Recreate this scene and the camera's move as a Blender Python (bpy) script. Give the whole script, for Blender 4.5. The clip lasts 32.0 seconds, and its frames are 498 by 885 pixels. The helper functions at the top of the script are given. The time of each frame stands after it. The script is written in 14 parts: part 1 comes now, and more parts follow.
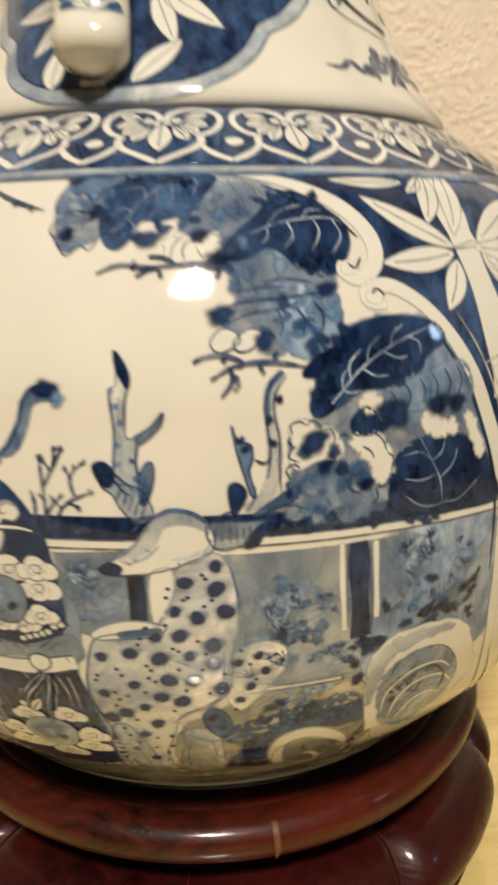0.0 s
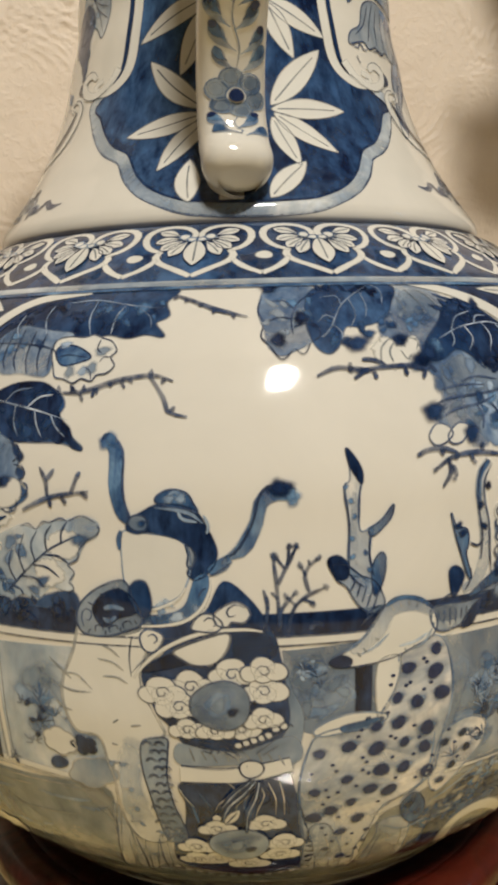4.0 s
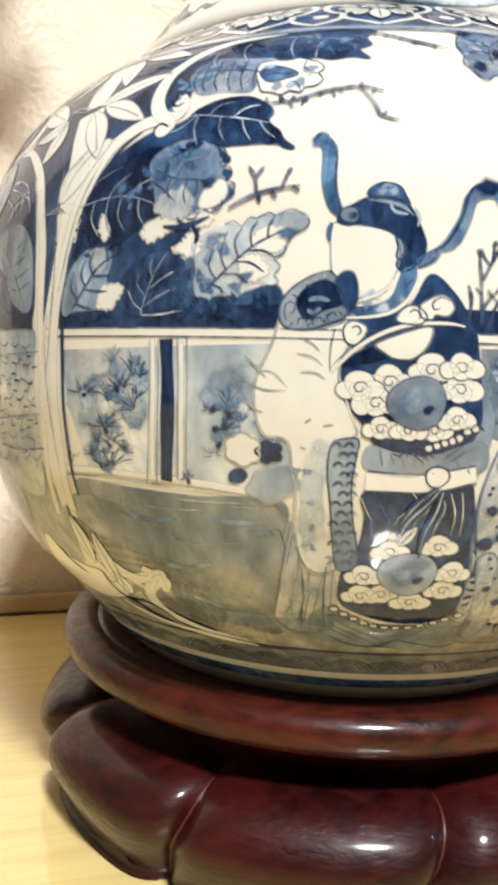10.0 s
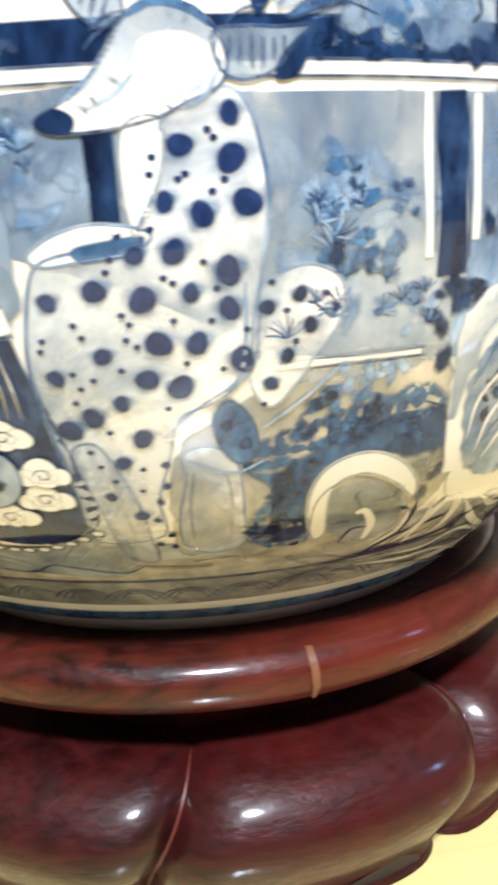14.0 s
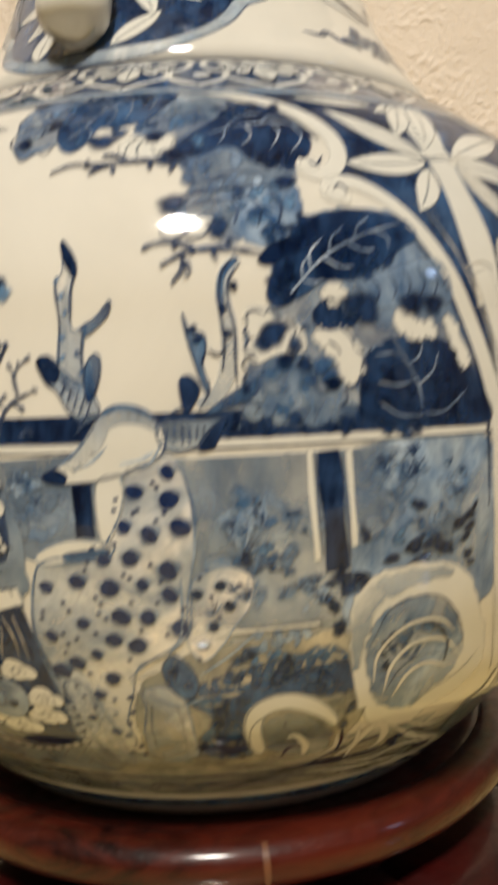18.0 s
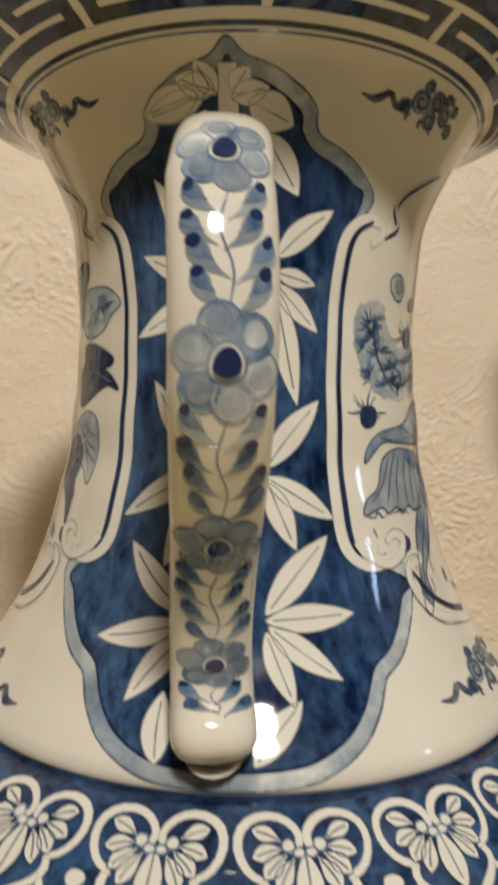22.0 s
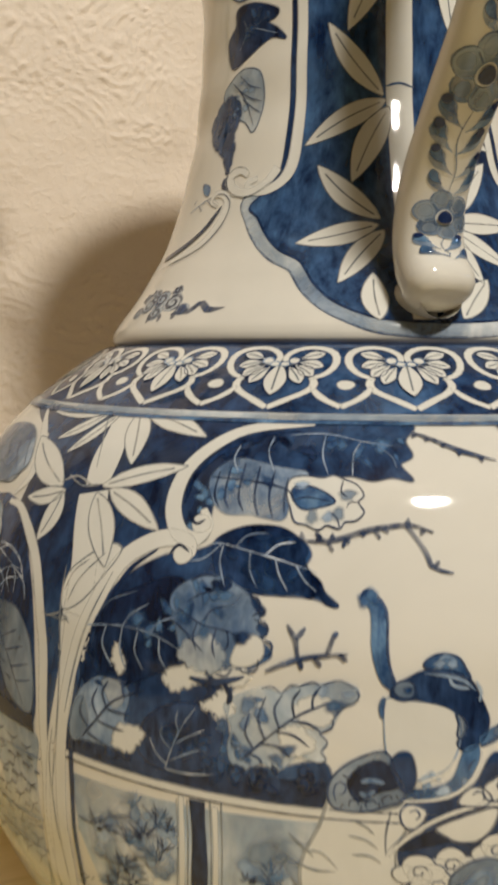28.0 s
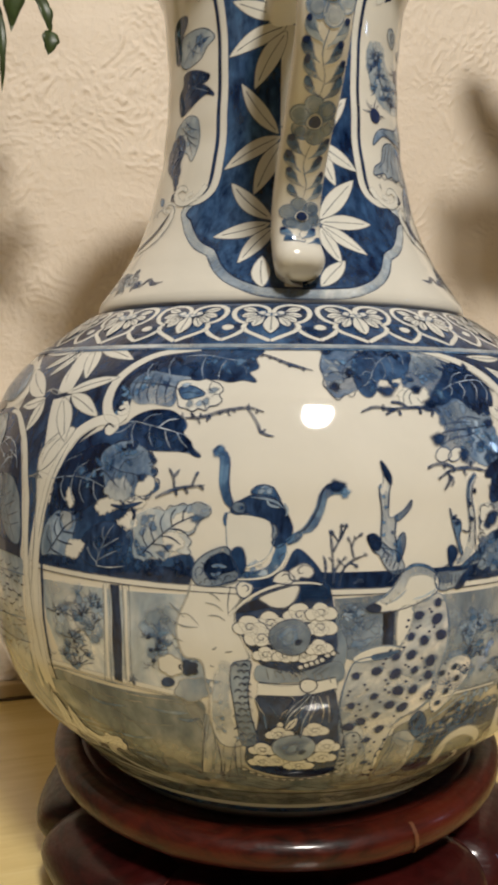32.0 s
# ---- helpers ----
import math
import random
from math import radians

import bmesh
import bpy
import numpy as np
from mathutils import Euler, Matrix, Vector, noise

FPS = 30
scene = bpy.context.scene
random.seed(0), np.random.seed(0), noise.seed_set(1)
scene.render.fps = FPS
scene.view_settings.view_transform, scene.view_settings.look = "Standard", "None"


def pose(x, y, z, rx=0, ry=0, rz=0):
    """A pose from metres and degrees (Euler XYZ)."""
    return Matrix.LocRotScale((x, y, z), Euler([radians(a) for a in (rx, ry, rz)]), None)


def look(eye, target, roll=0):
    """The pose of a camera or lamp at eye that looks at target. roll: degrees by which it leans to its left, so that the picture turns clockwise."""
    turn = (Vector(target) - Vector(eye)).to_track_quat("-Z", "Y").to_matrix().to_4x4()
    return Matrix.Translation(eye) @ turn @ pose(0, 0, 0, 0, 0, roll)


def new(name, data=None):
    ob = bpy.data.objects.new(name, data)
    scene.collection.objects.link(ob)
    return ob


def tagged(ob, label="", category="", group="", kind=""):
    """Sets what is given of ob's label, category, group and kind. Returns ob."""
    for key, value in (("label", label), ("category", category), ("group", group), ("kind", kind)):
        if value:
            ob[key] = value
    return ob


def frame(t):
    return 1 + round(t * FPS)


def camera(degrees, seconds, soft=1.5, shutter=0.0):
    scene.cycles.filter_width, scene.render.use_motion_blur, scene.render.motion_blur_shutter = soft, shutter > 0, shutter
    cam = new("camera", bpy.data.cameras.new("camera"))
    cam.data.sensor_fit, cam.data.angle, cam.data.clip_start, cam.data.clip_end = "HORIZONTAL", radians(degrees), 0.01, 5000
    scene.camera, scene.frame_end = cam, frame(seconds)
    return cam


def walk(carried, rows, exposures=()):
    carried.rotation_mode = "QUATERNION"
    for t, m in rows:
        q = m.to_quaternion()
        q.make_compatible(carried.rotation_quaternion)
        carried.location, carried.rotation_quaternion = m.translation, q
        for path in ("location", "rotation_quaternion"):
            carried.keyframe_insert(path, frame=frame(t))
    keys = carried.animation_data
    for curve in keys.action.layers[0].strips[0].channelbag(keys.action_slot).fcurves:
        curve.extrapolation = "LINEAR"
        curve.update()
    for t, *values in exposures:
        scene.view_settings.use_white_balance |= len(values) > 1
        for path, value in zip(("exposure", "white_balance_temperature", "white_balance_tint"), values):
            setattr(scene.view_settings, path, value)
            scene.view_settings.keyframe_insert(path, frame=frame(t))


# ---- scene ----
# camera and its walk
cam = camera(37.63, 32.0, soft=3.6, shutter=0.8)
PATH = [
    (0.0, 0.0222, -0.3775, 0.3345, 75.40, 0.99, -0.25),
    (0.5, -0.0011, -0.4020, 0.3435, 77.54, -0.64, -2.11),
    (1.0, -0.0196, -0.4113, 0.3473, 78.51, -1.48, -3.16),
    (1.5, -0.0324, -0.4030, 0.3487, 78.64, -1.50, -4.01),
    (2.0, -0.0384, -0.4011, 0.3481, 78.96, -1.27, -4.89),
    (2.5, -0.0494, -0.3974, 0.3477, 79.24, -1.22, -5.97),
    (3.0, -0.0582, -0.3911, 0.3440, 79.87, 0.02, -9.08),
    (3.5, -0.0754, -0.3816, 0.3412, 80.96, 1.25, -11.82),
    (5.5, -0.1104, -0.3575, 0.3474, 82.25, 0.17, -17.66),
    (6.0, -0.1271, -0.3557, 0.3461, 82.41, -0.09, -19.19),
    (6.5, -0.1386, -0.3574, 0.3406, 82.67, -0.44, -19.18),
    (7.0, -0.1571, -0.3591, 0.3289, 82.55, -0.64, -19.02),
    (7.5, -0.1658, -0.3662, 0.3179, 82.49, -0.53, -18.60),
    (8.0, -0.1668, -0.3747, 0.3071, 81.94, -0.35, -17.74),
    (8.5, -0.1732, -0.3757, 0.2900, 83.25, -0.81, -17.49),
    (9.0, -0.1687, -0.3767, 0.2709, 84.14, -0.96, -16.69),
    (9.5, -0.1652, -0.3738, 0.2557, 84.87, -1.76, -15.82),
    (10.0, -0.1577, -0.3719, 0.2436, 84.68, -1.76, -15.88),
    (10.5, -0.1522, -0.3731, 0.2401, 84.81, -1.44, -15.64),
    (11.0, -0.1503, -0.3735, 0.2389, 85.11, -1.17, -15.49),
    (11.5, -0.1215, -0.3811, 0.2444, 85.30, -0.95, -12.88),
    (12.0, -0.0946, -0.3794, 0.2409, 89.29, 4.19, -9.58),
    (12.5, -0.0657, -0.3716, 0.2335, 85.60, 3.99, -6.46),
    (13.0, -0.0413, -0.3676, 0.2305, 84.48, 2.82, -5.17),
    (13.5, -0.0187, -0.3399, 0.2282, 78.32, 2.68, -4.09),
    (14.0, 0.0049, -0.3214, 0.2251, 75.72, 2.79, -4.02),
    (14.5, 0.0132, -0.3189, 0.2258, 75.60, 2.40, -3.00),
    (15.0, 0.0141, -0.3172, 0.2256, 76.10, 2.54, -3.20),
    (15.5, 0.0165, -0.3369, 0.2370, 81.74, 2.58, -1.05),
    (17.5, 0.0390, -0.3671, 0.2440, 85.71, 2.55, 6.02),
    (18.0, 0.0473, -0.3708, 0.2695, 85.79, 2.27, 4.16),
    (18.5, 0.0618, -0.3743, 0.3002, 85.39, 1.77, 4.70),
    (19.0, 0.0541, -0.3681, 0.3386, 84.98, 0.57, 2.95),
    (19.5, 0.0325, -0.3556, 0.3888, 84.93, 0.05, 1.07),
    (20.0, -0.0017, -0.3463, 0.4248, 85.56, -0.32, -1.32),
    (20.5, -0.0222, -0.3328, 0.4428, 86.45, -1.49, -3.89),
    (21.0, -0.0320, -0.3240, 0.4591, 86.73, -1.42, -6.30),
    (21.5, -0.0430, -0.3213, 0.4757, 87.95, -1.43, -8.11),
    (22.0, -0.0541, -0.3189, 0.4898, 88.49, -0.97, -9.96),
    (22.5, -0.0755, -0.3098, 0.4939, 91.27, -1.79, -12.26),
    (23.0, -0.0930, -0.3081, 0.4944, 91.54, -2.17, -12.66),
    (23.5, -0.0956, -0.3004, 0.4855, 91.08, -2.01, -13.97),
    (24.0, -0.0988, -0.3007, 0.4879, 90.10, -2.16, -13.95),
    (24.5, -0.1143, -0.2959, 0.4711, 88.39, -1.97, -17.17),
    (25.0, -0.1342, -0.2921, 0.4500, 85.19, -1.10, -20.14),
    (25.5, -0.1586, -0.2898, 0.4308, 85.18, -1.48, -22.26),
    (26.0, -0.1603, -0.2866, 0.4170, 84.42, -0.59, -22.67),
    (26.5, -0.1628, -0.2888, 0.4071, 84.06, -0.09, -22.36),
    (28.5, -0.1737, -0.3391, 0.3675, 83.29, -0.60, -19.15),
    (29.0, -0.1741, -0.3486, 0.3626, 82.83, -0.79, -18.37),
    (29.5, -0.1748, -0.3706, 0.3567, 83.05, -0.35, -17.48),
    (30.0, -0.1790, -0.3856, 0.3541, 83.19, -0.29, -17.27),
    (30.5, -0.1741, -0.4006, 0.3480, 83.55, -0.32, -16.98),
    (31.0, -0.1651, -0.4295, 0.3427, 84.30, -0.37, -16.90),
    (31.5, -0.1598, -0.4473, 0.3430, 84.87, -0.60, -16.42),
    (32.0, -0.1483, -0.4588, 0.3411, 85.41, -0.51, -15.61),
]
walk(cam, [(t, pose(x, y, z, rx, ry, rz)) for t, x, y, z, rx, ry, rz in PATH], [(0, 0.19, 6450, 10), (1, 0.0, 6400, 10), (3, -0.1, 6050, 10), (6, -0.08, 6000, 10), (7, -0.06, 6050, 10), (8, 0.2, 5950, 10), (9, 0.55, 5700, 10), (10, 0.92, 5450, 10), (11, 0.92, 5450, 10), (12, 0.6, 5550, 10), (13, 0.95, 5200, 10), (14, 1.45, 5000, 10), (15, 1.45, 5000, 10), (16.5, 0.7, 5700, 10), (18, 0.14, 6100, 10), (19, -0.15, 6400, 10), (20, -0.25, 6600, 10), (22, -0.22, 6200, 10), (23, 0.05, 5950, 10), (24, 0.12, 5850, 10), (25, -0.02, 5900, 10), (26, -0.12, 5950, 10), (27.5, -0.1, 6000, 10), (29, -0.1, 6000, 10), (32, -0.1, 5950, 10)])

# ---- light ----
world = bpy.data.worlds.new("world")
scene.world = world
world.use_nodes = True
world.node_tree.nodes["Background"].inputs[0].default_value = (1.0, 0.90, 0.76, 1)
world.node_tree.nodes["Background"].inputs[1].default_value = 0.14


def area_lamp(name, eye, target, sx, sy, watts, colour):
    data = bpy.data.lights.new(name, "AREA")
    data.shape, data.size, data.size_y, data.energy, data.color = "ELLIPSE", sx, sy, watts, colour
    ob = new(name, data)
    ob.matrix_world = look(eye, target)
    return ob


area_lamp("ceiling_lamp_light", (0.0, -1.6, 2.10), (0.0, 0.0, 0.30), 0.34, 0.24, 54, (1.0, 0.90, 0.755))
area_lamp("window_light", (1.75, -0.85, 1.05), (0.0, 0.0, 0.40), 0.09, 0.20, 0.85, (0.50, 0.70, 1.0))


# ---- materials ----
def rgba(c):
    return (c[0], c[1], c[2], 1.0)


def material(name, rough=0.4, metal=0.0, coat=0.0):
    m = bpy.data.materials.new(name)
    m.use_nodes = True
    b = m.node_tree.nodes["Principled BSDF"]
    b.inputs["Roughness"].default_value = rough
    b.inputs["Metallic"].default_value = metal
    b.inputs["Coat Weight"].default_value = coat
    b.inputs["Coat Roughness"].default_value = 0.06
    return m, m.node_tree, b


def noise_node(nt, scale, detail=3.0, rough=0.5, coords=None, dist=0.0):
    n = nt.nodes.new("ShaderNodeTexNoise")
    n.inputs["Scale"].default_value, n.inputs["Detail"].default_value = scale, detail
    n.inputs["Roughness"].default_value, n.inputs["Distortion"].default_value = rough, dist
    if coords is not None:
        nt.links.new(coords, n.inputs["Vector"])
    return n


def ramp(nt, src, stops):
    r = nt.nodes.new("ShaderNodeValToRGB")
    e = r.color_ramp.elements
    while len(e) < len(stops):
        e.new(0.5)
    for k, (p, c) in zip(e, stops):
        k.position, k.color = p, rgba(c)
    nt.links.new(src, r.inputs["Fac"])
    return r.outputs["Color"]


def mix(nt, fac, a, b, mode="MIX"):
    n = nt.nodes.new("ShaderNodeMix")
    n.data_type, n.blend_type = "RGBA", mode
    for v, k in ((fac, 0), (a, 6), (b, 7)):
        if isinstance(v, bpy.types.NodeSocket):
            nt.links.new(v, n.inputs[k])
        elif k == 0:
            n.inputs[k].default_value = v
        else:
            n.inputs[k].default_value = rgba(v)
    return n.outputs[2]


def coords(nt, kind="Object", scale=(1, 1, 1)):
    t = nt.nodes.new("ShaderNodeTexCoord")
    m = nt.nodes.new("ShaderNodeMapping")
    m.inputs["Scale"].default_value = scale
    nt.links.new(t.outputs[kind], m.inputs["Vector"])
    return m.outputs["Vector"]


def bump(nt, b, height, strength, distance):
    n = nt.nodes.new("ShaderNodeBump")
    n.inputs["Strength"].default_value, n.inputs["Distance"].default_value = strength, distance
    nt.links.new(height, n.inputs["Height"])
    nt.links.new(n.outputs["Normal"], b.inputs["Normal"])
    return n


def glaze(name, lo, hi, scale=60.0, streak=0.35, spread=(0.30, 0.70), thin=None, dyed=True):
    """Glazed porcelain: the pigment pools and thins like brushwork; the clear glaze on top is a little uneven."""
    m, nt, b = material(name, 0.06)
    co = coords(nt)
    a = noise_node(nt, scale, 5, 0.65, co, 0.6)
    s = noise_node(nt, scale * 4.0, 3, 0.6, coords(nt, scale=(1, 1, 0.35)), 0.2)
    f = mix(nt, streak, a.outputs["Fac"], s.outputs["Fac"])
    col = ramp(nt, f, [(spread[0], lo), (spread[1], hi)])
    if thin:
        pool = noise_node(nt, scale * 0.28, 4, 0.6, co, 1.2)
        col = mix(nt, 1.0, col, ramp(nt, pool.outputs["Fac"], [(0.36, (0.50, 0.56, 0.66)), (0.52, (1.0, 1.0, 1.0)), (0.66, (1.9, 1.7, 1.5))]), "MULTIPLY")
        info = nt.nodes.new("ShaderNodeObjectInfo")
        tone = ramp(nt, info.outputs["Random"], [(0.0, (0.72, 0.74, 0.78)), (0.5, (1.0, 1.0, 1.0)), (1.0, (1.25, 1.22, 1.18))])
        col = mix(nt, 1.0, col, tone, "MULTIPLY")
    nt.links.new(col, b.inputs["Base Color"])
    w = noise_node(nt, 26.0, 2, 0.5, co)
    bump(nt, b, w.outputs["Fac"], 0.14, 0.004)
    b.inputs["Specular IOR Level"].default_value = 0.55
    if dyed:
        d = nt.nodes.new("ShaderNodeAttribute")
        d.attribute_name = "dye"
        alpha = d.outputs["Color"]
        if thin:
            t = noise_node(nt, scale * 0.8, 4, 0.6, coords(nt, scale=(1, 1.3, 0.8)), 0.8)
            alpha = mix(nt, 1.0, alpha, ramp(nt, t.outputs["Fac"], [(0.36, (thin[0],) * 3), (0.60, (thin[1],) * 3)]), "MULTIPLY")
        nt.links.new(alpha, b.inputs["Alpha"])
    return m


PORCELAIN = glaze("porcelain_glaze", (0.700, 0.670, 0.585), (0.780, 0.748, 0.660), 14.0, 0.15, dyed=False)
INK = {
    "white": glaze("reserved_white_glaze", (0.69, 0.675, 0.605), (0.77, 0.755, 0.685), 30.0),
    "dark": glaze("dark_cobalt", (0.0030, 0.008, 0.029), (0.024, 0.056, 0.145), 70.0, 0.55, (0.38, 0.64), (1.0, 1.0)),
    "line": glaze("cobalt_line", (0.016, 0.030, 0.078), (0.070, 0.110, 0.21), 160.0, 0.4, (0.3, 0.7), (0.50, 0.95)),
    "blue": glaze("cobalt_ground", (0.004, 0.0125, 0.046), (0.040, 0.094, 0.215), 48.0, 0.60, (0.38, 0.64), (0.84, 1.0)),
    "mid": glaze("mid_cobalt_wash", (0.016, 0.052, 0.155), (0.13, 0.245, 0.41), 80.0, 0.5, (0.38, 0.63), (0.68, 1.0)),
    "wash": glaze("pale_cobalt_wash", (0.072, 0.145, 0.285), (0.34, 0.435, 0.55), 55.0, 0.5, (0.37, 0.63), (0.42, 1.0)),
    "pale": glaze("thin_grey_blue_wash", (0.21, 0.295, 0.395), (0.51, 0.56, 0.585), 40.0, 0.5, (0.3, 0.7), (0.45, 0.95)),
    # ground wash; its tone also holds some shade of the lower belly
    "grey": glaze("grey_green_wash", (0.175, 0.22, 0.245), (0.44, 0.475, 0.465), 30.0, 0.6, (0.36, 0.64), (0.42, 0.95)),
    "mist": glaze("faint_blue_tint", (0.34, 0.43, 0.54), (0.56, 0.61, 0.64), 40.0, 0.5, (0.36, 0.64), (0.10, 0.75)),
    # brown-grey ground paint, deepened to carry the belly's underside shade as well
    "wash_shade": glaze("brown_grey_wash_and_shade", (0.16, 0.165, 0.15), (0.37, 0.37, 0.31), 34.0, 0.6, (0.36, 0.64), (0.45, 1.0)),
    "tint": glaze("pale_body_tint", (0.46, 0.51, 0.56), (0.64, 0.66, 0.65), 60.0, 0.5, (0.36, 0.64), (0.25, 0.8)),
    "hair": glaze("thin_grey_line", (0.22, 0.24, 0.25), (0.42, 0.43, 0.41), 120.0, 0.4, (0.3, 0.7), (0.5, 1.0)),
    "vein": glaze("pale_vein_line", (0.22, 0.30, 0.43), (0.46, 0.53, 0.61), 120.0, 0.4, (0.3, 0.7), (0.35, 1.0)),
    "spot": glaze("deep_cobalt_spot", (0.007, 0.014, 0.055), (0.025, 0.05, 0.15), 200.0),
}


def rosewood(name, dark, light):
    m, nt, b = material(name, 0.45, coat=0.42)
    b.inputs["Coat Roughness"].default_value = 0.13
    b.inputs["Specular IOR Level"].default_value = 0.2
    co = coords(nt, scale=(1, 1, 3.2))
    g = noise_node(nt, 26, 6, 0.7, co, 2.5)
    big = noise_node(nt, 9, 3, 0.6, coords(nt))
    c1 = ramp(nt, g.outputs["Fac"], [(0.38, dark), (0.64, light)])
    c2 = mix(nt, ramp(nt, big.outputs["Fac"], [(0.42, (0, 0, 0)), (0.66, (0.45, 0.45, 0.45))]), c1, (light[0] * 1.9, light[1] * 1.6, light[2] * 1.3))
    nt.links.new(c2, b.inputs["Base Color"])
    fine = noise_node(nt, 160, 4, 0.6, co)
    nt.links.new(ramp(nt, fine.outputs["Fac"], [(0.3, (0.34,) * 3), (0.75, (0.60,) * 3)]), b.inputs["Roughness"])
    bump(nt, b, fine.outputs["Fac"], 0.22, 0.002)
    return m


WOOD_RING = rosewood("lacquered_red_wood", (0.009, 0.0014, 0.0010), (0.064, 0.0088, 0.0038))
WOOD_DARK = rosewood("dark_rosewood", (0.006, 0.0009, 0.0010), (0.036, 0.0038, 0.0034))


def stucco_material():
    m, nt, b = material("textured_plaster", 0.75)
    co = coords(nt)
    a = noise_node(nt, 5, 4, 0.6, co)
    col = ramp(nt, a.outputs["Fac"], [(0.3, (0.75, 0.645, 0.520)), (0.7, (0.84, 0.735, 0.605))])
    nt.links.new(col, b.inputs["Base Color"])
    f = noise_node(nt, 260, 4, 0.6, co)
    g = noise_node(nt, 120, 3, 0.55, co, 0.4)
    crumb = ramp(nt, g.outputs["Fac"], [(0.46, (0, 0, 0)), (0.62, (1, 1, 1))])
    bump(nt, b, mix(nt, 0.45, crumb, f.outputs["Fac"]), 0.30, 0.0020)
    return m


def table_material():
    m, nt, b = material("varnished_pale_wood", 0.28, coat=1.0)
    b.inputs["Coat Roughness"].default_value, b.inputs["Coat IOR"].default_value = 0.015, 1.75
    co = coords(nt, scale=(3.0, 40, 40))
    g = noise_node(nt, 2.2, 6, 0.62, co, 1.2)
    big = noise_node(nt, 5, 3, 0.5, coords(nt))
    c = ramp(nt, g.outputs["Fac"], [(0.30, (0.68, 0.51, 0.18)), (0.55, (0.80, 0.63, 0.25)), (0.8, (0.84, 0.70, 0.32))])
    c = mix(nt, ramp(nt, big.outputs["Fac"], [(0.4, (0, 0, 0)), (0.75, (0.35,) * 3)]), c, (0.75, 0.56, 0.22))
    nt.links.new(c, b.inputs["Base Color"])
    bump(nt, b, g.outputs["Fac"], 0.05, 0.002)
    return m


def plain(name, colour, rough=0.6, var=0.15, scale=30):
    m, nt, b = material(name, rough)
    n = noise_node(nt, scale, 4, 0.6, coords(nt))
    lo = tuple(c * (1 - var) for c in colour)
    hi = tuple(min(1, c * (1 + var)) for c in colour)
    nt.links.new(ramp(nt, n.outputs["Fac"], [(0.3, lo), (0.7, hi)]), b.inputs["Base Color"])
    bump(nt, b, n.outputs["Fac"], 0.1, 0.002)
    return m


STUCCO, TABLE = stucco_material(), table_material()
ROOM_WALL = plain("cream_room_paint", (0.33, 0.275, 0.205), 0.8)
ROOM_FLOOR = plain("dull_brown_floor", (0.16, 0.11, 0.07), 0.6)
BOARD = plain("beige_painted_board", (0.56, 0.43, 0.24), 0.5)
LEAF_GREEN = plain("dark_green_leaf", (0.035, 0.055, 0.015), 0.4, 0.5, 90)
LEAF_TIP = plain("yellowed_leaf_tip", (0.16, 0.15, 0.04), 0.45, 0.3, 90)
CRACK = plain("dried_glue", (0.14, 0.052, 0.02), 0.45, 0.3, 200)


# ---- mesh helpers ----
def mesh_object(name, verts, faces, mat, parent=None, normals=None, label=""):
    me = bpy.data.meshes.new(name)
    me.from_pydata([tuple(v) for v in verts], [], faces)
    me.polygons.foreach_set("use_smooth", [True] * len(me.polygons))
    if normals is not None:
        me.normals_split_custom_set_from_vertices([tuple(n) for n in normals])
    me.materials.append(mat)
    ob = new(name, me)
    ob.parent = parent
    return tagged(ob, label) if label else ob


def bm_object(name, bm, mat, parent=None, smooth=False, label=""):
    me = bpy.data.meshes.new(name)
    bmesh.ops.recalc_face_normals(bm, faces=bm.faces)
    bm.to_mesh(me)
    bm.free()
    if smooth:
        me.polygons.foreach_set("use_smooth", [True] * len(me.polygons))
    me.materials.append(mat)
    ob = new(name, me)
    ob.parent = parent
    return tagged(ob, label) if label else ob


def box(name, x0, x1, y0, y1, z0, z1, mat, bevel=0.0, parent=None):
    bm = bmesh.new()
    bmesh.ops.create_cube(bm, size=1)
    for v in bm.verts:
        v.co = Vector(((x0 + x1) / 2 + v.co.x * (x1 - x0), (y0 + y1) / 2 + v.co.y * (y1 - y0), (z0 + z1) / 2 + v.co.z * (z1 - z0)))
    if bevel:
        bmesh.ops.bevel(bm, geom=list(bm.edges), offset=bevel, segments=3, affect="EDGES", profile=0.5)
    return bm_object(name, bm, mat, parent)


def grid_faces(nu, nv, wrap=False):
    out = []
    for j in range(nv - 1):
        for i in range(nu if wrap else nu - 1):
            k = (i + 1) % nu
            out.append((j * nu + i, j * nu + k, (j + 1) * nu + k, (j + 1) * nu + i))
    return out


def lathe(name, prof, mat, parent=None, n=160, label=""):
    a = np.linspace(0, 2 * np.pi, n, endpoint=False)
    v = [(r * math.sin(t), -r * math.cos(t), z) for r, z in prof for t in a]
    return mesh_object(name, v, grid_faces(n, len(prof), True), mat, parent, label=label)


def catmull(pts, n):
    """A smooth curve of n points through pts."""
    p = np.asarray(pts, float)
    if len(p) < 3:
        t = np.linspace(0, 1, n)[:, None]
        return p[0] * (1 - t) + p[-1] * t
    q = np.vstack([2 * p[0] - p[1], p, 2 * p[-1] - p[-2]])
    t = np.linspace(0, len(p) - 1 - 1e-9, n)
    i = t.astype(int)
    u = (t - i)[:, None]
    a, b, c, d = q[i], q[i + 1], q[i + 2], q[i + 3]
    return b + 0.5 * u * (c - a + u * (2 * a - 5 * b + 4 * c - d + u * (3 * (b - c) + d - a)))


# ---- the room ----
TABLE_EDGE = -0.75
TABLE_Z = 0.0345
WALL_Y = 0.275


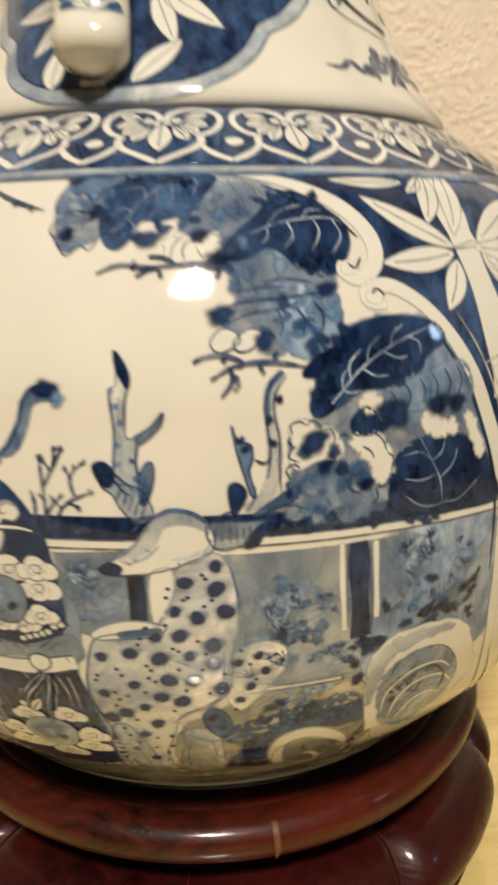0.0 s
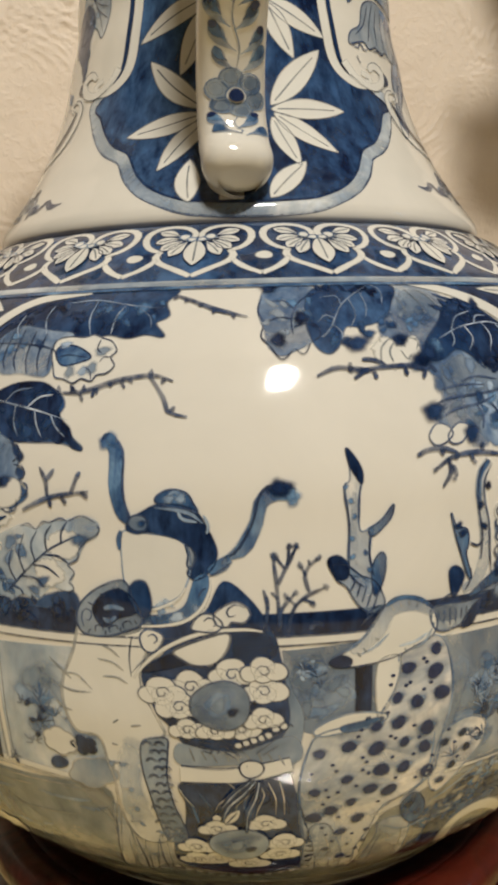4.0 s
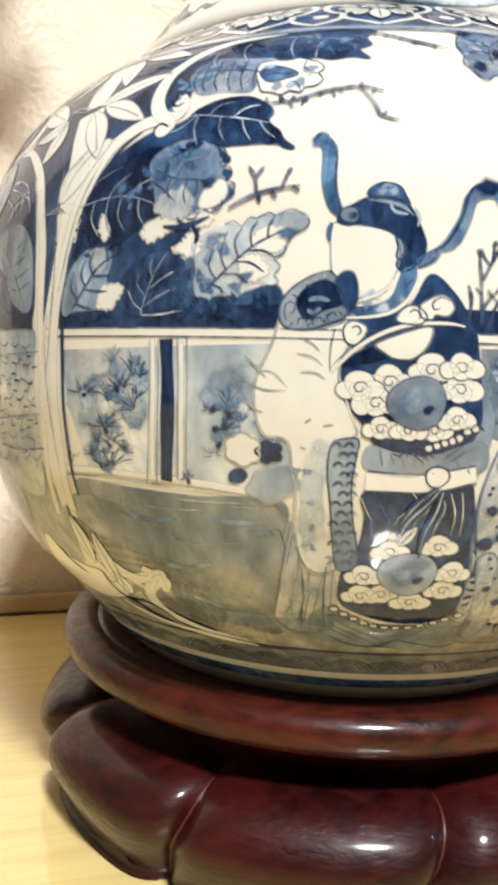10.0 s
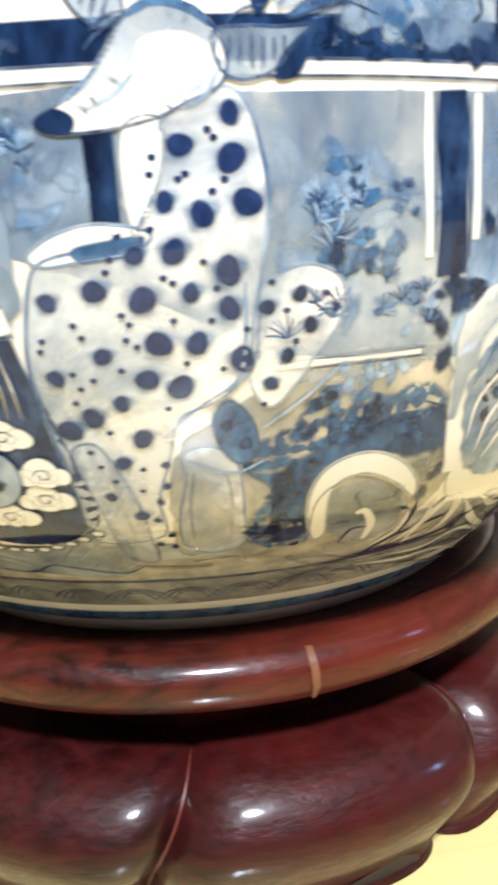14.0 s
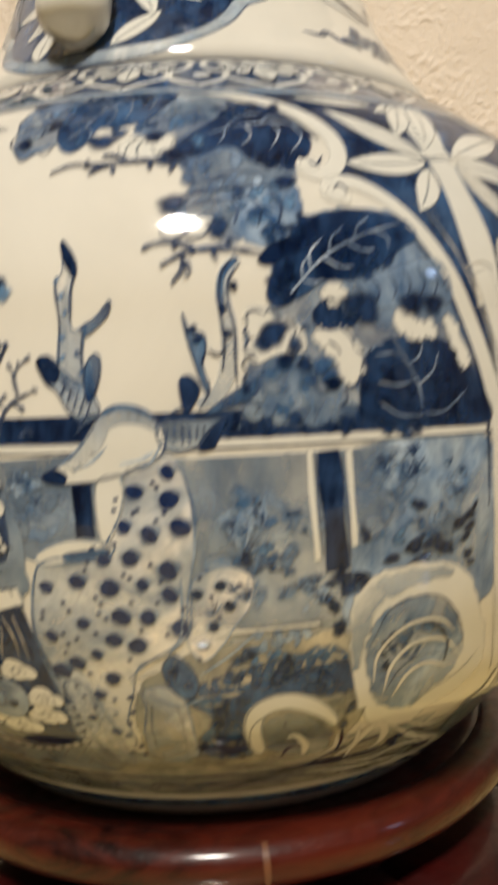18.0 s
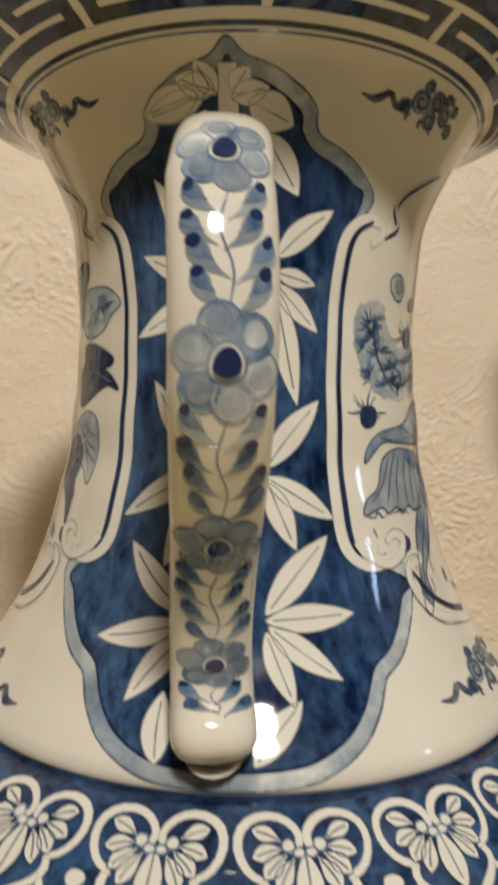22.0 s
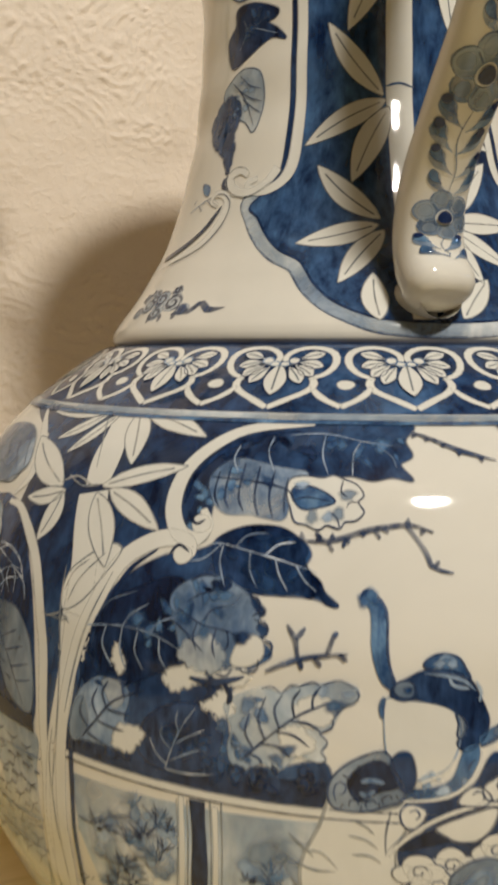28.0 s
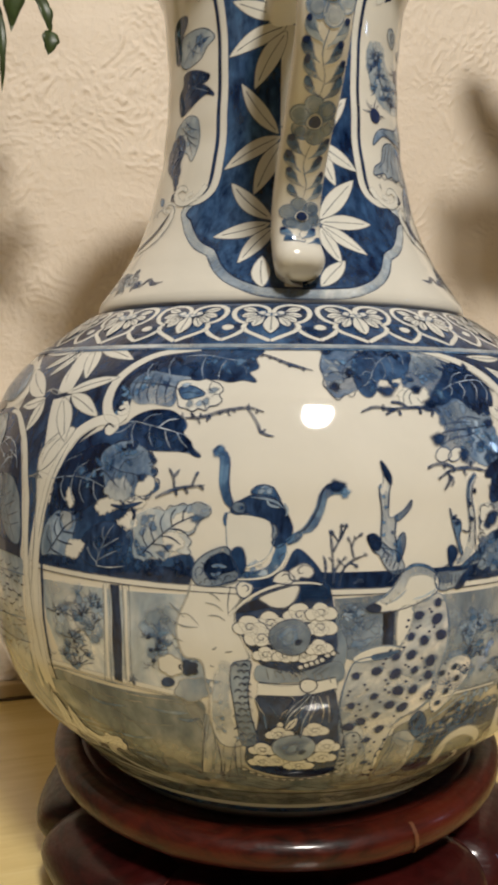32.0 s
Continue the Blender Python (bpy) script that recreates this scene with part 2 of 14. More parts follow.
def stucco_wall():
    """Knockdown plaster: flattened ridges and trowel drags stand out of a smooth coat."""
    nx, nz = 780, 620
    xs, zs = np.linspace(-0.60, 0.60, nx), np.linspace(0.0, 1.02, nz)
    X, Z = np.meshgrid(xs, zs)
    rng = np.random.default_rng(5)

    def field(lam, count, aniso, angle, spread=0.9):
        h = np.zeros_like(X)
        for _ in range(count):
            a = rng.normal(angle, spread)
            k = 2 * np.pi / (lam * rng.uniform(0.55, 1.8))
            h += np.sin(k * math.cos(a) * X + k * math.sin(a) * aniso * Z + rng.uniform(0, 6.3))
        return h / math.sqrt(count)

    X0, Z0 = X, Z
    wx, wz = 0.012 * field(0.09, 9, 1, 0.5, 2), 0.012 * field(0.09, 9, 1, 1.2, 2)
    X, Z = X0 + wx, Z0 + wz
    drag = np.clip(1 - np.abs(field(0.040, 22, 1.5, 1.2)) * 2.0, 0, 1)
    gate = np.clip(field(0.05, 14, 1, 0.3, 2) * 1.2 - 0.1, 0, 1)
    crumbs = np.clip(field(0.0100, 44, 1.2, 0.9, 2) - 0.15, 0, 1.0) + 0.5 * np.clip(field(0.0052, 40, 1.0, 0.4, 2), 0, 1)
    patch = np.clip(field(0.15, 14, 1, 0.3, 2) * 0.8 + 0.6, 0.22, 1)
    h = (0.0008 * drag ** 0.8 * gate + 0.0014 * crumbs) * patch + 0.0007 * field(0.10, 12, 1, 0.0, 2)
    h = np.clip(h, -0.002, 0.0048)
    v = np.c_[X0.ravel(), WALL_Y - h.ravel(), Z0.ravel()]
    return tagged(mesh_object("wall_north", v, grid_faces(nx, nz), STUCCO), "cream plaster wall with rough trowelled knockdown texture", "wall", kind="structure")


stucco_wall()
tagged(box("wall_north_core", -2.2, 2.2, WALL_Y + 0.0035, WALL_Y + 0.15, -0.75, 2.30, ROOM_WALL), "plain plaster wall behind the textured coat", "wall", kind="structure")
tagged(box("wall_west", -2.35, -2.2, -3.0, WALL_Y + 0.15, -0.75, 2.30, ROOM_WALL), "plain cream painted side wall", "wall", kind="structure")
tagged(box("wall_east", 2.2, 2.35, -3.0, WALL_Y + 0.15, -0.75, 2.30, ROOM_WALL), "plain cream painted side wall", "wall", kind="structure")
tagged(box("wall_south", -2.2, 2.2, -3.15, -3.0, -0.75, 2.30, ROOM_WALL), "plain cream painted wall behind the viewer", "wall", kind="structure")
tagged(box("ceiling", -2.35, 2.35, -3.15, WALL_Y + 0.15, 2.30, 2.40, ROOM_WALL), "plain cream painted ceiling", "ceiling", kind="structure")
tagged(box("floor", -2.35, 2.35, -3.15, WALL_Y + 0.15, -0.85, -0.75, ROOM_FLOOR), "dull brown room floor", "floor", kind="structure")
tagged(box("baseboard", -0.75, 0.75, WALL_Y - 0.012, WALL_Y - 0.003, TABLE_Z + 0.0005, TABLE_Z + 0.0155, BOARD, 0.002), "low beige board along the wall foot", "baseboard", kind="structure")


def sideboard():
    root = tagged(new("sideboard"), "pale varnished wooden sideboard top against the wall", "sideboard")
    box("top", -0.95, 0.95, TABLE_EDGE, WALL_Y - 0.012, TABLE_Z - 0.035, TABLE_Z, TABLE, 0.004, root)
    box("carcass", -0.92, 0.92, TABLE_EDGE + 0.03, WALL_Y - 0.02, -0.75, TABLE_Z - 0.036, TABLE, 0.004, root)
    return root


sideboard()


# ---- the stand ----
def wooden_stand():
    root = tagged(new("vase_stand"), "round dark carved rosewood stand with lobed foot under the vase", "stand")
    ring = [(0.098, 0.103), (0.100, 0.110), (0.106, 0.1135), (0.117, 0.1145), (0.1255, 0.1162), (0.1285, 0.1158), (0.1300, 0.1176), (0.1345, 0.1187), (0.1405, 0.1180), (0.1445, 0.1140),
            (0.1450, 0.1085), (0.1425, 0.1035), (0.136, 0.1000), (0.126, 0.0970), (0.110, 0.096), (0.098, 0.103)]
    fine = catmull([(a, b) for a, b in ring], 90)
    r = lathe("ring", fine, WOOD_RING, root, 180, "glossy reddish turned wooden ring")
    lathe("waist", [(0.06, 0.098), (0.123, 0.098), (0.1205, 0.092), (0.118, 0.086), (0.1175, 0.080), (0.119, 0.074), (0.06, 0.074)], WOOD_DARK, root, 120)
    step = 40.0
    for k in range(9):
        nu, nv = 33, 30
        mid = -66.0 + step * k
        prof = catmull([(0.090, 0.0800), (0.117, 0.0828), (0.137, 0.0818), (0.1485, 0.0765), (0.1545, 0.0685), (0.1553, 0.0610), (0.1515, 0.0515), (0.1470, 0.0430), (0.1450, TABLE_Z + 0.003), (0.1435, TABLE_Z), (0.095, TABLE_Z)], nv)
        verts = []
        for j in range(nv):
            for i in range(nu):
                u = -1 + 2 * i / (nu - 1)
                fall = 1 - abs(u) ** 8.0
                bulge = max(0.0, prof[j][0] - 0.116)
                rr = prof[j][0] - bulge * 0.24 * (1 - fall) + 0.0015 * fall * (bulge > 0)
                zz = prof[j][1]
                if zz > TABLE_Z + 0.02:
                    zz -= 0.003 * (1 - fall)
                a = radians(mid + u * step * 0.4988 + 3.5 * math.sin((zz - 0.06) * 55) * (bulge > 0))
                verts.append((rr * math.sin(a), -rr * math.cos(a), zz))
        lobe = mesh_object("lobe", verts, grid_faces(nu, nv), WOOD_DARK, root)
        line = [Vector(verts[j * nu + nu - 1]) for j in range(2, nv - 3)]
        bead = []
        for p in line:
            out = Vector((p.x, p.y, 0)).normalized()
            along = Vector((-out.y, out.x, 0))
            bead += [p + out * 0.0004 * math.cos(w) * 2 + along * 0.0009 * math.sin(w) for w in (0, 1.05, 2.1, 3.14, 4.2, 5.25)]
        mesh_object("seam", bead, grid_faces(6, len(line), True), SEAM, lobe, label="thin reddish seam between two lobes")
        # slots are flat dark strips; the hollow's shade is put into their colour
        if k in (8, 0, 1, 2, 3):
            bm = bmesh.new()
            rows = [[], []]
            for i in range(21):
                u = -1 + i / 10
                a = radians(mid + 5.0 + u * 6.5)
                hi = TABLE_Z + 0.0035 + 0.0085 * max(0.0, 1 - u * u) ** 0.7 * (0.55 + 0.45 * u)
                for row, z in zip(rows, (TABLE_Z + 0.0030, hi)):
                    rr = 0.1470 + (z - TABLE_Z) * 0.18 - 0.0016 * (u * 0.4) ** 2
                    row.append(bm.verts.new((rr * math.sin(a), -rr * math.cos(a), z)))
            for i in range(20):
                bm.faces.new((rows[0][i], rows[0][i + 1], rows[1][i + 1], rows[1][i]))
            bm_object("slot_shade_strip", bm, SLOT_SHADE, lobe, True, "dark strip standing for the shade in a carved slot near the lobe's foot")
    rr, a0 = 0.1459, radians(12.0)
    bm = bmesh.new()
    prof = [(0.1340, 0.1187), (0.1410, 0.1180), (0.1449, 0.1140), (0.1454, 0.1085), (0.1430, 0.1035)]
    edge = [(-1, 0.9), (-0.5, 0.7), (-0.6, 0.8), (-0.4, 0.9), (-0.2, 0.5)]
    left, right = [], []
    for (r0, z0), (u0, u1) in zip(prof, edge):
        for u, row in ((u0, left), (u1, right)):
            a = a0 + u * 0.012
            row.append(bm.verts.new(((r0 + 0.0006) * math.sin(a), -(r0 + 0.0006) * math.cos(a), z0)))
    for i in range(len(left) - 1):
        bm.faces.new((left[i], right[i], right[i + 1], left[i + 1]))
    bm_object("glue_mend", bm, CRACK, r, True, "pale brown mended crack across the ring")
    return root


SEAM = plain("worn_seam", (0.085, 0.016, 0.011), 0.4)
# dark colour stands for the shade inside a carved slot
SLOT_SHADE = plain("slot_hollow_shade", (0.012, 0.004, 0.004), 0.6)
wooden_stand()

# ---- the vase ----
PROFILE = [(0.1135, 0.1145), (0.1226, 0.1234), (0.1362, 0.1356), (0.1498, 0.1479), (0.1634, 0.1607), (0.1770, 0.1693), (0.1907, 0.1752), (0.2043, 0.1804), (0.2179, 0.1835), (0.2315, 0.1860), (0.2451, 0.1869), (0.2587, 0.1874), (0.2724, 0.1870), (0.2860, 0.1858), (0.2996, 0.1845), (0.3132, 0.1807), (0.3268, 0.1746), (0.3405, 0.1667), (0.3541, 0.1546), (0.3677, 0.1376), (0.3738, 0.1293), (0.3780, 0.1233), (0.3800, 0.1196), (0.3808, 0.1172), (0.3812, 0.1150), (0.3815, 0.1141), (0.3820, 0.1146), (0.3832, 0.1153), (0.3850, 0.1154), (0.3870, 0.1149), (0.3885, 0.1142), (0.3902, 0.1131), (0.3922, 0.1117), (0.3945, 0.1100), (0.3975, 0.1077), (0.4010, 0.1052), (0.4046, 0.1027), (0.4085, 0.1003), (0.4222, 0.0923), (0.4358, 0.0865), (0.4494, 0.0821), (0.4630, 0.0788), (0.4766, 0.0753), (0.4903, 0.0743), (0.5039, 0.0726), (0.5175, 0.0722), (0.5311, 0.0716), (0.5447, 0.0726), (0.5583, 0.0737), (0.5720, 0.0755), (0.5856, 0.0807), (0.5992, 0.0878), (0.6105, 0.0956), (0.6170, 0.1053), (0.6215, 0.1153), (0.6243, 0.1237), (0.6262, 0.1271), (0.6275, 0.1276)]
_pz = catmull(PROFILE, 900)
_seg = np.hypot(np.diff(_pz[:, 0]), np.diff(_pz[:, 1]))
_ps = np.r_[0, np.cumsum(_seg)]


class VaseChart:
    """Angle round the vase and length along its outline, as painters' coordinates."""

    def __init__(self):
        d = np.gradient(_pz, axis=0)
        n = np.c_[d[:, 0], -d[:, 1]]
        self.nrm = n / np.linalg.norm(n, axis=1)[:, None]

    def flat(self, p):
        p = np.asarray(p, float)
        k = np.arange(len(_ps))
        low = _pz[:, 0]
        order = np.argsort(low, kind="stable")
        return np.c_[np.radians(p[:, 0]), np.interp(p[:, 1], low[order], _ps[order])]

    def wide(self, s):
        return np.interp(s, _ps, _pz[:, 1])

    def put(self, q, off):
        r, z = np.interp(q[:, 1], _ps, _pz[:, 1]), np.interp(q[:, 1], _ps, _pz[:, 0])
        nr, nz = np.interp(q[:, 1], _ps, self.nrm[:, 0]), np.interp(q[:, 1], _ps, self.nrm[:, 1])
        sn, cs = np.sin(q[:, 0]), -np.cos(q[:, 0])
        r2 = r + nr * off
        return np.c_[r2 * sn, r2 * cs, z + nz * off], np.c_[nr * sn, nr * cs, nz]


CHART = VaseChart()
LAYER = 0.00006


def lay(name, q, faces, ink, layer, parent, chart, label=""):
    """One painted piece on the glaze; a third column of q is how thickly the dye lies there."""
    v, n = chart.put(q[:, :2], 0.00005 + LAYER * layer)
    if chart is not CHART:
        faces = [tuple(reversed(f)) for f in faces]
    ob = mesh_object(name, v, faces, INK[ink], parent, n, label)
    dye = ob.data.attributes.new("dye", "FLOAT", "POINT")
    dye.data.foreach_set("value", np.ascontiguousarray(q[:, 2] if q.shape[1] > 2 else np.ones(len(q)), dtype=np.float32))
    return ob


def sideways(q, chart):
    """Unit vectors across a curve, in chart coordinates for one metre."""
    w = chart.wide(q[:, 1])
    d = np.gradient(q, axis=0)
    dx, dy = d[:, 0] * w, d[:, 1]
    ln = np.hypot(dx, dy) + 1e-12
    return np.c_[-dy / ln / w, dx / ln]


def ribbon(q, half, chart, soft=0.00045):
    """A band of that half width along a curve; its dye thins out over a soft edge."""
    step = np.hypot((q[1:, 0] - q[:-1, 0]) * chart.wide(q[1:, 1]), q[1:, 1] - q[:-1, 1]) + 1e-9
    a, b = min(0.4, soft / step[0]), min(0.4, soft / step[-1])
    q2 = np.vstack([q[:1], q[:1] * (1 - a) + q[1:2] * a, q[1:-1], q[-1:] * (1 - b) + q[-2:-1] * b, q[-1:]])
    half = np.r_[half[0], half[0] * (1 - a) + half[1] * a, half[1:-1], half[-1] * (1 - b) + half[-2] * b, half[-1]]
    side = sideways(q2, chart)
    cap = np.ones(len(q2))
    cap[0] = cap[-1] = 0.0
    e = np.minimum(soft, 0.75 * half)
    rows = [(-half - 0.4 * e, 0.0)]
    for t in np.linspace(-1, 1, 2 + int(2 * half.max() / (0.0035 if chart is CHART else 0.001))):
        rows.append(((half - 0.6 * e) * t, 1.0))
    rows.append((half + 0.4 * e, 0.0))
    out = [np.c_[q2 + side * h[:, None], cap * k] for h, k in rows]
    return np.vstack(out), grid_faces(len(q2), len(rows))


def stroke(name, ink, layer, w, pts, ends=(0.35, 0.35), parent=None, chart=None):
    """One brush stroke through pts, w millimetres wide, thinning to its ends."""
    chart = chart or CHART
    p = chart.flat(pts)
    ln = float(np.sum(np.hypot(np.diff(p[:, 0]) * chart.wide(p[1:, 1]), np.diff(p[:, 1]))))
    n = max(8, min(120, int(ln / 0.0022), 7 * len(pts) + int(ln / 0.005)))
    q = catmull(p, n)
    t = np.linspace(0, 1, n)
    half = np.full(n, w * 0.0005)
    half *= np.minimum(1, ends[0] + (1 - ends[0]) * t / 0.22) * np.minimum(1, ends[1] + (1 - ends[1]) * (1 - t) / 0.22)
    half *= 1 + 0.10 * np.sin(9 * t + 40 * abs(p[0, 0]))
    v, f = ribbon(q, half, chart)
    return lay(name, v, f, ink, layer, parent or BODY, chart)


def leaf(name, ink, layer, w, root, tip, bend=0.0, rib="hair", peak=0.45, edge="", parent=None, chart=None):
    """A pointed leaf from root to tip; rib draws its thin midrib."""
    chart = chart or CHART
    p = chart.flat([root, tip])
    m = p.mean(0)
    k = chart.wide(m[1:2])[0]
    d = (p[1] - p[0]) * (k, 1)
    ln = np.hypot(*d) + 1e-9
    m = m + np.array((-d[1] / k, d[0])) / ln * bend * 0.001
    q = catmull([p[0], m, p[1]], 15)
    t = np.linspace(0, 1, 15)
    e = math.log(0.5) / math.log(peak)
    half = w * 0.0005 * np.sin(np.pi * t ** e) ** 0.85 + 0.00012
    half[0] = min(half[0], w * 0.0001) + 0.0002
    v, f = ribbon(q, half, chart)
    ob = lay(name, v, f, ink, layer, parent or BODY, chart)
    if rib:
        v, f = ribbon(q[1:13], np.full(12, 0.00032), chart)
        lay("painted_midrib", v, f, rib, layer + 1, parent or BODY, chart)
    if edge:
        side = sideways(q, chart) * half[:, None]
        o = np.vstack([q - side, (q + side)[::-1], (q - side)[:2]])
        v, f = ribbon(o, np.full(len(o), 0.00022), chart)
        lay("painted_outline", v, f, edge, layer + 1, parent or BODY, chart)
    return ob


def blob(name, ink, layer, c, rx, ry, rot=0.0, lobes=0, amp=0.0, edge="", parent=None, chart=None):
    """A round or scalloped spot; rx, ry in millimetres; edge outlines it."""
    chart = chart or CHART
    p = chart.flat([c])[0]
    k = chart.wide(p[1:2])[0]
    n, rings = (14 if max(rx, ry) < 2.2 and not lobes else 36), (2 if max(rx, ry) < 3 else 4) if chart is CHART else 3 + int(max(rx, ry) / 0.7)
    a = np.linspace(0, 2 * np.pi, n, endpoint=False)
    g = 1 + (amp * (np.abs(np.sin(a * lobes / 2)) - 0.6) if lobes else 0.04 * np.sin(3 * a + 50 * p[0]))
    x, y = rx * g * np.cos(a) * 0.001, ry * g * np.sin(a) * 0.001
    cr, sr = math.cos(radians(rot)), math.sin(radians(rot))
    x, y = x * cr - y * sr, x * sr + y * cr
    soft = min(0.00045, 0.00035 * min(rx, ry))
    g1 = 1 + 0.4 * soft / (0.001 * min(rx, ry))
    steps = [(1 - 0.6 * soft / (0.001 * min(rx, ry))) * j / (rings - 1) for j in range(1, rings)] + [g1]
    q = [np.r_[p, 1.0][None]]
    for j, m in enumerate(steps):
        q.append(np.c_[p[0] + x * m / k, p[1] + y * m, np.full(n, 1.0 if j < rings - 1 else 0.0)])
    f = [(0, 1 + i, 1 + (i + 1) % n) for i in range(n)]
    for j in range(rings - 1):
        f += [(1 + j * n + i, 1 + (j + 1) * n + i, 1 + (j + 1) * n + (i + 1) % n, 1 + j * n + (i + 1) % n) for i in range(n)]
    ob = lay(name, np.vstack(q), f, ink, layer, parent or BODY, chart)
    if edge:
        o = np.c_[p[0] + x / k, p[1] + y]
        o = np.vstack([o, o[:2]])
        v, ff = ribbon(o, np.full(len(o), 0.00032), chart)
        lay("painted_outline", v, ff, edge, layer + 1, parent or BODY, chart)
    return ob


def region(name, ink, layer, pts, smooth=True, edge="", ew=0.8, soft=0.5, parent=None, chart=None):
    """A filled patch inside a closed outline."""
    chart = chart or CHART
    p = chart.flat(pts)
    if smooth:
        m = len(p)
        q3 = np.vstack([p, p, p[:1]])
        full = catmull(q3, 2 * m * 6 + 1)
        o = full[m * 6 // 2: m * 6 // 2 + m * 6]
        if soft > 0.9:
            t = np.linspace(0, 2 * np.pi, len(o), endpoint=False)
            w = sum(np.sin(t * f + 3.1 * f + 60 * p[0, 0]) for f in (int(m * 0.9), int(m * 1.7), int(m * 2.6)))
            o = o + sideways(np.vstack([o[-1:], o, o[:1]]), chart)[1:-1] * (0.00024 * min(soft, 2.0) * w)[:, None]
    else:
        o = p
    k = chart.wide(o[:, 1]).mean()
    bm = bmesh.new()
    bm.faces.new([bm.verts.new((x * k, y, 0)) for x, y in o])
    bmesh.ops.triangulate(bm, faces=bm.faces[:])
    for axis, vals in ((0, o[:, 0] * k), (1, o[:, 1])):
        for c in np.arange(vals.min() + 0.0036, vals.max(), 0.0036):
            no = (1, 0, 0) if axis == 0 else (0, 1, 0)
            bmesh.ops.bisect_plane(bm, geom=bm.verts[:] + bm.edges[:] + bm.faces[:], plane_co=(c, c, 0), plane_no=no)
    lip = float(np.interp(0.3817, _pz[:, 0], _ps))
    if chart is CHART and o[:, 1].min() < lip + 0.006 and o[:, 1].max() > lip + 0.05:
        for c in np.arange(o[:, 1].min() + 0.0007, lip + 0.016, 0.0007):
            bmesh.ops.bisect_plane(bm, geom=bm.verts[:] + bm.edges[:] + bm.faces[:], plane_co=(0, c, 0), plane_no=(0, 1, 0))
    bm.normal_update()
    flip = sum(f.normal.z for f in bm.faces) < 0
    bm.verts.index_update()
    q = np.array([(v.co.x / k, v.co.y, 1.0) for v in bm.verts])
    f = [tuple(v.index for v in (reversed(x.verts) if flip else x.verts)) for x in bm.faces]
    bm.free()
    ring = np.vstack([o[-1:], o, o[:2]])
    out = sideways(ring, chart)[1:-1] * (1 if flip else -1) * soft * 0.001
    base, m = len(q), len(o)
    q = np.vstack([q, np.c_[ring[1:-1], np.ones(m + 1)], np.c_[ring[1:-1] + out, np.zeros(m + 1)]])
    for i in range(m):
        quad = (base + i, base + m + 1 + i, base + m + 2 + i, base + i + 1)
        f.append(tuple(reversed(quad)) if flip else quad)
    ob = lay(name, q, f, ink, layer, parent or BODY, chart)
    if edge:
        o = np.vstack([o, o[:2]])
        v, ff = ribbon(o, np.full(len(o), ew * 0.0005), chart)
        lay("painted_outline", v, ff, edge, layer + 1, parent or BODY, chart)
    return ob


def hoop(name, ink, layer, z0, z1, a0=-115, a1=115):
    """A painted band round the vase between two heights."""
    p = CHART.flat([(a0, z0), (a1, z1)])
    na, ns = 260, max(2, int(abs(p[1, 1] - p[0, 1]) / 0.0008) + 2)
    rows = [(p[0, 1] - 0.0002, 0.0)] + [(s, 1.0) for s in np.linspace(p[0, 1] + 0.0002, p[1, 1] - 0.0002, ns)] + [(p[1, 1] + 0.0002, 0.0)]
    q = np.array([(a, s, k) for s, k in rows for a in np.linspace(p[0, 0], p[1, 0], na)])
    return lay(name, q, grid_faces(na, len(rows)), ink, layer, BODY, CHART)


def offset(c, x, y):
    """The place x, y millimetres (round, upwards along the outline) from c."""
    p = CHART.flat([c])[0]
    s = p[1] + y * 0.001
    th = math.degrees(p[0] + x * 0.001 / float(CHART.wide(np.array([s]))[0]))
    return (th, float(np.interp(s, _ps, _pz[:, 0])))


def inset(pts, mm):
    """A closed outline moved inwards by so many millimetres."""
    p = CHART.flat(pts)
    k = CHART.wide(p[:, 1])
    x, y = p[:, 0] * k.mean(), p[:, 1]
    dx, dy = np.roll(x, -1) - np.roll(x, 1), np.roll(y, -1) - np.roll(y, 1)
    ln = np.hypot(dx, dy) + 1e-9
    turn = np.sign(np.sum(x * np.roll(y, -1) - np.roll(x, -1) * y))
    a, s = p[:, 0] - turn * dy / ln * np.asarray(mm) * 0.001 / k, y + turn * dx / ln * np.asarray(mm) * 0.001
    return [(math.degrees(t), float(np.interp(v, _ps, _pz[:, 0]))) for t, v in zip(a, s)]


def thorn_twig(ink, layer, w, pts, n=5, size=4.0, seed=1):
    """A dark twig with short barbs along it."""
    stroke("painted_twig", ink, layer, w, pts)
    rnd = random.Random(seed)
    q = catmull(pts, 4 * n + 1)
    for i in range(1, 4 * n, 4):
        up = rnd.choice((-1, 1))
        a = tuple(q[i])
        b = offset(a, rnd.uniform(-0.5, 0.5) * size, up * size * rnd.uniform(0.6, 1))
        leaf("painted_barb", ink, layer, w * 0.9, a, b, 0, None, 0.3)


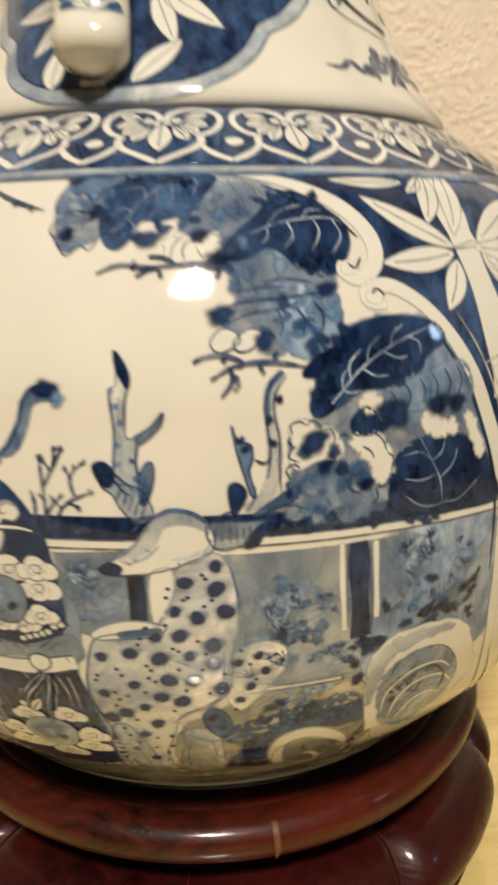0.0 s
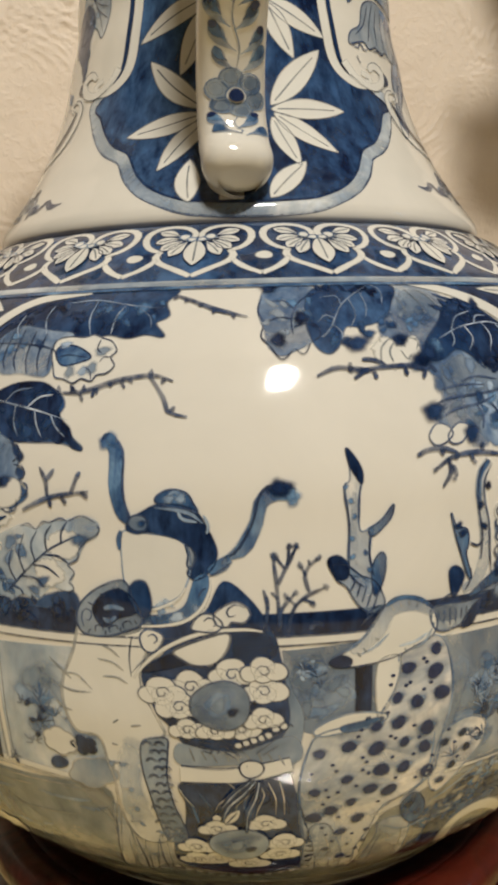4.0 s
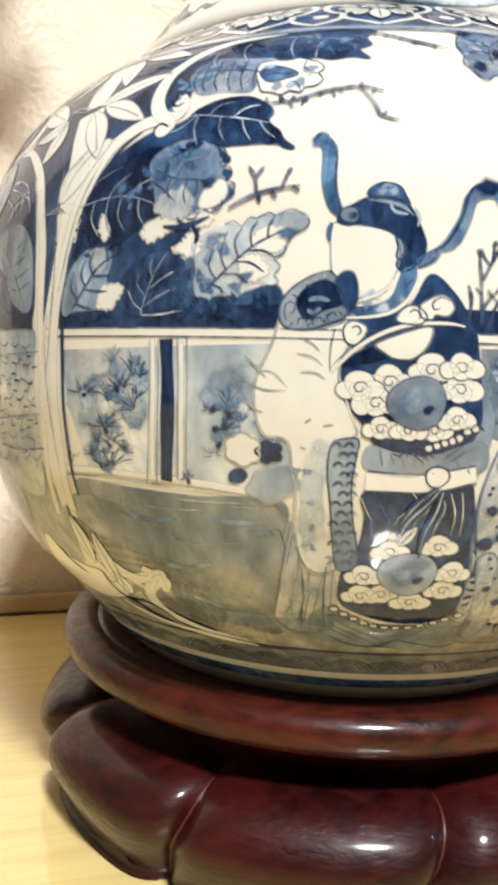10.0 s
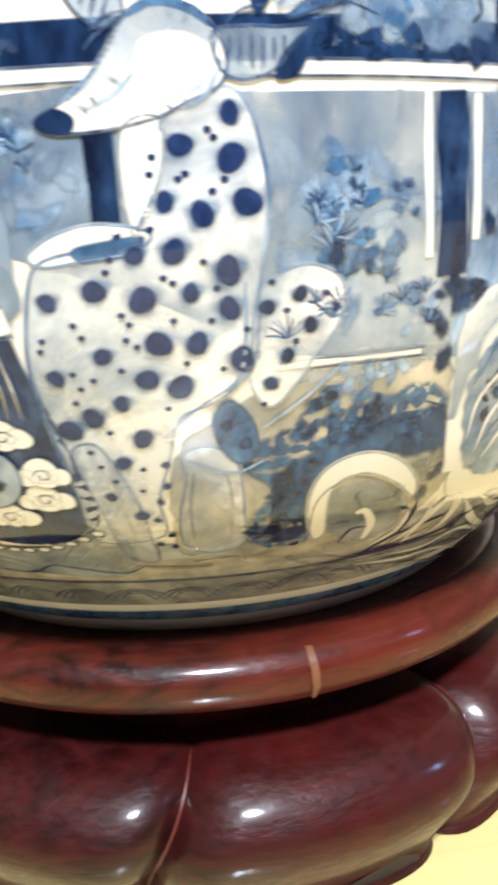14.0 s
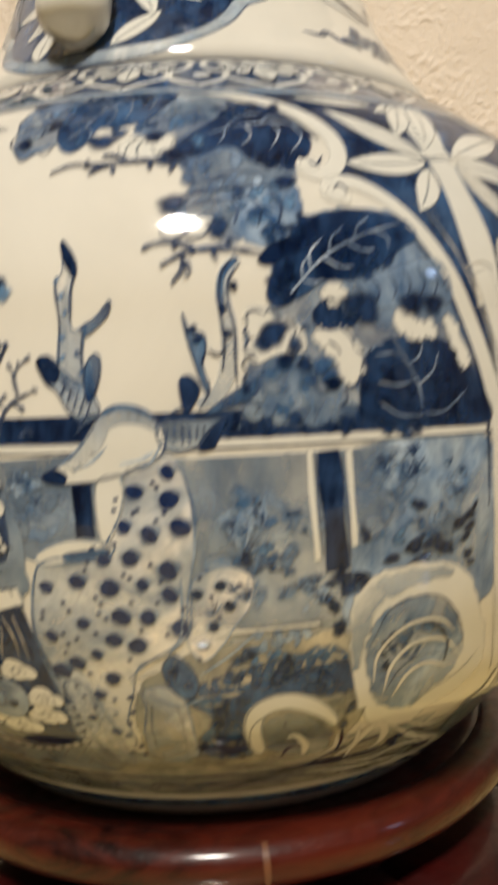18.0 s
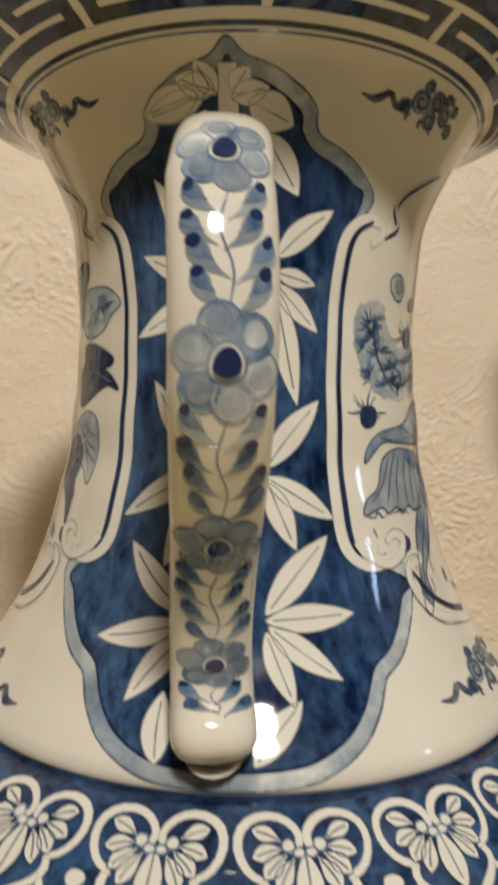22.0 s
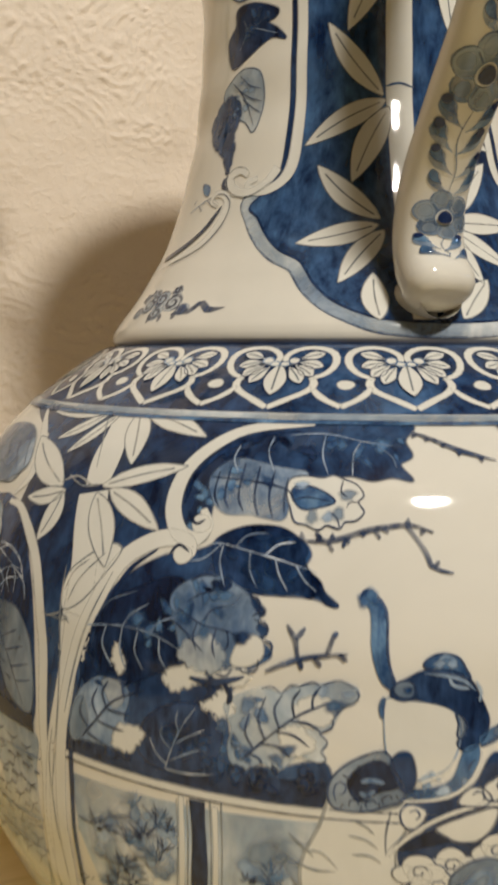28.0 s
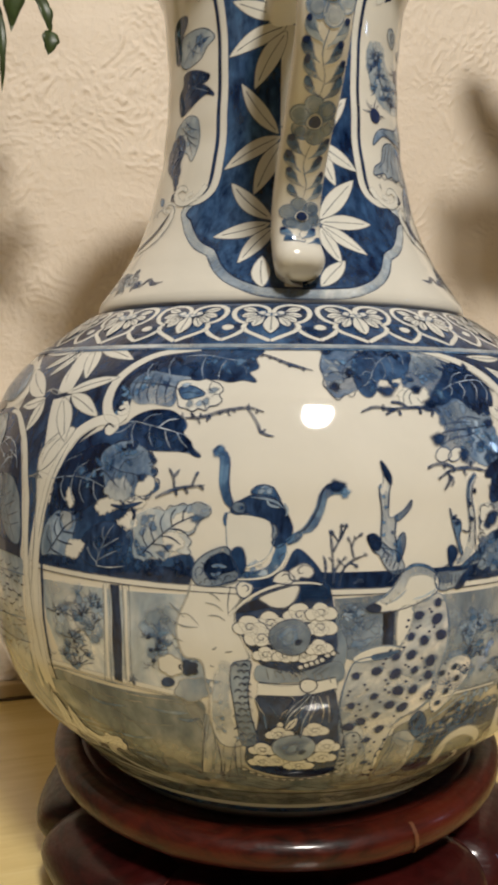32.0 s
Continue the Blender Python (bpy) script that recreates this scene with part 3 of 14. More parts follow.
def cloud_scroll(c, size, turn):
    """A knot of dark spirals with curling edges and a wavy tail."""
    for dx, dy, r in ((-1.2, 0.4, 2.6), (-5.4, 1.8, 2.3), (-5.0, -2.2, 2.1), (-9.2, 0.2, 2.3), (2.4, -1.6, 1.7), (-8.4, 3.4, 1.5), (-1.6, 3.8, 1.4), (-12.4, -1.8, 1.8), (-12.0, 2.4, 1.5)):
        pts = []
        for i in range(13):
            a = i * 0.85 + dx
            rr = r * (1 - i / 15)
            pts.append(offset(c, turn * (dx + rr * math.cos(a)) * size, (dy + rr * math.sin(a)) * size * 0.8))
        blob("painted_cloud", "pale", 1, offset(c, turn * dx * size, dy * size * 0.8), r * size, r * size * 0.8)
        stroke("painted_spiral", "line", 3, 0.72 * size, pts)
    for x, y in ((-3.2, 4.6), (-7.0, -4.6), (-10.8, 4.6), (0.4, -4.0), (-3.4, -4.4)):
        stroke("painted_wisp", "line", 2, 0.9 * size, [offset(c, turn * x * size, y * size * 0.5), offset(c, turn * (x + 0.9) * size, y * size * 0.68), offset(c, turn * (x + 0.4) * size, y * size * 0.85)], (1, 0.2))
    stroke("painted_tail", "line", 2, 1.3 * size, [offset(c, turn * x * size, y * size) for x, y in ((1.5, -0.5), (4.2, -2.0), (6.4, -0.2), (8.8, -1.8), (12.0, -1.4))], (1, 0.15))


def dabs(ink, layer, places, name="painted_dab"):
    """Wet brush dabs laid side by side; each is (centre, rx, ry, turn) in millimetres."""
    n = 18
    a = np.linspace(0, 2 * np.pi, n, endpoint=False)
    f = [(0, 1 + j, 1 + (j + 1) % n) for j in range(n)]
    for r in range(3):
        b = 1 + r * n
        f += [(b + j, b + n + j, b + n + (j + 1) % n, b + (j + 1) % n) for j in range(n)]
    for i, (c, rx, ry, rot) in enumerate(places):
        p = CHART.flat([c])[0]
        k = CHART.wide(p[1:2])[0]
        g = 1 + 0.12 * np.sin(2 * a + 5 * i) + 0.10 * np.sin(3 * a + 7 * i) + 0.08 * np.sin(5 * a + 3 * i)
        x, y = rx * g * np.cos(a) * 0.001, ry * g * np.sin(a) * 0.001
        cr, sr = math.cos(rot), math.sin(rot)
        x, y = x * cr - y * sr, x * sr + y * cr
        q = [np.r_[p, 1.0][None]]
        for m, d in ((0.35, 1.0), (0.62, 0.85), (0.88, 0.35), (1.18, 0.0)):
            q.append(np.c_[p[0] + x * m / k, p[1] + y * m, np.full(n, d)])
        lay(name, np.vstack(q), f, ink, layer + 0.2 * (i % 5), BODY, CHART)


def scatter(ink, layer, centre, rx, ry, n, size, seed):
    """A passage of n wet dabs round a centre."""
    rnd = random.Random(seed)
    places = []
    for i in range(n):
        a, r = rnd.uniform(0, 6.283), math.sqrt(rnd.random())
        s = size * rnd.uniform(0.5, 1.25)
        places.append((offset(centre, rx * r * math.cos(a), ry * r * math.sin(a)), s, s * rnd.uniform(0.4, 0.8), rnd.uniform(0, 3.14)))
    return dabs(ink, layer, places)


def veins(ink, layer, w, root, tip, half, n=4, bend=0.0):
    """A midrib and bowed side veins."""
    p = CHART.flat([root, tip])
    k = CHART.wide(p[:1, 1])[0]
    d = (p[1] - p[0]) * (k, 1)
    ln = float(np.hypot(*d))
    ux, uy = d / ln
    def at(s, o):
        o = o + bend * 0.001 * 4 * s * (1 - s)
        return offset(root, 1000 * (ux * s * ln - uy * o), 1000 * (uy * s * ln + ux * o))
    stroke("painted_midrib", ink, layer, w * 1.2, [at(0, 0), at(0.5, 0), at(1, 0)], (1, 0.2))
    for i in range(n):
        s = 0.08 + 0.78 * i / n
        h = half * 0.001 * math.sin(math.pi * min(0.95, 0.25 + 0.7 * s)) ** 0.7
        for m in (-1, 1):
            stroke("painted_vein", ink, layer, w, [at(s, 0), at(s + 0.05, m * h * 0.55), at(s + 0.17, m * h)], (1, 0.15))


def foliage(inks, layer, centre, rx, ry, n, size, seed):
    """Dabs of a loaded brush: small scalloped leaves and flowers massed together."""
    rnd = random.Random(seed)
    for i in range(n):
        a, r = rnd.uniform(0, 6.283), math.sqrt(rnd.random())
        c = offset(centre, rx * r * math.cos(a), ry * r * math.sin(a))
        s = size * rnd.uniform(0.55, 1.2)
        ink = rnd.choice(inks)
        blob("painted_dab", ink, layer + i % 3, c, s, s * rnd.uniform(0.55, 0.9), rnd.uniform(0, 180), rnd.choice((0, 5, 6, 7)), 0.25, "line" if ink in ("white", "pale", "wash") and rnd.random() < 0.7 else "")


def bush(layer, c, size, seed, n=22):
    """Fine needle tufts fanning out of a few stems over a soft wash."""
    rnd = random.Random(seed)
    scatter("wash", layer - 1, c, size * 0.42, size * 0.5, 7, size * 0.22, seed + 900)
    for j in range(max(3, n // 7)):
        o = offset(c, rnd.uniform(-0.42, 0.42) * size, rnd.uniform(-0.5, 0.5) * size)
        lean, ln = rnd.uniform(0.9, 2.2), size * rnd.uniform(0.24, 0.40)
        scatter("mid", layer, o, size * 0.06, size * 0.05, 3, size * 0.055, seed * 31 + j)
        for i in range(8):
            a = lean + (i - 3.5) * 0.33 + rnd.uniform(-0.08, 0.08)
            r = ln * rnd.uniform(0.75, 1.0)
            mid = offset(o, 0.55 * r * math.cos(a), 0.55 * r * math.sin(a))
            stroke("painted_needle", rnd.choice(("mid", "line", "wash")), layer + 1, rnd.uniform(0.35, 0.65), [o, mid, offset(o, r * math.cos(a + 0.1), r * math.sin(a + 0.1))], (1, 0.2))


def puff(c, r, layer, seed=0):
    """A curling white cloud puff of four scallops with a thin outline."""
    rnd = random.Random(seed)
    lobes = [(offset(c, x * r, y * r), r * k * rnd.uniform(0.9, 1.1)) for x, y, k in ((-0.62, -0.10, 0.42), (0.60, -0.06, 0.44), (-0.05, 0.22, 0.54), (0.02, -0.16, 0.44))]
    for o, k in lobes:
        blob("puff_outline", "line", layer, o, k * 1.15 + 0.42, k + 0.42)
    for o, k in lobes:
        blob("painted_puff", "white", layer + 1, o, k * 1.15, k)
    sgn = rnd.choice((-1, 1))
    pts = [offset(c, sgn * (0.40 - 0.032 * j) * r * math.cos(0.8 * j), (0.36 - 0.030 * j) * r * math.sin(0.8 * j)) for j in range(10)]
    stroke("painted_curl", "line", layer + 2, 0.5, pts, (0.4, 0.4))


def boss(c, r, layer):
    """A round pale boss with a shaded middle."""
    blob("boss_outline", "line", layer, c, r + 0.45, r * 0.9 + 0.45)
    blob("painted_boss", "pale", layer + 1, c, r, r * 0.9)
    dabs("wash", layer + 2, [(offset(c, -0.05 * r, 0.1 * r), r * 0.75, r * 0.55, 0.3)], "painted_boss_shade")
    dabs("pale", layer + 3, [(offset(c, -0.1 * r, 0.0), r * 0.35, r * 0.3, 0.5)], "painted_boss_light")
    dabs("dark", layer + 3, [(offset(c, 0.38 * r, -0.22 * r), r * 0.2, r * 0.18, 0)], "painted_boss_spot")


def vase_root():
    root = tagged(new("vase"), "large blue and white porcelain vase with painted garden scene and handle", "vase")
    inner = [(0.6275, 0.1265), (0.6300, 0.1252), (0.6300, 0.1222), (0.6270, 0.1160), (0.618, 0.100), (0.605, 0.083), (0.585, 0.0735), (0.54, 0.0655), (0.47, 0.071), (0.42, 0.086), (0.395, 0.100), (0.38, 0.107), (0.365, 0.126), (0.34, 0.156), (0.30, 0.176), (0.25, 0.183), (0.18, 0.163), (0.12, 0.11), (0.118, 0.0)]
    outer = [(float(r), float(z)) for z, r in _pz[::3]] + [(PROFILE[-1][1], PROFILE[-1][0])]
    tail = catmull(inner, 70)
    prof = [(0.0, 0.1135), (0.095, 0.1135)] + outer + [(float(r), float(z)) for z, r in tail]
    return root, lathe("body", prof, PORCELAIN, root, 256, "thick glazed porcelain body with bulging belly and flared neck")


VASE, BODY = vase_root()


class HandleChart:
    """Millimetres across and along the outer face of the handle."""
    spine = [(0.062, 0.541), (0.090, 0.557), (0.120, 0.5645), (0.146, 0.551), (0.158, 0.522), (0.1565, 0.497), (0.143, 0.474), (0.127, 0.455), (0.1135, 0.436), (0.1080, 0.420), (0.1095, 0.408), (0.1145, 0.4005)]

    def __init__(self):
        self.c = catmull(self.spine, 200)
        self.s = np.r_[0, np.cumsum(np.hypot(*np.diff(self.c, axis=0).T))]
        d = np.gradient(self.c, axis=0)
        d /= np.linalg.norm(d, axis=1)[:, None]
        self.d, self.o = d, np.c_[-d[:, 1], d[:, 0]]
        if self.o[100][0] < 0:
            self.o = -self.o

    def size(self, s):
        t = np.clip(s / self.s[-1], 0, 1)
        hw = np.interp(t, [0, 0.15, 0.4, 0.75, 0.9, 1.0], [0.0115, 0.0115, 0.0128, 0.0118, 0.0120, 0.0125])
        ht = np.interp(t, [0, 0.15, 0.5, 0.8, 0.93, 1.0], [0.0105, 0.0075, 0.0070, 0.0072, 0.0090, 0.0098])
        return hw, ht

    def point(self, s, phi, off=0.0):
        r, z = np.interp(s, self.s, self.c[:, 0]), np.interp(s, self.s, self.c[:, 1])
        orr, oz = np.interp(s, self.s, self.o[:, 0]), np.interp(s, self.s, self.o[:, 1])
        hw, ht = self.size(s)
        px, po = np.sign(np.sin(phi)) * np.abs(np.sin(phi)) ** 0.8 * hw, np.sign(np.cos(phi)) * np.abs(np.cos(phi)) ** 0.8 * ht
        nx, no = np.sin(phi) / hw, np.cos(phi) / ht
        ln = np.hypot(nx, no)
        nx, no = nx / ln, no / ln
        px, po = px + nx * off, po + no * off
        R, Z = r + orr * po, z + oz * po
        side = np.interp(s, [0, 0.03, 0.06, 0.10, 0.15, 0.205, 0.25, 0.27], [-0.0190, -0.0215, -0.0265, -0.0322, -0.0320, -0.0290, -0.0268, -0.0268])
        pos = np.c_[side + px, -R, Z]
        nrm = np.c_[nx, -orr * no, oz * no]
        return pos, nrm

    def flat(self, p):
        p = np.asarray(p, float) * 0.001
        return p

    def wide(self, s):
        return np.ones_like(s)

    def put(self, q, off):
        hw, ht = self.size(q[:, 1])
        u = np.clip(q[:, 0] / hw, -0.97, 0.97)
        return self.point(q[:, 1], np.arcsin(np.sign(u) * np.abs(u) ** 1.25), off + 0.00012)


HCHART = HandleChart()


def vase_handle():
    n, m = 112, 260
    phi = np.linspace(0, 2 * np.pi, n, endpoint=False)
    rows = []
    for s in np.linspace(0, HCHART.s[-1], m):
        rows.append(HCHART.point(np.full(n, s), phi)[0])
    end, d = rows[-1], HCHART.d[-1]
    along = np.array((0.0, -d[0], d[1]))
    mid = end.mean(0)
    for k, sh in ((0.35, 0.95), (0.62, 0.84), (0.80, 0.66), (0.88, 0.42), (0.86, 0.2)):
        rows.append(mid + (end - mid) * sh + along * 0.0078 * k)
    v = np.vstack(rows)
    f = grid_faces(n, len(rows), True)
    f.append(tuple(range((len(rows) - 1) * n, len(rows) * n)))
    h = mesh_object("handle", v, f, PORCELAIN, VASE, label="S-shaped glazed handle painted with blue flowers")
    peg = []
    for k, (r, rad) in enumerate(((0.090, 0.0105), (0.103, 0.0088), (0.109, 0.0080), (0.117, 0.0085))):
        for a in np.linspace(0, 2 * np.pi, 20, endpoint=False):
            x, up = rad * math.cos(a), 0.85 * rad * math.sin(a)
            peg.append((-0.0268 + x, -r, 0.3965 + up))
    mesh_object("handle_peg", peg, grid_faces(20, 4, True), PORCELAIN, VASE, label="short peg fixing the handle to the neck")
    return h


HANDLE = vase_handle()


def handle_flower(s, r, x=0.0):
    kw = dict(parent=HANDLE, chart=HCHART)
    for i in range(6):
        a = 6.283 * i / 6 + 0.3
        px, py = x + 0.60 * r * math.cos(a), s + 0.60 * r * math.sin(a)
        blob("painted_petal", "wash" if i % 3 == 2 else "pale", 1 + i % 2, (px, py), r * 0.44, r * 0.42, math.degrees(a), 3, 0.10, **kw)
        arc = [(px + 0.44 * r * math.cos(a + t), py + 0.42 * r * math.sin(a + t)) for t in (-1.5, -1.0, -0.5, 0.0, 0.5, 1.0, 1.5)]
        stroke("painted_outline", "wash", 3, 0.6, arc, (0.3, 0.3), **kw)
        blob("petal_shade", "pale", 3, (px + 0.1 * r * math.cos(a), py + 0.1 * r * math.sin(a)), r * 0.24, r * 0.24, 0, 0, 0, **kw)
        stroke("painted_curl", "wash", 4, 0.7, [(x + 0.34 * r * math.cos(a + 0.5), s + 0.34 * r * math.sin(a + 0.5)), (x + 0.55 * r * math.cos(a + 0.52), s + 0.55 * r * math.sin(a + 0.52)), (x + 0.70 * r * math.cos(a + 0.5), s + 0.70 * r * math.sin(a + 0.5))], (0.3, 0.3), **kw)
    blob("flower_ring", "white", 4, (x, s), r * 0.36, r * 0.34, 0, 0, 0, "wash", **kw)
    blob("flower_heart", "spot", 14, (x, s), r * 0.27, r * 0.26, **kw)


def handle_paint():
    kw = dict(parent=HANDLE, chart=HCHART)
    rnd = random.Random(7)
    L = HCHART.s[-1] * 1000
    for s, r in zip((98.4, 143.5, 190.6, 238.0), (10.4, 11.4, 10.8, 10.0)):
        handle_flower(s, r)
    f = list((98.4, 143.5, 190.6, 238.0))
    for a, b in ((f[0] + 10, f[1] - 10), (f[1] + 10.5, f[2] - 10), (f[2] + 10, f[3] - 9), (f[3] + 9, L - 3)):
        n = max(2, int((b - a) / 5.8))
        bow = [(0.6, a), (-1.6, a * 0.65 + b * 0.35), (1.2, a * 0.3 + b * 0.7), (0.2, b)]
        stroke("painted_stem", "wash", 1, 0.6, bow, **kw)
        line = catmull(bow, n * 2 + 1)
        for i in range(n):
            x0, s = line[2 * i + 1]
            for sgn in (-1, 1):
                big = rnd.uniform(0.9, 1.15)
                tip = (max(-9.4, min(9.4, x0 + sgn * 8.4 * big)), s - 5.4 * big)
                root = (x0 + sgn * 0.5, s + 3.0 + (sgn > 0) * 1.0)
                deep = s > 160
                leaf("painted_frond", "wash" if deep else "pale", 2, 4.6 * big, root, tip, sgn * 1.6, None, 0.70, "", **kw)
                leaf("painted_frond_shade", "mid" if deep else "wash", 3, 3.2 * big, (root[0] * 0.6 + tip[0] * 0.4, root[1] * 0.6 + tip[1] * 0.4), tip, sgn * 0.9, None, 0.66, "", **kw)
                if i < n - 1 or not deep:
                    blob("painted_dot", "spot", 5, (tip[0] * 0.93, tip[1] + 0.9), rnd.uniform(1.1, 1.7), rnd.uniform(1.2, 1.9), rnd.uniform(0, 90), 0, 0, "", **kw)


handle_paint()


# ---- the painting on the vase ----

# belly: rail, wall panels and ground
hoop("painted_foot_line", "white", 2, 0.1180, 0.1312)
hoop("painted_foot_line", "mid", 3, 0.1224, 0.1276)
# strip and ground wash, with underside shade and the stand's reflection painted in
hoop("painted_border_strip", "wash_shade", 1, 0.1300, 0.1440, -80, 60)
hoop("painted_ground", "wash_shade", 0, 0.1440, 0.1530, -80, 60)
hoop("painted_ground", "grey", 0, 0.1530, 0.1600, -60, 34)
region("painted_ground", "grey", 0, [(-84, 0.232), (-70, 0.222), (-60, 0.212), (-57, 0.192), (-58, 0.17), (-66, 0.153), (-84, 0.153)], False, "", 0.8, 0.8)
region("painted_ground", "grey", 0, [(38, 0.226), (46, 0.226), (56, 0.2), (56, 0.155), (42, 0.155), (40, 0.19)], False, "", 0.8, 0.8)
hoop("painted_border_line", "line", 2, 0.1428, 0.1438, -66, 42)
for i in range(17):
    c = (-64 + i * 6.3, 0.1360)
    for r in (7.5, 5.6, 3.6):
        stroke("painted_wave", "line", 2, 0.7, [offset(c, -r * 1.35, -3.0), offset(c, -r * 0.8, r * 0.35), offset(c, 0, r * 0.62), offset(c, r * 0.8, r * 0.35), offset(c, r * 1.35, -3.0)])
region("painted_wall_panel", "pale", 0, [(-53.4, 0.25), (-39.6, 0.2516), (-22.9, 0.2538), (-22.9, 0.2443), (-23.9, 0.2106), (-31.1, 0.2051), (-37.7, 0.209), (-50.9, 0.2105), (-53, 0.2314)], False, "", 0.8, 0.5)
region("painted_wall_panel", "pale", 0, [(-10.5, 0.253), (-2.8, 0.2543), (5, 0.2522), (13.3, 0.2524), (25.3, 0.2529), (27.3, 0.2272), (28.5, 0.2104), (17.6, 0.203), (6.3, 0.2062), (-2.6, 0.2203), (-10.1, 0.2281)], False, "", 0.8, 0.5)
region("painted_ground", "grey", 0, [(8.2, 0.2043), (16.5, 0.2056), (18.5, 0.2026), (21.3, 0.1768), (19.9, 0.1639), (13.7, 0.1528), (4.8, 0.153), (3.8, 0.1866), (7.6, 0.196)], True, "", 0.8, 0.5)
hoop("painted_rail", "dark", 2, 0.2574, 0.2642, -56, 33.5)
hoop("painted_rail_edge", "white", 3, 0.2548, 0.2574, -56, 33.5)
hoop("painted_edge_line", "line", 4, 0.2543, 0.2548, -56, 33.5)
hoop("painted_edge_line", "line", 4, 0.2570, 0.2575, -56, 33.5)
stroke("painted_post", "dark", 3, 4.7, [(-39.8, 0.254), (-39.7, 0.2339), (-40.5, 0.2081)], (1, 1))
stroke("painted_post_edge", "white", 3, 1.8, [(-41.3, 0.2543), (-41.4, 0.2331), (-42.2, 0.2081)], (1, 1))
stroke("painted_post_edge", "white", 3, 1.7, [(-38.2, 0.2531), (-38.2, 0.2347), (-38.8, 0.208)], (1, 1))
stroke("painted_post_line", "hair", 4, 0.5, [(-41.7, 0.2532), (-41.8, 0.2328), (-42.9, 0.2065)], (1, 1))
stroke("painted_post_line", "hair", 4, 0.5, [(-40.7, 0.2536), (-40.8, 0.2334), (-41.7, 0.2073)], (1, 1))
stroke("painted_post_line", "hair", 4, 0.5, [(-38.6, 0.2544), (-38.6, 0.2345), (-39.2, 0.2089)], (1, 1))
stroke("painted_post_line", "hair", 4, 0.5, [(-37.6, 0.2548), (-37.6, 0.2349), (-38.2, 0.2096)], (1, 1))
stroke("painted_post", "dark", 3, 6.4, [(16.6, 0.2529), (16.9, 0.2385), (17.5, 0.2195)], (1, 1))
stroke("painted_post_edge", "white", 3, 1.8, [(15, 0.2531), (15.2, 0.2392), (15.7, 0.223)], (1, 1))
stroke("painted_post_edge", "white", 3, 1.8, [(18.3, 0.2526), (18.6, 0.2376), (18.9, 0.226)], (1, 1))
stroke("painted_post_line", "line", 4, 0.4, [(15.5, 0.2527), (15.7, 0.239), (16.1, 0.224)], (1, 1))
stroke("painted_post_line", "line", 4, 0.4, [(17.7, 0.2518), (18, 0.2379), (18.6, 0.2226)], (1, 1))
stroke("painted_panel_foot", "white", 2, 2.3, [(-55.9, 0.2081), (-48.6, 0.2093), (-37.7, 0.2087), (-30.2, 0.2067)], (1, 1))
stroke("painted_edge_line", "hair", 3, 0.9, [(-56.3, 0.2058), (-49, 0.207), (-37.9, 0.2065), (-30.3, 0.2049)], (1, 1))
stroke("painted_panel_foot", "white", 4, 1.5, [(6.1, 0.2037), (9.3, 0.2043), (16.1, 0.2048)], (1, 1))
stroke("painted_edge_line", "line", 5, 0.3, [(8.6, 0.2031), (12.3, 0.2033), (16.4, 0.2038)], (1, 1))
stroke("painted_edge_line", "line", 5, 0.3, [(8.6, 0.2051), (12.2, 0.205), (16.3, 0.2055)], (1, 1))
scatter("wash", 1, (-46.6, 0.2328), 10.6, 11.9, 8, 7.4, 321)
scatter("mist", 1, (-46.6, 0.2328), 10.6, 11.9, 7, 8, 371)
scatter("pale", 2, (-46.6, 0.2328), 10.6, 11.9, 6, 6.9, 411)
scatter("wash", 1, (-31.8, 0.2323), 12.3, 12.3, 8, 6.9, 322)
scatter("mist", 1, (-31.8, 0.2323), 12.3, 12.3, 7, 7.4, 372)
scatter("pale", 2, (-31.8, 0.2323), 12.3, 12.3, 6, 6.4, 412)
scatter("wash", 1, (10.2, 0.2325), 17.9, 11.9, 8, 5.6, 323)
scatter("mist", 1, (10.2, 0.2325), 17.9, 11.9, 7, 6, 373)
scatter("pale", 2, (10.2, 0.2325), 17.9, 11.9, 6, 5.2, 413)
scatter("wash", 1, (-7.2, 0.2417), 8.6, 9.5, 8, 5.3, 324)
scatter("mist", 1, (-7.2, 0.2417), 8.6, 9.5, 7, 5.7, 374)
scatter("pale", 2, (-7.2, 0.2417), 8.6, 9.5, 6, 4.9, 414)
scatter("wash", 1, (27.8, 0.2326), 8.4, 13.4, 8, 4.7, 325)
scatter("mist", 1, (27.8, 0.2326), 8.4, 13.4, 7, 5, 375)
scatter("pale", 2, (27.8, 0.2326), 8.4, 13.4, 6, 4.4, 415)
bush(3, (-45.6, 0.2334), 19.8, 3, 30)
bush(3, (-47.7, 0.2183), 19.1, 4, 30)
bush(3, (-33.8, 0.2289), 14.9, 5, 30)
bush(3, (-44.4, 0.2405), 15.6, 6, 30)
bush(3, (10, 0.2368), 13.8, 7, 30)
bush(3, (10.7, 0.2205), 16.4, 8, 30)
bush(3, (22.8, 0.2397), 15.9, 9, 30)
bush(3, (22.8, 0.2462), 12.6, 10, 30)
bush(3, (-7.7, 0.2457), 9.4, 11, 30)
bush(3, (8.5, 0.2137), 14.5, 12, 30)
bush(3, (15.2, 0.2131), 10.7, 14, 30)
blob("painted_spot", "mid", 4, (9.6, 0.2401), 2.3, 1.4, 20, 5, 0.3, "")
blob("painted_spot", "mid", 4, (11.6, 0.2346), 2.4, 1.4, 20, 5, 0.3, "")
blob("painted_spot", "mid", 4, (9.2, 0.2247), 2.4, 1.4, 20, 5, 0.3, "")
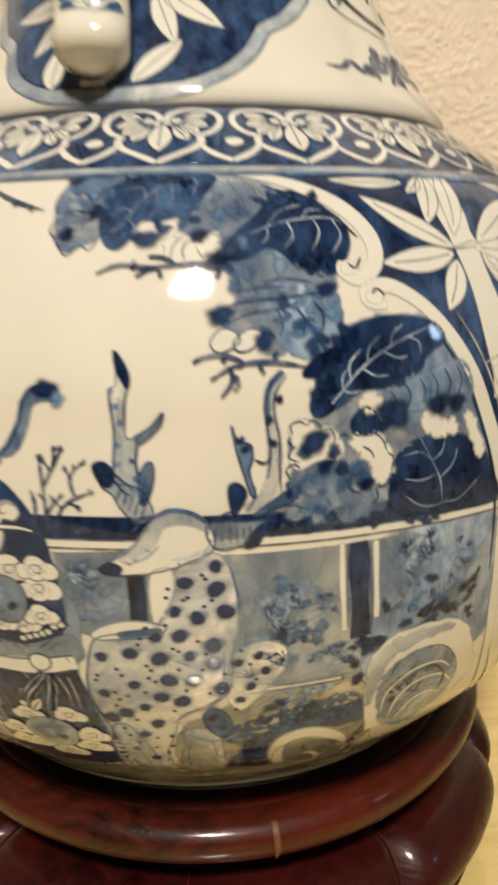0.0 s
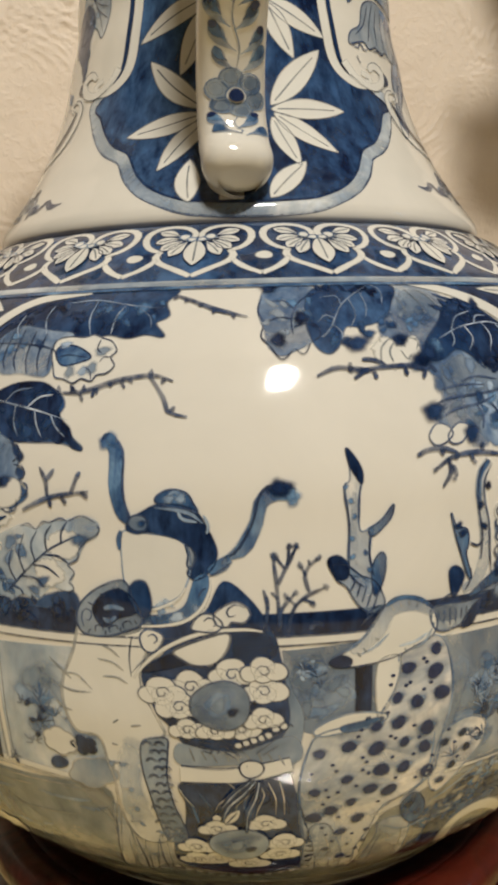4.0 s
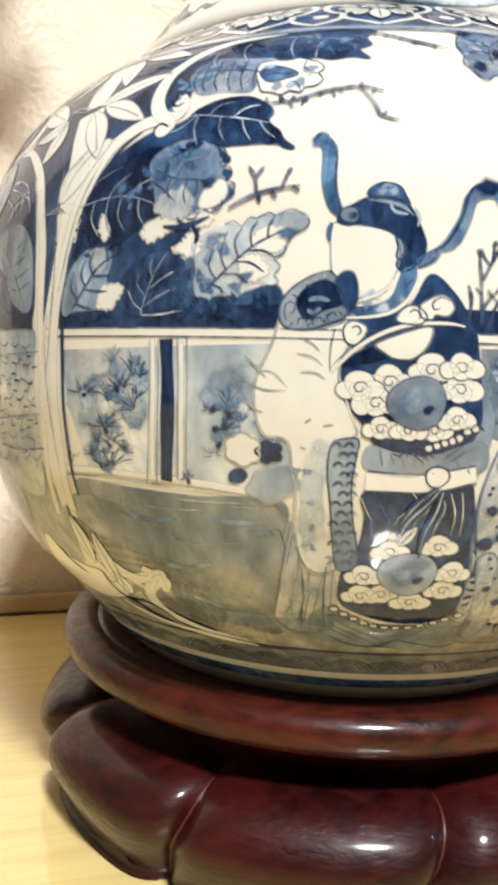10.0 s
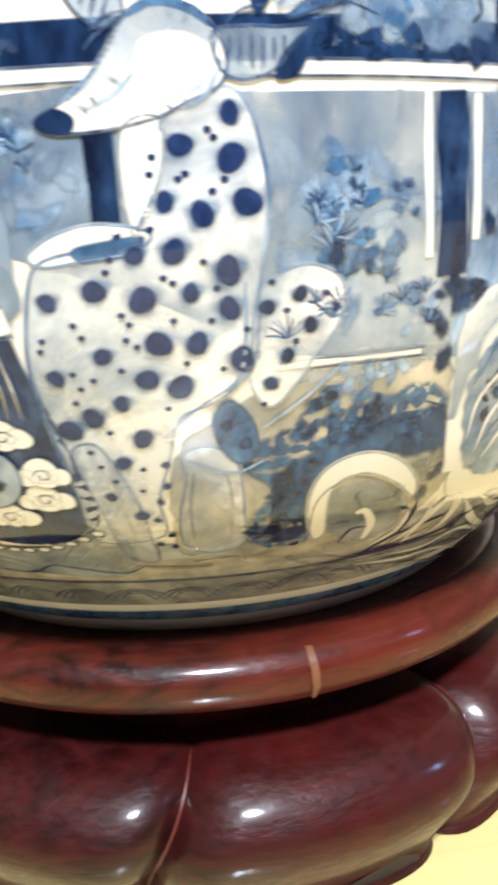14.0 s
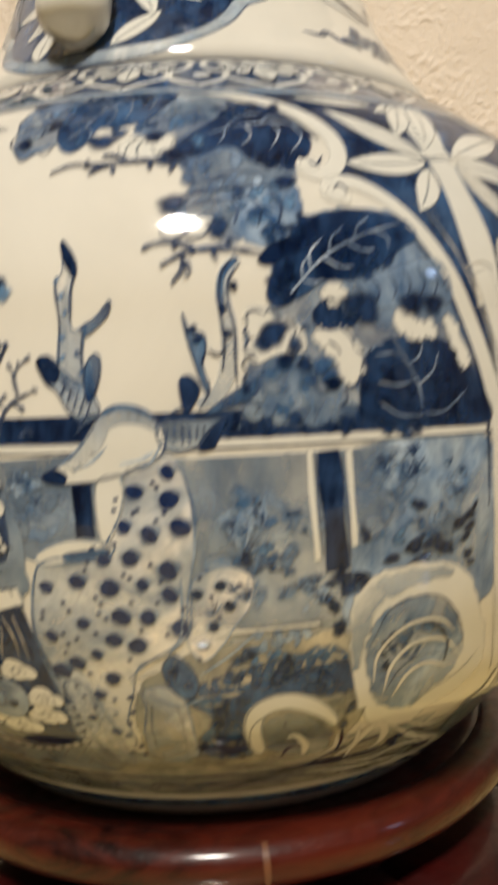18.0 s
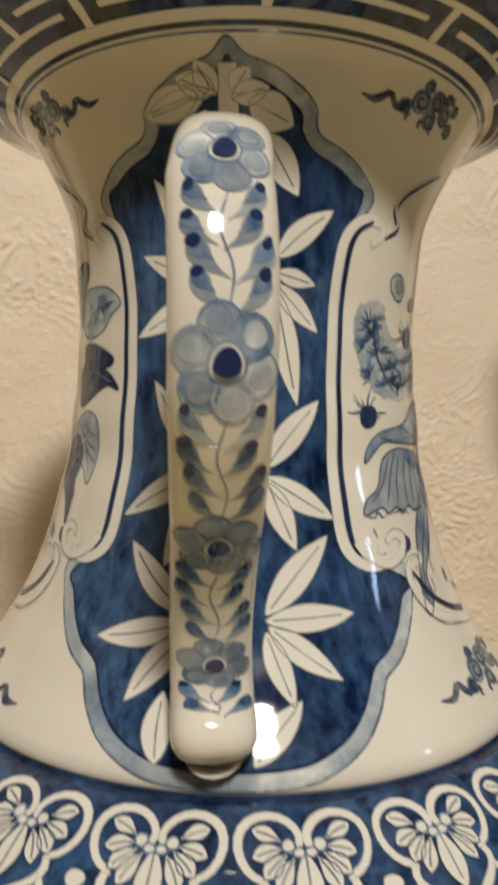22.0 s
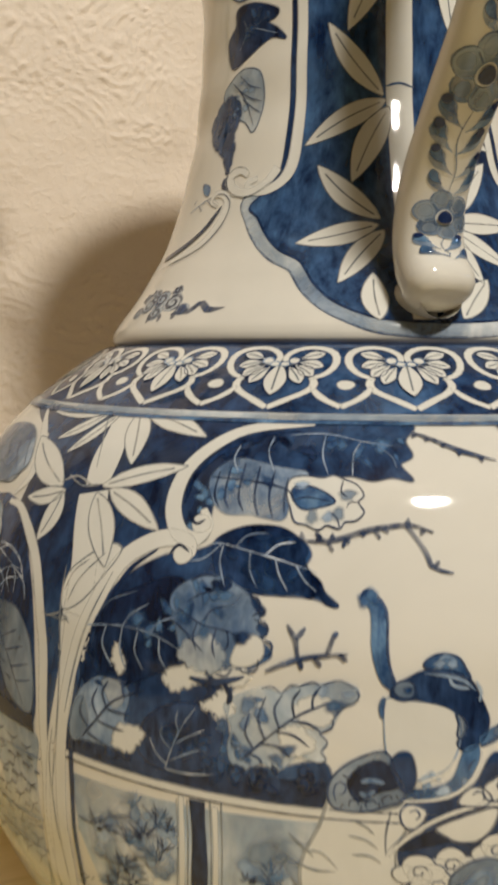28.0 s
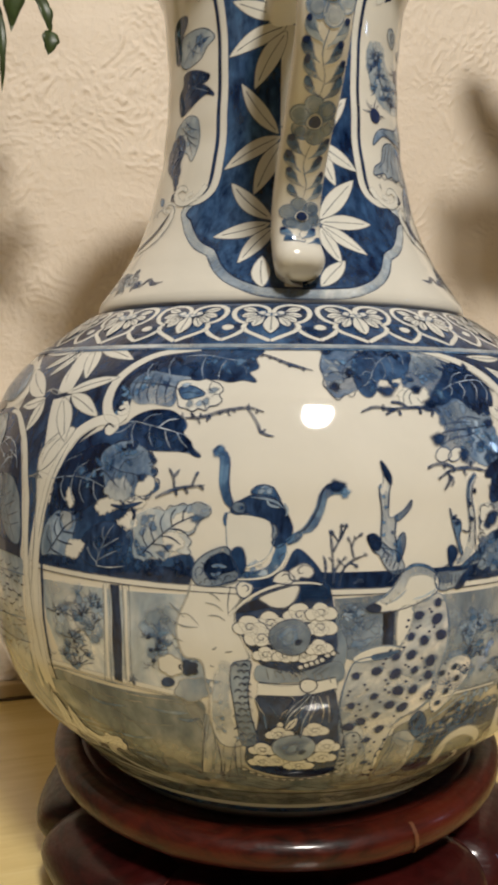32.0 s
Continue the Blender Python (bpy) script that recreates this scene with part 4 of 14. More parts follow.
blob("painted_spot", "mid", 4, (11.3, 0.2275), 2.4, 1.4, 20, 5, 0.3, "")

# rocks and swirling water
region("painted_wash", "wash", 1, [(18.9, 0.2509), (32.4, 0.2521), (34.2, 0.2151), (32.7, 0.2031), (29.1, 0.2153), (23.4, 0.2191), (20.3, 0.2134), (19.6, 0.2039), (18.4, 0.2057), (18.9, 0.2255)], True, "", 0.8, 1.5)
region("painted_wash", "mist", 2, [(19.1, 0.2509), (23, 0.25), (23, 0.235), (19.1, 0.2298)], True, "", 0.8, 2)
scatter("blue", 3, (18.5, 0.2118), 5.9, 11.4, 14, 2.8, 204)
scatter("dark", 4, (25.7, 0.2228), 12.5, 4.3, 14, 2.7, 206)
scatter("dark", 4, (30.7, 0.2253), 3.1, 10.5, 9, 2.1, 207)
scatter("mid", 4, (24.6, 0.2312), 13, 6.5, 12, 2.3, 208)
scatter("wash", 4, (12.8, 0.1992), 13.2, 5, 12, 2.3, 209)
dabs("dark", 5, [((9.5, 0.1958), 2.8, 1.8, 0), ((13.3, 0.1925), 2.9, 1.9, 0.7), ((12.4, 0.1881), 2.9, 1.9, 1.4), ((19.8, 0.2293), 2.7, 1.7, 2.1), ((24.7, 0.2361), 2.8, 1.8, 2.8), ((29.1, 0.2295), 2.9, 1.9, 3.5), ((24.4, 0.2245), 2.8, 1.8, 4.2), ((9.7, 0.2249), 2.6, 1.7, 4.9)])
bush(4, (24.4, 0.2443), 10, 211, 24)
bush(4, (28, 0.2422), 9.3, 212, 24)
bush(4, (12.6, 0.2242), 10.7, 213, 24)
bush(4, (10.7, 0.2373), 7.5, 214, 24)
bush(4, (13.8, 0.2335), 6.1, 215, 24)
region("painted_rock", "white", 6, [(21.1, 0.1744), (19.5, 0.1936), (19, 0.2079), (20.6, 0.2157), (23.5, 0.2185), (29.5, 0.2163), (32.7, 0.2031), (35.3, 0.189), (36.1, 0.1797), (34.5, 0.1717), (30.5, 0.1653), (29.5, 0.1597), (23.8, 0.164), (22.2, 0.1721)], True, "", 0.8, 1)
region("painted_wash", "wash", 7, [(22.1, 0.1812), (21, 0.1955), (21.9, 0.2041), (24.4, 0.2084), (28, 0.2065), (31, 0.1962), (32.3, 0.1855), (31.2, 0.1777), (29.1, 0.1731), (28.2, 0.1691), (24.2, 0.1722)], True, "", 0.8, 1.2)
region("painted_wash", "mist", 7, [(20.1, 0.1879), (19.1, 0.2054), (20.7, 0.2132), (23.6, 0.2167), (29.1, 0.2153), (25.4, 0.2135), (21.6, 0.2092), (20.4, 0.1984)], True, "", 0.8, 1.5)
scatter("mid", 8, (25.1, 0.1945), 8, 7.1, 12, 2.7, 221)
scatter("dark", 8, (23.1, 0.1916), 2.8, 7.1, 8, 2, 222)
stroke("painted_swirl", "white", 9, 1.3, [(22.3, 0.1811), (22.2, 0.1921), (24.6, 0.2001), (28.1, 0.2007), (30.6, 0.195)], (0.15, 0.15))
stroke("painted_swirl", "white", 10, 1.5, [(23.7, 0.1772), (23.9, 0.1871), (26, 0.1939), (29.4, 0.1931), (32.3, 0.1855)], (0.15, 0.15))
stroke("painted_swirl", "white", 10, 1.5, [(24.9, 0.1748), (26, 0.1829), (28.2, 0.1856), (31.1, 0.1822)], (0.15, 0.15))
stroke("painted_swirl", "line", 9, 0.5, [(21.2, 0.1954), (22.6, 0.2062), (25.6, 0.2091), (28.4, 0.2069), (31.1, 0.1975), (32.9, 0.1851)], (0.15, 0.15))
stroke("painted_swirl", "line", 9, 0.6, [(23.8, 0.1764), (24.9, 0.185), (27.4, 0.189), (30, 0.1872)], (0.15, 0.15))
stroke("painted_swirl", "hair", 9, 0.6, [(27.6, 0.1696), (30.1, 0.1739), (33.2, 0.1791), (35.1, 0.1863)], (0.15, 0.15))
stroke("painted_swirl", "dark", 10, 1.1, [(26.3, 0.2004), (28.4, 0.1978), (30.1, 0.1913), (30.3, 0.1841)], (0.15, 0.15))
stroke("painted_swirl", "white", 6, 3.3, [(29.5, 0.1597), (35.9, 0.1515), (39.6, 0.1557), (41.1, 0.1655), (40.3, 0.1792)], (0.2, 0.1))
stroke("painted_swirl", "white", 6, 2.8, [(27.1, 0.16), (36.5, 0.1435), (54.2, 0.127), (53.4, 0.1418)], (0.2, 0.1))
stroke("painted_swirl", "white", 6, 3.2, [(23.4, 0.1448), (23.5, 0.1539), (24.1, 0.1618), (25.8, 0.1613), (27.6, 0.1519), (26.7, 0.1461)], (0.2, 0.1))
stroke("painted_swirl", "white", 6, 1.9, [(22.8, 0.1406), (28.9, 0.1394), (34.5, 0.1424), (48.5, 0.1286), (52.4, 0.1318)], (0.2, 0.1))
stroke("painted_swirl", "white", 6, 1.7, [(18.2, 0.1398), (26.2, 0.1362), (34.2, 0.1337), (53.8, 0.1172), (52.1, 0.1315)], (0.2, 0.1))
stroke("painted_ripple", "line", 8, 0.6, [(30.8, 0.1546), (41.1, 0.1425), (54.4, 0.136), (46.4, 0.1598)], (0.1, 0.1))
stroke("painted_ripple", "line", 8, 0.6, [(29.7, 0.1519), (44.9, 0.1306), (53.2, 0.1275)], (0.1, 0.1))
stroke("painted_ripple", "line", 8, 0.7, [(26.7, 0.1369), (34.9, 0.1364), (54.2, 0.1193)], (0.1, 0.1))
stroke("painted_ripple", "line", 8, 0.7, [(30.1, 0.1426), (35.7, 0.1389), (35.9, 0.1473)], (0.1, 0.1))
stroke("painted_ripple", "line", 8, 0.8, [(43, 0.1166), (53.2, 0.1145), (51.8, 0.1279)], (0.1, 0.1))
stroke("painted_ripple", "line", 8, 0.7, [(20.9, 0.1376), (28.3, 0.1329), (39.4, 0.1243)], (0.1, 0.1))
stroke("painted_ripple", "line", 8, 0.7, [(39.3, 0.158), (47.3, 0.1386), (52.4, 0.1318)], (0.1, 0.1))
stroke("painted_ripple", "line", 8, 0.7, [(42.3, 0.1624), (53.6, 0.1372)], (0.1, 0.1))
dabs("dark", 7, [((30.6, 0.1509), 4.3, 1.9, 0.4), ((20.5, 0.1732), 3.7, 1.7, 1.1), ((20.1, 0.1669), 3.8, 1.7, 1.8), ((30.4, 0.1468), 4.3, 2, 2.5), ((40.3, 0.1359), 4.7, 2.1, 3.2)])
region("painted_wash", "grey", 7, [(44.6, 0.1353), (39.3, 0.158), (42.3, 0.1624), (53.2, 0.144), (52.9, 0.1344)], True, "", 0.8, 1)
stroke("painted_swirl", "white", 7, 1.6, [(24.4, 0.1319), (31.4, 0.1296), (42.8, 0.1216), (53.2, 0.1145)], (0.1, 0.1))
stroke("painted_ripple", "hair", 8, 0.6, [(24.4, 0.1319), (31.4, 0.1296), (42.8, 0.1216), (53.2, 0.1145)], (0.1, 0.1))
stroke("painted_ripple", "hair", 7, 0.6, [(10.5, 0.1547), (10, 0.1692), (12.4, 0.1754), (15.8, 0.1721), (18, 0.163)], (0.1, 0.1))
stroke("painted_ripple", "hair", 7, 0.6, [(5.4, 0.1521), (9.7, 0.1478), (16, 0.139)], (0.1, 0.1))
stroke("painted_ripple", "hair", 7, 0.6, [(7.2, 0.1465), (13.8, 0.1393), (20.6, 0.1354)], (0.1, 0.1))

# left trees
region("painted_tree_mass", "blue", 2, [(-54.2, 0.2593), (-54, 0.2723), (-52.7, 0.2881), (-50.8, 0.3016), (-48.1, 0.3121), (-44.3, 0.3193), (-40.8, 0.3219), (-38.8, 0.325), (-36.2, 0.3273), (-32.1, 0.3268), (-30.7, 0.3232), (-31.1, 0.3191), (-29.7, 0.3145), (-28.2, 0.3106), (-30.4, 0.3125), (-33.5, 0.3125), (-35.7, 0.3123), (-34.3, 0.3082), (-35.1, 0.3055), (-34, 0.3038), (-34.5, 0.3007), (-33.6, 0.2971), (-35.6, 0.2924), (-36.8, 0.2871), (-37.4, 0.282), (-37, 0.2743), (-36, 0.2668), (-32.9, 0.2669), (-29.3, 0.2699), (-28.4, 0.2652), (-28.7, 0.2597), (-37.3, 0.2598), (-44.9, 0.2609)], True, "", 0.8, 0.9)
region("painted_tree_mass", "blue", 2, [(-42.9, 0.3245), (-44.4, 0.3322), (-44.5, 0.3393), (-43.4, 0.3459), (-40.1, 0.3518), (-34.1, 0.3561), (-26.2, 0.3573), (-20.6, 0.3563), (-21.6, 0.3522), (-21.1, 0.3482), (-22.4, 0.3459), (-21.3, 0.342), (-23.2, 0.3428), (-25.2, 0.3419), (-27.3, 0.343), (-29.7, 0.3418), (-32.9, 0.3424), (-37.2, 0.3414), (-40.3, 0.3416), (-40.5, 0.3317), (-40.6, 0.3248)], True, "", 0.8, 0.9)
scatter("dark", 3, (-35.7, 0.3489), 14, 5, 12, 3, 601)
scatter("mid", 3, (-26, 0.3501), 14, 5, 9, 2.8, 602)
scatter("mid", 3, (-42, 0.3315), 4, 9, 8, 2.6, 603)
stroke("painted_vein", "vein", 6, 0.55, [(-33.73, 0.353), (-29.87, 0.3535), (-26.04, 0.3517), (-22.02, 0.3502)], (0.6, 0.2))
stroke("painted_vein", "vein", 6, 0.55, [(-29.87, 0.3535), (-30.1, 0.348), (-29.35, 0.3426)], (0.6, 0.2))
stroke("painted_vein", "vein", 6, 0.55, [(-26.19, 0.3517), (-26.98, 0.3481), (-27.06, 0.3426)], (0.6, 0.2))
stroke("painted_vein", "vein", 6, 0.55, [(-35.41, 0.3524), (-35.75, 0.3483), (-34.61, 0.3423)], (0.6, 0.2))
stroke("painted_vein", "vein", 6, 0.55, [(-24.56, 0.3505), (-23.12, 0.3478), (-22.73, 0.3443)], (0.6, 0.2))
stroke("painted_vein", "vein", 6, 0.55, [(-38.96, 0.3498), (-39.27, 0.3461), (-38.45, 0.3425)], (0.6, 0.2))
region("painted_wash", "wash", 4, [(-41.1, 0.3385), (-40.7, 0.3432), (-38.5, 0.3461), (-34.5, 0.3443), (-31.5, 0.343), (-32.5, 0.3382), (-33, 0.3343), (-33.6, 0.3312), (-36.5, 0.3321), (-39.4, 0.3324)], True, "", 0.7, 0.8)
scatter("mid", 5, (-37.7, 0.3388), 8, 6, 6, 2.4, 604)
stroke("painted_vein", "line", 7, 0.7, [(-41.19, 0.3411), (-37.12, 0.3406), (-33.37, 0.3389), (-32.48, 0.3353)], (0.7, 0.3))
stroke("painted_vein", "line", 7, 0.7, [(-40.45, 0.3428), (-40.45, 0.3366), (-39.7, 0.3333)], (0.7, 0.3))
stroke("painted_vein", "line", 7, 0.7, [(-39.36, 0.3443), (-39.39, 0.3367), (-38.69, 0.3328)], (0.7, 0.3))
stroke("painted_vein", "line", 7, 0.7, [(-37.9, 0.3451), (-37.98, 0.3368), (-37.21, 0.3324)], (0.7, 0.3))
stroke("painted_vein", "line", 7, 0.7, [(-36.3, 0.3446), (-36.38, 0.3369), (-35.75, 0.3317)], (0.7, 0.3))
stroke("painted_vein", "line", 7, 0.7, [(-34.72, 0.3437), (-34.95, 0.337), (-34.35, 0.3315)], (0.7, 0.3))
stroke("painted_vein", "line", 7, 0.7, [(-33.28, 0.342), (-33.47, 0.3371), (-33.31, 0.3327)], (0.7, 0.3))
region("painted_petal", "white", 5, [(-33, 0.3416), (-31.5, 0.3425), (-30, 0.3421), (-28.9, 0.3428), (-27.8, 0.3418), (-26.7, 0.3407), (-26, 0.3381), (-26.5, 0.3362), (-26, 0.3338), (-26.7, 0.3317), (-27.7, 0.3312), (-28.2, 0.3295), (-29.3, 0.3302), (-30.1, 0.329), (-31.3, 0.3302), (-32.3, 0.3309), (-32.8, 0.3343), (-33.3, 0.3381)], True, "line", 0.55, 0.4)
region("painted_wash", "mid", 6, [(-32.7, 0.3391), (-31, 0.3398), (-29.3, 0.3379), (-28.7, 0.3361), (-29.8, 0.3349), (-31.4, 0.334), (-32.3, 0.3355)], True, "line", 0.5, 0.6)
dabs("pale", 6, [((-27.5, 0.338), 2.6, 1.8, 0), ((-28.4, 0.3331), 2.6, 1.8, 0.9), ((-30.7, 0.3322), 2.6, 1.8, 1.8)])
dabs("wash", 7, [((-31.9, 0.3401), 2.2, 1.4, 0), ((-29.3, 0.3323), 2.2, 1.4, 0.9)])
stroke("painted_curl", "line", 8, 0.5, [(-32.52, 0.3362), (-31.19, 0.3371), (-28.98, 0.3361)], (0.4, 0.2))
stroke("painted_curl", "line", 8, 0.5, [(-27.92, 0.3415), (-28.12, 0.3388), (-27.48, 0.3373)], (0.4, 0.2))
stroke("painted_curl", "line", 8, 0.5, [(-26.46, 0.3362), (-27.26, 0.3362), (-27.62, 0.3346)], (0.4, 0.2))
stroke("painted_curl", "line", 8, 0.5, [(-28.17, 0.3297), (-28.49, 0.3323), (-29.04, 0.3334)], (0.4, 0.2))
region("painted_wash", "dark", 4, [(-39.4, 0.3202), (-39.4, 0.325), (-37, 0.3287), (-34.2, 0.3294), (-32.4, 0.3279), (-31, 0.3241), (-31.2, 0.3213), (-30.6, 0.3186), (-29.7, 0.3163), (-29.2, 0.3132), (-28.2, 0.3106), (-29.1, 0.311), (-29.8, 0.313), (-30.7, 0.3123), (-31.7, 0.3138), (-32.9, 0.3126), (-34.1, 0.3139), (-34.8, 0.3124), (-36.1, 0.3135), (-37.3, 0.3118), (-38.2, 0.3124)], True, "", 0.7, 0.6)
scatter("blue", 5, (-35.2, 0.3208), 14, 8, 9, 3, 605)
stroke("painted_vein", "vein", 7, 0.6, [(-39.82, 0.3236), (-38.78, 0.3241), (-35.92, 0.3226), (-33.19, 0.321), (-29.92, 0.3185)], (0.9, 0.15))
stroke("painted_vein", "vein", 7, 0.6, [(-38.63, 0.3239), (-38.75, 0.3193), (-37.99, 0.3132)], (0.9, 0.15))
stroke("painted_vein", "vein", 7, 0.6, [(-36.05, 0.3226), (-35.88, 0.3179), (-35.1, 0.3137)], (0.9, 0.15))
stroke("painted_vein", "vein", 7, 0.6, [(-33.73, 0.3214), (-33.24, 0.3173), (-32.41, 0.3134)], (0.9, 0.15))
stroke("painted_vein", "vein", 7, 0.6, [(-31.86, 0.3201), (-31.12, 0.3167), (-29.93, 0.3137)], (0.9, 0.15))
stroke("painted_vein", "vein", 7, 0.6, [(-37.48, 0.3235), (-36.43, 0.3267), (-34.43, 0.3277)], (0.9, 0.15))
stroke("painted_vein", "vein", 7, 0.6, [(-34.68, 0.322), (-33.49, 0.3249), (-31.94, 0.3257)], (0.9, 0.15))
stroke("painted_vein", "vein", 7, 0.6, [(-38.78, 0.3241), (-40.28, 0.32), (-41.85, 0.3186)], (0.9, 0.15))
region("painted_wash", "dark", 4, [(-51.7, 0.296), (-49.6, 0.3044), (-46.7, 0.3097), (-43.1, 0.3141), (-41.4, 0.3121), (-41.8, 0.3062), (-40.8, 0.2968), (-41.1, 0.2911), (-43.7, 0.2882), (-46.6, 0.2835), (-51.1, 0.2793), (-52.3, 0.2862)], True, "", 0.7, 0.8)
scatter("mid", 5, (-44.7, 0.3015), 12, 9, 8, 3, 606)
scatter("blue", 5, (-49.1, 0.2876), 9, 7, 8, 3, 607)
stroke("painted_vein", "vein", 7, 0.6, [(-51.73, 0.2972), (-47.86, 0.2991), (-44.57, 0.2986), (-41.47, 0.2954)], (0.9, 0.15))
stroke("painted_vein", "vein", 7, 0.6, [(-47.54, 0.2992), (-46.75, 0.3029), (-44.93, 0.3066)], (0.9, 0.15))
stroke("painted_vein", "vein", 7, 0.6, [(-44.72, 0.2985), (-43.67, 0.3022), (-42.02, 0.3042)], (0.9, 0.15))
stroke("painted_vein", "vein", 7, 0.6, [(-49.33, 0.2986), (-49.7, 0.2926), (-48.45, 0.2866)], (0.9, 0.15))
stroke("painted_vein", "vein", 7, 0.6, [(-45.87, 0.2987), (-46.13, 0.2929), (-45.15, 0.2876)], (0.9, 0.15))
stroke("painted_vein", "vein", 7, 0.6, [(-43.67, 0.2979), (-43.58, 0.2929), (-42.81, 0.2891)], (0.9, 0.15))
stroke("painted_vein", "vein", 7, 0.6, [(-50.75, 0.2995), (-49.27, 0.3053), (-46.27, 0.3094)], (0.9, 0.15))
stroke("painted_vein", "vein", 7, 0.6, [(-47.54, 0.299), (-47.71, 0.2923), (-46.82, 0.2855)], (0.9, 0.15))
region("painted_wash", "wash", 5, [(-42.6, 0.3107), (-41, 0.3141), (-38.6, 0.3157), (-36.8, 0.3134), (-35.8, 0.3117), (-35.5, 0.3091), (-34.8, 0.3063), (-35, 0.3036), (-34.5, 0.3013), (-34.7, 0.2988), (-34.3, 0.2966), (-35.9, 0.2933), (-37.8, 0.2917), (-39.5, 0.292), (-41.2, 0.2935), (-42, 0.3003), (-42.8, 0.3064)], True, "", 0.7, 0.8)
scatter("mid", 6, (-40, 0.3086), 8, 6, 9, 2.6, 608)
scatter("dark", 6, (-38.1, 0.3119), 6, 4, 5, 2.2, 609)
region("painted_wash", "pale", 6, [(-41.2, 0.297), (-39.5, 0.3001), (-38.1, 0.2979), (-37.7, 0.2941), (-38.8, 0.291), (-40.5, 0.2917), (-41.6, 0.2941)], True, "", 0.7, 1.2)
region("painted_wash", "white", 6, [(-35.9, 0.301), (-34.7, 0.3012), (-34.3, 0.2988), (-34.5, 0.2961), (-35.6, 0.2939), (-36.8, 0.294), (-36.6, 0.2975)], True, "", 0.7, 0.9)
stroke("painted_vein", "line", 8, 0.6, [(-42.12, 0.3065), (-39.74, 0.3031), (-37.57, 0.3023), (-35.59, 0.3008)], (0.7, 0.2))
stroke("painted_vein", "line", 8, 0.6, [(-41.35, 0.3083), (-40.07, 0.3109), (-38.23, 0.3124)], (0.7, 0.2))
stroke("painted_vein", "line", 8, 0.6, [(-40.16, 0.3034), (-40.46, 0.2998), (-40.1, 0.296)], (0.7, 0.2))
stroke("painted_vein", "line", 8, 0.6, [(-38.37, 0.3025), (-38.66, 0.2984), (-38.33, 0.2945)], (0.7, 0.2))
stroke("painted_vein", "line", 8, 0.6, [(-39.63, 0.3039), (-38.88, 0.3073), (-37.27, 0.3088)], (0.7, 0.2))
stroke("painted_vein", "line", 8, 0.6, [(-42.55, 0.3033), (-41.02, 0.3002), (-39.41, 0.2956)], (0.7, 0.2))
stroke("painted_vein", "line", 8, 0.6, [(-37.44, 0.3023), (-37.23, 0.2993), (-37.57, 0.2967)], (0.7, 0.2))
stroke("painted_outline", "line", 8, 0.7, [(-36.08, 0.312), (-34.88, 0.3111), (-34.71, 0.3082), (-35.37, 0.3065)], (0.3, 0.3))
stroke("painted_outline", "line", 8, 0.7, [(-35.22, 0.3058), (-34.12, 0.3053), (-33.93, 0.3027), (-34.72, 0.3014)], (0.3, 0.3))
stroke("painted_outline", "line", 8, 0.7, [(-34.53, 0.3014), (-33.51, 0.3001), (-33.65, 0.2975), (-34.38, 0.2965)], (0.3, 0.3))
stroke("painted_outline", "line", 8, 0.7, [(-34.63, 0.2961), (-34.72, 0.293), (-35.72, 0.2919), (-36.37, 0.2931)], (0.3, 0.3))
stroke("painted_outline", "line", 8, 0.7, [(-36.87, 0.2924), (-37.37, 0.2903), (-38.29, 0.2904)], (0.3, 0.3))
stroke("painted_outline", "line", 8, 0.7, [(-41.22, 0.3137), (-40.21, 0.3158), (-38.6, 0.3157)], (0.3, 0.3))
dabs("dark", 8, [((-36.1, 0.3009), 2.6, 2, 0)])
dabs("mid", 8, [((-37.8, 0.311), 2.4, 1.6, 0), ((-39.5, 0.301), 2.4, 1.6, 0.9)])
region("painted_wash", "white", 5, [(-42.9, 0.288), (-41.2, 0.2907), (-39.6, 0.29), (-39.3, 0.2881), (-40.7, 0.2864), (-41.9, 0.2844), (-42.8, 0.2857)], True, "", 0.7, 1.3)
region("painted_wash", "white", 5, [(-39.3, 0.2814), (-38.3, 0.2833), (-37.8, 0.2854), (-36.9, 0.2845), (-36.6, 0.2819), (-37.4, 0.2789), (-38.3, 0.2794)], True, "", 0.7, 1.3)
region("painted_wash", "white", 5, [(-38.2, 0.2906), (-35.9, 0.2923), (-35.6, 0.29), (-37.2, 0.2876)], True, "", 0.7, 1.3)
region("painted_wash", "white", 6, [(-48.2, 0.2932), (-47.7, 0.2913), (-47.3, 0.2873), (-47.8, 0.2861), (-48.3, 0.289)], True, "", 0.7, 1.3)
stroke("painted_twig", "dark", 8, 2, [(-40.7, 0.2884), (-39.13, 0.2878), (-37.62, 0.2886), (-35.71, 0.2908)], (0.4, 0.2))
stroke("painted_twig", "dark", 8, 1.6, [(-37.49, 0.2883), (-36.93, 0.2851), (-37.16, 0.2825)], (0.6, 0.2))
stroke("painted_twig", "dark", 8, 1.6, [(-39.13, 0.2878), (-38.63, 0.2852), (-39.27, 0.283)], (0.6, 0.2))
region("painted_wash", "wash", 5, [(-53.2, 0.2622), (-52.9, 0.2725), (-51.7, 0.2787), (-49.7, 0.2831), (-47.6, 0.2833), (-46.6, 0.2794), (-47.1, 0.2719), (-45.4, 0.2703), (-46.3, 0.2643), (-48.8, 0.2633), (-51.4, 0.263)], True, "", 0.7, 0.7)
region("painted_wash", "white", 6, [(-47.6, 0.2695), (-45.3, 0.2707), (-45.5, 0.2669), (-46.7, 0.2636), (-48, 0.2646)], True, "", 0.7, 1.3)
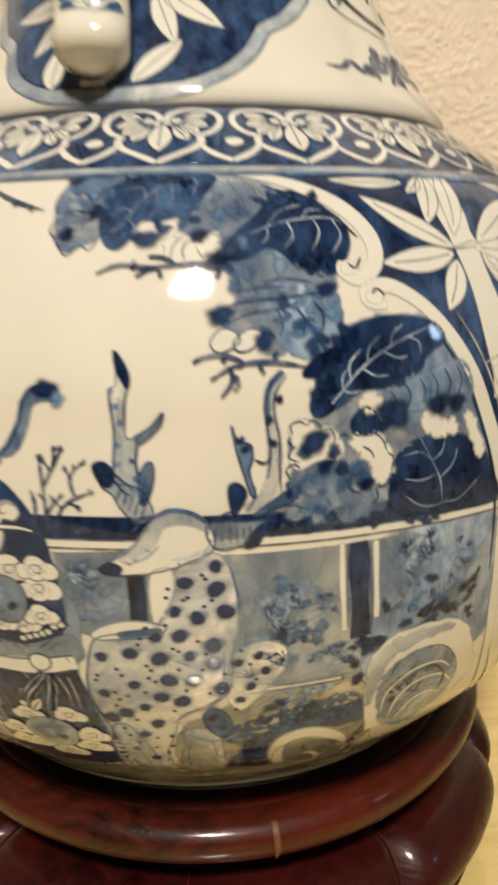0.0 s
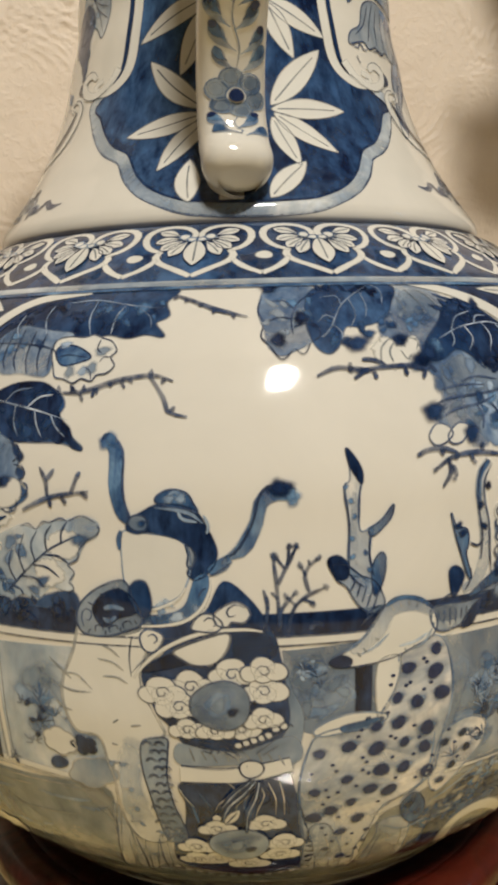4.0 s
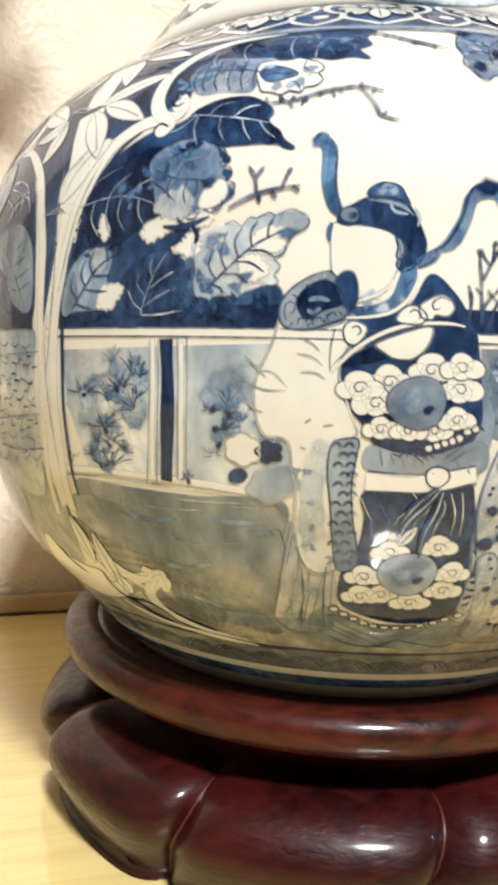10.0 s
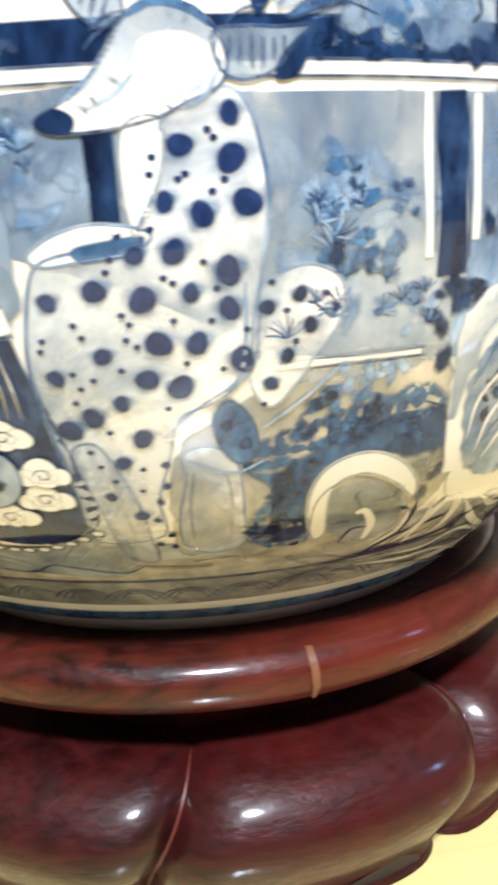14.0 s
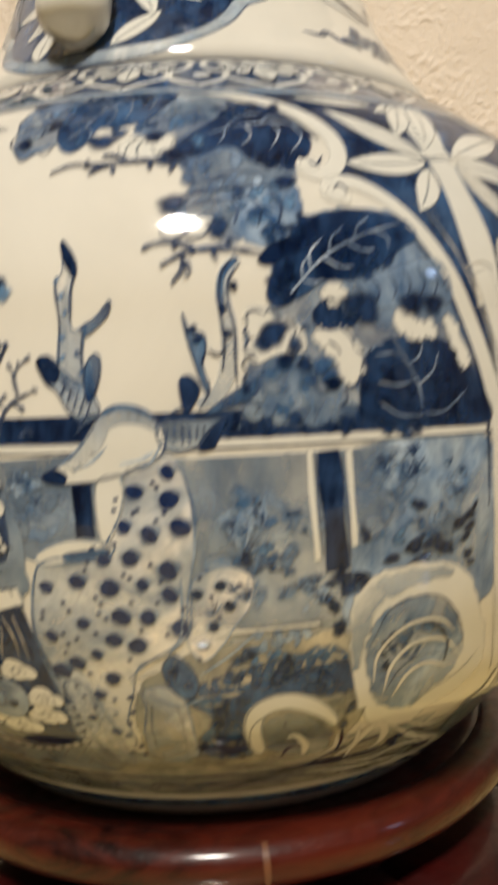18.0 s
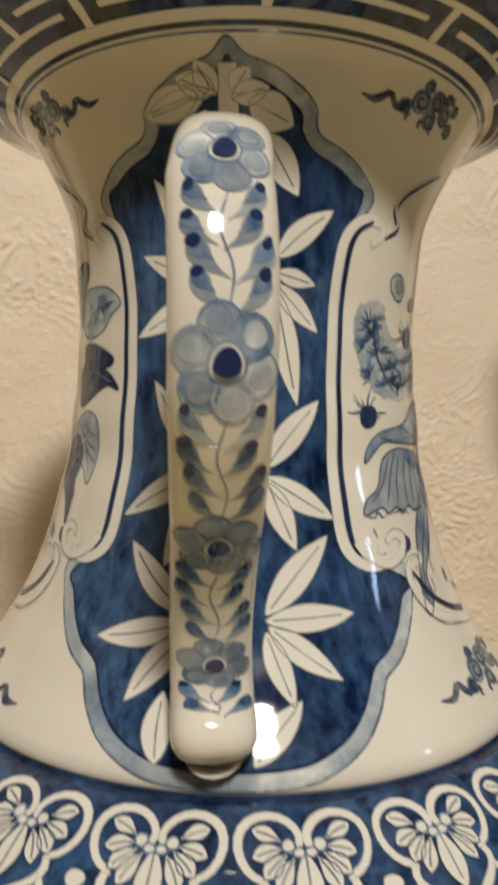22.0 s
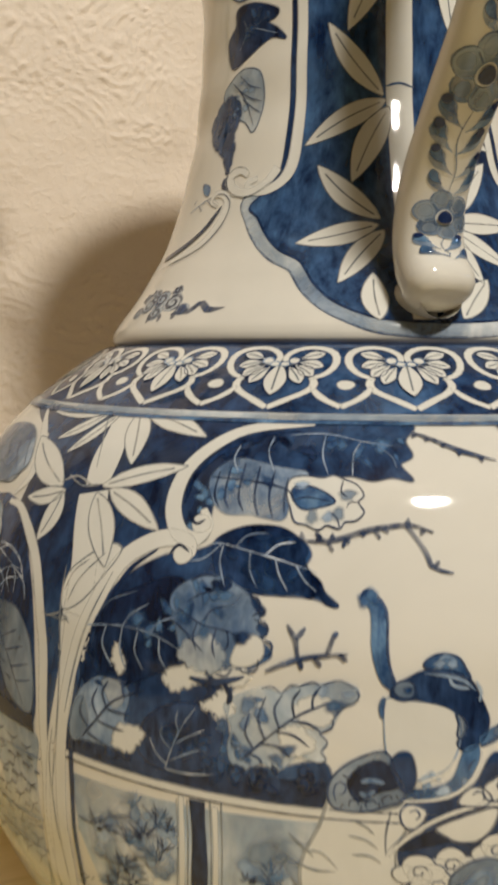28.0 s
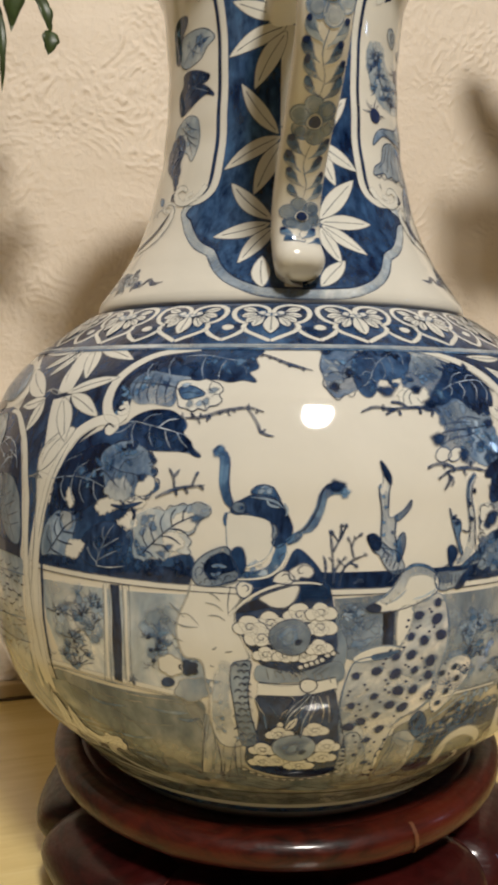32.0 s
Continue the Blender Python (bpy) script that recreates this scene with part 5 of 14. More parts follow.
region("painted_wash", "pale", 6, [(-53.2, 0.2629), (-52.9, 0.2708), (-51.8, 0.2757), (-51.2, 0.2696), (-51.9, 0.2635)], True, "", 0.7, 0.9)
region("painted_wash", "pale", 6, [(-49.4, 0.2822), (-47.7, 0.2824), (-47.2, 0.2781), (-48.1, 0.2751), (-48.9, 0.278)], True, "", 0.7, 0.9)
stroke("painted_vein", "line", 8, 0.9, [(-51.75, 0.2636), (-50.02, 0.2703), (-48.11, 0.2772), (-44.92, 0.2824)], (0.8, 0.2))
stroke("painted_vein", "line", 8, 0.9, [(-51.04, 0.2669), (-52.05, 0.2708), (-51.66, 0.2758)], (0.8, 0.2))
stroke("painted_vein", "line", 8, 0.9, [(-49.94, 0.271), (-50.59, 0.2751), (-49.99, 0.28)], (0.8, 0.2))
stroke("painted_vein", "line", 8, 0.9, [(-48.88, 0.2745), (-49.46, 0.2786), (-48.79, 0.2827)], (0.8, 0.2))
stroke("painted_vein", "line", 8, 0.9, [(-50.01, 0.2699), (-48.34, 0.2691), (-46.89, 0.269)], (0.8, 0.2))
stroke("painted_vein", "line", 8, 0.9, [(-48.88, 0.2741), (-47.41, 0.274), (-46.32, 0.2743)], (0.8, 0.2))
stroke("painted_vein", "line", 8, 0.9, [(-51.21, 0.2653), (-49.82, 0.2639), (-48.65, 0.2634)], (0.8, 0.2))
stroke("painted_vein", "line", 8, 0.9, [(-47.18, 0.2793), (-47.23, 0.2822), (-46.79, 0.284)], (0.8, 0.2))
region("painted_wash", "dark", 5, [(-45.1, 0.2719), (-43.7, 0.2772), (-41.4, 0.2806), (-39.4, 0.2806), (-37.9, 0.2779), (-37.6, 0.2721), (-38.4, 0.2658), (-40.4, 0.262), (-43.3, 0.2611), (-45.3, 0.2644)], True, "", 0.7, 0.8)
scatter("blue", 6, (-41.3, 0.2706), 8, 8, 8, 2.6, 610)
stroke("painted_vein", "vein", 8, 0.6, [(-42.75, 0.261), (-42.06, 0.2682), (-41.01, 0.2755), (-39.91, 0.2804)], (0.9, 0.15))
stroke("painted_vein", "vein", 8, 0.6, [(-42.54, 0.2626), (-43.63, 0.2653), (-44.31, 0.2695)], (0.9, 0.15))
stroke("painted_vein", "vein", 8, 0.6, [(-42.13, 0.2669), (-43.15, 0.2705), (-43.03, 0.2743)], (0.9, 0.15))
stroke("painted_vein", "vein", 8, 0.6, [(-42.33, 0.2639), (-40.87, 0.2667), (-39.39, 0.269)], (0.9, 0.15))
stroke("painted_vein", "vein", 8, 0.6, [(-41.79, 0.2693), (-40.49, 0.2721), (-39.03, 0.2747)], (0.9, 0.15))
stroke("painted_vein", "vein", 8, 0.6, [(-42.68, 0.2612), (-40.58, 0.2613), (-38.17, 0.2626)], (0.9, 0.15))
stroke("painted_vein", "vein", 8, 0.6, [(-41.46, 0.2725), (-41.78, 0.276), (-41.54, 0.2789)], (0.9, 0.15))
region("painted_wash", "pale", 5, [(-37.4, 0.282), (-36.2, 0.2856), (-34.3, 0.288), (-32.6, 0.2873), (-31.3, 0.2895), (-29.5, 0.2903), (-27.7, 0.2914), (-26.5, 0.2901), (-26.6, 0.2866), (-27.6, 0.2849), (-28.1, 0.2822), (-28.5, 0.2798), (-29.4, 0.2776), (-28.9, 0.2752), (-29.2, 0.2728), (-29, 0.2705), (-30.2, 0.2706), (-31.1, 0.2711), (-32, 0.2685), (-32.9, 0.2667), (-34.1, 0.2682), (-35.2, 0.2662), (-36.3, 0.2654), (-37, 0.2703), (-36.7, 0.2764)], True, "", 0.7, 0.7)
region("painted_wash", "white", 6, [(-31.3, 0.2847), (-29.6, 0.2872), (-28.4, 0.2852), (-28.8, 0.2809), (-30.3, 0.2794), (-31.2, 0.2815)], True, "", 0.7, 1)
region("painted_wash", "white", 6, [(-32.4, 0.2778), (-30.9, 0.2782), (-29.9, 0.2745), (-31.1, 0.2715), (-32.3, 0.2735)], True, "", 0.7, 1)
scatter("wash", 6, (-35.5, 0.2788), 7, 8, 8, 2.6, 611)
scatter("wash", 6, (-33.5, 0.2712), 9, 4, 6, 2.2, 612)
scatter("mid", 6, (-36.3, 0.2694), 4, 4, 4, 2, 613)
stroke("painted_vein", "line", 8, 0.75, [(-35.75, 0.2684), (-33.56, 0.2755), (-31.19, 0.2819), (-28.16, 0.2867)], (0.8, 0.2))
stroke("painted_vein", "line", 8, 0.75, [(-34.77, 0.2716), (-35.55, 0.2758), (-35.23, 0.2812)], (0.8, 0.2))
stroke("painted_vein", "line", 8, 0.75, [(-33.86, 0.2744), (-34.47, 0.28), (-33.85, 0.2862)], (0.8, 0.2))
stroke("painted_vein", "line", 8, 0.75, [(-32.66, 0.2777), (-33.14, 0.2829), (-32.45, 0.2873)], (0.8, 0.2))
stroke("painted_vein", "line", 8, 0.75, [(-31.49, 0.2813), (-31.65, 0.2856), (-30.96, 0.2892)], (0.8, 0.2))
stroke("painted_vein", "line", 8, 0.75, [(-30.02, 0.2837), (-29.99, 0.2871), (-29.36, 0.2903)], (0.8, 0.2))
stroke("painted_vein", "line", 8, 0.75, [(-34.22, 0.2733), (-32.68, 0.273), (-31.7, 0.2702)], (0.8, 0.2))
stroke("painted_vein", "line", 8, 0.75, [(-32.96, 0.277), (-31.51, 0.2765), (-30.17, 0.2737)], (0.8, 0.2))
stroke("painted_vein", "line", 8, 0.75, [(-31.78, 0.2802), (-30.34, 0.28), (-29.14, 0.2778)], (0.8, 0.2))
stroke("painted_vein", "line", 8, 0.75, [(-35.26, 0.2702), (-34.38, 0.2693), (-34, 0.2675)], (0.8, 0.2))
stroke("painted_outline", "line", 8, 0.6, [(-26.64, 0.2866), (-27.67, 0.2846), (-28.35, 0.2818)], (0.4, 0.4))
stroke("painted_outline", "line", 8, 0.6, [(-28.35, 0.2818), (-28.45, 0.2795), (-29.49, 0.2777)], (0.4, 0.4))
stroke("painted_outline", "line", 8, 0.6, [(-29.49, 0.2777), (-28.77, 0.2756), (-29.34, 0.2728)], (0.4, 0.4))
stroke("painted_outline", "line", 8, 0.6, [(-29.34, 0.2728), (-28.86, 0.271), (-29.55, 0.2692)], (0.4, 0.4))
stroke("painted_outline", "line", 8, 0.6, [(-26.54, 0.2897), (-26.3, 0.2882), (-26.75, 0.2862)], (0.4, 0.4))
stroke("painted_outline", "line", 8, 0.6, [(-31.26, 0.2895), (-30.08, 0.2911), (-29.36, 0.2903)], (0.4, 0.4))
stroke("painted_outline", "line", 8, 0.6, [(-29.36, 0.2903), (-27.96, 0.2921), (-26.55, 0.2901)], (0.4, 0.4))
stroke("painted_outline", "line", 8, 0.6, [(-32.58, 0.2873), (-31.87, 0.2898), (-31.14, 0.2896)], (0.4, 0.4))
stroke("painted_outline", "line", 8, 0.6, [(-34.3, 0.288), (-33.39, 0.289), (-32.58, 0.2873)], (0.4, 0.4))
dabs("mid", 8, [((-28.3, 0.2852), 3, 1.9, 0)])
dabs("wash", 7, [((-27.2, 0.2884), 2.6, 1.6, 0), ((-29.2, 0.289), 2.6, 1.6, 0.9)])
scatter("dark", 5, (-32.9, 0.2639), 20, 3.2, 16, 2.6, 614)
scatter("dark", 4, (-48, 0.2603), 12, 2.5, 8, 2.2, 615)
scatter("blue", 6, (-37.3, 0.2638), 12, 3, 8, 2.4, 616)
thorn_twig("line", 9, 1.6, [(-31.8, 0.3264), (-29.5, 0.3261), (-27.6, 0.3275), (-25.1, 0.3297), (-21.9, 0.3308), (-19.8, 0.329)], 8, 2.4, 41)
stroke("painted_twig", "line", 9, 1.4, [(-22.23, 0.3308), (-21.19, 0.3266), (-20.6, 0.3239), (-20.15, 0.3206), (-18.34, 0.3192)], (1, 0.5))
stroke("painted_barb", "line", 9, 1.2, [(-20.15, 0.3206), (-19.52, 0.3221)], (1, 0.4))
stroke("painted_barb", "line", 9, 1.2, [(-25.09, 0.3297), (-24.57, 0.3273)], (1, 0.4))
stroke("painted_barb", "line", 9, 1.2, [(-27.61, 0.3275), (-27.81, 0.3249)], (1, 0.4))
stroke("painted_barb", "line", 9, 1.2, [(-29.17, 0.3261), (-28.67, 0.3237)], (1, 0.4))
stroke("painted_barb", "line", 9, 1.2, [(-29.5, 0.3263), (-30.34, 0.3284)], (1, 0.4))
thorn_twig("line", 9, 1.6, [(-20.7, 0.3542), (-18.6, 0.3522), (-15.9, 0.3493), (-12.5, 0.3468)], 5, 2.4, 42)
stroke("painted_coral", "line", 9, 1.4, [(-34.03, 0.2928), (-31.92, 0.2961), (-30.13, 0.2978), (-27.2, 0.299)], (0.8, 0.4))
stroke("painted_coral", "line", 9, 1.4, [(-31.32, 0.297), (-31.58, 0.3018), (-32.33, 0.3056)], (0.8, 0.4))
stroke("painted_coral", "line", 9, 1.4, [(-31.57, 0.3016), (-30.73, 0.3051)], (0.8, 0.4))
stroke("painted_coral", "line", 9, 1.4, [(-28.95, 0.2984), (-28.47, 0.3029), (-28.08, 0.3044)], (0.8, 0.4))
stroke("painted_coral", "line", 9, 1.4, [(-31.2, 0.2968), (-30.94, 0.2942)], (0.8, 0.4))
stroke("painted_coral", "line", 9, 1.4, [(-30.01, 0.2976), (-29.4, 0.2953)], (0.8, 0.4))
stroke("painted_coral", "line", 9, 1.4, [(-28.02, 0.2989), (-27.3, 0.2971)], (0.8, 0.4))

# right trees
region("painted_tree_mass", "wash", 2, [(12.8, 0.2978), (15.2, 0.311), (17.5, 0.3152), (21, 0.3162), (24.6, 0.3147), (26.8, 0.3089), (28.8, 0.3003), (30.2, 0.288), (31.4, 0.2734), (32.4, 0.2582), (26.5, 0.2573), (20.2, 0.2588), (12.6, 0.2585), (8.6, 0.2613), (9.6, 0.2685), (10.6, 0.2747), (10.4, 0.2827), (11.2, 0.2888), (12.7, 0.29)], True, "", 0.8, 1.2)
region("painted_tree_mass", "wash", 2, [(4.8, 0.3546), (8.3, 0.3556), (11.2, 0.3522), (15.8, 0.3469), (17.3, 0.3369), (15.6, 0.328), (15.6, 0.3192), (15.2, 0.3123), (13.3, 0.3064), (10.5, 0.3079), (8.6, 0.3077), (8.1, 0.3119), (5.8, 0.3125), (5.1, 0.3171), (6.4, 0.3213), (6.3, 0.3281), (4.6, 0.3311), (3.5, 0.3349), (1.2, 0.3408)], True, "", 0.8, 1.2)
region("painted_wash", "wash", 3, [(-10.3, 0.3555), (-7.6, 0.357), (-4.7, 0.3552), (-4.5, 0.349), (-6, 0.3401), (-8.1, 0.3369), (-9.5, 0.3357), (-10.6, 0.3385), (-10.9, 0.3434), (-11.3, 0.3488)], True, "", 0.7, 0.8)
scatter("pale", 4, (-8.6, 0.3464), 6, 8, 9, 2.4, 701)
scatter("mid", 4, (-7.2, 0.3502), 6, 6, 6, 2.2, 702)
stroke("painted_vein", "line", 7, 0.6, [(-4.03, 0.3542), (-6.68, 0.3515), (-7.95, 0.3464), (-8.05, 0.341)], (0.7, 0.2))
stroke("painted_vein", "line", 7, 0.6, [(-7.47, 0.3489), (-8.56, 0.3514), (-10.05, 0.3514)], (0.7, 0.2))
stroke("painted_vein", "line", 7, 0.6, [(-7.9, 0.3459), (-9.29, 0.3464), (-10.59, 0.3453)], (0.7, 0.2))
stroke("painted_vein", "line", 7, 0.6, [(-7.89, 0.3434), (-6.76, 0.3445), (-5.76, 0.3435)], (0.7, 0.2))
stroke("painted_outline", "line", 7, 0.6, [(-10.88, 0.3529), (-11.47, 0.3488), (-10.94, 0.3453)], (0.3, 0.3))
stroke("painted_outline", "line", 7, 0.6, [(-10.98, 0.3443), (-11.3, 0.3409), (-10.55, 0.3385)], (0.3, 0.3))
stroke("painted_outline", "line", 7, 0.6, [(-10.55, 0.3385), (-9.39, 0.3343), (-8.08, 0.3374)], (0.3, 0.3))
stroke("painted_outline", "line", 7, 0.6, [(-8.08, 0.3374), (-7.16, 0.3357), (-6.27, 0.3391)], (0.3, 0.3))
stroke("painted_outline", "line", 7, 0.6, [(-6.27, 0.3391), (-5.29, 0.3406), (-5.22, 0.3435)], (0.3, 0.3))
dabs("dark", 8, [((-10, 0.3555), 3, 2.3, 0), ((-9.6, 0.34), 3, 2.3, 0.9), ((-7, 0.3462), 3, 2.3, 1.8)], "painted_spot")
region("painted_wash", "blue", 4, [(-6.4, 0.3457), (-5.4, 0.3539), (-2.3, 0.3562), (2.1, 0.3569), (5.1, 0.3556), (3.9, 0.3508), (2.2, 0.3457), (-0.6, 0.3434), (-2.4, 0.3433), (-3.5, 0.338), (-4.7, 0.3358), (-5.9, 0.3385)], True, "", 0.7, 0.8)
scatter("dark", 5, (-1.6, 0.3542), 13, 3.5, 10, 2.6, 703)
scatter("mid", 5, (-4.4, 0.3414), 4, 5, 5, 2.2, 704)
stroke("painted_vein", "vein", 7, 0.55, [(-3.93, 0.3432), (-1.88, 0.3505), (2.2, 0.3565)], (0.9, 0.15))
stroke("painted_vein", "vein", 7, 0.55, [(-2.18, 0.3493), (-2.52, 0.3526), (-4.57, 0.3521)], (0.9, 0.15))
stroke("painted_vein", "vein", 7, 0.55, [(-1.17, 0.3518), (-0.92, 0.3469), (-2.05, 0.3422)], (0.9, 0.15))
stroke("painted_vein", "vein", 7, 0.55, [(0.45, 0.3539), (0.64, 0.3495), (0.08, 0.3455)], (0.9, 0.15))
stroke("painted_vein", "vein", 7, 0.55, [(2.2, 0.3565), (3.13, 0.3538), (2.53, 0.3493)], (0.9, 0.15))
stroke("painted_vein", "vein", 7, 0.55, [(-3.68, 0.3439), (-2.94, 0.3415), (-3.21, 0.3383)], (0.9, 0.15))
stroke("painted_vein", "vein", 7, 0.55, [(-3.28, 0.3457), (-4.31, 0.3467), (-5.33, 0.3445)], (0.9, 0.15))
stroke("painted_vein", "vein", 7, 0.55, [(-3.93, 0.3432), (-4.68, 0.341), (-5.3, 0.3403)], (0.9, 0.15))
region("painted_wash", "pale", 3, [(5.4, 0.3524), (8.4, 0.3539), (9.6, 0.3503), (8.2, 0.346), (6, 0.3444), (4.4, 0.3463)], True, "", 0.7, 1.2)
scatter("wash", 4, (4.8, 0.3463), 9, 5, 9, 2.6, 705)
scatter("mid", 4, (6.6, 0.3438), 8, 3, 6, 2.2, 706)
scatter("blue", 4, (0.3, 0.3434), 8, 3, 6, 2.2, 707)
stroke("painted_curl", "hair", 6, 0.5, [(6.29, 0.3547), (7.32, 0.3511), (7.54, 0.3465)], (0.4, 0.2))
stroke("painted_curl", "hair", 6, 0.5, [(7.8, 0.3548), (9, 0.3527), (9.66, 0.3494)], (0.4, 0.2))
stroke("painted_curl", "hair", 6, 0.5, [(4.61, 0.3527), (5.13, 0.3491), (4.81, 0.3451)], (0.4, 0.2))
region("painted_wash", "white", 4, [(0.1, 0.3361), (0.9, 0.3386), (1.8, 0.3393), (2.3, 0.3376), (2.9, 0.3366), (3.8, 0.3373), (4.5, 0.3394), (5, 0.3374), (4.4, 0.3332), (3.1, 0.3314), (1.6, 0.3317), (0.5, 0.3327)], True, "", 0.7, 1.3)
stroke("painted_outline", "hair", 7, 0.6, [(0.48, 0.3322), (0.82, 0.3365), (1.9, 0.3393)], (0.4, 0.3))
stroke("painted_outline", "hair", 7, 0.6, [(1.81, 0.3324), (1.65, 0.3355), (2.37, 0.3383)], (0.4, 0.3))
stroke("painted_outline", "hair", 7, 0.6, [(2.9, 0.3359), (3.43, 0.3332), (3.97, 0.3346)], (0.4, 0.3))
stroke("painted_outline", "hair", 7, 0.6, [(4.45, 0.3394), (5.17, 0.3384), (4.65, 0.3356)], (0.4, 0.3))
dabs("dark", 8, [((-1.6, 0.3383), 4.2, 3, 0)], "painted_spot")
dabs("dark", 8, [((3.2, 0.339), 2.9, 2.4, 0)], "painted_spot")
dabs("blue", 7, [((-0.1, 0.3409), 2.4, 1.8, 0), ((-2.6, 0.3389), 2.4, 1.8, 0.9)])
dabs("dark", 7, [((5, 0.3329), 3.8, 3.2, 0), ((6.1, 0.3346), 3.8, 3.2, 0.9)], "painted_spot")
dabs("mid", 6, [((4.3, 0.3315), 3, 2.2, 0), ((7.1, 0.3367), 3, 2.2, 0.9)])
region("painted_wash", "blue", 4, [(6.2, 0.3381), (8.7, 0.3439), (10.8, 0.3494), (13.6, 0.3515), (15.9, 0.3469), (17.5, 0.3424), (17.8, 0.3369), (16.7, 0.3312), (14.9, 0.3277), (12.4, 0.3296), (11, 0.334), (9.5, 0.3358), (7.3, 0.3329), (6, 0.3339)], True, "", 0.7, 0.8)
scatter("dark", 5, (12.8, 0.3477), 10, 4, 9, 2.6, 708)
scatter("dark", 5, (13.8, 0.3316), 8, 4, 8, 2.6, 709)
stroke("painted_vein", "vein", 7, 0.55, [(7.82, 0.3389), (11.16, 0.3422), (15.36, 0.3436), (17.78, 0.342)], (0.9, 0.15))
stroke("painted_vein", "vein", 7, 0.55, [(9.77, 0.341), (9.65, 0.3382), (8.95, 0.3361)], (0.9, 0.15))
stroke("painted_vein", "vein", 7, 0.55, [(11.78, 0.3426), (12.19, 0.3386), (11, 0.3347)], (0.9, 0.15))
stroke("painted_vein", "vein", 7, 0.55, [(14.43, 0.3436), (14.9, 0.3394), (13.74, 0.334)], (0.9, 0.15))
stroke("painted_vein", "vein", 7, 0.55, [(16.52, 0.3431), (17.05, 0.3384), (15.7, 0.3333)], (0.9, 0.15))
stroke("painted_vein", "vein", 7, 0.55, [(9.79, 0.3412), (11.27, 0.3454), (13.77, 0.3472)], (0.9, 0.15))
stroke("painted_vein", "vein", 7, 0.55, [(13.32, 0.3431), (14.28, 0.3456), (15.85, 0.3456)], (0.9, 0.15))
region("painted_wash", "pale", 4, [(7, 0.3295), (9.1, 0.333), (11.2, 0.3312), (13, 0.3288), (14.7, 0.3277), (15.1, 0.3249), (11.8, 0.3236), (9.2, 0.3223), (7, 0.3237)], True, "", 0.7, 1.2)
scatter("wash", 5, (9.4, 0.3264), 11, 5, 10, 2.8, 710)
scatter("mid", 5, (13.6, 0.3194), 6, 8, 9, 2.4, 711)
scatter("mid", 5, (11.3, 0.3135), 9, 6, 9, 2.4, 712)
scatter("pale", 5, (8.3, 0.317), 8, 5, 7, 2.2, 713)
scatter("blue", 5, (13.8, 0.3116), 5, 5, 6, 2.2, 714)
stroke("painted_vein", "line", 8, 0.8, [(4.3, 0.3186), (6.66, 0.3213), (10.57, 0.3221), (13.96, 0.3232), (15.69, 0.3238)], (0.5, 0.3))
stroke("painted_vein", "line", 8, 0.8, [(6.28, 0.324), (8.69, 0.325), (11.51, 0.3246)], (0.5, 0.3))
stroke("painted_vein", "line", 8, 0.8, [(5.4, 0.3159), (7.27, 0.3182), (10.43, 0.3195), (12.5, 0.3215)], (0.5, 0.3))
stroke("painted_vein", "line", 8, 0.8, [(8.74, 0.326), (10.76, 0.3272), (13.35, 0.326)], (0.5, 0.3))
stroke("painted_vein", "line", 8, 0.8, [(11.58, 0.3195), (12.18, 0.316), (11.82, 0.3109)], (0.5, 0.3))
stroke("painted_vein", "line", 8, 0.8, [(13.14, 0.3211), (13.97, 0.3173), (13.54, 0.3116)], (0.5, 0.3))
stroke("painted_vein", "line", 8, 0.8, [(9.78, 0.3192), (10.25, 0.3158), (9.85, 0.3119)], (0.5, 0.3))
dabs("dark", 9, [((4.8, 0.3181), 4, 3.3, 0)], "painted_spot")
dabs("dark", 9, [((8.5, 0.3111), 3, 3.2, 0)], "painted_spot")
dabs("dark", 9, [((14.6, 0.3242), 3.2, 2.5, 0)], "painted_spot")
dabs("blue", 8, [((11.7, 0.3152), 2.6, 1.8, 0), ((12.6, 0.3099), 2.6, 1.8, 0.9), ((10.4, 0.3212), 2.6, 1.8, 1.8)])
region("painted_petal", "white", 6, [(3.9, 0.3116), (4.8, 0.3144), (5.9, 0.3139), (6.4, 0.3115), (5.7, 0.3095), (4.8, 0.3085), (4.1, 0.3092)], True, "line", 0.55, 0.4)
region("painted_petal", "white", 6, [(5.9, 0.3112), (7.1, 0.3142), (8.2, 0.3135), (7.9, 0.3108), (7.1, 0.3088), (6.1, 0.3088)], True, "line", 0.55, 0.4)
region("painted_wash", "dark", 6, [(11.7, 0.3019), (12.3, 0.3048), (13.6, 0.3072), (15.8, 0.308), (15.3, 0.3053), (13.9, 0.304), (12.8, 0.3014)], True, "", 0.7, 0.8)
region("painted_wash", "blue", 5, [(12.7, 0.296), (13.3, 0.303), (15, 0.3104), (17.5, 0.3149), (21, 0.3162), (24.7, 0.3141), (25.9, 0.3091), (24.2, 0.306), (21.6, 0.3002), (19.3, 0.2973), (16.9, 0.297), (15.1, 0.2933), (13.5, 0.2918)], True, "", 0.7, 0.8)
scatter("dark", 6, (17.2, 0.3092), 9, 6, 10, 2.8, 715)
scatter("dark", 6, (20.3, 0.3017), 9, 4, 9, 2.4, 716)
scatter("dark", 6, (14, 0.2976), 5, 6, 6, 2.6, 717)
stroke("painted_vein", "vein", 8, 0.65, [(14.04, 0.2935), (17.01, 0.3028), (20.58, 0.3089), (24.74, 0.3131)], (0.9, 0.15))
stroke("painted_vein", "vein", 8, 0.65, [(15.88, 0.3), (15.88, 0.3041), (17.19, 0.3082)], (0.9, 0.15))
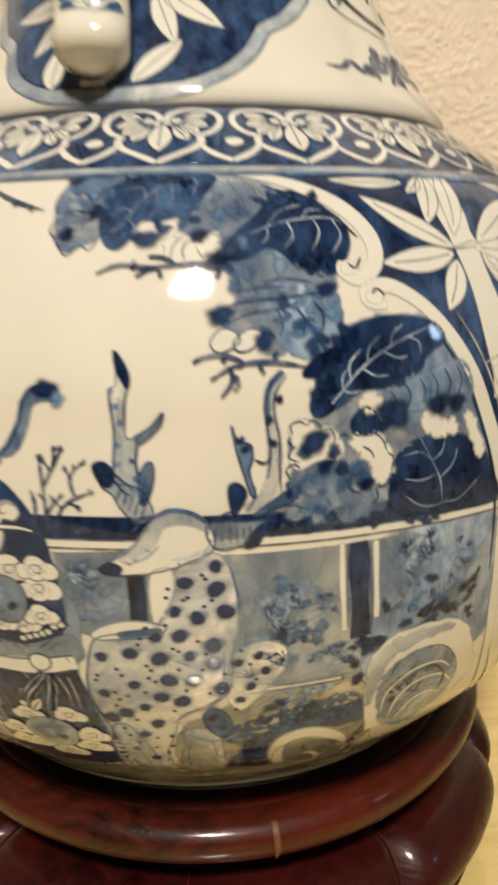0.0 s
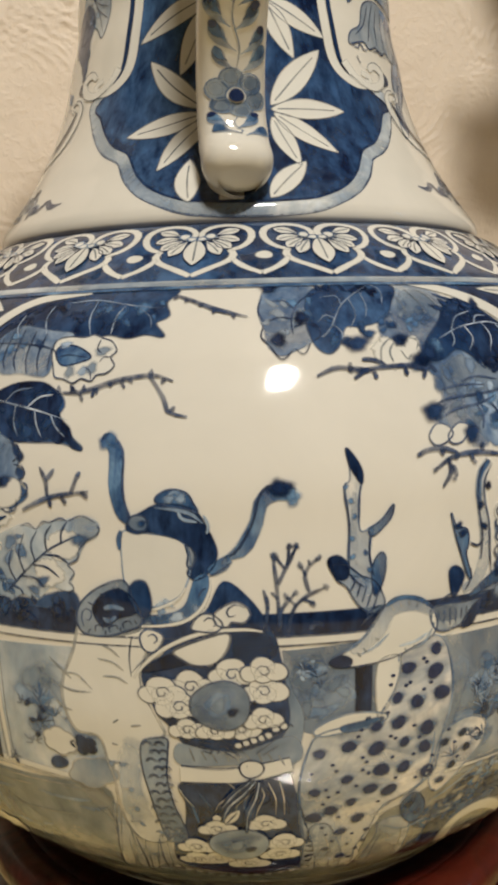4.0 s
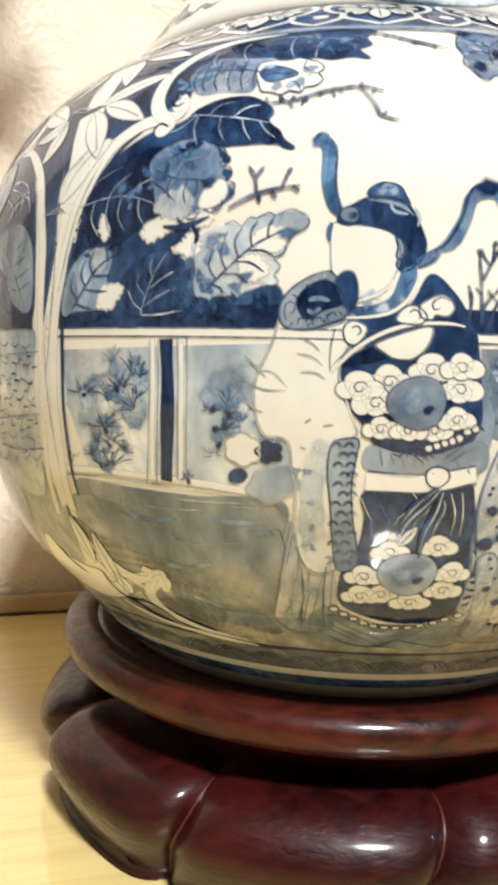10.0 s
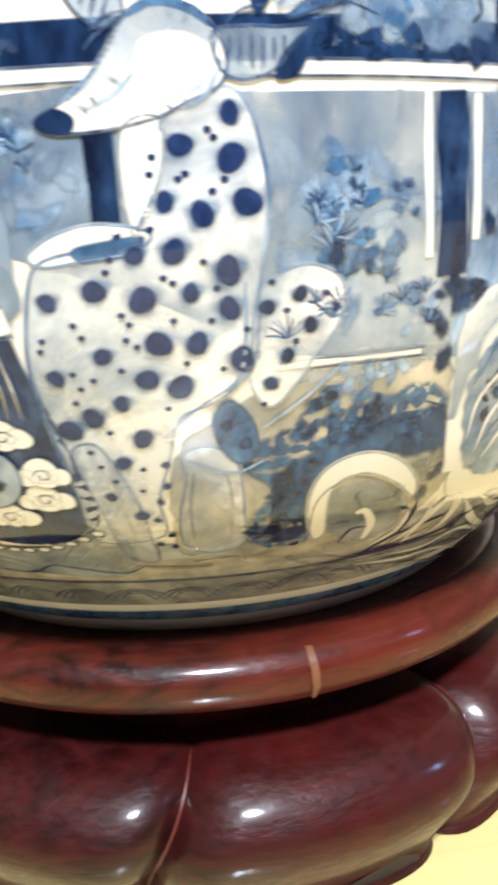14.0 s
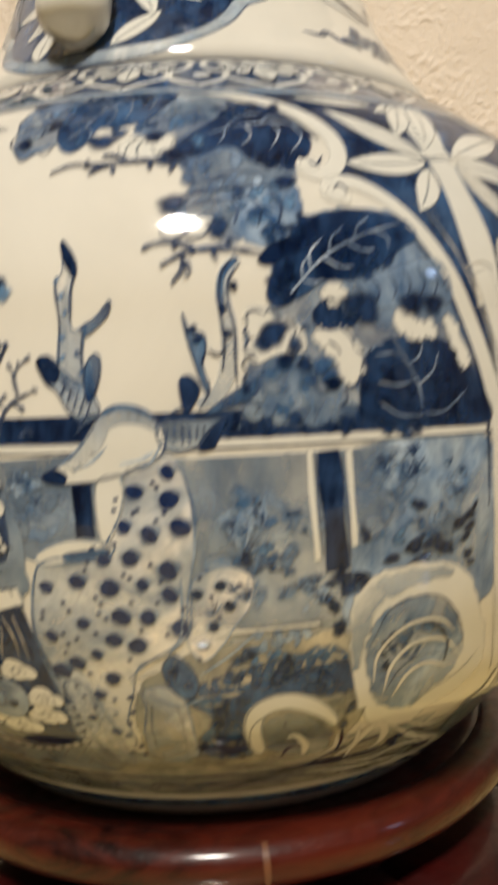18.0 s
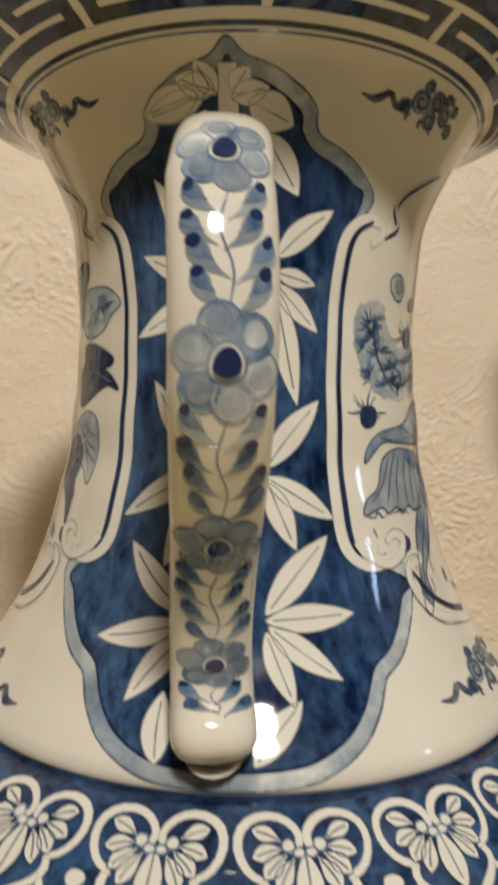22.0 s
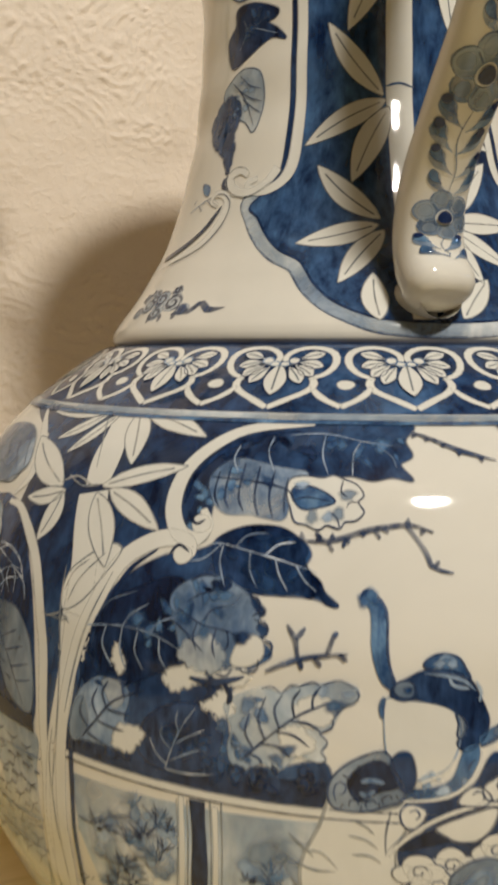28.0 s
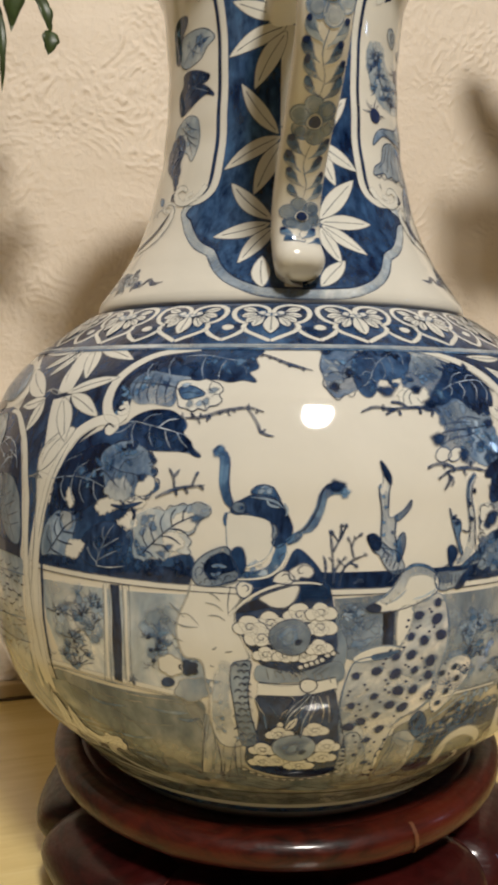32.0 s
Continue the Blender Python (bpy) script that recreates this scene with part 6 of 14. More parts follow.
stroke("painted_vein", "vein", 8, 0.65, [(17.59, 0.3041), (17.83, 0.3078), (19.1, 0.3113)], (0.9, 0.15))
stroke("painted_vein", "vein", 8, 0.65, [(19.96, 0.3079), (20.36, 0.3114), (21.58, 0.314)], (0.9, 0.15))
stroke("painted_vein", "vein", 8, 0.65, [(17.01, 0.3028), (18.25, 0.3004), (19.69, 0.3004)], (0.9, 0.15))
stroke("painted_vein", "vein", 8, 0.65, [(19.23, 0.3067), (20.64, 0.3048), (21.7, 0.3052)], (0.9, 0.15))
stroke("painted_vein", "vein", 8, 0.65, [(15.11, 0.2973), (15.16, 0.3007), (15.74, 0.303)], (0.9, 0.15))
stroke("painted_vein", "vein", 8, 0.65, [(21.84, 0.3104), (22.95, 0.3087), (23.01, 0.305)], (0.9, 0.15))
stroke("painted_vein", "vein", 8, 0.65, [(15.1, 0.297), (16.03, 0.2962), (16.89, 0.297)], (0.9, 0.15))
region("painted_wash", "dark", 5, [(12.4, 0.2954), (13.4, 0.2977), (14.8, 0.2974), (14.2, 0.2925), (13.1, 0.2903), (12.3, 0.292)], True, "", 0.7, 0.8)
region("painted_wash", "wash", 5, [(17.4, 0.2953), (19.6, 0.2963), (22.6, 0.2991), (26.5, 0.3026), (28.2, 0.3005), (28.6, 0.292), (26.3, 0.2908), (23.7, 0.29), (20.2, 0.2901), (17.9, 0.2907)], True, "", 0.7, 0.9)
stroke("painted_vein", "line", 8, 0.6, [(22.57, 0.2991), (23.24, 0.2953), (22.87, 0.2915)], (0.6, 0.2))
stroke("painted_vein", "line", 8, 0.6, [(23.94, 0.3), (24.61, 0.2963), (24.22, 0.2921)], (0.6, 0.2))
stroke("painted_vein", "line", 8, 0.6, [(25.37, 0.3012), (26.04, 0.2968), (25.5, 0.2924)], (0.6, 0.2))
stroke("painted_vein", "line", 8, 0.6, [(26.83, 0.3015), (27.38, 0.2971), (26.82, 0.2923)], (0.6, 0.2))
stroke("painted_vein", "line", 8, 0.6, [(21.12, 0.2975), (21.68, 0.2942), (21.32, 0.2907)], (0.6, 0.2))
stroke("painted_vein", "line", 8, 0.6, [(19.62, 0.296), (20.17, 0.2933), (19.83, 0.2908)], (0.6, 0.2))
dabs("dark", 8, [((19.6, 0.2907), 5, 3.4, 0), ((20.4, 0.2889), 5, 3.4, 0.9)], "painted_spot")
dabs("dark", 8, [((24.7, 0.2908), 4.6, 3.4, 0)], "painted_spot")
dabs("dark", 8, [((26.8, 0.2906), 3.4, 3, 0)], "painted_spot")
region("painted_wash", "dark", 6, [(15.9, 0.2885), (17.1, 0.2919), (18, 0.2903), (18.6, 0.2873), (19.6, 0.2875), (19.1, 0.2852), (17.4, 0.2841), (16.2, 0.2848)], True, "", 0.7, 0.7)
region("painted_wash", "white", 6, [(23, 0.2875), (24, 0.2885), (24.7, 0.2863), (25.6, 0.285), (26.3, 0.2857), (26.7, 0.2825), (25, 0.2815), (23.5, 0.2831)], True, "", 0.7, 1.3)
region("painted_wash", "white", 6, [(16.9, 0.2946), (18.1, 0.2954), (18.6, 0.2926), (17.7, 0.2908), (16.9, 0.2919)], True, "", 0.7, 1.3)
region("painted_wash", "white", 7, [(27.9, 0.2871), (28.9, 0.2842), (29.9, 0.276), (29.6, 0.2733), (28.7, 0.2782)], True, "", 0.7, 1.3)
region("painted_wash", "white", 5, [(10.3, 0.2874), (10.9, 0.2896), (12.1, 0.2889), (12.7, 0.2866), (13.7, 0.287), (14.5, 0.2849), (15, 0.2816), (14.7, 0.2785), (12.6, 0.2782), (11.1, 0.2762), (10.3, 0.2788), (10.7, 0.2826)], True, "", 0.7, 0.9)
stroke("painted_outline", "line", 8, 0.7, [(10.59, 0.2855), (10.41, 0.2883), (11.21, 0.2894), (11.8, 0.288)], (0.3, 0.3))
stroke("painted_outline", "line", 8, 0.7, [(11.8, 0.288), (12.3, 0.2895), (13, 0.2881), (13.09, 0.2859)], (0.3, 0.3))
stroke("painted_outline", "line", 8, 0.7, [(10.66, 0.2823), (10.18, 0.284), (10.49, 0.2855)], (0.3, 0.3))
stroke("painted_outline", "line", 8, 0.7, [(11.12, 0.2781), (10.24, 0.2793), (10.46, 0.2817), (10.96, 0.2826)], (0.3, 0.3))
stroke("painted_outline", "line", 8, 0.7, [(13.09, 0.2862), (13.91, 0.2869), (14.31, 0.2843), (14.08, 0.2818)], (0.3, 0.3))
stroke("painted_outline", "line", 8, 0.7, [(10.3, 0.2732), (9.92, 0.2762), (10.62, 0.2776), (11.21, 0.2762)], (0.3, 0.3))
stroke("painted_outline", "line", 8, 0.7, [(10.58, 0.2696), (9.99, 0.2717), (10.3, 0.2735)], (0.3, 0.3))
stroke("painted_outline", "line", 8, 0.7, [(14.61, 0.2833), (15.04, 0.2851), (15.55, 0.2843)], (0.3, 0.3))
dabs("dark", 8, [((12.7, 0.2841), 4, 3, 0), ((12.3, 0.2829), 4, 3, 0.9)], "painted_spot")
dabs("blue", 7, [((13.4, 0.2764), 2.8, 2.2, 0), ((11.6, 0.2808), 2.8, 2.2, 0.9), ((14.2, 0.2802), 2.8, 2.2, 1.8)])
region("painted_wash", "wash", 5, [(11.6, 0.2745), (13.4, 0.278), (15.2, 0.2767), (15.7, 0.27), (16.8, 0.2663), (19, 0.2637), (17.9, 0.2598), (14.7, 0.2599), (11.8, 0.2621), (11.1, 0.2681)], True, "", 0.7, 1.1)
scatter("mid", 6, (13.3, 0.2691), 7, 7, 10, 2.6, 718)
scatter("pale", 6, (12.6, 0.2652), 10, 5, 8, 2.4, 719)
region("painted_wash", "white", 6, [(15.9, 0.2829), (17.1, 0.285), (18.5, 0.2835), (19.5, 0.2785), (19.7, 0.2735), (19, 0.2705), (18.1, 0.2708), (17.6, 0.2759), (16.6, 0.2795)], True, "", 0.7, 1.3)
stroke("painted_outline", "line", 8, 0.7, [(16.19, 0.2841), (17.64, 0.285), (18.78, 0.2824), (19.2, 0.2787)], (0.3, 0.3))
stroke("painted_outline", "line", 8, 0.7, [(19.2, 0.2787), (19.87, 0.2765), (19.52, 0.2726)], (0.3, 0.3))
stroke("painted_outline", "line", 8, 0.7, [(19.52, 0.2726), (19.19, 0.2694), (18.07, 0.2688)], (0.3, 0.3))
stroke("painted_outline", "line", 8, 0.7, [(16.8, 0.2811), (17.61, 0.2795), (17.97, 0.2771)], (0.3, 0.3))
stroke("painted_outline", "line", 8, 0.7, [(18.07, 0.2688), (18.3, 0.2657), (17.65, 0.2639)], (0.3, 0.3))
stroke("painted_outline", "line", 8, 0.7, [(15.27, 0.2718), (15.8, 0.2686), (16.76, 0.2676)], (0.3, 0.3))
dabs("mid", 7, [((16.3, 0.2747), 3.4, 2.8, 0), ((17, 0.2712), 3.4, 2.8, 0.9)])
dabs("dark", 8, [((17.2, 0.2701), 2.6, 2.1, 0), ((14.9, 0.2752), 2.6, 2.1, 0.9)], "painted_spot")
dabs("wash", 7, [((15.3, 0.2668), 3.4, 2.4, 0), ((17.3, 0.2661), 3.4, 2.4, 0.9)])
region("painted_wash", "blue", 6, [(19.6, 0.2634), (19.7, 0.2718), (20.6, 0.2782), (22.6, 0.2811), (26.3, 0.2813), (29.7, 0.2764), (31.2, 0.2682), (32.2, 0.2583), (26.4, 0.2578), (21.3, 0.2598)], True, "", 0.7, 0.8)
scatter("dark", 7, (27, 0.2669), 10, 9, 14, 2.8, 720)
scatter("dark", 7, (21.3, 0.2661), 5, 7, 8, 2.6, 721)
stroke("painted_vein", "vein", 9, 0.6, [(22.48, 0.2824), (23.79, 0.2749), (24.84, 0.2679), (25.06, 0.2604)], (0.9, 0.15))
stroke("painted_vein", "vein", 9, 0.6, [(23.92, 0.2742), (22.57, 0.2774), (20.79, 0.2768)], (0.9, 0.15))
stroke("painted_vein", "vein", 9, 0.6, [(24.44, 0.2702), (22.76, 0.2689), (20.91, 0.27)], (0.9, 0.15))
stroke("painted_vein", "vein", 9, 0.6, [(23.92, 0.2744), (24.94, 0.2765), (25.34, 0.28)], (0.9, 0.15))
stroke("painted_vein", "vein", 9, 0.6, [(24.7, 0.2687), (26.25, 0.2725), (26.78, 0.2774)], (0.9, 0.15))
stroke("painted_vein", "vein", 9, 0.6, [(25.05, 0.2611), (27.19, 0.2614), (29.81, 0.2675)], (0.9, 0.15))
stroke("painted_vein", "vein", 9, 0.6, [(25.06, 0.2604), (22.84, 0.261), (21.05, 0.2648)], (0.9, 0.15))
stroke("painted_vein", "vein", 9, 0.6, [(20.57, 0.2782), (21.04, 0.2797), (21.87, 0.28)], (0.9, 0.15))
scatter("dark", 6, (14.7, 0.2594), 22, 2.2, 14, 2.2, 722)
scatter("blue", 6, (25.1, 0.258), 18, 2.2, 10, 2.2, 723)
stroke("painted_twig", "line", 9, 1.5, [(-6.27, 0.3292), (-4.41, 0.3314), (-2.64, 0.3312), (-0.86, 0.3306)], (0.6, 0.5))
stroke("painted_twig", "line", 9, 1.5, [(-2.75, 0.3312), (-1.93, 0.3302), (-0.26, 0.331), (3.37, 0.3314), (5.05, 0.3301), (5.84, 0.3312)], (0.6, 0.5))
stroke("painted_twig", "line", 9, 1.5, [(-2.65, 0.3281), (-1.46, 0.3302), (-0.57, 0.3306)], (0.6, 0.5))
stroke("painted_twig", "line", 9, 1.5, [(5.05, 0.3301), (4.58, 0.3274)], (0.6, 0.5))
stroke("painted_twig", "line", 9, 1.5, [(-0.51, 0.3306), (-0.31, 0.3279)], (0.6, 0.5))
stroke("painted_twig", "line", 9, 1.5, [(2.87, 0.3311), (2.92, 0.3284)], (0.6, 0.5))
stroke("painted_twig", "line", 9, 1.5, [(-2.75, 0.3329), (-2.88, 0.3301)], (0.6, 0.5))
stroke("painted_twig", "line", 9, 1.5, [(-1.55, 0.3336), (-0.23, 0.3333), (0.95, 0.3317)], (0.6, 0.5))
stroke("painted_twig", "line", 9, 1.5, [(5.6, 0.3315), (6.25, 0.3291)], (0.6, 0.5))
stroke("painted_twig", "line", 9, 1.6, [(2.27, 0.3059), (3.52, 0.3075), (5.12, 0.3075), (6.6, 0.3061)], (0.7, 0.5))
stroke("painted_twig", "line", 9, 1.6, [(4.04, 0.3018), (5.77, 0.3048), (8, 0.3057), (10.16, 0.3051), (12, 0.3039)], (0.7, 0.5))
stroke("painted_twig", "line", 9, 1.6, [(5.43, 0.3048), (5.62, 0.301), (4.6, 0.2966)], (0.7, 0.5))
stroke("painted_twig", "line", 9, 1.6, [(4.89, 0.3075), (4.98, 0.3055)], (0.7, 0.5))
stroke("painted_twig", "line", 9, 1.6, [(8, 0.3057), (8.09, 0.3033)], (0.7, 0.5))
stroke("painted_twig", "line", 9, 1.6, [(6.6, 0.3061), (6.22, 0.3041)], (0.7, 0.5))
stroke("painted_twig", "line", 9, 1.6, [(9.32, 0.3056), (9.37, 0.308)], (0.7, 0.5))
stroke("painted_twig", "line", 9, 1.6, [(5.87, 0.3027), (6.19, 0.2993)], (0.7, 0.5))
dabs("line", 10, [((4, 0.3018), 1, 0.9, 0), ((-2.8, 0.3305), 1, 0.9, 0.9), ((9.4, 0.3076), 1, 0.9, 1.8), ((8.2, 0.3032), 1, 0.9, 2.7), ((5.9, 0.2989), 1, 0.9, 3.6)])

# frames and bamboo at both sides
region("painted_ground_panel", "blue", 3, [(-86.4, 0.3593), (-63.5, 0.3575), (-31.2, 0.3566), (-38, 0.3553), (-41.9, 0.3506), (-44.4, 0.3432), (-45, 0.3337), (-43.7, 0.3265), (-42.5, 0.3238), (-45.4, 0.3234), (-48.8, 0.3173), (-51.2, 0.3042), (-52.9, 0.2906), (-54.2, 0.2748), (-55, 0.2562), (-56.5, 0.2549), (-57.8, 0.2891), (-60.8, 0.3105), (-67, 0.3248), (-66.8, 0.3351), (-69.1, 0.3484)], False, "", 0.8, 0.5)
region("painted_ground_panel", "blue", 3, [(9.3, 0.3564), (28.1, 0.3575), (66.4, 0.3544), (44.4, 0.3287), (37, 0.3057), (35.6, 0.2827), (34.9, 0.256), (33.2, 0.2571), (32.1, 0.2711), (30.1, 0.2882), (27.5, 0.304), (24.7, 0.3165), (21.3, 0.3239), (19.1, 0.324), (20.4, 0.3301), (20.2, 0.3381), (18, 0.3464), (13.5, 0.3523)], False, "", 0.8, 0.5)
stroke("painted_bamboo", "white", 4, 10.8, [(-56.3, 0.3575), (-55.6, 0.348), (-54.9, 0.3358)], (1, 1))
stroke("painted_bamboo", "white", 4, 11.4, [(-55, 0.3339), (-53.5, 0.3171), (-53, 0.3013), (-53.6, 0.286)], (1, 1))
stroke("painted_bamboo", "white", 4, 6.9, [(-53.4, 0.2993), (-54.2, 0.2763), (-55.6, 0.2557), (-56.6, 0.2339), (-57, 0.2094), (-57.2, 0.1926)], (1, 0.6))
stroke("painted_node", "hair", 6, 0.8, [(-60.6, 0.3351), (-58.3, 0.3376), (-55.2, 0.3352)])
stroke("painted_node", "hair", 6, 0.8, [(-57.4, 0.2961), (-55.2, 0.2983), (-53.9, 0.2962)])
stroke("painted_node", "hair", 6, 0.8, [(-55.5, 0.3128), (-55, 0.2719), (-56.3, 0.2406)])
stroke("painted_node", "hair", 6, 0.7, [(-49.5, 0.3133), (-52.5, 0.2905), (-54.1, 0.2687)])
stroke("painted_frame", "white", 5, 4.8, [(-31.2, 0.3566), (-38.1, 0.3545), (-41.8, 0.3499), (-44.2, 0.3425), (-44.6, 0.3331), (-43.4, 0.3262), (-41.7, 0.3246), (-40.5, 0.3282), (-41.3, 0.3327)], (0.6, 0.5))
stroke("painted_frame", "white", 5, 4.9, [(-42.6, 0.3185), (-41.7, 0.3213), (-42.5, 0.3241), (-45.4, 0.3234), (-48.8, 0.3166), (-51, 0.3036), (-52.8, 0.29), (-54, 0.2741), (-54.7, 0.2565), (-55.1, 0.2398), (-55.4, 0.2144), (-55.9, 0.1914)], (0.5, 0.7))
blob("painted_spot", "white", 6, (-42.5, 0.3202), 3, 2.6, 0, 0, 0, "")
blob("painted_spot", "white", 6, (-41.2, 0.3287), 3, 2.7, 0, 0, 0, "")
stroke("painted_scroll_line", "dark", 7, 0.9, [(-42.8, 0.3317), (-41.8, 0.3286), (-40.8, 0.3298)], (0.4, 0.2))
stroke("painted_scroll_line", "dark", 7, 0.9, [(-43.8, 0.3202), (-43, 0.3227), (-41.8, 0.321)], (0.4, 0.2))
stroke("painted_frame_shade", "dark", 4, 1.8, [(-52.6, 0.268), (-53.3, 0.2577), (-53.5, 0.2394), (-53.8, 0.2167), (-53.9, 0.1981)], (0.6, 0.4))
stroke("painted_frame_shade", "dark", 4, 1.5, [(-32.4, 0.3542), (-37.1, 0.3526), (-40.8, 0.3479), (-43, 0.3409), (-43.4, 0.3333)])
stroke("painted_frame_shade", "dark", 4, 1.4, [(-45.1, 0.3211), (-47.8, 0.3142), (-49.9, 0.3018), (-51.5, 0.2892), (-52.7, 0.2736)])
stroke("painted_frame", "white", 4, 3.9, [(-76.8, 0.3567), (-69.5, 0.3462), (-67.2, 0.336), (-69.1, 0.3283)])
stroke("painted_frame", "white", 4, 4, [(-69.5, 0.3261), (-65.7, 0.3242), (-60.2, 0.3108), (-57.7, 0.2892), (-57.2, 0.2603), (-57.3, 0.2373), (-58.5, 0.2098), (-59.6, 0.1885)], (0.5, 0.7))
leaf("painted_leaf", "white", 5, 4.7, (27.3, 0.3544), (17.7, 0.3548), 0.7, 'hair', 0.45, "hair")
leaf("painted_leaf", "white", 5, 3.7, (30.2, 0.3562), (27.1, 0.3512), 0.7, 'hair', 0.45, "hair")
leaf("painted_leaf", "white", 5, 8, (30.1, 0.3347), (20.6, 0.3499), 0.7, 'hair', 0.45, "hair")
leaf("painted_leaf", "white", 5, 7.9, (29.8, 0.333), (20.8, 0.3307), 0.7, 'hair', 0.45, "hair")
leaf("painted_leaf", "white", 5, 7.6, (29.9, 0.331), (27.1, 0.3168), 0.7, 'hair', 0.45, "hair")
leaf("painted_leaf", "white", 5, 7.8, (33.1, 0.3346), (45.2, 0.3302), 0.7, 'hair', 0.45, "hair")
leaf("painted_leaf", "white", 5, 9.7, (33.8, 0.3363), (46.7, 0.3507), 0.7, 'hair', 0.45, "hair")
leaf("painted_leaf", "white", 5, 7.1, (33.9, 0.3329), (38.2, 0.3154), 0.7, 'hair', 0.45, "hair")
leaf("painted_leaf", "white", 5, 8.5, (34.5, 0.3586), (30.7, 0.3381), 0.8, 'hair', 0.45, "hair")
leaf("painted_leaf", "white", 5, 6.8, (39.9, 0.3594), (47.4, 0.3525), 0.8, 'hair', 0.45, "hair")
leaf("painted_leaf", "white", 5, 7.5, (31.3, 0.3573), (27.7, 0.3415), 0.7, 'hair', 0.45, "hair")
leaf("painted_leaf", "white", 5, 5.3, (34, 0.3294), (39.2, 0.3187), 0.7, 'hair', 0.45, "hair")
leaf("painted_leaf", "white", 5, 4.6, (35.6, 0.3109), (35, 0.293), 0.7, 'hair', 0.45, "hair")
stroke("painted_bamboo", "white", 4, 11.4, [(33.1, 0.3575), (31.8, 0.3433), (31.9, 0.3346)], (1, 1))
stroke("painted_bamboo", "white", 4, 10.6, [(31.9, 0.3346), (32.5, 0.318), (32.9, 0.3019), (33.2, 0.2903)], (1, 1))
stroke("painted_bamboo", "white", 4, 7.5, [(32.4, 0.3004), (34.1, 0.2833), (34.5, 0.2631), (34.7, 0.2402), (36.5, 0.2082), (45.2, 0.1633)], (1, 0.8))
stroke("painted_node", "hair", 6, 0.7, [(30.1, 0.3347), (33, 0.3363), (34.6, 0.3346)])
stroke("painted_node", "hair", 6, 0.7, [(30.5, 0.3009), (32.6, 0.3027), (34.2, 0.3007)])
stroke("painted_node", "hair", 6, 0.7, [(31.4, 0.3006), (33.6, 0.2753), (34.3, 0.2494)])
stroke("painted_node", "hair", 6, 0.7, [(27.7, 0.3171), (29.8, 0.3058), (32.4, 0.2857), (33.5, 0.2671)])
stroke("painted_frame", "white", 5, 5.2, [(6.8, 0.3574), (13, 0.3536), (17.5, 0.3477), (20, 0.3394), (20.1, 0.3314), (18.3, 0.3268), (16.6, 0.3287), (16.7, 0.3315)], (0.6, 0.5))
stroke("painted_frame", "white", 5, 5, [(20.4, 0.3191), (18.6, 0.3203), (18.7, 0.3238), (21.3, 0.3242), (24.7, 0.3174), (27.8, 0.3047), (30.3, 0.2884), (32.4, 0.2693), (33.4, 0.2536), (33.8, 0.2318), (35.5, 0.205), (39.9, 0.173)], (0.5, 0.8))
blob("painted_spot", "white", 6, (17.2, 0.3296), 2.8, 2.4, 0, 0, 0, "")
blob("painted_spot", "white", 6, (19.2, 0.3216), 2.8, 2.3, 0, 0, 0, "")
stroke("painted_scroll_line", "dark", 7, 0.8, [(18.6, 0.3325), (17.8, 0.3295), (17.1, 0.331)], (0.4, 0.2))
stroke("painted_scroll_line", "dark", 7, 0.8, [(20.3, 0.3217), (19.6, 0.3237), (18.9, 0.3222)], (0.4, 0.2))
stroke("painted_frame_shade", "dark", 4, 1.4, [(24.5, 0.3141), (27.1, 0.3017), (29.5, 0.2868), (31.3, 0.2699), (32.1, 0.2544), (32.4, 0.233)])
stroke("painted_frame_shade", "dark", 4, 1.4, [(9.9, 0.3531), (15.6, 0.3467), (18.8, 0.3381)])
stroke("painted_frame", "white", 4, 4.6, [(70, 0.3648), (48, 0.348), (44.9, 0.3362), (46.2, 0.3295)])
stroke("painted_frame", "white", 4, 4, [(45.5, 0.3268), (39.2, 0.3153), (36.3, 0.2908), (35.3, 0.2574), (35.7, 0.23)], (0.6, 0.8))

# next panels round the sides
region("painted_patch", "dark", 2, [(41.6, 0.3183), (43.4, 0.3198), (39, 0.2654), (36.4, 0.2636), (36.3, 0.2823), (37.4, 0.3022)], False, "", 0.8, 0.5)
region("painted_patch", "wash", 1, [(35.8, 0.2588), (39, 0.2583), (45.3, 0.2009), (39, 0.2051)], False, "", 0.8, 0.5)
stroke("painted_rail", "dark", 3, 4.4, [(35.8, 0.2606), (39, 0.2605)], (1, 1))
foliage(['mid', 'wash', 'pale', 'dark'], 3, (38.3, 0.2883), 2.6, 20.1, 10, 3.7, 72)
blob("painted_spot", "pale", 4, (52.1, 0.3442), 5.6, 6.5, 0, 6, 0.2, "line")
leaf("painted_leaf", "white", 5, 4.6, (-58.1, 0.3575), (-72.8, 0.3556), 0.8, 'hair', 0.45, "hair")
leaf("painted_leaf", "white", 5, 5, (-59.5, 0.357), (-66.3, 0.3474), 0.8, 'hair', 0.45, "hair")
leaf("painted_leaf", "white", 5, 5, (-57.7, 0.3565), (-62.5, 0.3438), 0.8, 'hair', 0.45, "hair")
leaf("painted_leaf", "white", 5, 9, (-54.5, 0.3579), (-51.3, 0.3425), 0.8, 'hair', 0.45, "hair")
leaf("painted_leaf", "white", 5, 7.2, (-53.3, 0.3579), (-43.3, 0.3516), 0.8, 'hair', 0.45, "hair")
leaf("painted_leaf", "white", 5, 6, (-54, 0.3358), (-44.2, 0.3434), 0.8, 'hair', 0.45, "hair")
leaf("painted_leaf", "white", 5, 7.4, (-52.8, 0.3351), (-45.6, 0.3258), 0.8, 'hair', 0.45, "hair")
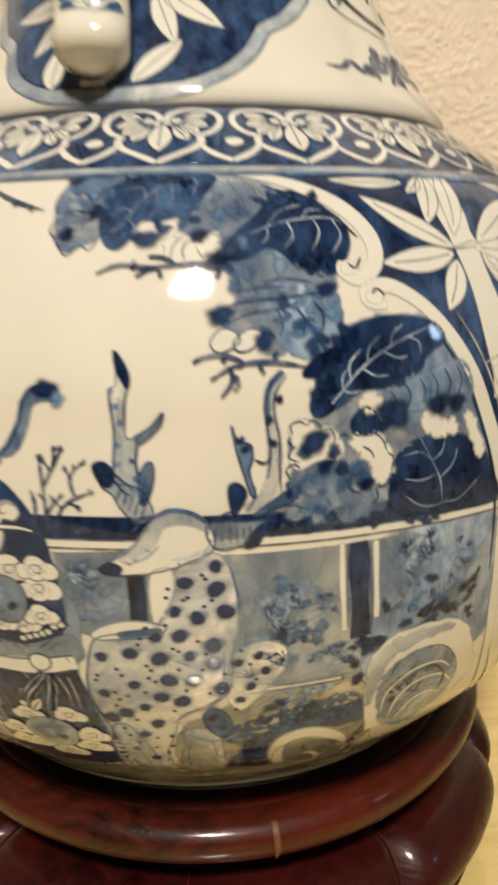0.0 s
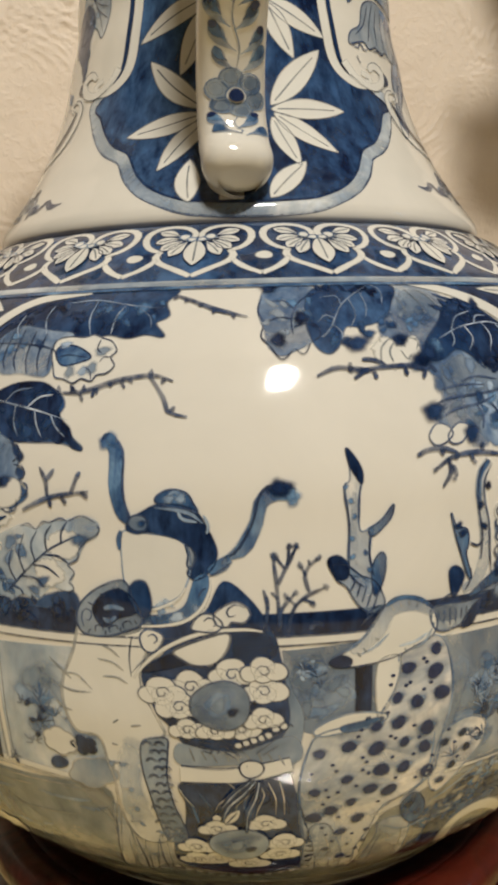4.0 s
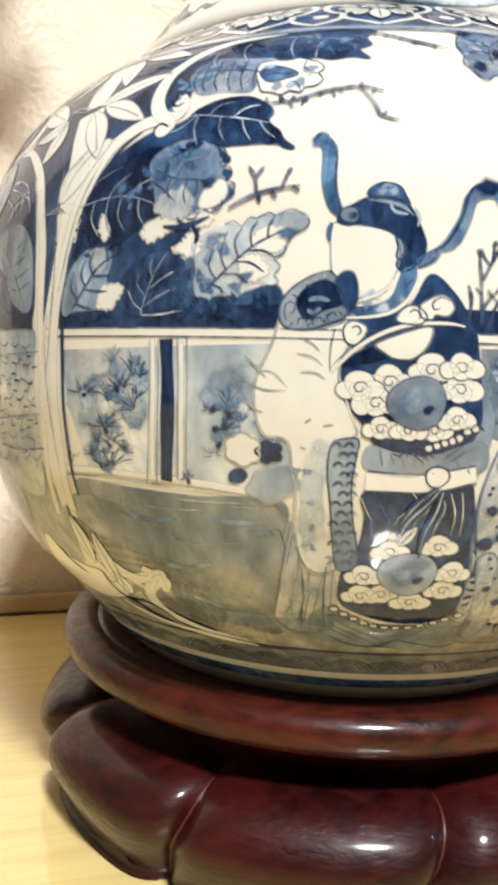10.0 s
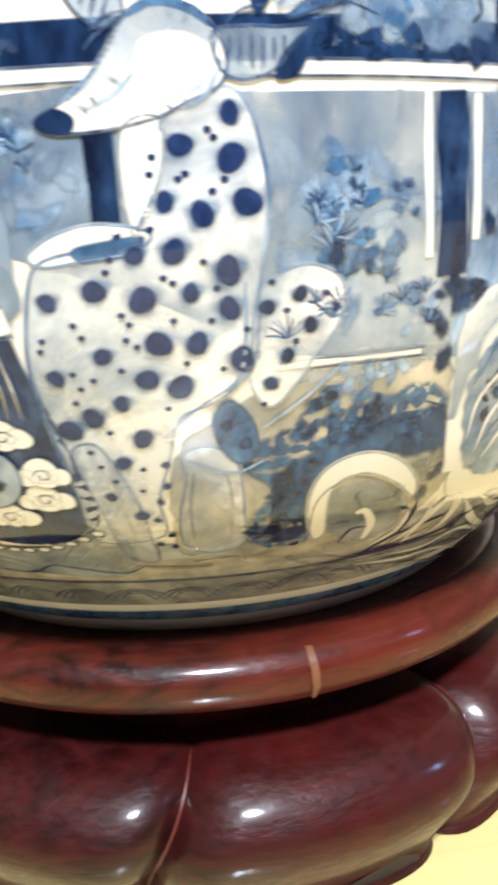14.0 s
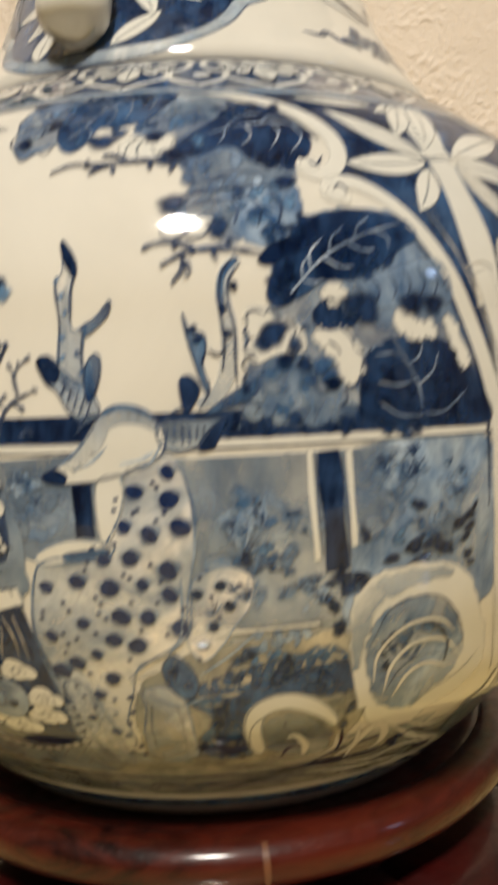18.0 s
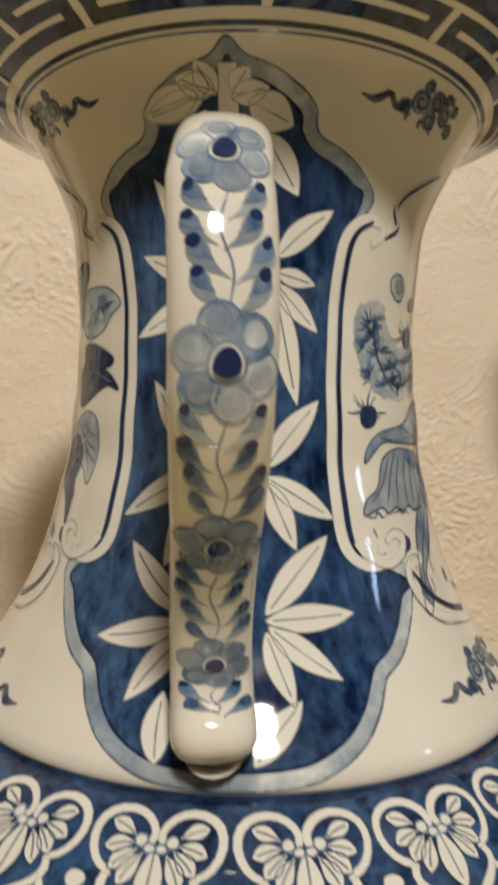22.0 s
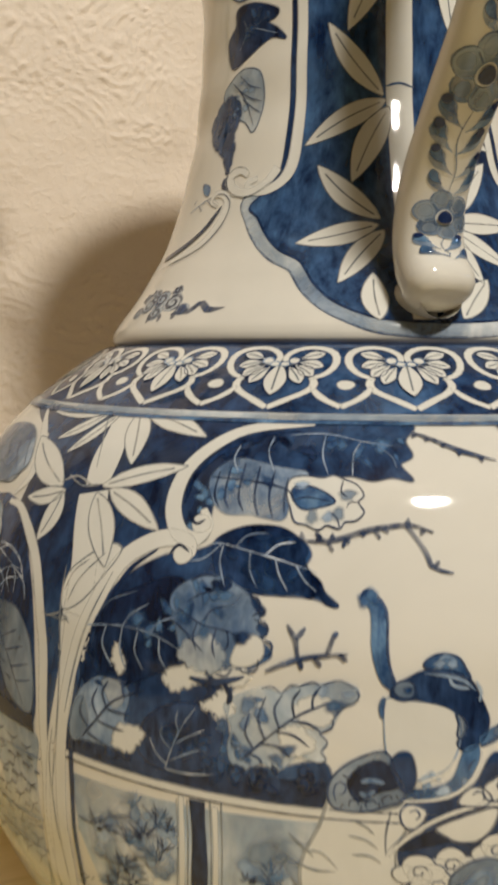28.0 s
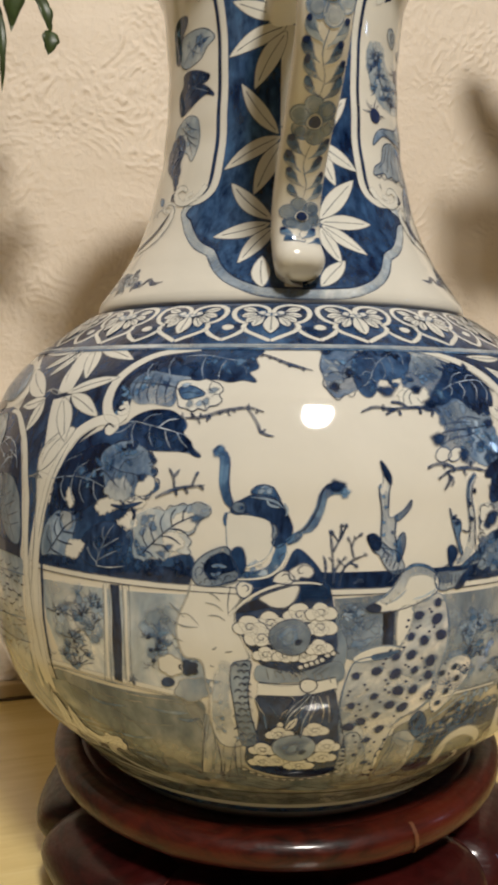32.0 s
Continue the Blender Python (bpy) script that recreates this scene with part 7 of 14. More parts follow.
leaf("painted_leaf", "white", 6, 9.6, (-54.4, 0.3336), (-50.6, 0.3139), 0.8, 'hair', 0.45, "hair")
leaf("painted_leaf", "white", 5, 6, (-59.3, 0.3329), (-65.8, 0.3286), 0.8, 'hair', 0.45, "hair")
leaf("painted_leaf", "white", 5, 11, (-60.1, 0.3341), (-70.5, 0.3474), 0.8, 'hair', 0.45, "hair")
leaf("painted_leaf", "white", 5, 8, (-59.5, 0.3324), (-61.1, 0.3171), 0.8, 'hair', 0.45, "hair")
region("painted_leaf", "white", 4, [(-55.1, 0.3), (-55.1, 0.3095), (-53.2, 0.3157), (-50.5, 0.3205), (-49.1, 0.3192), (-50.4, 0.3123), (-52.7, 0.3034)], True, "hair", 0.5, 0.4)
stroke("painted_node", "hair", 7, 0.5, [(-54.45, 0.3023), (-53.34, 0.3098), (-50.86, 0.3179)], (0.6, 0.4))
stroke("painted_node", "hair", 7, 0.5, [(-55.07, 0.3051), (-54.27, 0.3112), (-52.61, 0.3154)], (0.6, 0.4))
stroke("painted_node", "hair", 7, 0.5, [(-59.79, 0.3377), (-56.92, 0.335), (-54.42, 0.3357)], (0.6, 0.4))
stroke("painted_node", "hair", 7, 0.5, [(-57.91, 0.2971), (-54.74, 0.2967), (-54.19, 0.2978)], (0.6, 0.4))
stroke("painted_node", "hair", 7, 0.5, [(-60.08, 0.358), (-57.57, 0.3492), (-55.94, 0.3404)], (0.6, 0.4))
stroke("painted_node", "hair", 7, 0.5, [(-55.79, 0.2623), (-56.41, 0.2504), (-56.17, 0.2317), (-56.1, 0.2088)], (0.6, 0.4))
region("painted_patch", "dark", 2, [(-69.7, 0.3276), (-65.2, 0.3232), (-60.3, 0.3045), (-59, 0.285), (-58.9, 0.261), (-64.6, 0.26), (-74.8, 0.2612), (-78.4, 0.2782), (-79.5, 0.304), (-81, 0.3231), (-72.9, 0.3269)], True, "", 0.7, 0.5)
region("painted_wash", "pale", 4, [(-81.8, 0.3316), (-84.4, 0.3385), (-81.9, 0.3449), (-76.7, 0.3499), (-71.5, 0.3456), (-70.1, 0.3374), (-72.1, 0.3313)], True, "hair", 0.6, 0.4)
region("painted_wash", "pale", 4, [(-76.2, 0.3089), (-77.3, 0.3176), (-73.2, 0.3242), (-70.4, 0.3229), (-69.2, 0.3128), (-71.5, 0.2999)], True, "hair", 0.6, 0.4)
region("painted_wash", "pale", 4, [(-69.8, 0.2929), (-66.6, 0.2949), (-63.5, 0.2932), (-60.7, 0.2863), (-59.6, 0.2779), (-60.5, 0.2691), (-63.1, 0.2682), (-65.3, 0.2762), (-68.3, 0.283)], True, "line", 0.6, 0.4)
region("painted_wash", "wash", 3, [(-75.6, 0.2954), (-72, 0.2997), (-69, 0.2937), (-68.2, 0.2821), (-70, 0.2662), (-74.2, 0.2656)], True, "", 0.6, 0.8)
region("painted_wash", "wash", 3, [(-79.9, 0.3168), (-80.3, 0.3245), (-74.7, 0.3253), (-76.2, 0.3179)], True, "", 0.6, 0.8)
stroke("painted_vein", "line", 6, 0.7, [(-67.19, 0.2923), (-63.26, 0.2838), (-60.37, 0.2751)], (0.7, 0.2))
stroke("painted_vein", "line", 6, 0.7, [(-65.16, 0.2881), (-66.35, 0.286), (-67.68, 0.2858)], (0.7, 0.2))
stroke("painted_vein", "line", 6, 0.7, [(-63.27, 0.284), (-64.59, 0.2809), (-66.07, 0.2795)], (0.7, 0.2))
stroke("painted_vein", "line", 6, 0.7, [(-61.77, 0.2798), (-62.99, 0.2763), (-64.38, 0.2749)], (0.7, 0.2))
stroke("painted_vein", "line", 6, 0.7, [(-64.54, 0.2875), (-63.16, 0.2901), (-62.35, 0.2905)], (0.7, 0.2))
stroke("painted_vein", "line", 6, 0.7, [(-62.98, 0.2837), (-61.71, 0.2858), (-60.68, 0.2854)], (0.7, 0.2))
stroke("painted_vein", "line", 6, 0.7, [(-61.75, 0.2793), (-60.52, 0.2805), (-59.78, 0.28)], (0.7, 0.2))
stroke("painted_vein", "hair", 6, 0.7, [(-80.31, 0.335), (-75.98, 0.3392), (-75.75, 0.3484)], (0.5, 0.3))
stroke("painted_vein", "hair", 6, 0.7, [(-75.29, 0.3327), (-72.82, 0.3376), (-72.35, 0.3455)], (0.5, 0.3))
stroke("painted_vein", "hair", 6, 0.7, [(-84.95, 0.337), (-80.36, 0.3424), (-78.25, 0.3478)], (0.5, 0.3))
stroke("painted_vein", "hair", 6, 0.7, [(-74.09, 0.3111), (-72.9, 0.3164), (-71.58, 0.3226)], (0.5, 0.3))
stroke("painted_vein", "hair", 6, 0.7, [(-71.58, 0.3071), (-70.72, 0.3123), (-69.66, 0.3183)], (0.5, 0.3))
stroke("painted_vein", "vein", 6, 0.6, [(-66.7, 0.3031), (-64.73, 0.3069), (-61.99, 0.3074)], (0.8, 0.2))
stroke("painted_vein", "vein", 6, 0.6, [(-64.73, 0.3069), (-64.76, 0.3028), (-63.8, 0.299)], (0.8, 0.2))
stroke("painted_vein", "vein", 6, 0.6, [(-67.88, 0.3132), (-64.85, 0.3128), (-62.78, 0.3092)], (0.8, 0.2))
stroke("painted_vein", "vein", 6, 0.6, [(-63.55, 0.3069), (-61.56, 0.304), (-60.83, 0.2987)], (0.8, 0.2))
stroke("painted_rail", "dark", 5, 6, [(-77.2, 0.2622), (-66.45, 0.261), (-58.63, 0.2603)], (1, 1))
region("painted_patch", "pale", 1, [(-76, 0.2589), (-66.5, 0.258), (-58.7, 0.2574), (-58.8, 0.2436), (-59.1, 0.2211), (-61.3, 0.1965), (-67.7, 0.196), (-71.9, 0.2052), (-74.2, 0.2228), (-75.1, 0.241)], True, "", 0.7, 0.4)
stroke("painted_lattice_line", "line", 4, 0.5, [(-74.77, 0.251), (-72.72, 0.2507), (-70.75, 0.2535)], (0.6, 0.4))
stroke("painted_lattice_line", "hair", 4, 0.5, [(-72.72, 0.2507), (-73.25, 0.2471)], (0.6, 0.4))
stroke("painted_lattice_line", "line", 4, 0.5, [(-70.2, 0.2521), (-68.69, 0.2514), (-67.16, 0.2537)], (0.6, 0.4))
stroke("painted_lattice_line", "hair", 4, 0.5, [(-68.69, 0.2514), (-69.07, 0.248)], (0.6, 0.4))
stroke("painted_lattice_line", "line", 4, 0.5, [(-66.71, 0.2524), (-65.47, 0.2515), (-64.17, 0.2535)], (0.6, 0.4))
stroke("painted_lattice_line", "hair", 4, 0.5, [(-65.47, 0.2515), (-65.78, 0.2482)], (0.6, 0.4))
stroke("painted_lattice_line", "line", 4, 0.5, [(-63.79, 0.2522), (-62.71, 0.2511), (-61.58, 0.253)], (0.6, 0.4))
stroke("painted_lattice_line", "hair", 4, 0.5, [(-62.71, 0.2511), (-62.98, 0.248)], (0.6, 0.4))
stroke("painted_lattice_line", "line", 4, 0.5, [(-61.24, 0.2516), (-60.27, 0.2505), (-59.25, 0.2523)], (0.6, 0.4))
stroke("painted_lattice_line", "hair", 4, 0.5, [(-60.27, 0.2505), (-60.51, 0.2474)], (0.6, 0.4))
stroke("painted_lattice_line", "line", 4, 0.5, [(-74.55, 0.244), (-72.53, 0.2438), (-70.55, 0.2467)], (0.6, 0.4))
stroke("painted_lattice_line", "hair", 4, 0.5, [(-72.53, 0.2438), (-73.04, 0.2401)], (0.6, 0.4))
stroke("painted_lattice_line", "line", 4, 0.5, [(-70.02, 0.2454), (-68.52, 0.2447), (-66.98, 0.2471)], (0.6, 0.4))
stroke("painted_lattice_line", "hair", 4, 0.5, [(-68.52, 0.2447), (-68.9, 0.2413)], (0.6, 0.4))
stroke("painted_lattice_line", "line", 4, 0.5, [(-66.55, 0.2458), (-65.31, 0.2449), (-64.01, 0.2471)], (0.6, 0.4))
stroke("painted_lattice_line", "hair", 4, 0.5, [(-65.31, 0.2449), (-65.62, 0.2416)], (0.6, 0.4))
stroke("painted_lattice_line", "line", 4, 0.5, [(-63.64, 0.2457), (-62.57, 0.2447), (-61.42, 0.2467)], (0.6, 0.4))
stroke("painted_lattice_line", "hair", 4, 0.5, [(-62.57, 0.2447), (-62.83, 0.2415)], (0.6, 0.4))
stroke("painted_lattice_line", "line", 4, 0.5, [(-61.09, 0.2452), (-60.13, 0.2442), (-59.11, 0.246)], (0.6, 0.4))
stroke("painted_lattice_line", "hair", 4, 0.5, [(-60.13, 0.2442), (-60.36, 0.2411)], (0.6, 0.4))
stroke("painted_lattice_line", "line", 4, 0.5, [(-74.04, 0.2373), (-72.09, 0.2371), (-70.15, 0.2401)], (0.6, 0.4))
stroke("painted_lattice_line", "hair", 4, 0.5, [(-72.09, 0.2371), (-72.71, 0.2333)], (0.6, 0.4))
stroke("painted_lattice_line", "line", 4, 0.5, [(-69.63, 0.2388), (-68.16, 0.2382), (-66.64, 0.2407)], (0.6, 0.4))
stroke("painted_lattice_line", "hair", 4, 0.5, [(-68.16, 0.2382), (-68.59, 0.2346)], (0.6, 0.4))
stroke("painted_lattice_line", "line", 4, 0.5, [(-66.21, 0.2393), (-64.99, 0.2385), (-63.7, 0.2407)], (0.6, 0.4))
stroke("painted_lattice_line", "hair", 4, 0.5, [(-64.99, 0.2385), (-65.33, 0.2351)], (0.6, 0.4))
stroke("painted_lattice_line", "line", 4, 0.5, [(-63.33, 0.2393), (-62.27, 0.2383), (-61.14, 0.2404)], (0.6, 0.4))
stroke("painted_lattice_line", "hair", 4, 0.5, [(-62.27, 0.2383), (-62.57, 0.2351)], (0.6, 0.4))
stroke("painted_lattice_line", "line", 4, 0.5, [(-60.81, 0.239), (-59.86, 0.2379), (-58.84, 0.2398)], (0.6, 0.4))
stroke("painted_lattice_line", "hair", 4, 0.5, [(-59.86, 0.2379), (-60.12, 0.2347)], (0.6, 0.4))
stroke("painted_lattice_line", "line", 4, 0.5, [(-74.28, 0.2297), (-72.28, 0.2297), (-70.09, 0.2331)], (0.6, 0.4))
stroke("painted_lattice_line", "hair", 4, 0.5, [(-72.28, 0.2297), (-73.39, 0.2251)], (0.6, 0.4))
stroke("painted_lattice_line", "line", 4, 0.5, [(-69.64, 0.2317), (-68.2, 0.2311), (-66.55, 0.2339)], (0.6, 0.4))
stroke("painted_lattice_line", "hair", 4, 0.5, [(-68.2, 0.2311), (-68.91, 0.2272)], (0.6, 0.4))
stroke("painted_lattice_line", "line", 4, 0.5, [(-66.17, 0.2325), (-64.98, 0.2316), (-63.61, 0.2341)], (0.6, 0.4))
stroke("painted_lattice_line", "hair", 4, 0.5, [(-64.98, 0.2316), (-65.53, 0.2279)], (0.6, 0.4))
stroke("painted_lattice_line", "line", 4, 0.5, [(-63.28, 0.2326), (-62.25, 0.2316), (-61.05, 0.2338)], (0.6, 0.4))
stroke("painted_lattice_line", "hair", 4, 0.5, [(-62.25, 0.2316), (-62.7, 0.2281)], (0.6, 0.4))
stroke("painted_lattice_line", "line", 4, 0.5, [(-60.76, 0.2324), (-59.83, 0.2313), (-58.75, 0.2334)], (0.6, 0.4))
stroke("painted_lattice_line", "hair", 4, 0.5, [(-59.83, 0.2313), (-60.23, 0.2279)], (0.6, 0.4))
stroke("painted_lattice_line", "line", 4, 0.5, [(-75.15, 0.2211), (-72.96, 0.2215), (-70.35, 0.2256)], (0.6, 0.4))
stroke("painted_lattice_line", "hair", 4, 0.5, [(-72.96, 0.2215), (-74.41, 0.2163)], (0.6, 0.4))
stroke("painted_lattice_line", "line", 4, 0.5, [(-70.01, 0.224), (-68.54, 0.2235), (-66.66, 0.2267)], (0.6, 0.4))
stroke("painted_lattice_line", "hair", 4, 0.5, [(-68.54, 0.2235), (-69.49, 0.2191)], (0.6, 0.4))
stroke("painted_lattice_line", "line", 4, 0.5, [(-66.37, 0.2252), (-65.2, 0.2243), (-63.66, 0.2271)], (0.6, 0.4))
stroke("painted_lattice_line", "hair", 4, 0.5, [(-65.2, 0.2243), (-65.92, 0.2203)], (0.6, 0.4))
stroke("painted_lattice_line", "line", 4, 0.5, [(-63.41, 0.2255), (-62.4, 0.2245), (-61.08, 0.227)], (0.6, 0.4))
stroke("painted_lattice_line", "hair", 4, 0.5, [(-62.4, 0.2245), (-63, 0.2207)], (0.6, 0.4))
stroke("painted_lattice_line", "line", 4, 0.5, [(-60.85, 0.2254), (-59.95, 0.2243), (-58.77, 0.2266)], (0.6, 0.4))
stroke("painted_lattice_line", "hair", 4, 0.5, [(-59.95, 0.2243), (-60.47, 0.2206)], (0.6, 0.4))
stroke("painted_lattice_line", "line", 4, 0.5, [(-76.99, 0.2112), (-74.33, 0.2122), (-71.37, 0.2169)], (0.6, 0.4))
stroke("painted_lattice_line", "hair", 4, 0.5, [(-74.33, 0.2122), (-76.43, 0.206)], (0.6, 0.4))
stroke("painted_lattice_line", "line", 4, 0.5, [(-71, 0.2154), (-69.41, 0.2151), (-67.35, 0.2186)], (0.6, 0.4))
stroke("painted_lattice_line", "hair", 4, 0.5, [(-69.41, 0.2151), (-70.46, 0.2105)], (0.6, 0.4))
stroke("painted_lattice_line", "line", 4, 0.5, [(-67.08, 0.2171), (-65.84, 0.2163), (-64.19, 0.2193)], (0.6, 0.4))
stroke("painted_lattice_line", "hair", 4, 0.5, [(-65.84, 0.2163), (-66.61, 0.2122)], (0.6, 0.4))
stroke("painted_lattice_line", "line", 4, 0.5, [(-63.95, 0.2177), (-62.91, 0.2168), (-61.5, 0.2195)], (0.6, 0.4))
stroke("painted_lattice_line", "hair", 4, 0.5, [(-62.91, 0.2168), (-63.54, 0.2129)], (0.6, 0.4))
stroke("painted_lattice_line", "line", 4, 0.5, [(-61.29, 0.2179), (-60.37, 0.2168), (-59.13, 0.2192)], (0.6, 0.4))
stroke("painted_lattice_line", "hair", 4, 0.5, [(-60.37, 0.2168), (-60.9, 0.213)], (0.6, 0.4))
stroke("painted_lattice_line", "line", 4, 0.5, [(-77.21, 0.2004), (-72.29, 0.2082)], (0.6, 0.4))
stroke("painted_lattice_line", "line", 4, 0.5, [(-72, 0.2065), (-70.27, 0.2065), (-67.92, 0.2106)], (0.6, 0.4))
stroke("painted_lattice_line", "hair", 4, 0.5, [(-70.27, 0.2065), (-72.32, 0.2002)], (0.6, 0.4))
stroke("painted_lattice_line", "line", 4, 0.5, [(-67.66, 0.2089), (-66.38, 0.2083), (-64.6, 0.2116)], (0.6, 0.4))
stroke("painted_lattice_line", "hair", 4, 0.5, [(-66.38, 0.2083), (-67.53, 0.2034)], (0.6, 0.4))
stroke("painted_lattice_line", "line", 4, 0.5, [(-64.37, 0.21), (-63.31, 0.2091), (-61.82, 0.212)], (0.6, 0.4))
stroke("painted_lattice_line", "hair", 4, 0.5, [(-63.31, 0.2091), (-64.15, 0.2047)], (0.6, 0.4))
stroke("painted_lattice_line", "line", 4, 0.5, [(-61.61, 0.2103), (-60.68, 0.2093), (-59.38, 0.2119)], (0.6, 0.4))
stroke("painted_lattice_line", "hair", 4, 0.5, [(-60.68, 0.2093), (-61.37, 0.2051)], (0.6, 0.4))
region("painted_ground", "grey", 0, [(-53.6, 0.204), (-45.7, 0.2044), (-37.2, 0.2037), (-28.2, 0.2044), (-28.5, 0.1873), (-30.1, 0.1594), (-30.2, 0.1505), (-37.1, 0.1544), (-41.7, 0.1672), (-47.2, 0.1763), (-51.8, 0.1897)], True, "", 0.7, 0.8)
stroke("painted_ground_stroke", "wash", 2, 2, [(-44.57, 0.1764), (-39.71, 0.1774), (-36.63, 0.1797)], (0.2, 0.1))
stroke("painted_ground_stroke", "wash", 2, 2, [(-32.04, 0.1934), (-30.22, 0.1929), (-28.37, 0.1952)], (0.2, 0.1))
stroke("painted_ground_stroke", "wash", 2, 2, [(-41.89, 0.1659), (-38.97, 0.1635), (-36.88, 0.1614)], (0.2, 0.1))
stroke("painted_ground_stroke", "wash", 2, 2, [(-48.25, 0.1954), (-44.34, 0.1936), (-39.78, 0.1952)], (0.2, 0.1))
stroke("painted_ground_stroke", "wash", 2, 2, [(-36.95, 0.197), (-33.17, 0.1961), (-30.1, 0.1972)], (0.2, 0.1))
stroke("painted_ground_stroke", "hair", 3, 0.6, [(-45.74, 0.2033), (-36.66, 0.2025), (-27.67, 0.204)], (0.3, 0.2))
stroke("painted_ground_stroke", "hair", 3, 0.6, [(-47.34, 0.1994), (-41.64, 0.1986), (-36.81, 0.1994)], (0.3, 0.2))
stroke("painted_ground_stroke", "hair", 3, 0.6, [(-33.56, 0.2018), (-30.58, 0.2017), (-28.24, 0.2029)], (0.3, 0.2))
stroke("painted_ground_stroke", "hair", 3, 0.6, [(-43.45, 0.1866), (-37.55, 0.1871), (-31.56, 0.1893)], (0.3, 0.2))
leaf("painted_leaf", "white", 6, 7, (-57.2, 0.1896), (-55.5, 0.1707), 1, 'hair', 0.5, "line")
leaf("painted_leaf", "white", 6, 7, (-53.6, 0.1845), (-52.7, 0.1609), 1, 'hair', 0.5, "line")
leaf("painted_leaf", "white", 6, 7, (-52.6, 0.1687), (-51.7, 0.1588), 1, 'hair', 0.5, "line")
stroke("painted_swirl", "white", 6, 2.6, [(-53.83, 0.1776), (-50.21, 0.17), (-47.08, 0.1688), (-45.54, 0.172), (-46.1, 0.174)], (0.5, 0.3))
stroke("painted_swirl", "white", 6, 2.6, [(-43.82, 0.1698), (-43.99, 0.1732), (-45.68, 0.1717)], (0.5, 0.3))
stroke("painted_swirl", "white", 6, 2.6, [(-48.41, 0.1609), (-45.11, 0.1703), (-43.49, 0.1697), (-44.21, 0.1644)], (0.5, 0.3))
stroke("painted_swirl", "white", 6, 2.6, [(-45.2, 0.1698), (-47.23, 0.1616), (-46.5, 0.1536), (-42.03, 0.1475), (-34.95, 0.1453)], (0.5, 0.3))
stroke("painted_swirl", "white", 6, 2.6, [(-55.89, 0.1531), (-50.6, 0.1474), (-42.61, 0.1447), (-33.44, 0.1429)], (0.5, 0.3))
stroke("painted_ripple", "dark", 5, 1.4, [(-54.06, 0.1558), (-49.06, 0.1554), (-45.94, 0.148)], (0.3, 0.2))
stroke("painted_ripple", "dark", 5, 1.4, [(-46.74, 0.149), (-42.46, 0.1454), (-37, 0.1436)], (0.3, 0.2))
stroke("painted_ripple", "dark", 5, 1.4, [(-55.34, 0.1671), (-54.99, 0.158), (-52.3, 0.1527)], (0.3, 0.2))
stroke("painted_ripple", "dark", 5, 1.4, [(-42.03, 0.1475), (-35.28, 0.1427), (-28.21, 0.1426)], (0.3, 0.2))
stroke("painted_ripple", "dark", 5, 1.4, [(-56.92, 0.1942), (-56.88, 0.1853), (-54.43, 0.1749)], (0.3, 0.2))

# plain shapes of the scene
dabs("mid", 6, [((-9.2, 0.2965), 2.3, 2.3, 0), ((-9.5, 0.2981), 2.3, 2.3, 0.7)])
dabs("mid", 6, [((-25.9, 0.3127), 2.2, 2.4, 0), ((-25.4, 0.3135), 2.2, 2.4, 0.7)])
stroke("painted_ribbon", "mid", 5, 4.2, [(-26, 0.3134), (-24.8, 0.3099), (-24.8, 0.3001), (-24.2, 0.2937), (-23.3, 0.2895)], (0.5, 0.3))
stroke("painted_ribbon_line", "line", 6, 0.9, [(-26.4, 0.3124), (-25.7, 0.3149), (-24.2, 0.3104), (-24.1, 0.2998), (-23.5, 0.2911)])
stroke("painted_ribbon", "mid", 5, 4.4, [(-9, 0.297), (-10.8, 0.2982), (-12, 0.2957), (-12.5, 0.2898), (-13.7, 0.283), (-15.2, 0.2804)], (0.5, 0.3))
stroke("painted_ribbon_line", "line", 6, 0.8, [(-8.8, 0.299), (-11.2, 0.3003), (-12.2, 0.297), (-12.8, 0.29), (-14.2, 0.2825), (-15.4, 0.2805)])
region("painted_dark_form", "dark", 4, [(-15.4, 0.2738), (-13.2, 0.2685), (-11.6, 0.2605), (-10.8, 0.2528), (-10.2, 0.239), (-10.1, 0.2302), (-11.6, 0.2217), (-14, 0.2207), (-19.1, 0.2233), (-20.7, 0.2298), (-22.4, 0.2362), (-23.1, 0.2424), (-22.7, 0.2483), (-20.8, 0.2529), (-22.2, 0.257), (-22.2, 0.2629), (-19.2, 0.2618), (-17, 0.2654)], True, "", 0.8, 0.5)
region("painted_patch", "blue", 5, [(-22.9, 0.2469), (-21.3, 0.2508), (-17.9, 0.2563), (-14.7, 0.2596), (-11.6, 0.2594), (-11, 0.2535), (-11.8, 0.2509), (-14.9, 0.2496), (-18.1, 0.2499), (-21, 0.2478)], True, "", 0.8, 0.5)
region("painted_patch", "white", 6, [(-19.8, 0.2541), (-15.4, 0.2591), (-15.2, 0.2547), (-16.3, 0.25), (-17.9, 0.2491), (-19.2, 0.2509)], True, "line", 0.8, 0.5)
boss((-16, 0.2368), 8.6, 12)
puff((-21.2, 0.2407), 6.4, 9, 400)
puff((-18.6, 0.2427), 6.3, 6, 401)
puff((-19.7, 0.2364), 6.4, 9, 402)
puff((-14.9, 0.2465), 6.3, 6, 403)
puff((-12.2, 0.2473), 6.2, 9, 404)
puff((-12.2, 0.241), 6.2, 6, 405)
puff((-19.1, 0.2288), 5.3, 6, 410)
puff((-16.6, 0.2286), 5.3, 9, 411)
puff((-14.3, 0.2288), 5.2, 6, 412)
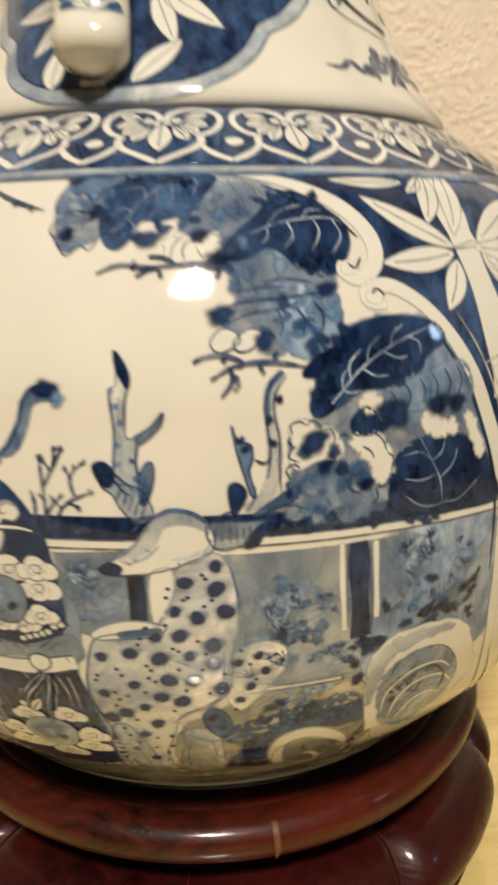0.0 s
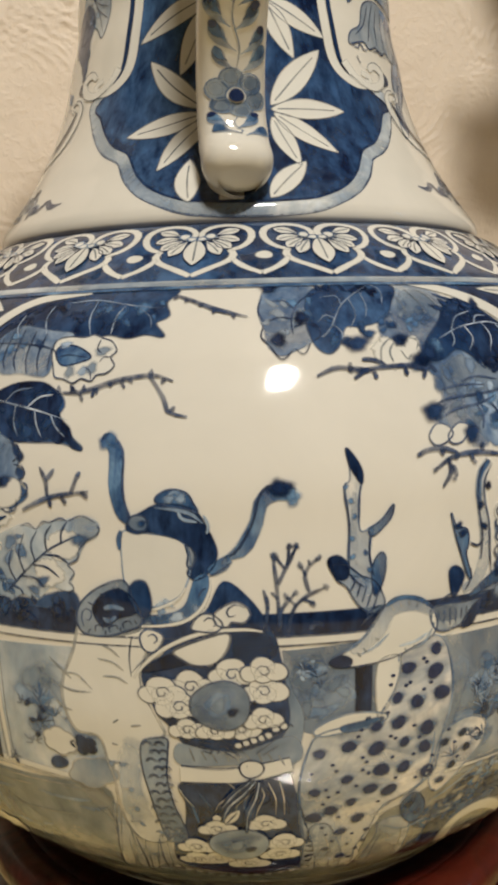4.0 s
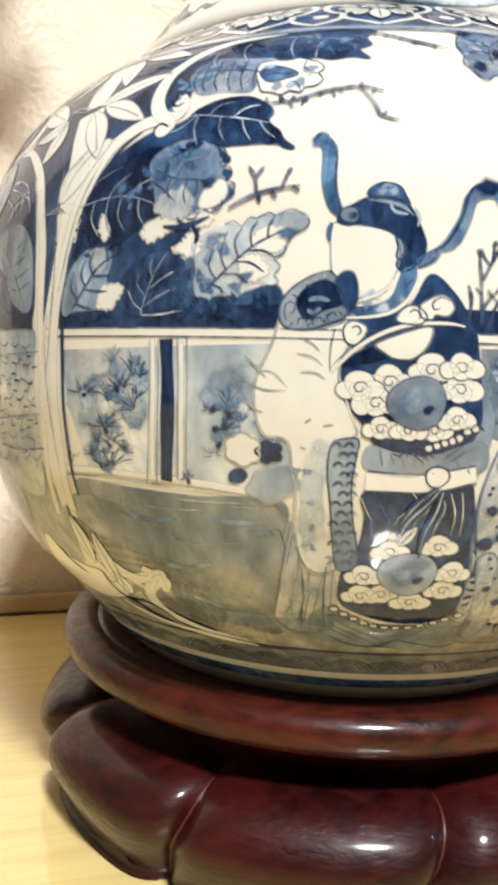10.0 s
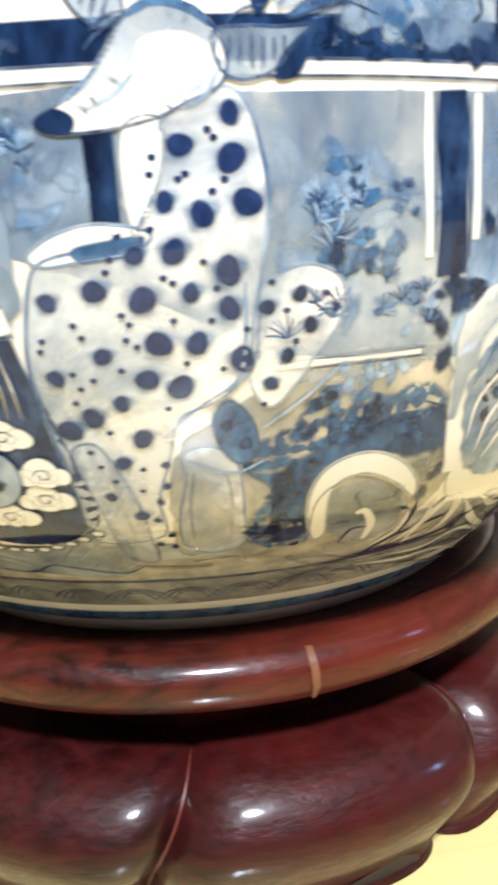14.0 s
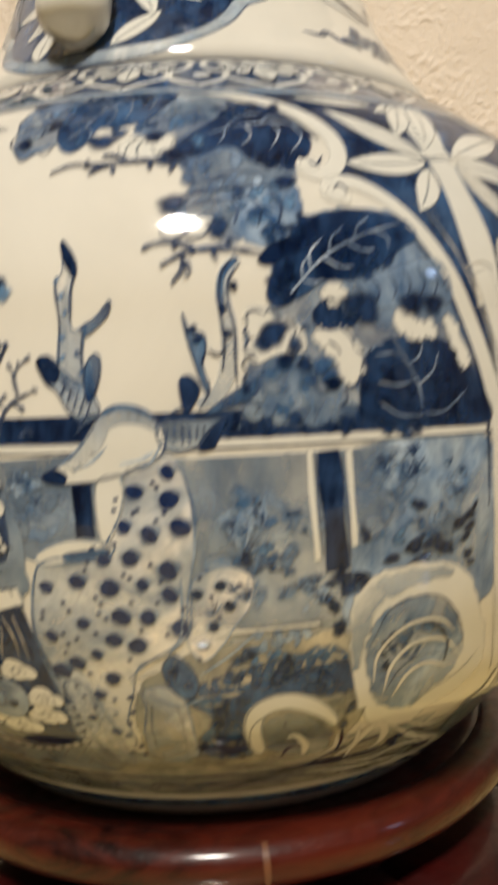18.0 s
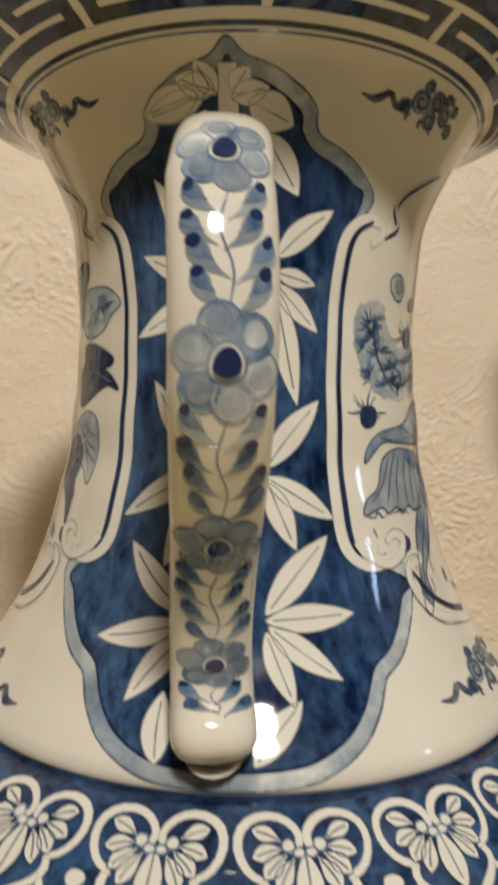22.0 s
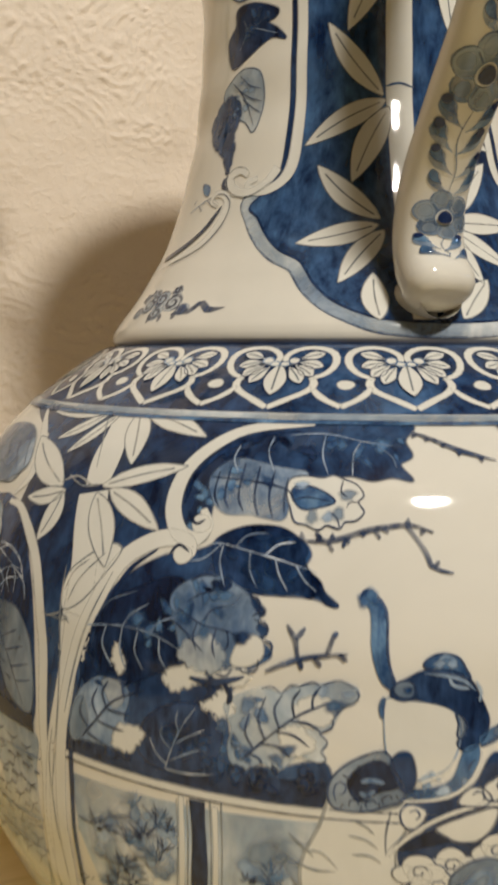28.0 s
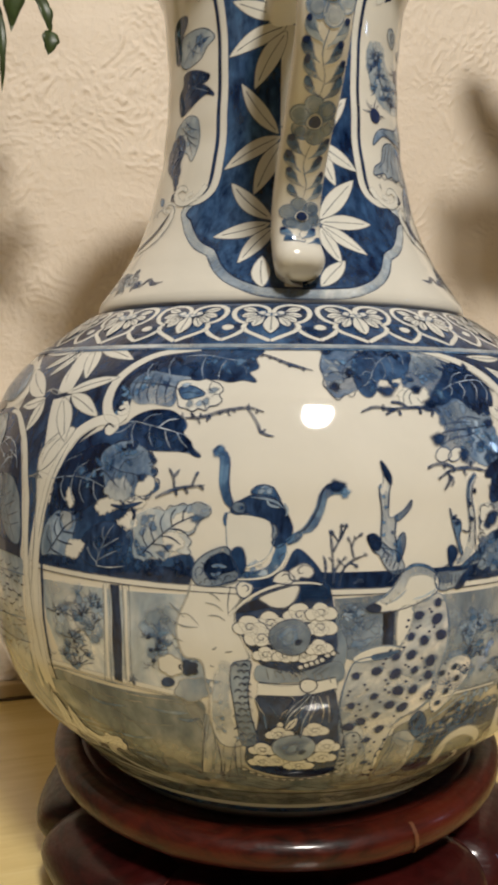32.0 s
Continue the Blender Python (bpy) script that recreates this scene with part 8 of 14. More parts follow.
puff((-12.3, 0.2321), 5.2, 9, 413)
blob("painted_spot", "white", 9, (-14.6, 0.2235), 1.3, 1.2, 0, 0, 0, "line")
blob("painted_spot", "white", 9, (-13.9, 0.2243), 1.3, 1.2, 0, 0, 0, "line")
blob("painted_spot", "white", 9, (-13.2, 0.2251), 1.3, 1.2, 0, 0, 0, "line")
blob("painted_spot", "white", 9, (-12.5, 0.2259), 1.3, 1.2, 0, 0, 0, "line")
blob("painted_spot", "white", 9, (-11.9, 0.2267), 1.3, 1.2, 0, 0, 0, "line")
blob("painted_spot", "white", 9, (-11.2, 0.2289), 1.3, 1.2, 0, 0, 0, "line")
blob("painted_spot", "white", 9, (-10.5, 0.2297), 1.3, 1.2, 0, 0, 0, "line")
region("painted_dark_form", "dark", 4, [(-20.2, 0.2091), (-14.9, 0.2102), (-10.5, 0.2129), (-9.4, 0.2055), (-8, 0.1881), (-7.1, 0.1708), (-9.4, 0.1638), (-14.4, 0.161), (-19.8, 0.165), (-22.1, 0.1705), (-21.9, 0.1826), (-20.5, 0.19), (-20, 0.2006)], True, "", 0.8, 0.5)
boss((-15, 0.1817), 9.4, 12)
puff((-17.2, 0.1895), 5.8, 9, 420)
puff((-12.2, 0.1915), 5.7, 6, 421)
puff((-10.2, 0.1822), 5.8, 9, 422)
puff((-10.7, 0.1756), 6, 6, 423)
puff((-14.1, 0.1708), 6.1, 9, 424)
puff((-17.5, 0.1734), 6.1, 6, 425)
puff((-19.6, 0.1803), 6, 9, 426)
puff((-19.7, 0.1726), 6.1, 6, 427)
leaf("painted_leaf", "white", 9, 3.2, (-16.3, 0.1919), (-14.8, 0.1985), 0, 'line', 0.45)
leaf("painted_leaf", "white", 9, 2.6, (-17.1, 0.1933), (-17.1, 0.1964), 0, None, 0.45)
stroke("painted_tassel", "dark", 16, 2.6, [(-13.1, 0.2111), (-14.2, 0.2061), (-15.8, 0.2005), (-16.6, 0.1932)], (0.8, 0.3))
stroke("painted_tassel_line", "vein", 18, 0.5, [(-13.1, 0.2111), (-14.2, 0.2061), (-15.8, 0.2005), (-16.6, 0.1932)], (0.8, 0.3))
stroke("painted_tassel", "dark", 16, 2.6, [(-12.8, 0.2105), (-13.2, 0.2036), (-14, 0.1966), (-14.2, 0.1878)], (0.8, 0.3))
stroke("painted_tassel_line", "vein", 18, 0.5, [(-12.8, 0.2105), (-13.2, 0.2036), (-14, 0.1966), (-14.2, 0.1878)], (0.8, 0.3))
stroke("painted_tassel", "dark", 16, 2.6, [(-13.4, 0.2112), (-15.2, 0.2058), (-16.6, 0.1994)], (0.8, 0.3))
stroke("painted_tassel_line", "vein", 18, 0.5, [(-13.4, 0.2112), (-15.2, 0.2058), (-16.6, 0.1994)], (0.8, 0.3))
stroke("painted_white_band", "white", 6, 5.3, [(-20.3, 0.2127), (-15.3, 0.2122), (-9.7, 0.2158)], (1, 1))
stroke("painted_white_band_line", "line", 7, 0.6, [(-20.1, 0.2159), (-15.1, 0.2153), (-9.9, 0.2185)], (1, 1))
stroke("painted_white_band_line", "line", 7, 0.6, [(-20.3, 0.2095), (-15.4, 0.209), (-9.5, 0.2127)], (1, 1))
blob("painted_spot", "white", 7, (-13.5, 0.2147), 3.6, 3.3, 0, 0, 0, "line")
region("painted_patch", "pale", 5, [(-20.1, 0.2235), (-17.3, 0.2214), (-14, 0.2214), (-9.7, 0.2257), (-9.2, 0.2165), (-15.1, 0.2163), (-20.1, 0.2164)], True, "", 0.8, 0.5)
stroke("painted_fold", "hair", 7, 0.6, [(-19.1, 0.2225), (-18.7, 0.2173)])
stroke("painted_fold", "hair", 7, 0.6, [(-18.1, 0.2217), (-17.6, 0.218)])
stroke("painted_fold", "hair", 7, 0.6, [(-17.1, 0.2209), (-16.6, 0.2169)])
stroke("painted_fold", "hair", 7, 0.6, [(-16, 0.2219), (-15.5, 0.2176)])
stroke("painted_fold", "hair", 7, 0.6, [(-15, 0.221), (-14.5, 0.2164)])
stroke("painted_fold", "hair", 7, 0.6, [(-14, 0.2202), (-13.4, 0.2171)])
stroke("painted_fold", "hair", 7, 0.6, [(-12.9, 0.2212), (-12.4, 0.216)])
stroke("painted_fold", "hair", 7, 0.6, [(-12, 0.2204), (-11.4, 0.2167)])
stroke("painted_fold", "hair", 7, 0.6, [(-11, 0.2195), (-10.4, 0.2155)])
stroke("painted_fringe", "line", 7, 0.7, [(-13.7, 0.2221), (-13.3, 0.2236), (-13, 0.2226)])
stroke("painted_fringe", "line", 7, 0.7, [(-13.2, 0.2231), (-12.8, 0.2245), (-12.5, 0.2235)])
stroke("painted_fringe", "line", 7, 0.7, [(-12.7, 0.224), (-12.4, 0.2254), (-12, 0.2245)])
stroke("painted_fringe", "line", 7, 0.7, [(-12.2, 0.225), (-11.9, 0.2264), (-11.5, 0.2254)])
stroke("painted_fringe", "line", 7, 0.7, [(-11.8, 0.2259), (-11.4, 0.2273), (-11.1, 0.2263)])
stroke("painted_fringe", "line", 7, 0.7, [(-11.3, 0.2268), (-10.9, 0.2282), (-10.6, 0.2273)])
stroke("painted_fringe", "line", 7, 0.7, [(-10.8, 0.2278), (-10.5, 0.2291), (-10.1, 0.2282)])
stroke("painted_fringe", "line", 7, 0.7, [(-10.3, 0.2287), (-10, 0.2301), (-9.6, 0.2291)])
stroke("painted_fold", "blue", 6, 1.1, [(-14.9, 0.2082), (-14.7, 0.2016), (-16.8, 0.2002)])
stroke("painted_fold", "mid", 6, 1.1, [(-13.7, 0.2088), (-14.3, 0.1998), (-13.5, 0.1945)])
stroke("painted_fold", "blue", 6, 1.1, [(-12.5, 0.2094), (-11.7, 0.2027), (-13.3, 0.1996)])
stroke("painted_fold", "mid", 6, 1.1, [(-18.6, 0.2055), (-17.4, 0.1986)])
stroke("painted_fold", "blue", 6, 1.1, [(-10.6, 0.2073), (-9.9, 0.1955)])
stroke("painted_fold", "mid", 6, 1.1, [(-19.4, 0.2006), (-19, 0.1917)])
blob("painted_spot", "white", 6, (-22.6, 0.1665), 1.6, 1.3, 0, 0, 0, "line")
blob("painted_spot", "white", 6, (-21.4, 0.1645), 1.6, 1.3, 0, 0, 0, "line")
blob("painted_spot", "white", 6, (-20.2, 0.1626), 1.6, 1.3, 0, 0, 0, "line")
blob("painted_spot", "white", 6, (-18.9, 0.1608), 1.6, 1.3, 0, 0, 0, "line")
blob("painted_spot", "white", 6, (-17.6, 0.1595), 1.6, 1.3, 0, 0, 0, "line")
blob("painted_spot", "white", 6, (-16.2, 0.1589), 1.6, 1.3, 0, 0, 0, "line")
blob("painted_spot", "white", 6, (-14.8, 0.1588), 1.6, 1.3, 0, 0, 0, "line")
blob("painted_spot", "white", 6, (-13.3, 0.1591), 1.6, 1.3, 0, 0, 0, "line")
blob("painted_spot", "white", 6, (-11.9, 0.1602), 1.6, 1.3, 0, 0, 0, "line")
blob("painted_spot", "white", 6, (-10.4, 0.1616), 1.6, 1.2, 0, 0, 0, "line")
blob("painted_spot", "white", 6, (-9.1, 0.1632), 1.6, 1.2, 0, 0, 0, "line")
blob("painted_spot", "white", 6, (-7.7, 0.165), 1.6, 1.2, 0, 0, 0, "line")
region("painted_patch", "grey", 3, [(-23.5, 0.1671), (-15.3, 0.1572), (-6.9, 0.1687), (-6.1, 0.1485), (-15.4, 0.1474), (-26, 0.1525)], True, "", 0.8, 0.5)
region("painted_pale_form", "white", 4, [(-28.3, 0.2619), (-26.4, 0.2574), (-23.4, 0.259), (-22, 0.2616), (-22.1, 0.2554), (-23.1, 0.2463), (-22.7, 0.2398), (-21.6, 0.2305), (-21.3, 0.2268), (-22.5, 0.2235), (-23.4, 0.2158), (-23.4, 0.2051), (-22.8, 0.1938), (-22.5, 0.1827), (-25.2, 0.1809), (-26.6, 0.1874), (-26.9, 0.1979), (-26.8, 0.2079), (-27.2, 0.2151), (-27.7, 0.2242), (-29.9, 0.2257), (-30.8, 0.2335), (-30.7, 0.2419), (-29.3, 0.2525)], True, "hair", 0.9, 0.5)
region("painted_wash", "mist", 5, [(-25.5, 0.2218), (-23.5, 0.2226), (-24.1, 0.2147), (-24.2, 0.2003), (-23.2, 0.1833), (-25, 0.1827), (-26.4, 0.1953)], True, "", 0.8, 1.2)
dabs("wash", 6, [((-25.7, 0.2147), 1.6, 1, 0), ((-25.3, 0.205), 1.6, 1, 0.7), ((-25.2, 0.1965), 1.7, 1, 1.4), ((-25.1, 0.1897), 1.7, 1, 2.1), ((-23.1, 0.1863), 1.7, 1, 2.8), ((-26.8, 0.2148), 1.6, 1, 3.5)])
stroke("painted_fold", "hair", 5, 0.6, [(-26.9, 0.1979), (-27.8, 0.1846), (-29.4, 0.1666)], (0.3, 0.2))
stroke("painted_fold", "hair", 5, 0.6, [(-25.6, 0.1813), (-25.6, 0.1703), (-26.7, 0.1553)], (0.3, 0.2))
stroke("painted_fold", "hair", 5, 0.6, [(-27.2, 0.1812), (-27.8, 0.1599)], (0.3, 0.2))
stroke("painted_fold", "hair", 5, 0.6, [(-22.9, 0.182), (-23, 0.169), (-22.7, 0.1568)], (0.3, 0.2))
stroke("painted_fold", "hair", 5, 0.6, [(-27, 0.2054), (-26.9, 0.1979)], (0.3, 0.2))
region("painted_wash", "mist", 3, [(-27.4, 0.1979), (-25.3, 0.1806), (-22.9, 0.182), (-22.7, 0.1568), (-28.4, 0.1549), (-28.8, 0.1684)], True, "", 0.8, 1)
blob("painted_spot", "pale", 5, (-29, 0.2101), 8.7, 5.7, 20, 5, 0.2, "hair")
blob("painted_spot", "dark", 6, (-29.4, 0.2203), 4.3, 3.6, 0, 5, 0.3, "")
blob("painted_spot", "white", 6, (-32, 0.2206), 5.7, 5.1, 0, 6, 0.15, "hair")
blob("painted_spot", "dark", 5, (-32.6, 0.2121), 3.4, 2.4, 20, 0, 0, "")
stroke("painted_fold", "hair", 5, 0.7, [(-27, 0.2012), (-28.5, 0.1825), (-29.9, 0.1627)])
stroke("painted_fold", "hair", 5, 0.7, [(-26.6, 0.1902), (-26.8, 0.1766), (-28.5, 0.1604)])
stroke("painted_fold", "hair", 5, 0.7, [(-25.2, 0.1826), (-27.1, 0.158)])
stroke("painted_fold", "hair", 5, 0.7, [(-23.8, 0.1817), (-25.7, 0.1569)])
region("painted_oval", "white", 4, [(-24.2, 0.2878), (-21.9, 0.2874), (-19.9, 0.2866), (-18.7, 0.2845), (-18.2, 0.2806), (-18.4, 0.275), (-19.2, 0.27), (-20.9, 0.2672), (-22.4, 0.2665), (-23.6, 0.2686), (-24.1, 0.2737), (-24.3, 0.2806)], True, "wash", 0.5, 0.4)
region("painted_dark_patch", "dark", 5, [(-23.8, 0.2887), (-23.4, 0.2916), (-22.4, 0.2935), (-21.3, 0.2953), (-20, 0.2958), (-18.7, 0.2951), (-17.5, 0.2933), (-16.8, 0.2896), (-16.2, 0.2856), (-15.9, 0.2821), (-16.2, 0.2785), (-16.9, 0.2759), (-17.8, 0.2745), (-18.5, 0.2764), (-17.9, 0.2797), (-18, 0.2831), (-18.6, 0.2848), (-19.4, 0.2861), (-20.7, 0.2872), (-21.9, 0.288), (-22.9, 0.2874)], True, "", 0.7, 0.5)
region("painted_dark_patch", "mid", 5, [(-21.2, 0.2968), (-20.5, 0.2991), (-19.5, 0.2997), (-18.4, 0.2987), (-17.8, 0.2958), (-17.5, 0.2936), (-18.6, 0.2945), (-20, 0.2951)], True, "line", 0.6, 0.5)
dabs("wash", 7, [((-20, 0.2971), 1.8, 1.3, 0), ((-18.9, 0.2974), 1.8, 1.3, 0.9)])
stroke("painted_fold", "wash", 7, 1.1, [(-21.3, 0.2948), (-19.5, 0.2942), (-18, 0.2929), (-16.98, 0.2901)], (0.3, 0.3))
stroke("painted_fold", "wash", 7, 1.1, [(-20.03, 0.2981), (-19.44, 0.2991), (-18.64, 0.2981)], (0.3, 0.3))
stroke("painted_fold", "wash", 7, 1.1, [(-19.2, 0.2938), (-18.79, 0.2916), (-17.48, 0.2907)], (0.3, 0.3))
stroke("painted_fold", "wash", 7, 1.1, [(-17, 0.2928), (-16.58, 0.2896), (-16.76, 0.2872)], (0.3, 0.3))
region("painted_wash", "pale", 7, [(-23.6, 0.2903), (-23.2, 0.2924), (-22.3, 0.2924), (-21.9, 0.2906), (-22.2, 0.2884), (-23.1, 0.2884)], True, "line", 0.5, 0.4)
dabs("mid", 8, [((-22.4, 0.2903), 1.5, 1.1, 0)])
region("painted_wash", "pale", 6, [(-18.6, 0.2842), (-18, 0.2832), (-17.7, 0.2807), (-18.1, 0.2777), (-18.5, 0.2787), (-18.4, 0.2814)], True, "line", 0.5, 0.4)
stroke("painted_fold", "mid", 6, 1.6, [(-24.3, 0.2884), (-24.52, 0.2855), (-24.43, 0.2825)], (0.6, 0.3))
region("painted_wash", "mid", 5, [(-23.1, 0.2627), (-21.6, 0.2638), (-19.6, 0.2654), (-18.7, 0.2677), (-18.2, 0.2719), (-17.8, 0.2749), (-16.8, 0.2759), (-16.8, 0.2714), (-17.6, 0.2665), (-18.9, 0.2629), (-20.7, 0.2615), (-22.5, 0.261)], True, "", 0.7, 0.4)
scatter("wash", 6, (-19.2, 0.2658), 7, 2.5, 6, 1.9, 731)
stroke("painted_band_line", "white", 7, 1, [(-22.76, 0.2608), (-20.68, 0.2612), (-18.82, 0.2626), (-17.38, 0.2662), (-16.64, 0.2711), (-16.47, 0.2746)], (0.6, 0.3))
stroke("painted_band_line", "white", 7, 0.8, [(-22.7, 0.265), (-20.98, 0.2664), (-19.38, 0.269), (-18.62, 0.2726)], (0.4, 0.3))
region("painted_dark_patch", "blue", 8, [(-23.7, 0.2711), (-23.1, 0.2737), (-22.3, 0.2737), (-21.9, 0.2708), (-21.8, 0.2666), (-22.2, 0.2637), (-22.9, 0.2644), (-23.3, 0.2676)], True, "", 0.7, 0.8)
region("painted_cuff", "pale", 7, [(-28.7, 0.2617), (-28.4, 0.266), (-27.3, 0.2699), (-25.8, 0.2728), (-24.4, 0.2741), (-23.7, 0.2724), (-23.4, 0.2689), (-22.9, 0.2663), (-22.6, 0.2634), (-22.9, 0.2608), (-24.2, 0.2591), (-25.6, 0.2575), (-27.2, 0.2573), (-28.3, 0.2584)], True, "line", 0.7, 0.4)
region("painted_cuff_hollow", "dark", 8, [(-27.1, 0.2656), (-26.2, 0.2695), (-24.7, 0.2715), (-23.6, 0.2695), (-23, 0.2666), (-23.3, 0.2644), (-24.7, 0.263), (-25.9, 0.2604), (-26.7, 0.2617)], True, "", 0.7, 0.5)
stroke("painted_fold", "wash", 10, 1.6, [(-26.12, 0.2656), (-25.21, 0.2663), (-24.1, 0.2656)], (0.4, 0.2))
stroke("painted_fold", "wash", 10, 1.6, [(-26.19, 0.263), (-25.58, 0.262), (-24.89, 0.2637)], (0.4, 0.2))
stroke("painted_cuff_mark", "line", 9, 0.55, [(-28.01, 0.2597), (-28.24, 0.2633), (-27.75, 0.2653), (-27.22, 0.2643), (-27.41, 0.262), (-27.82, 0.262)], (0.6, 0.4))
stroke("painted_cuff_mark", "line", 9, 0.55, [(-26.97, 0.2584), (-26.88, 0.2604), (-26.27, 0.2604), (-26.26, 0.2591)], (0.6, 0.4))
stroke("painted_cuff_mark", "line", 9, 0.55, [(-25.55, 0.2585), (-25.66, 0.2601), (-24.96, 0.2608), (-24.85, 0.2595)], (0.6, 0.4))
stroke("painted_cuff_mark", "line", 9, 0.55, [(-24.25, 0.2598), (-24.36, 0.2614), (-23.77, 0.2624), (-23.56, 0.2611)], (0.6, 0.4))
stroke("painted_cuff_mark", "line", 9, 0.55, [(-27.56, 0.2673), (-27.04, 0.2666), (-26.75, 0.2682)], (0.6, 0.4))
stroke("painted_cuff_mark", "line", 9, 0.55, [(-26.36, 0.2702), (-26.05, 0.2692), (-25.66, 0.2708)], (0.6, 0.4))
stroke("painted_cuff_mark", "line", 9, 0.55, [(-25.17, 0.2721), (-24.96, 0.2708), (-24.47, 0.2721)], (0.6, 0.4))
stroke("painted_cuff_mark", "line", 9, 0.55, [(-23.28, 0.2627), (-23.07, 0.2614)], (0.6, 0.4))
stroke("painted_cuff_mark", "line", 9, 0.55, [(-27.69, 0.2581), (-27.39, 0.2594)], (0.6, 0.4))
stroke("painted_cuff_mark", "line", 9, 0.55, [(-26.05, 0.2578), (-25.96, 0.2591)], (0.6, 0.4))
stroke("painted_cuff_mark", "line", 9, 0.55, [(-24.64, 0.2591), (-24.56, 0.2604)], (0.6, 0.4))
region("painted_puff", "white", 7, [(-16.1, 0.2615), (-16.3, 0.2643), (-15.6, 0.2666), (-14.5, 0.268), (-13.6, 0.2668), (-13.2, 0.2643), (-13.8, 0.262), (-14.8, 0.2622), (-15.2, 0.2609)], True, "line", 0.6, 0.4)
region("painted_puff", "white", 7, [(-18.3, 0.2604), (-17.9, 0.2633), (-17.1, 0.2649), (-16.2, 0.264), (-15.6, 0.2615), (-16.2, 0.2595), (-17.3, 0.2595)], True, "line", 0.6, 0.4)
region("painted_puff", "white", 7, [(-22.9, 0.2576), (-22.3, 0.2599), (-21.4, 0.2596), (-20.8, 0.258), (-21.1, 0.2551), (-21.8, 0.2531), (-22.6, 0.254)], True, "line", 0.6, 0.4)
stroke("painted_curl", "line", 9, 0.55, [(-13.6, 0.2662), (-14.42, 0.2674), (-15.2, 0.2657), (-14.98, 0.2638), (-14.39, 0.2645)], (0.4, 0.3))
stroke("painted_curl", "line", 9, 0.55, [(-17.24, 0.2624), (-16.76, 0.2637), (-16.15, 0.2624), (-16.43, 0.2608)], (0.4, 0.3))
stroke("painted_curl", "line", 9, 0.55, [(-22.23, 0.2579), (-21.65, 0.2586), (-21.33, 0.257), (-21.72, 0.2557)], (0.4, 0.3))
stroke("painted_curl", "line", 9, 0.55, [(-17.61, 0.2694), (-17.33, 0.2713), (-16.85, 0.2723)], (0.4, 0.3))
stroke("painted_fold", "white", 7, 1.2, [(-23.72, 0.2448), (-22.55, 0.2495), (-21, 0.2538), (-19.16, 0.2571), (-16.71, 0.2595), (-13.73, 0.26), (-12.11, 0.2592)], (0.5, 0.4))
stroke("painted_fold", "line", 8, 0.4, [(-23.93, 0.2461), (-22.76, 0.2504), (-21.11, 0.2546), (-19.16, 0.2579)], (0.5, 0.3))
region("painted_edge_band", "pale", 8, [(-23.6, 0.2231), (-22.7, 0.2253), (-21.1, 0.2254), (-21.2, 0.2199), (-21.5, 0.2112), (-21.2, 0.2003), (-20.6, 0.1908), (-20.6, 0.1838), (-22.5, 0.1824), (-23.1, 0.1924), (-23.4, 0.2037), (-23.8, 0.2144)], True, "line", 0.6, 0.4)
stroke("painted_scale", "line", 9, 0.5, [(-23.55, 0.2226), (-23.4, 0.2238), (-23.04, 0.2244), (-22.68, 0.2239), (-22.51, 0.2227)], (0.6, 0.6))
stroke("painted_scale", "line", 9, 0.5, [(-23.4, 0.2226), (-23.3, 0.2235), (-23.04, 0.2239), (-22.83, 0.2235), (-22.72, 0.2227)], (0.6, 0.6))
stroke("painted_scale", "line", 9, 0.5, [(-22.41, 0.2227), (-22.26, 0.2239), (-21.91, 0.2245), (-21.54, 0.224), (-21.37, 0.2228)], (0.6, 0.6))
stroke("painted_scale", "line", 9, 0.5, [(-22.25, 0.2227), (-22.16, 0.2236), (-21.9, 0.224), (-21.69, 0.2237), (-21.58, 0.2228)], (0.6, 0.6))
stroke("painted_scale", "line", 10, 0.5, [(-22.91, 0.2198), (-22.76, 0.221), (-22.4, 0.2215), (-22.03, 0.2211), (-21.86, 0.2199)], (0.6, 0.6))
stroke("painted_scale", "line", 10, 0.5, [(-22.7, 0.2198), (-22.6, 0.2206), (-22.39, 0.221), (-22.13, 0.2207), (-22.02, 0.2198)], (0.6, 0.6))
stroke("painted_scale", "line", 10, 0.5, [(-22.07, 0.2198), (-21.92, 0.2211), (-21.57, 0.2216), (-21.2, 0.2211), (-21.03, 0.22)], (0.6, 0.6))
stroke("painted_scale", "line", 10, 0.5, [(-21.91, 0.2199), (-21.82, 0.2207), (-21.56, 0.2211), (-21.35, 0.2208), (-21.23, 0.2199)], (0.6, 0.6))
stroke("painted_scale", "line", 9, 0.5, [(-23.36, 0.2166), (-23.21, 0.2178), (-22.84, 0.2184), (-22.47, 0.2179), (-22.3, 0.2167)], (0.6, 0.6))
stroke("painted_scale", "line", 9, 0.5, [(-23.2, 0.2166), (-23.1, 0.2175), (-22.84, 0.2179), (-22.62, 0.2175), (-22.51, 0.2167)], (0.6, 0.6))
stroke("painted_scale", "line", 9, 0.5, [(-22.2, 0.2167), (-22.05, 0.2179), (-21.69, 0.2185), (-21.32, 0.218), (-21.15, 0.2168)], (0.6, 0.6))
stroke("painted_scale", "line", 9, 0.5, [(-22.04, 0.2167), (-21.94, 0.2176), (-21.68, 0.218), (-21.47, 0.2177), (-21.36, 0.2168)], (0.6, 0.6))
stroke("painted_scale", "line", 10, 0.5, [(-22.75, 0.2137), (-22.6, 0.2149), (-22.24, 0.2155), (-21.86, 0.215), (-21.69, 0.2138)], (0.6, 0.6))
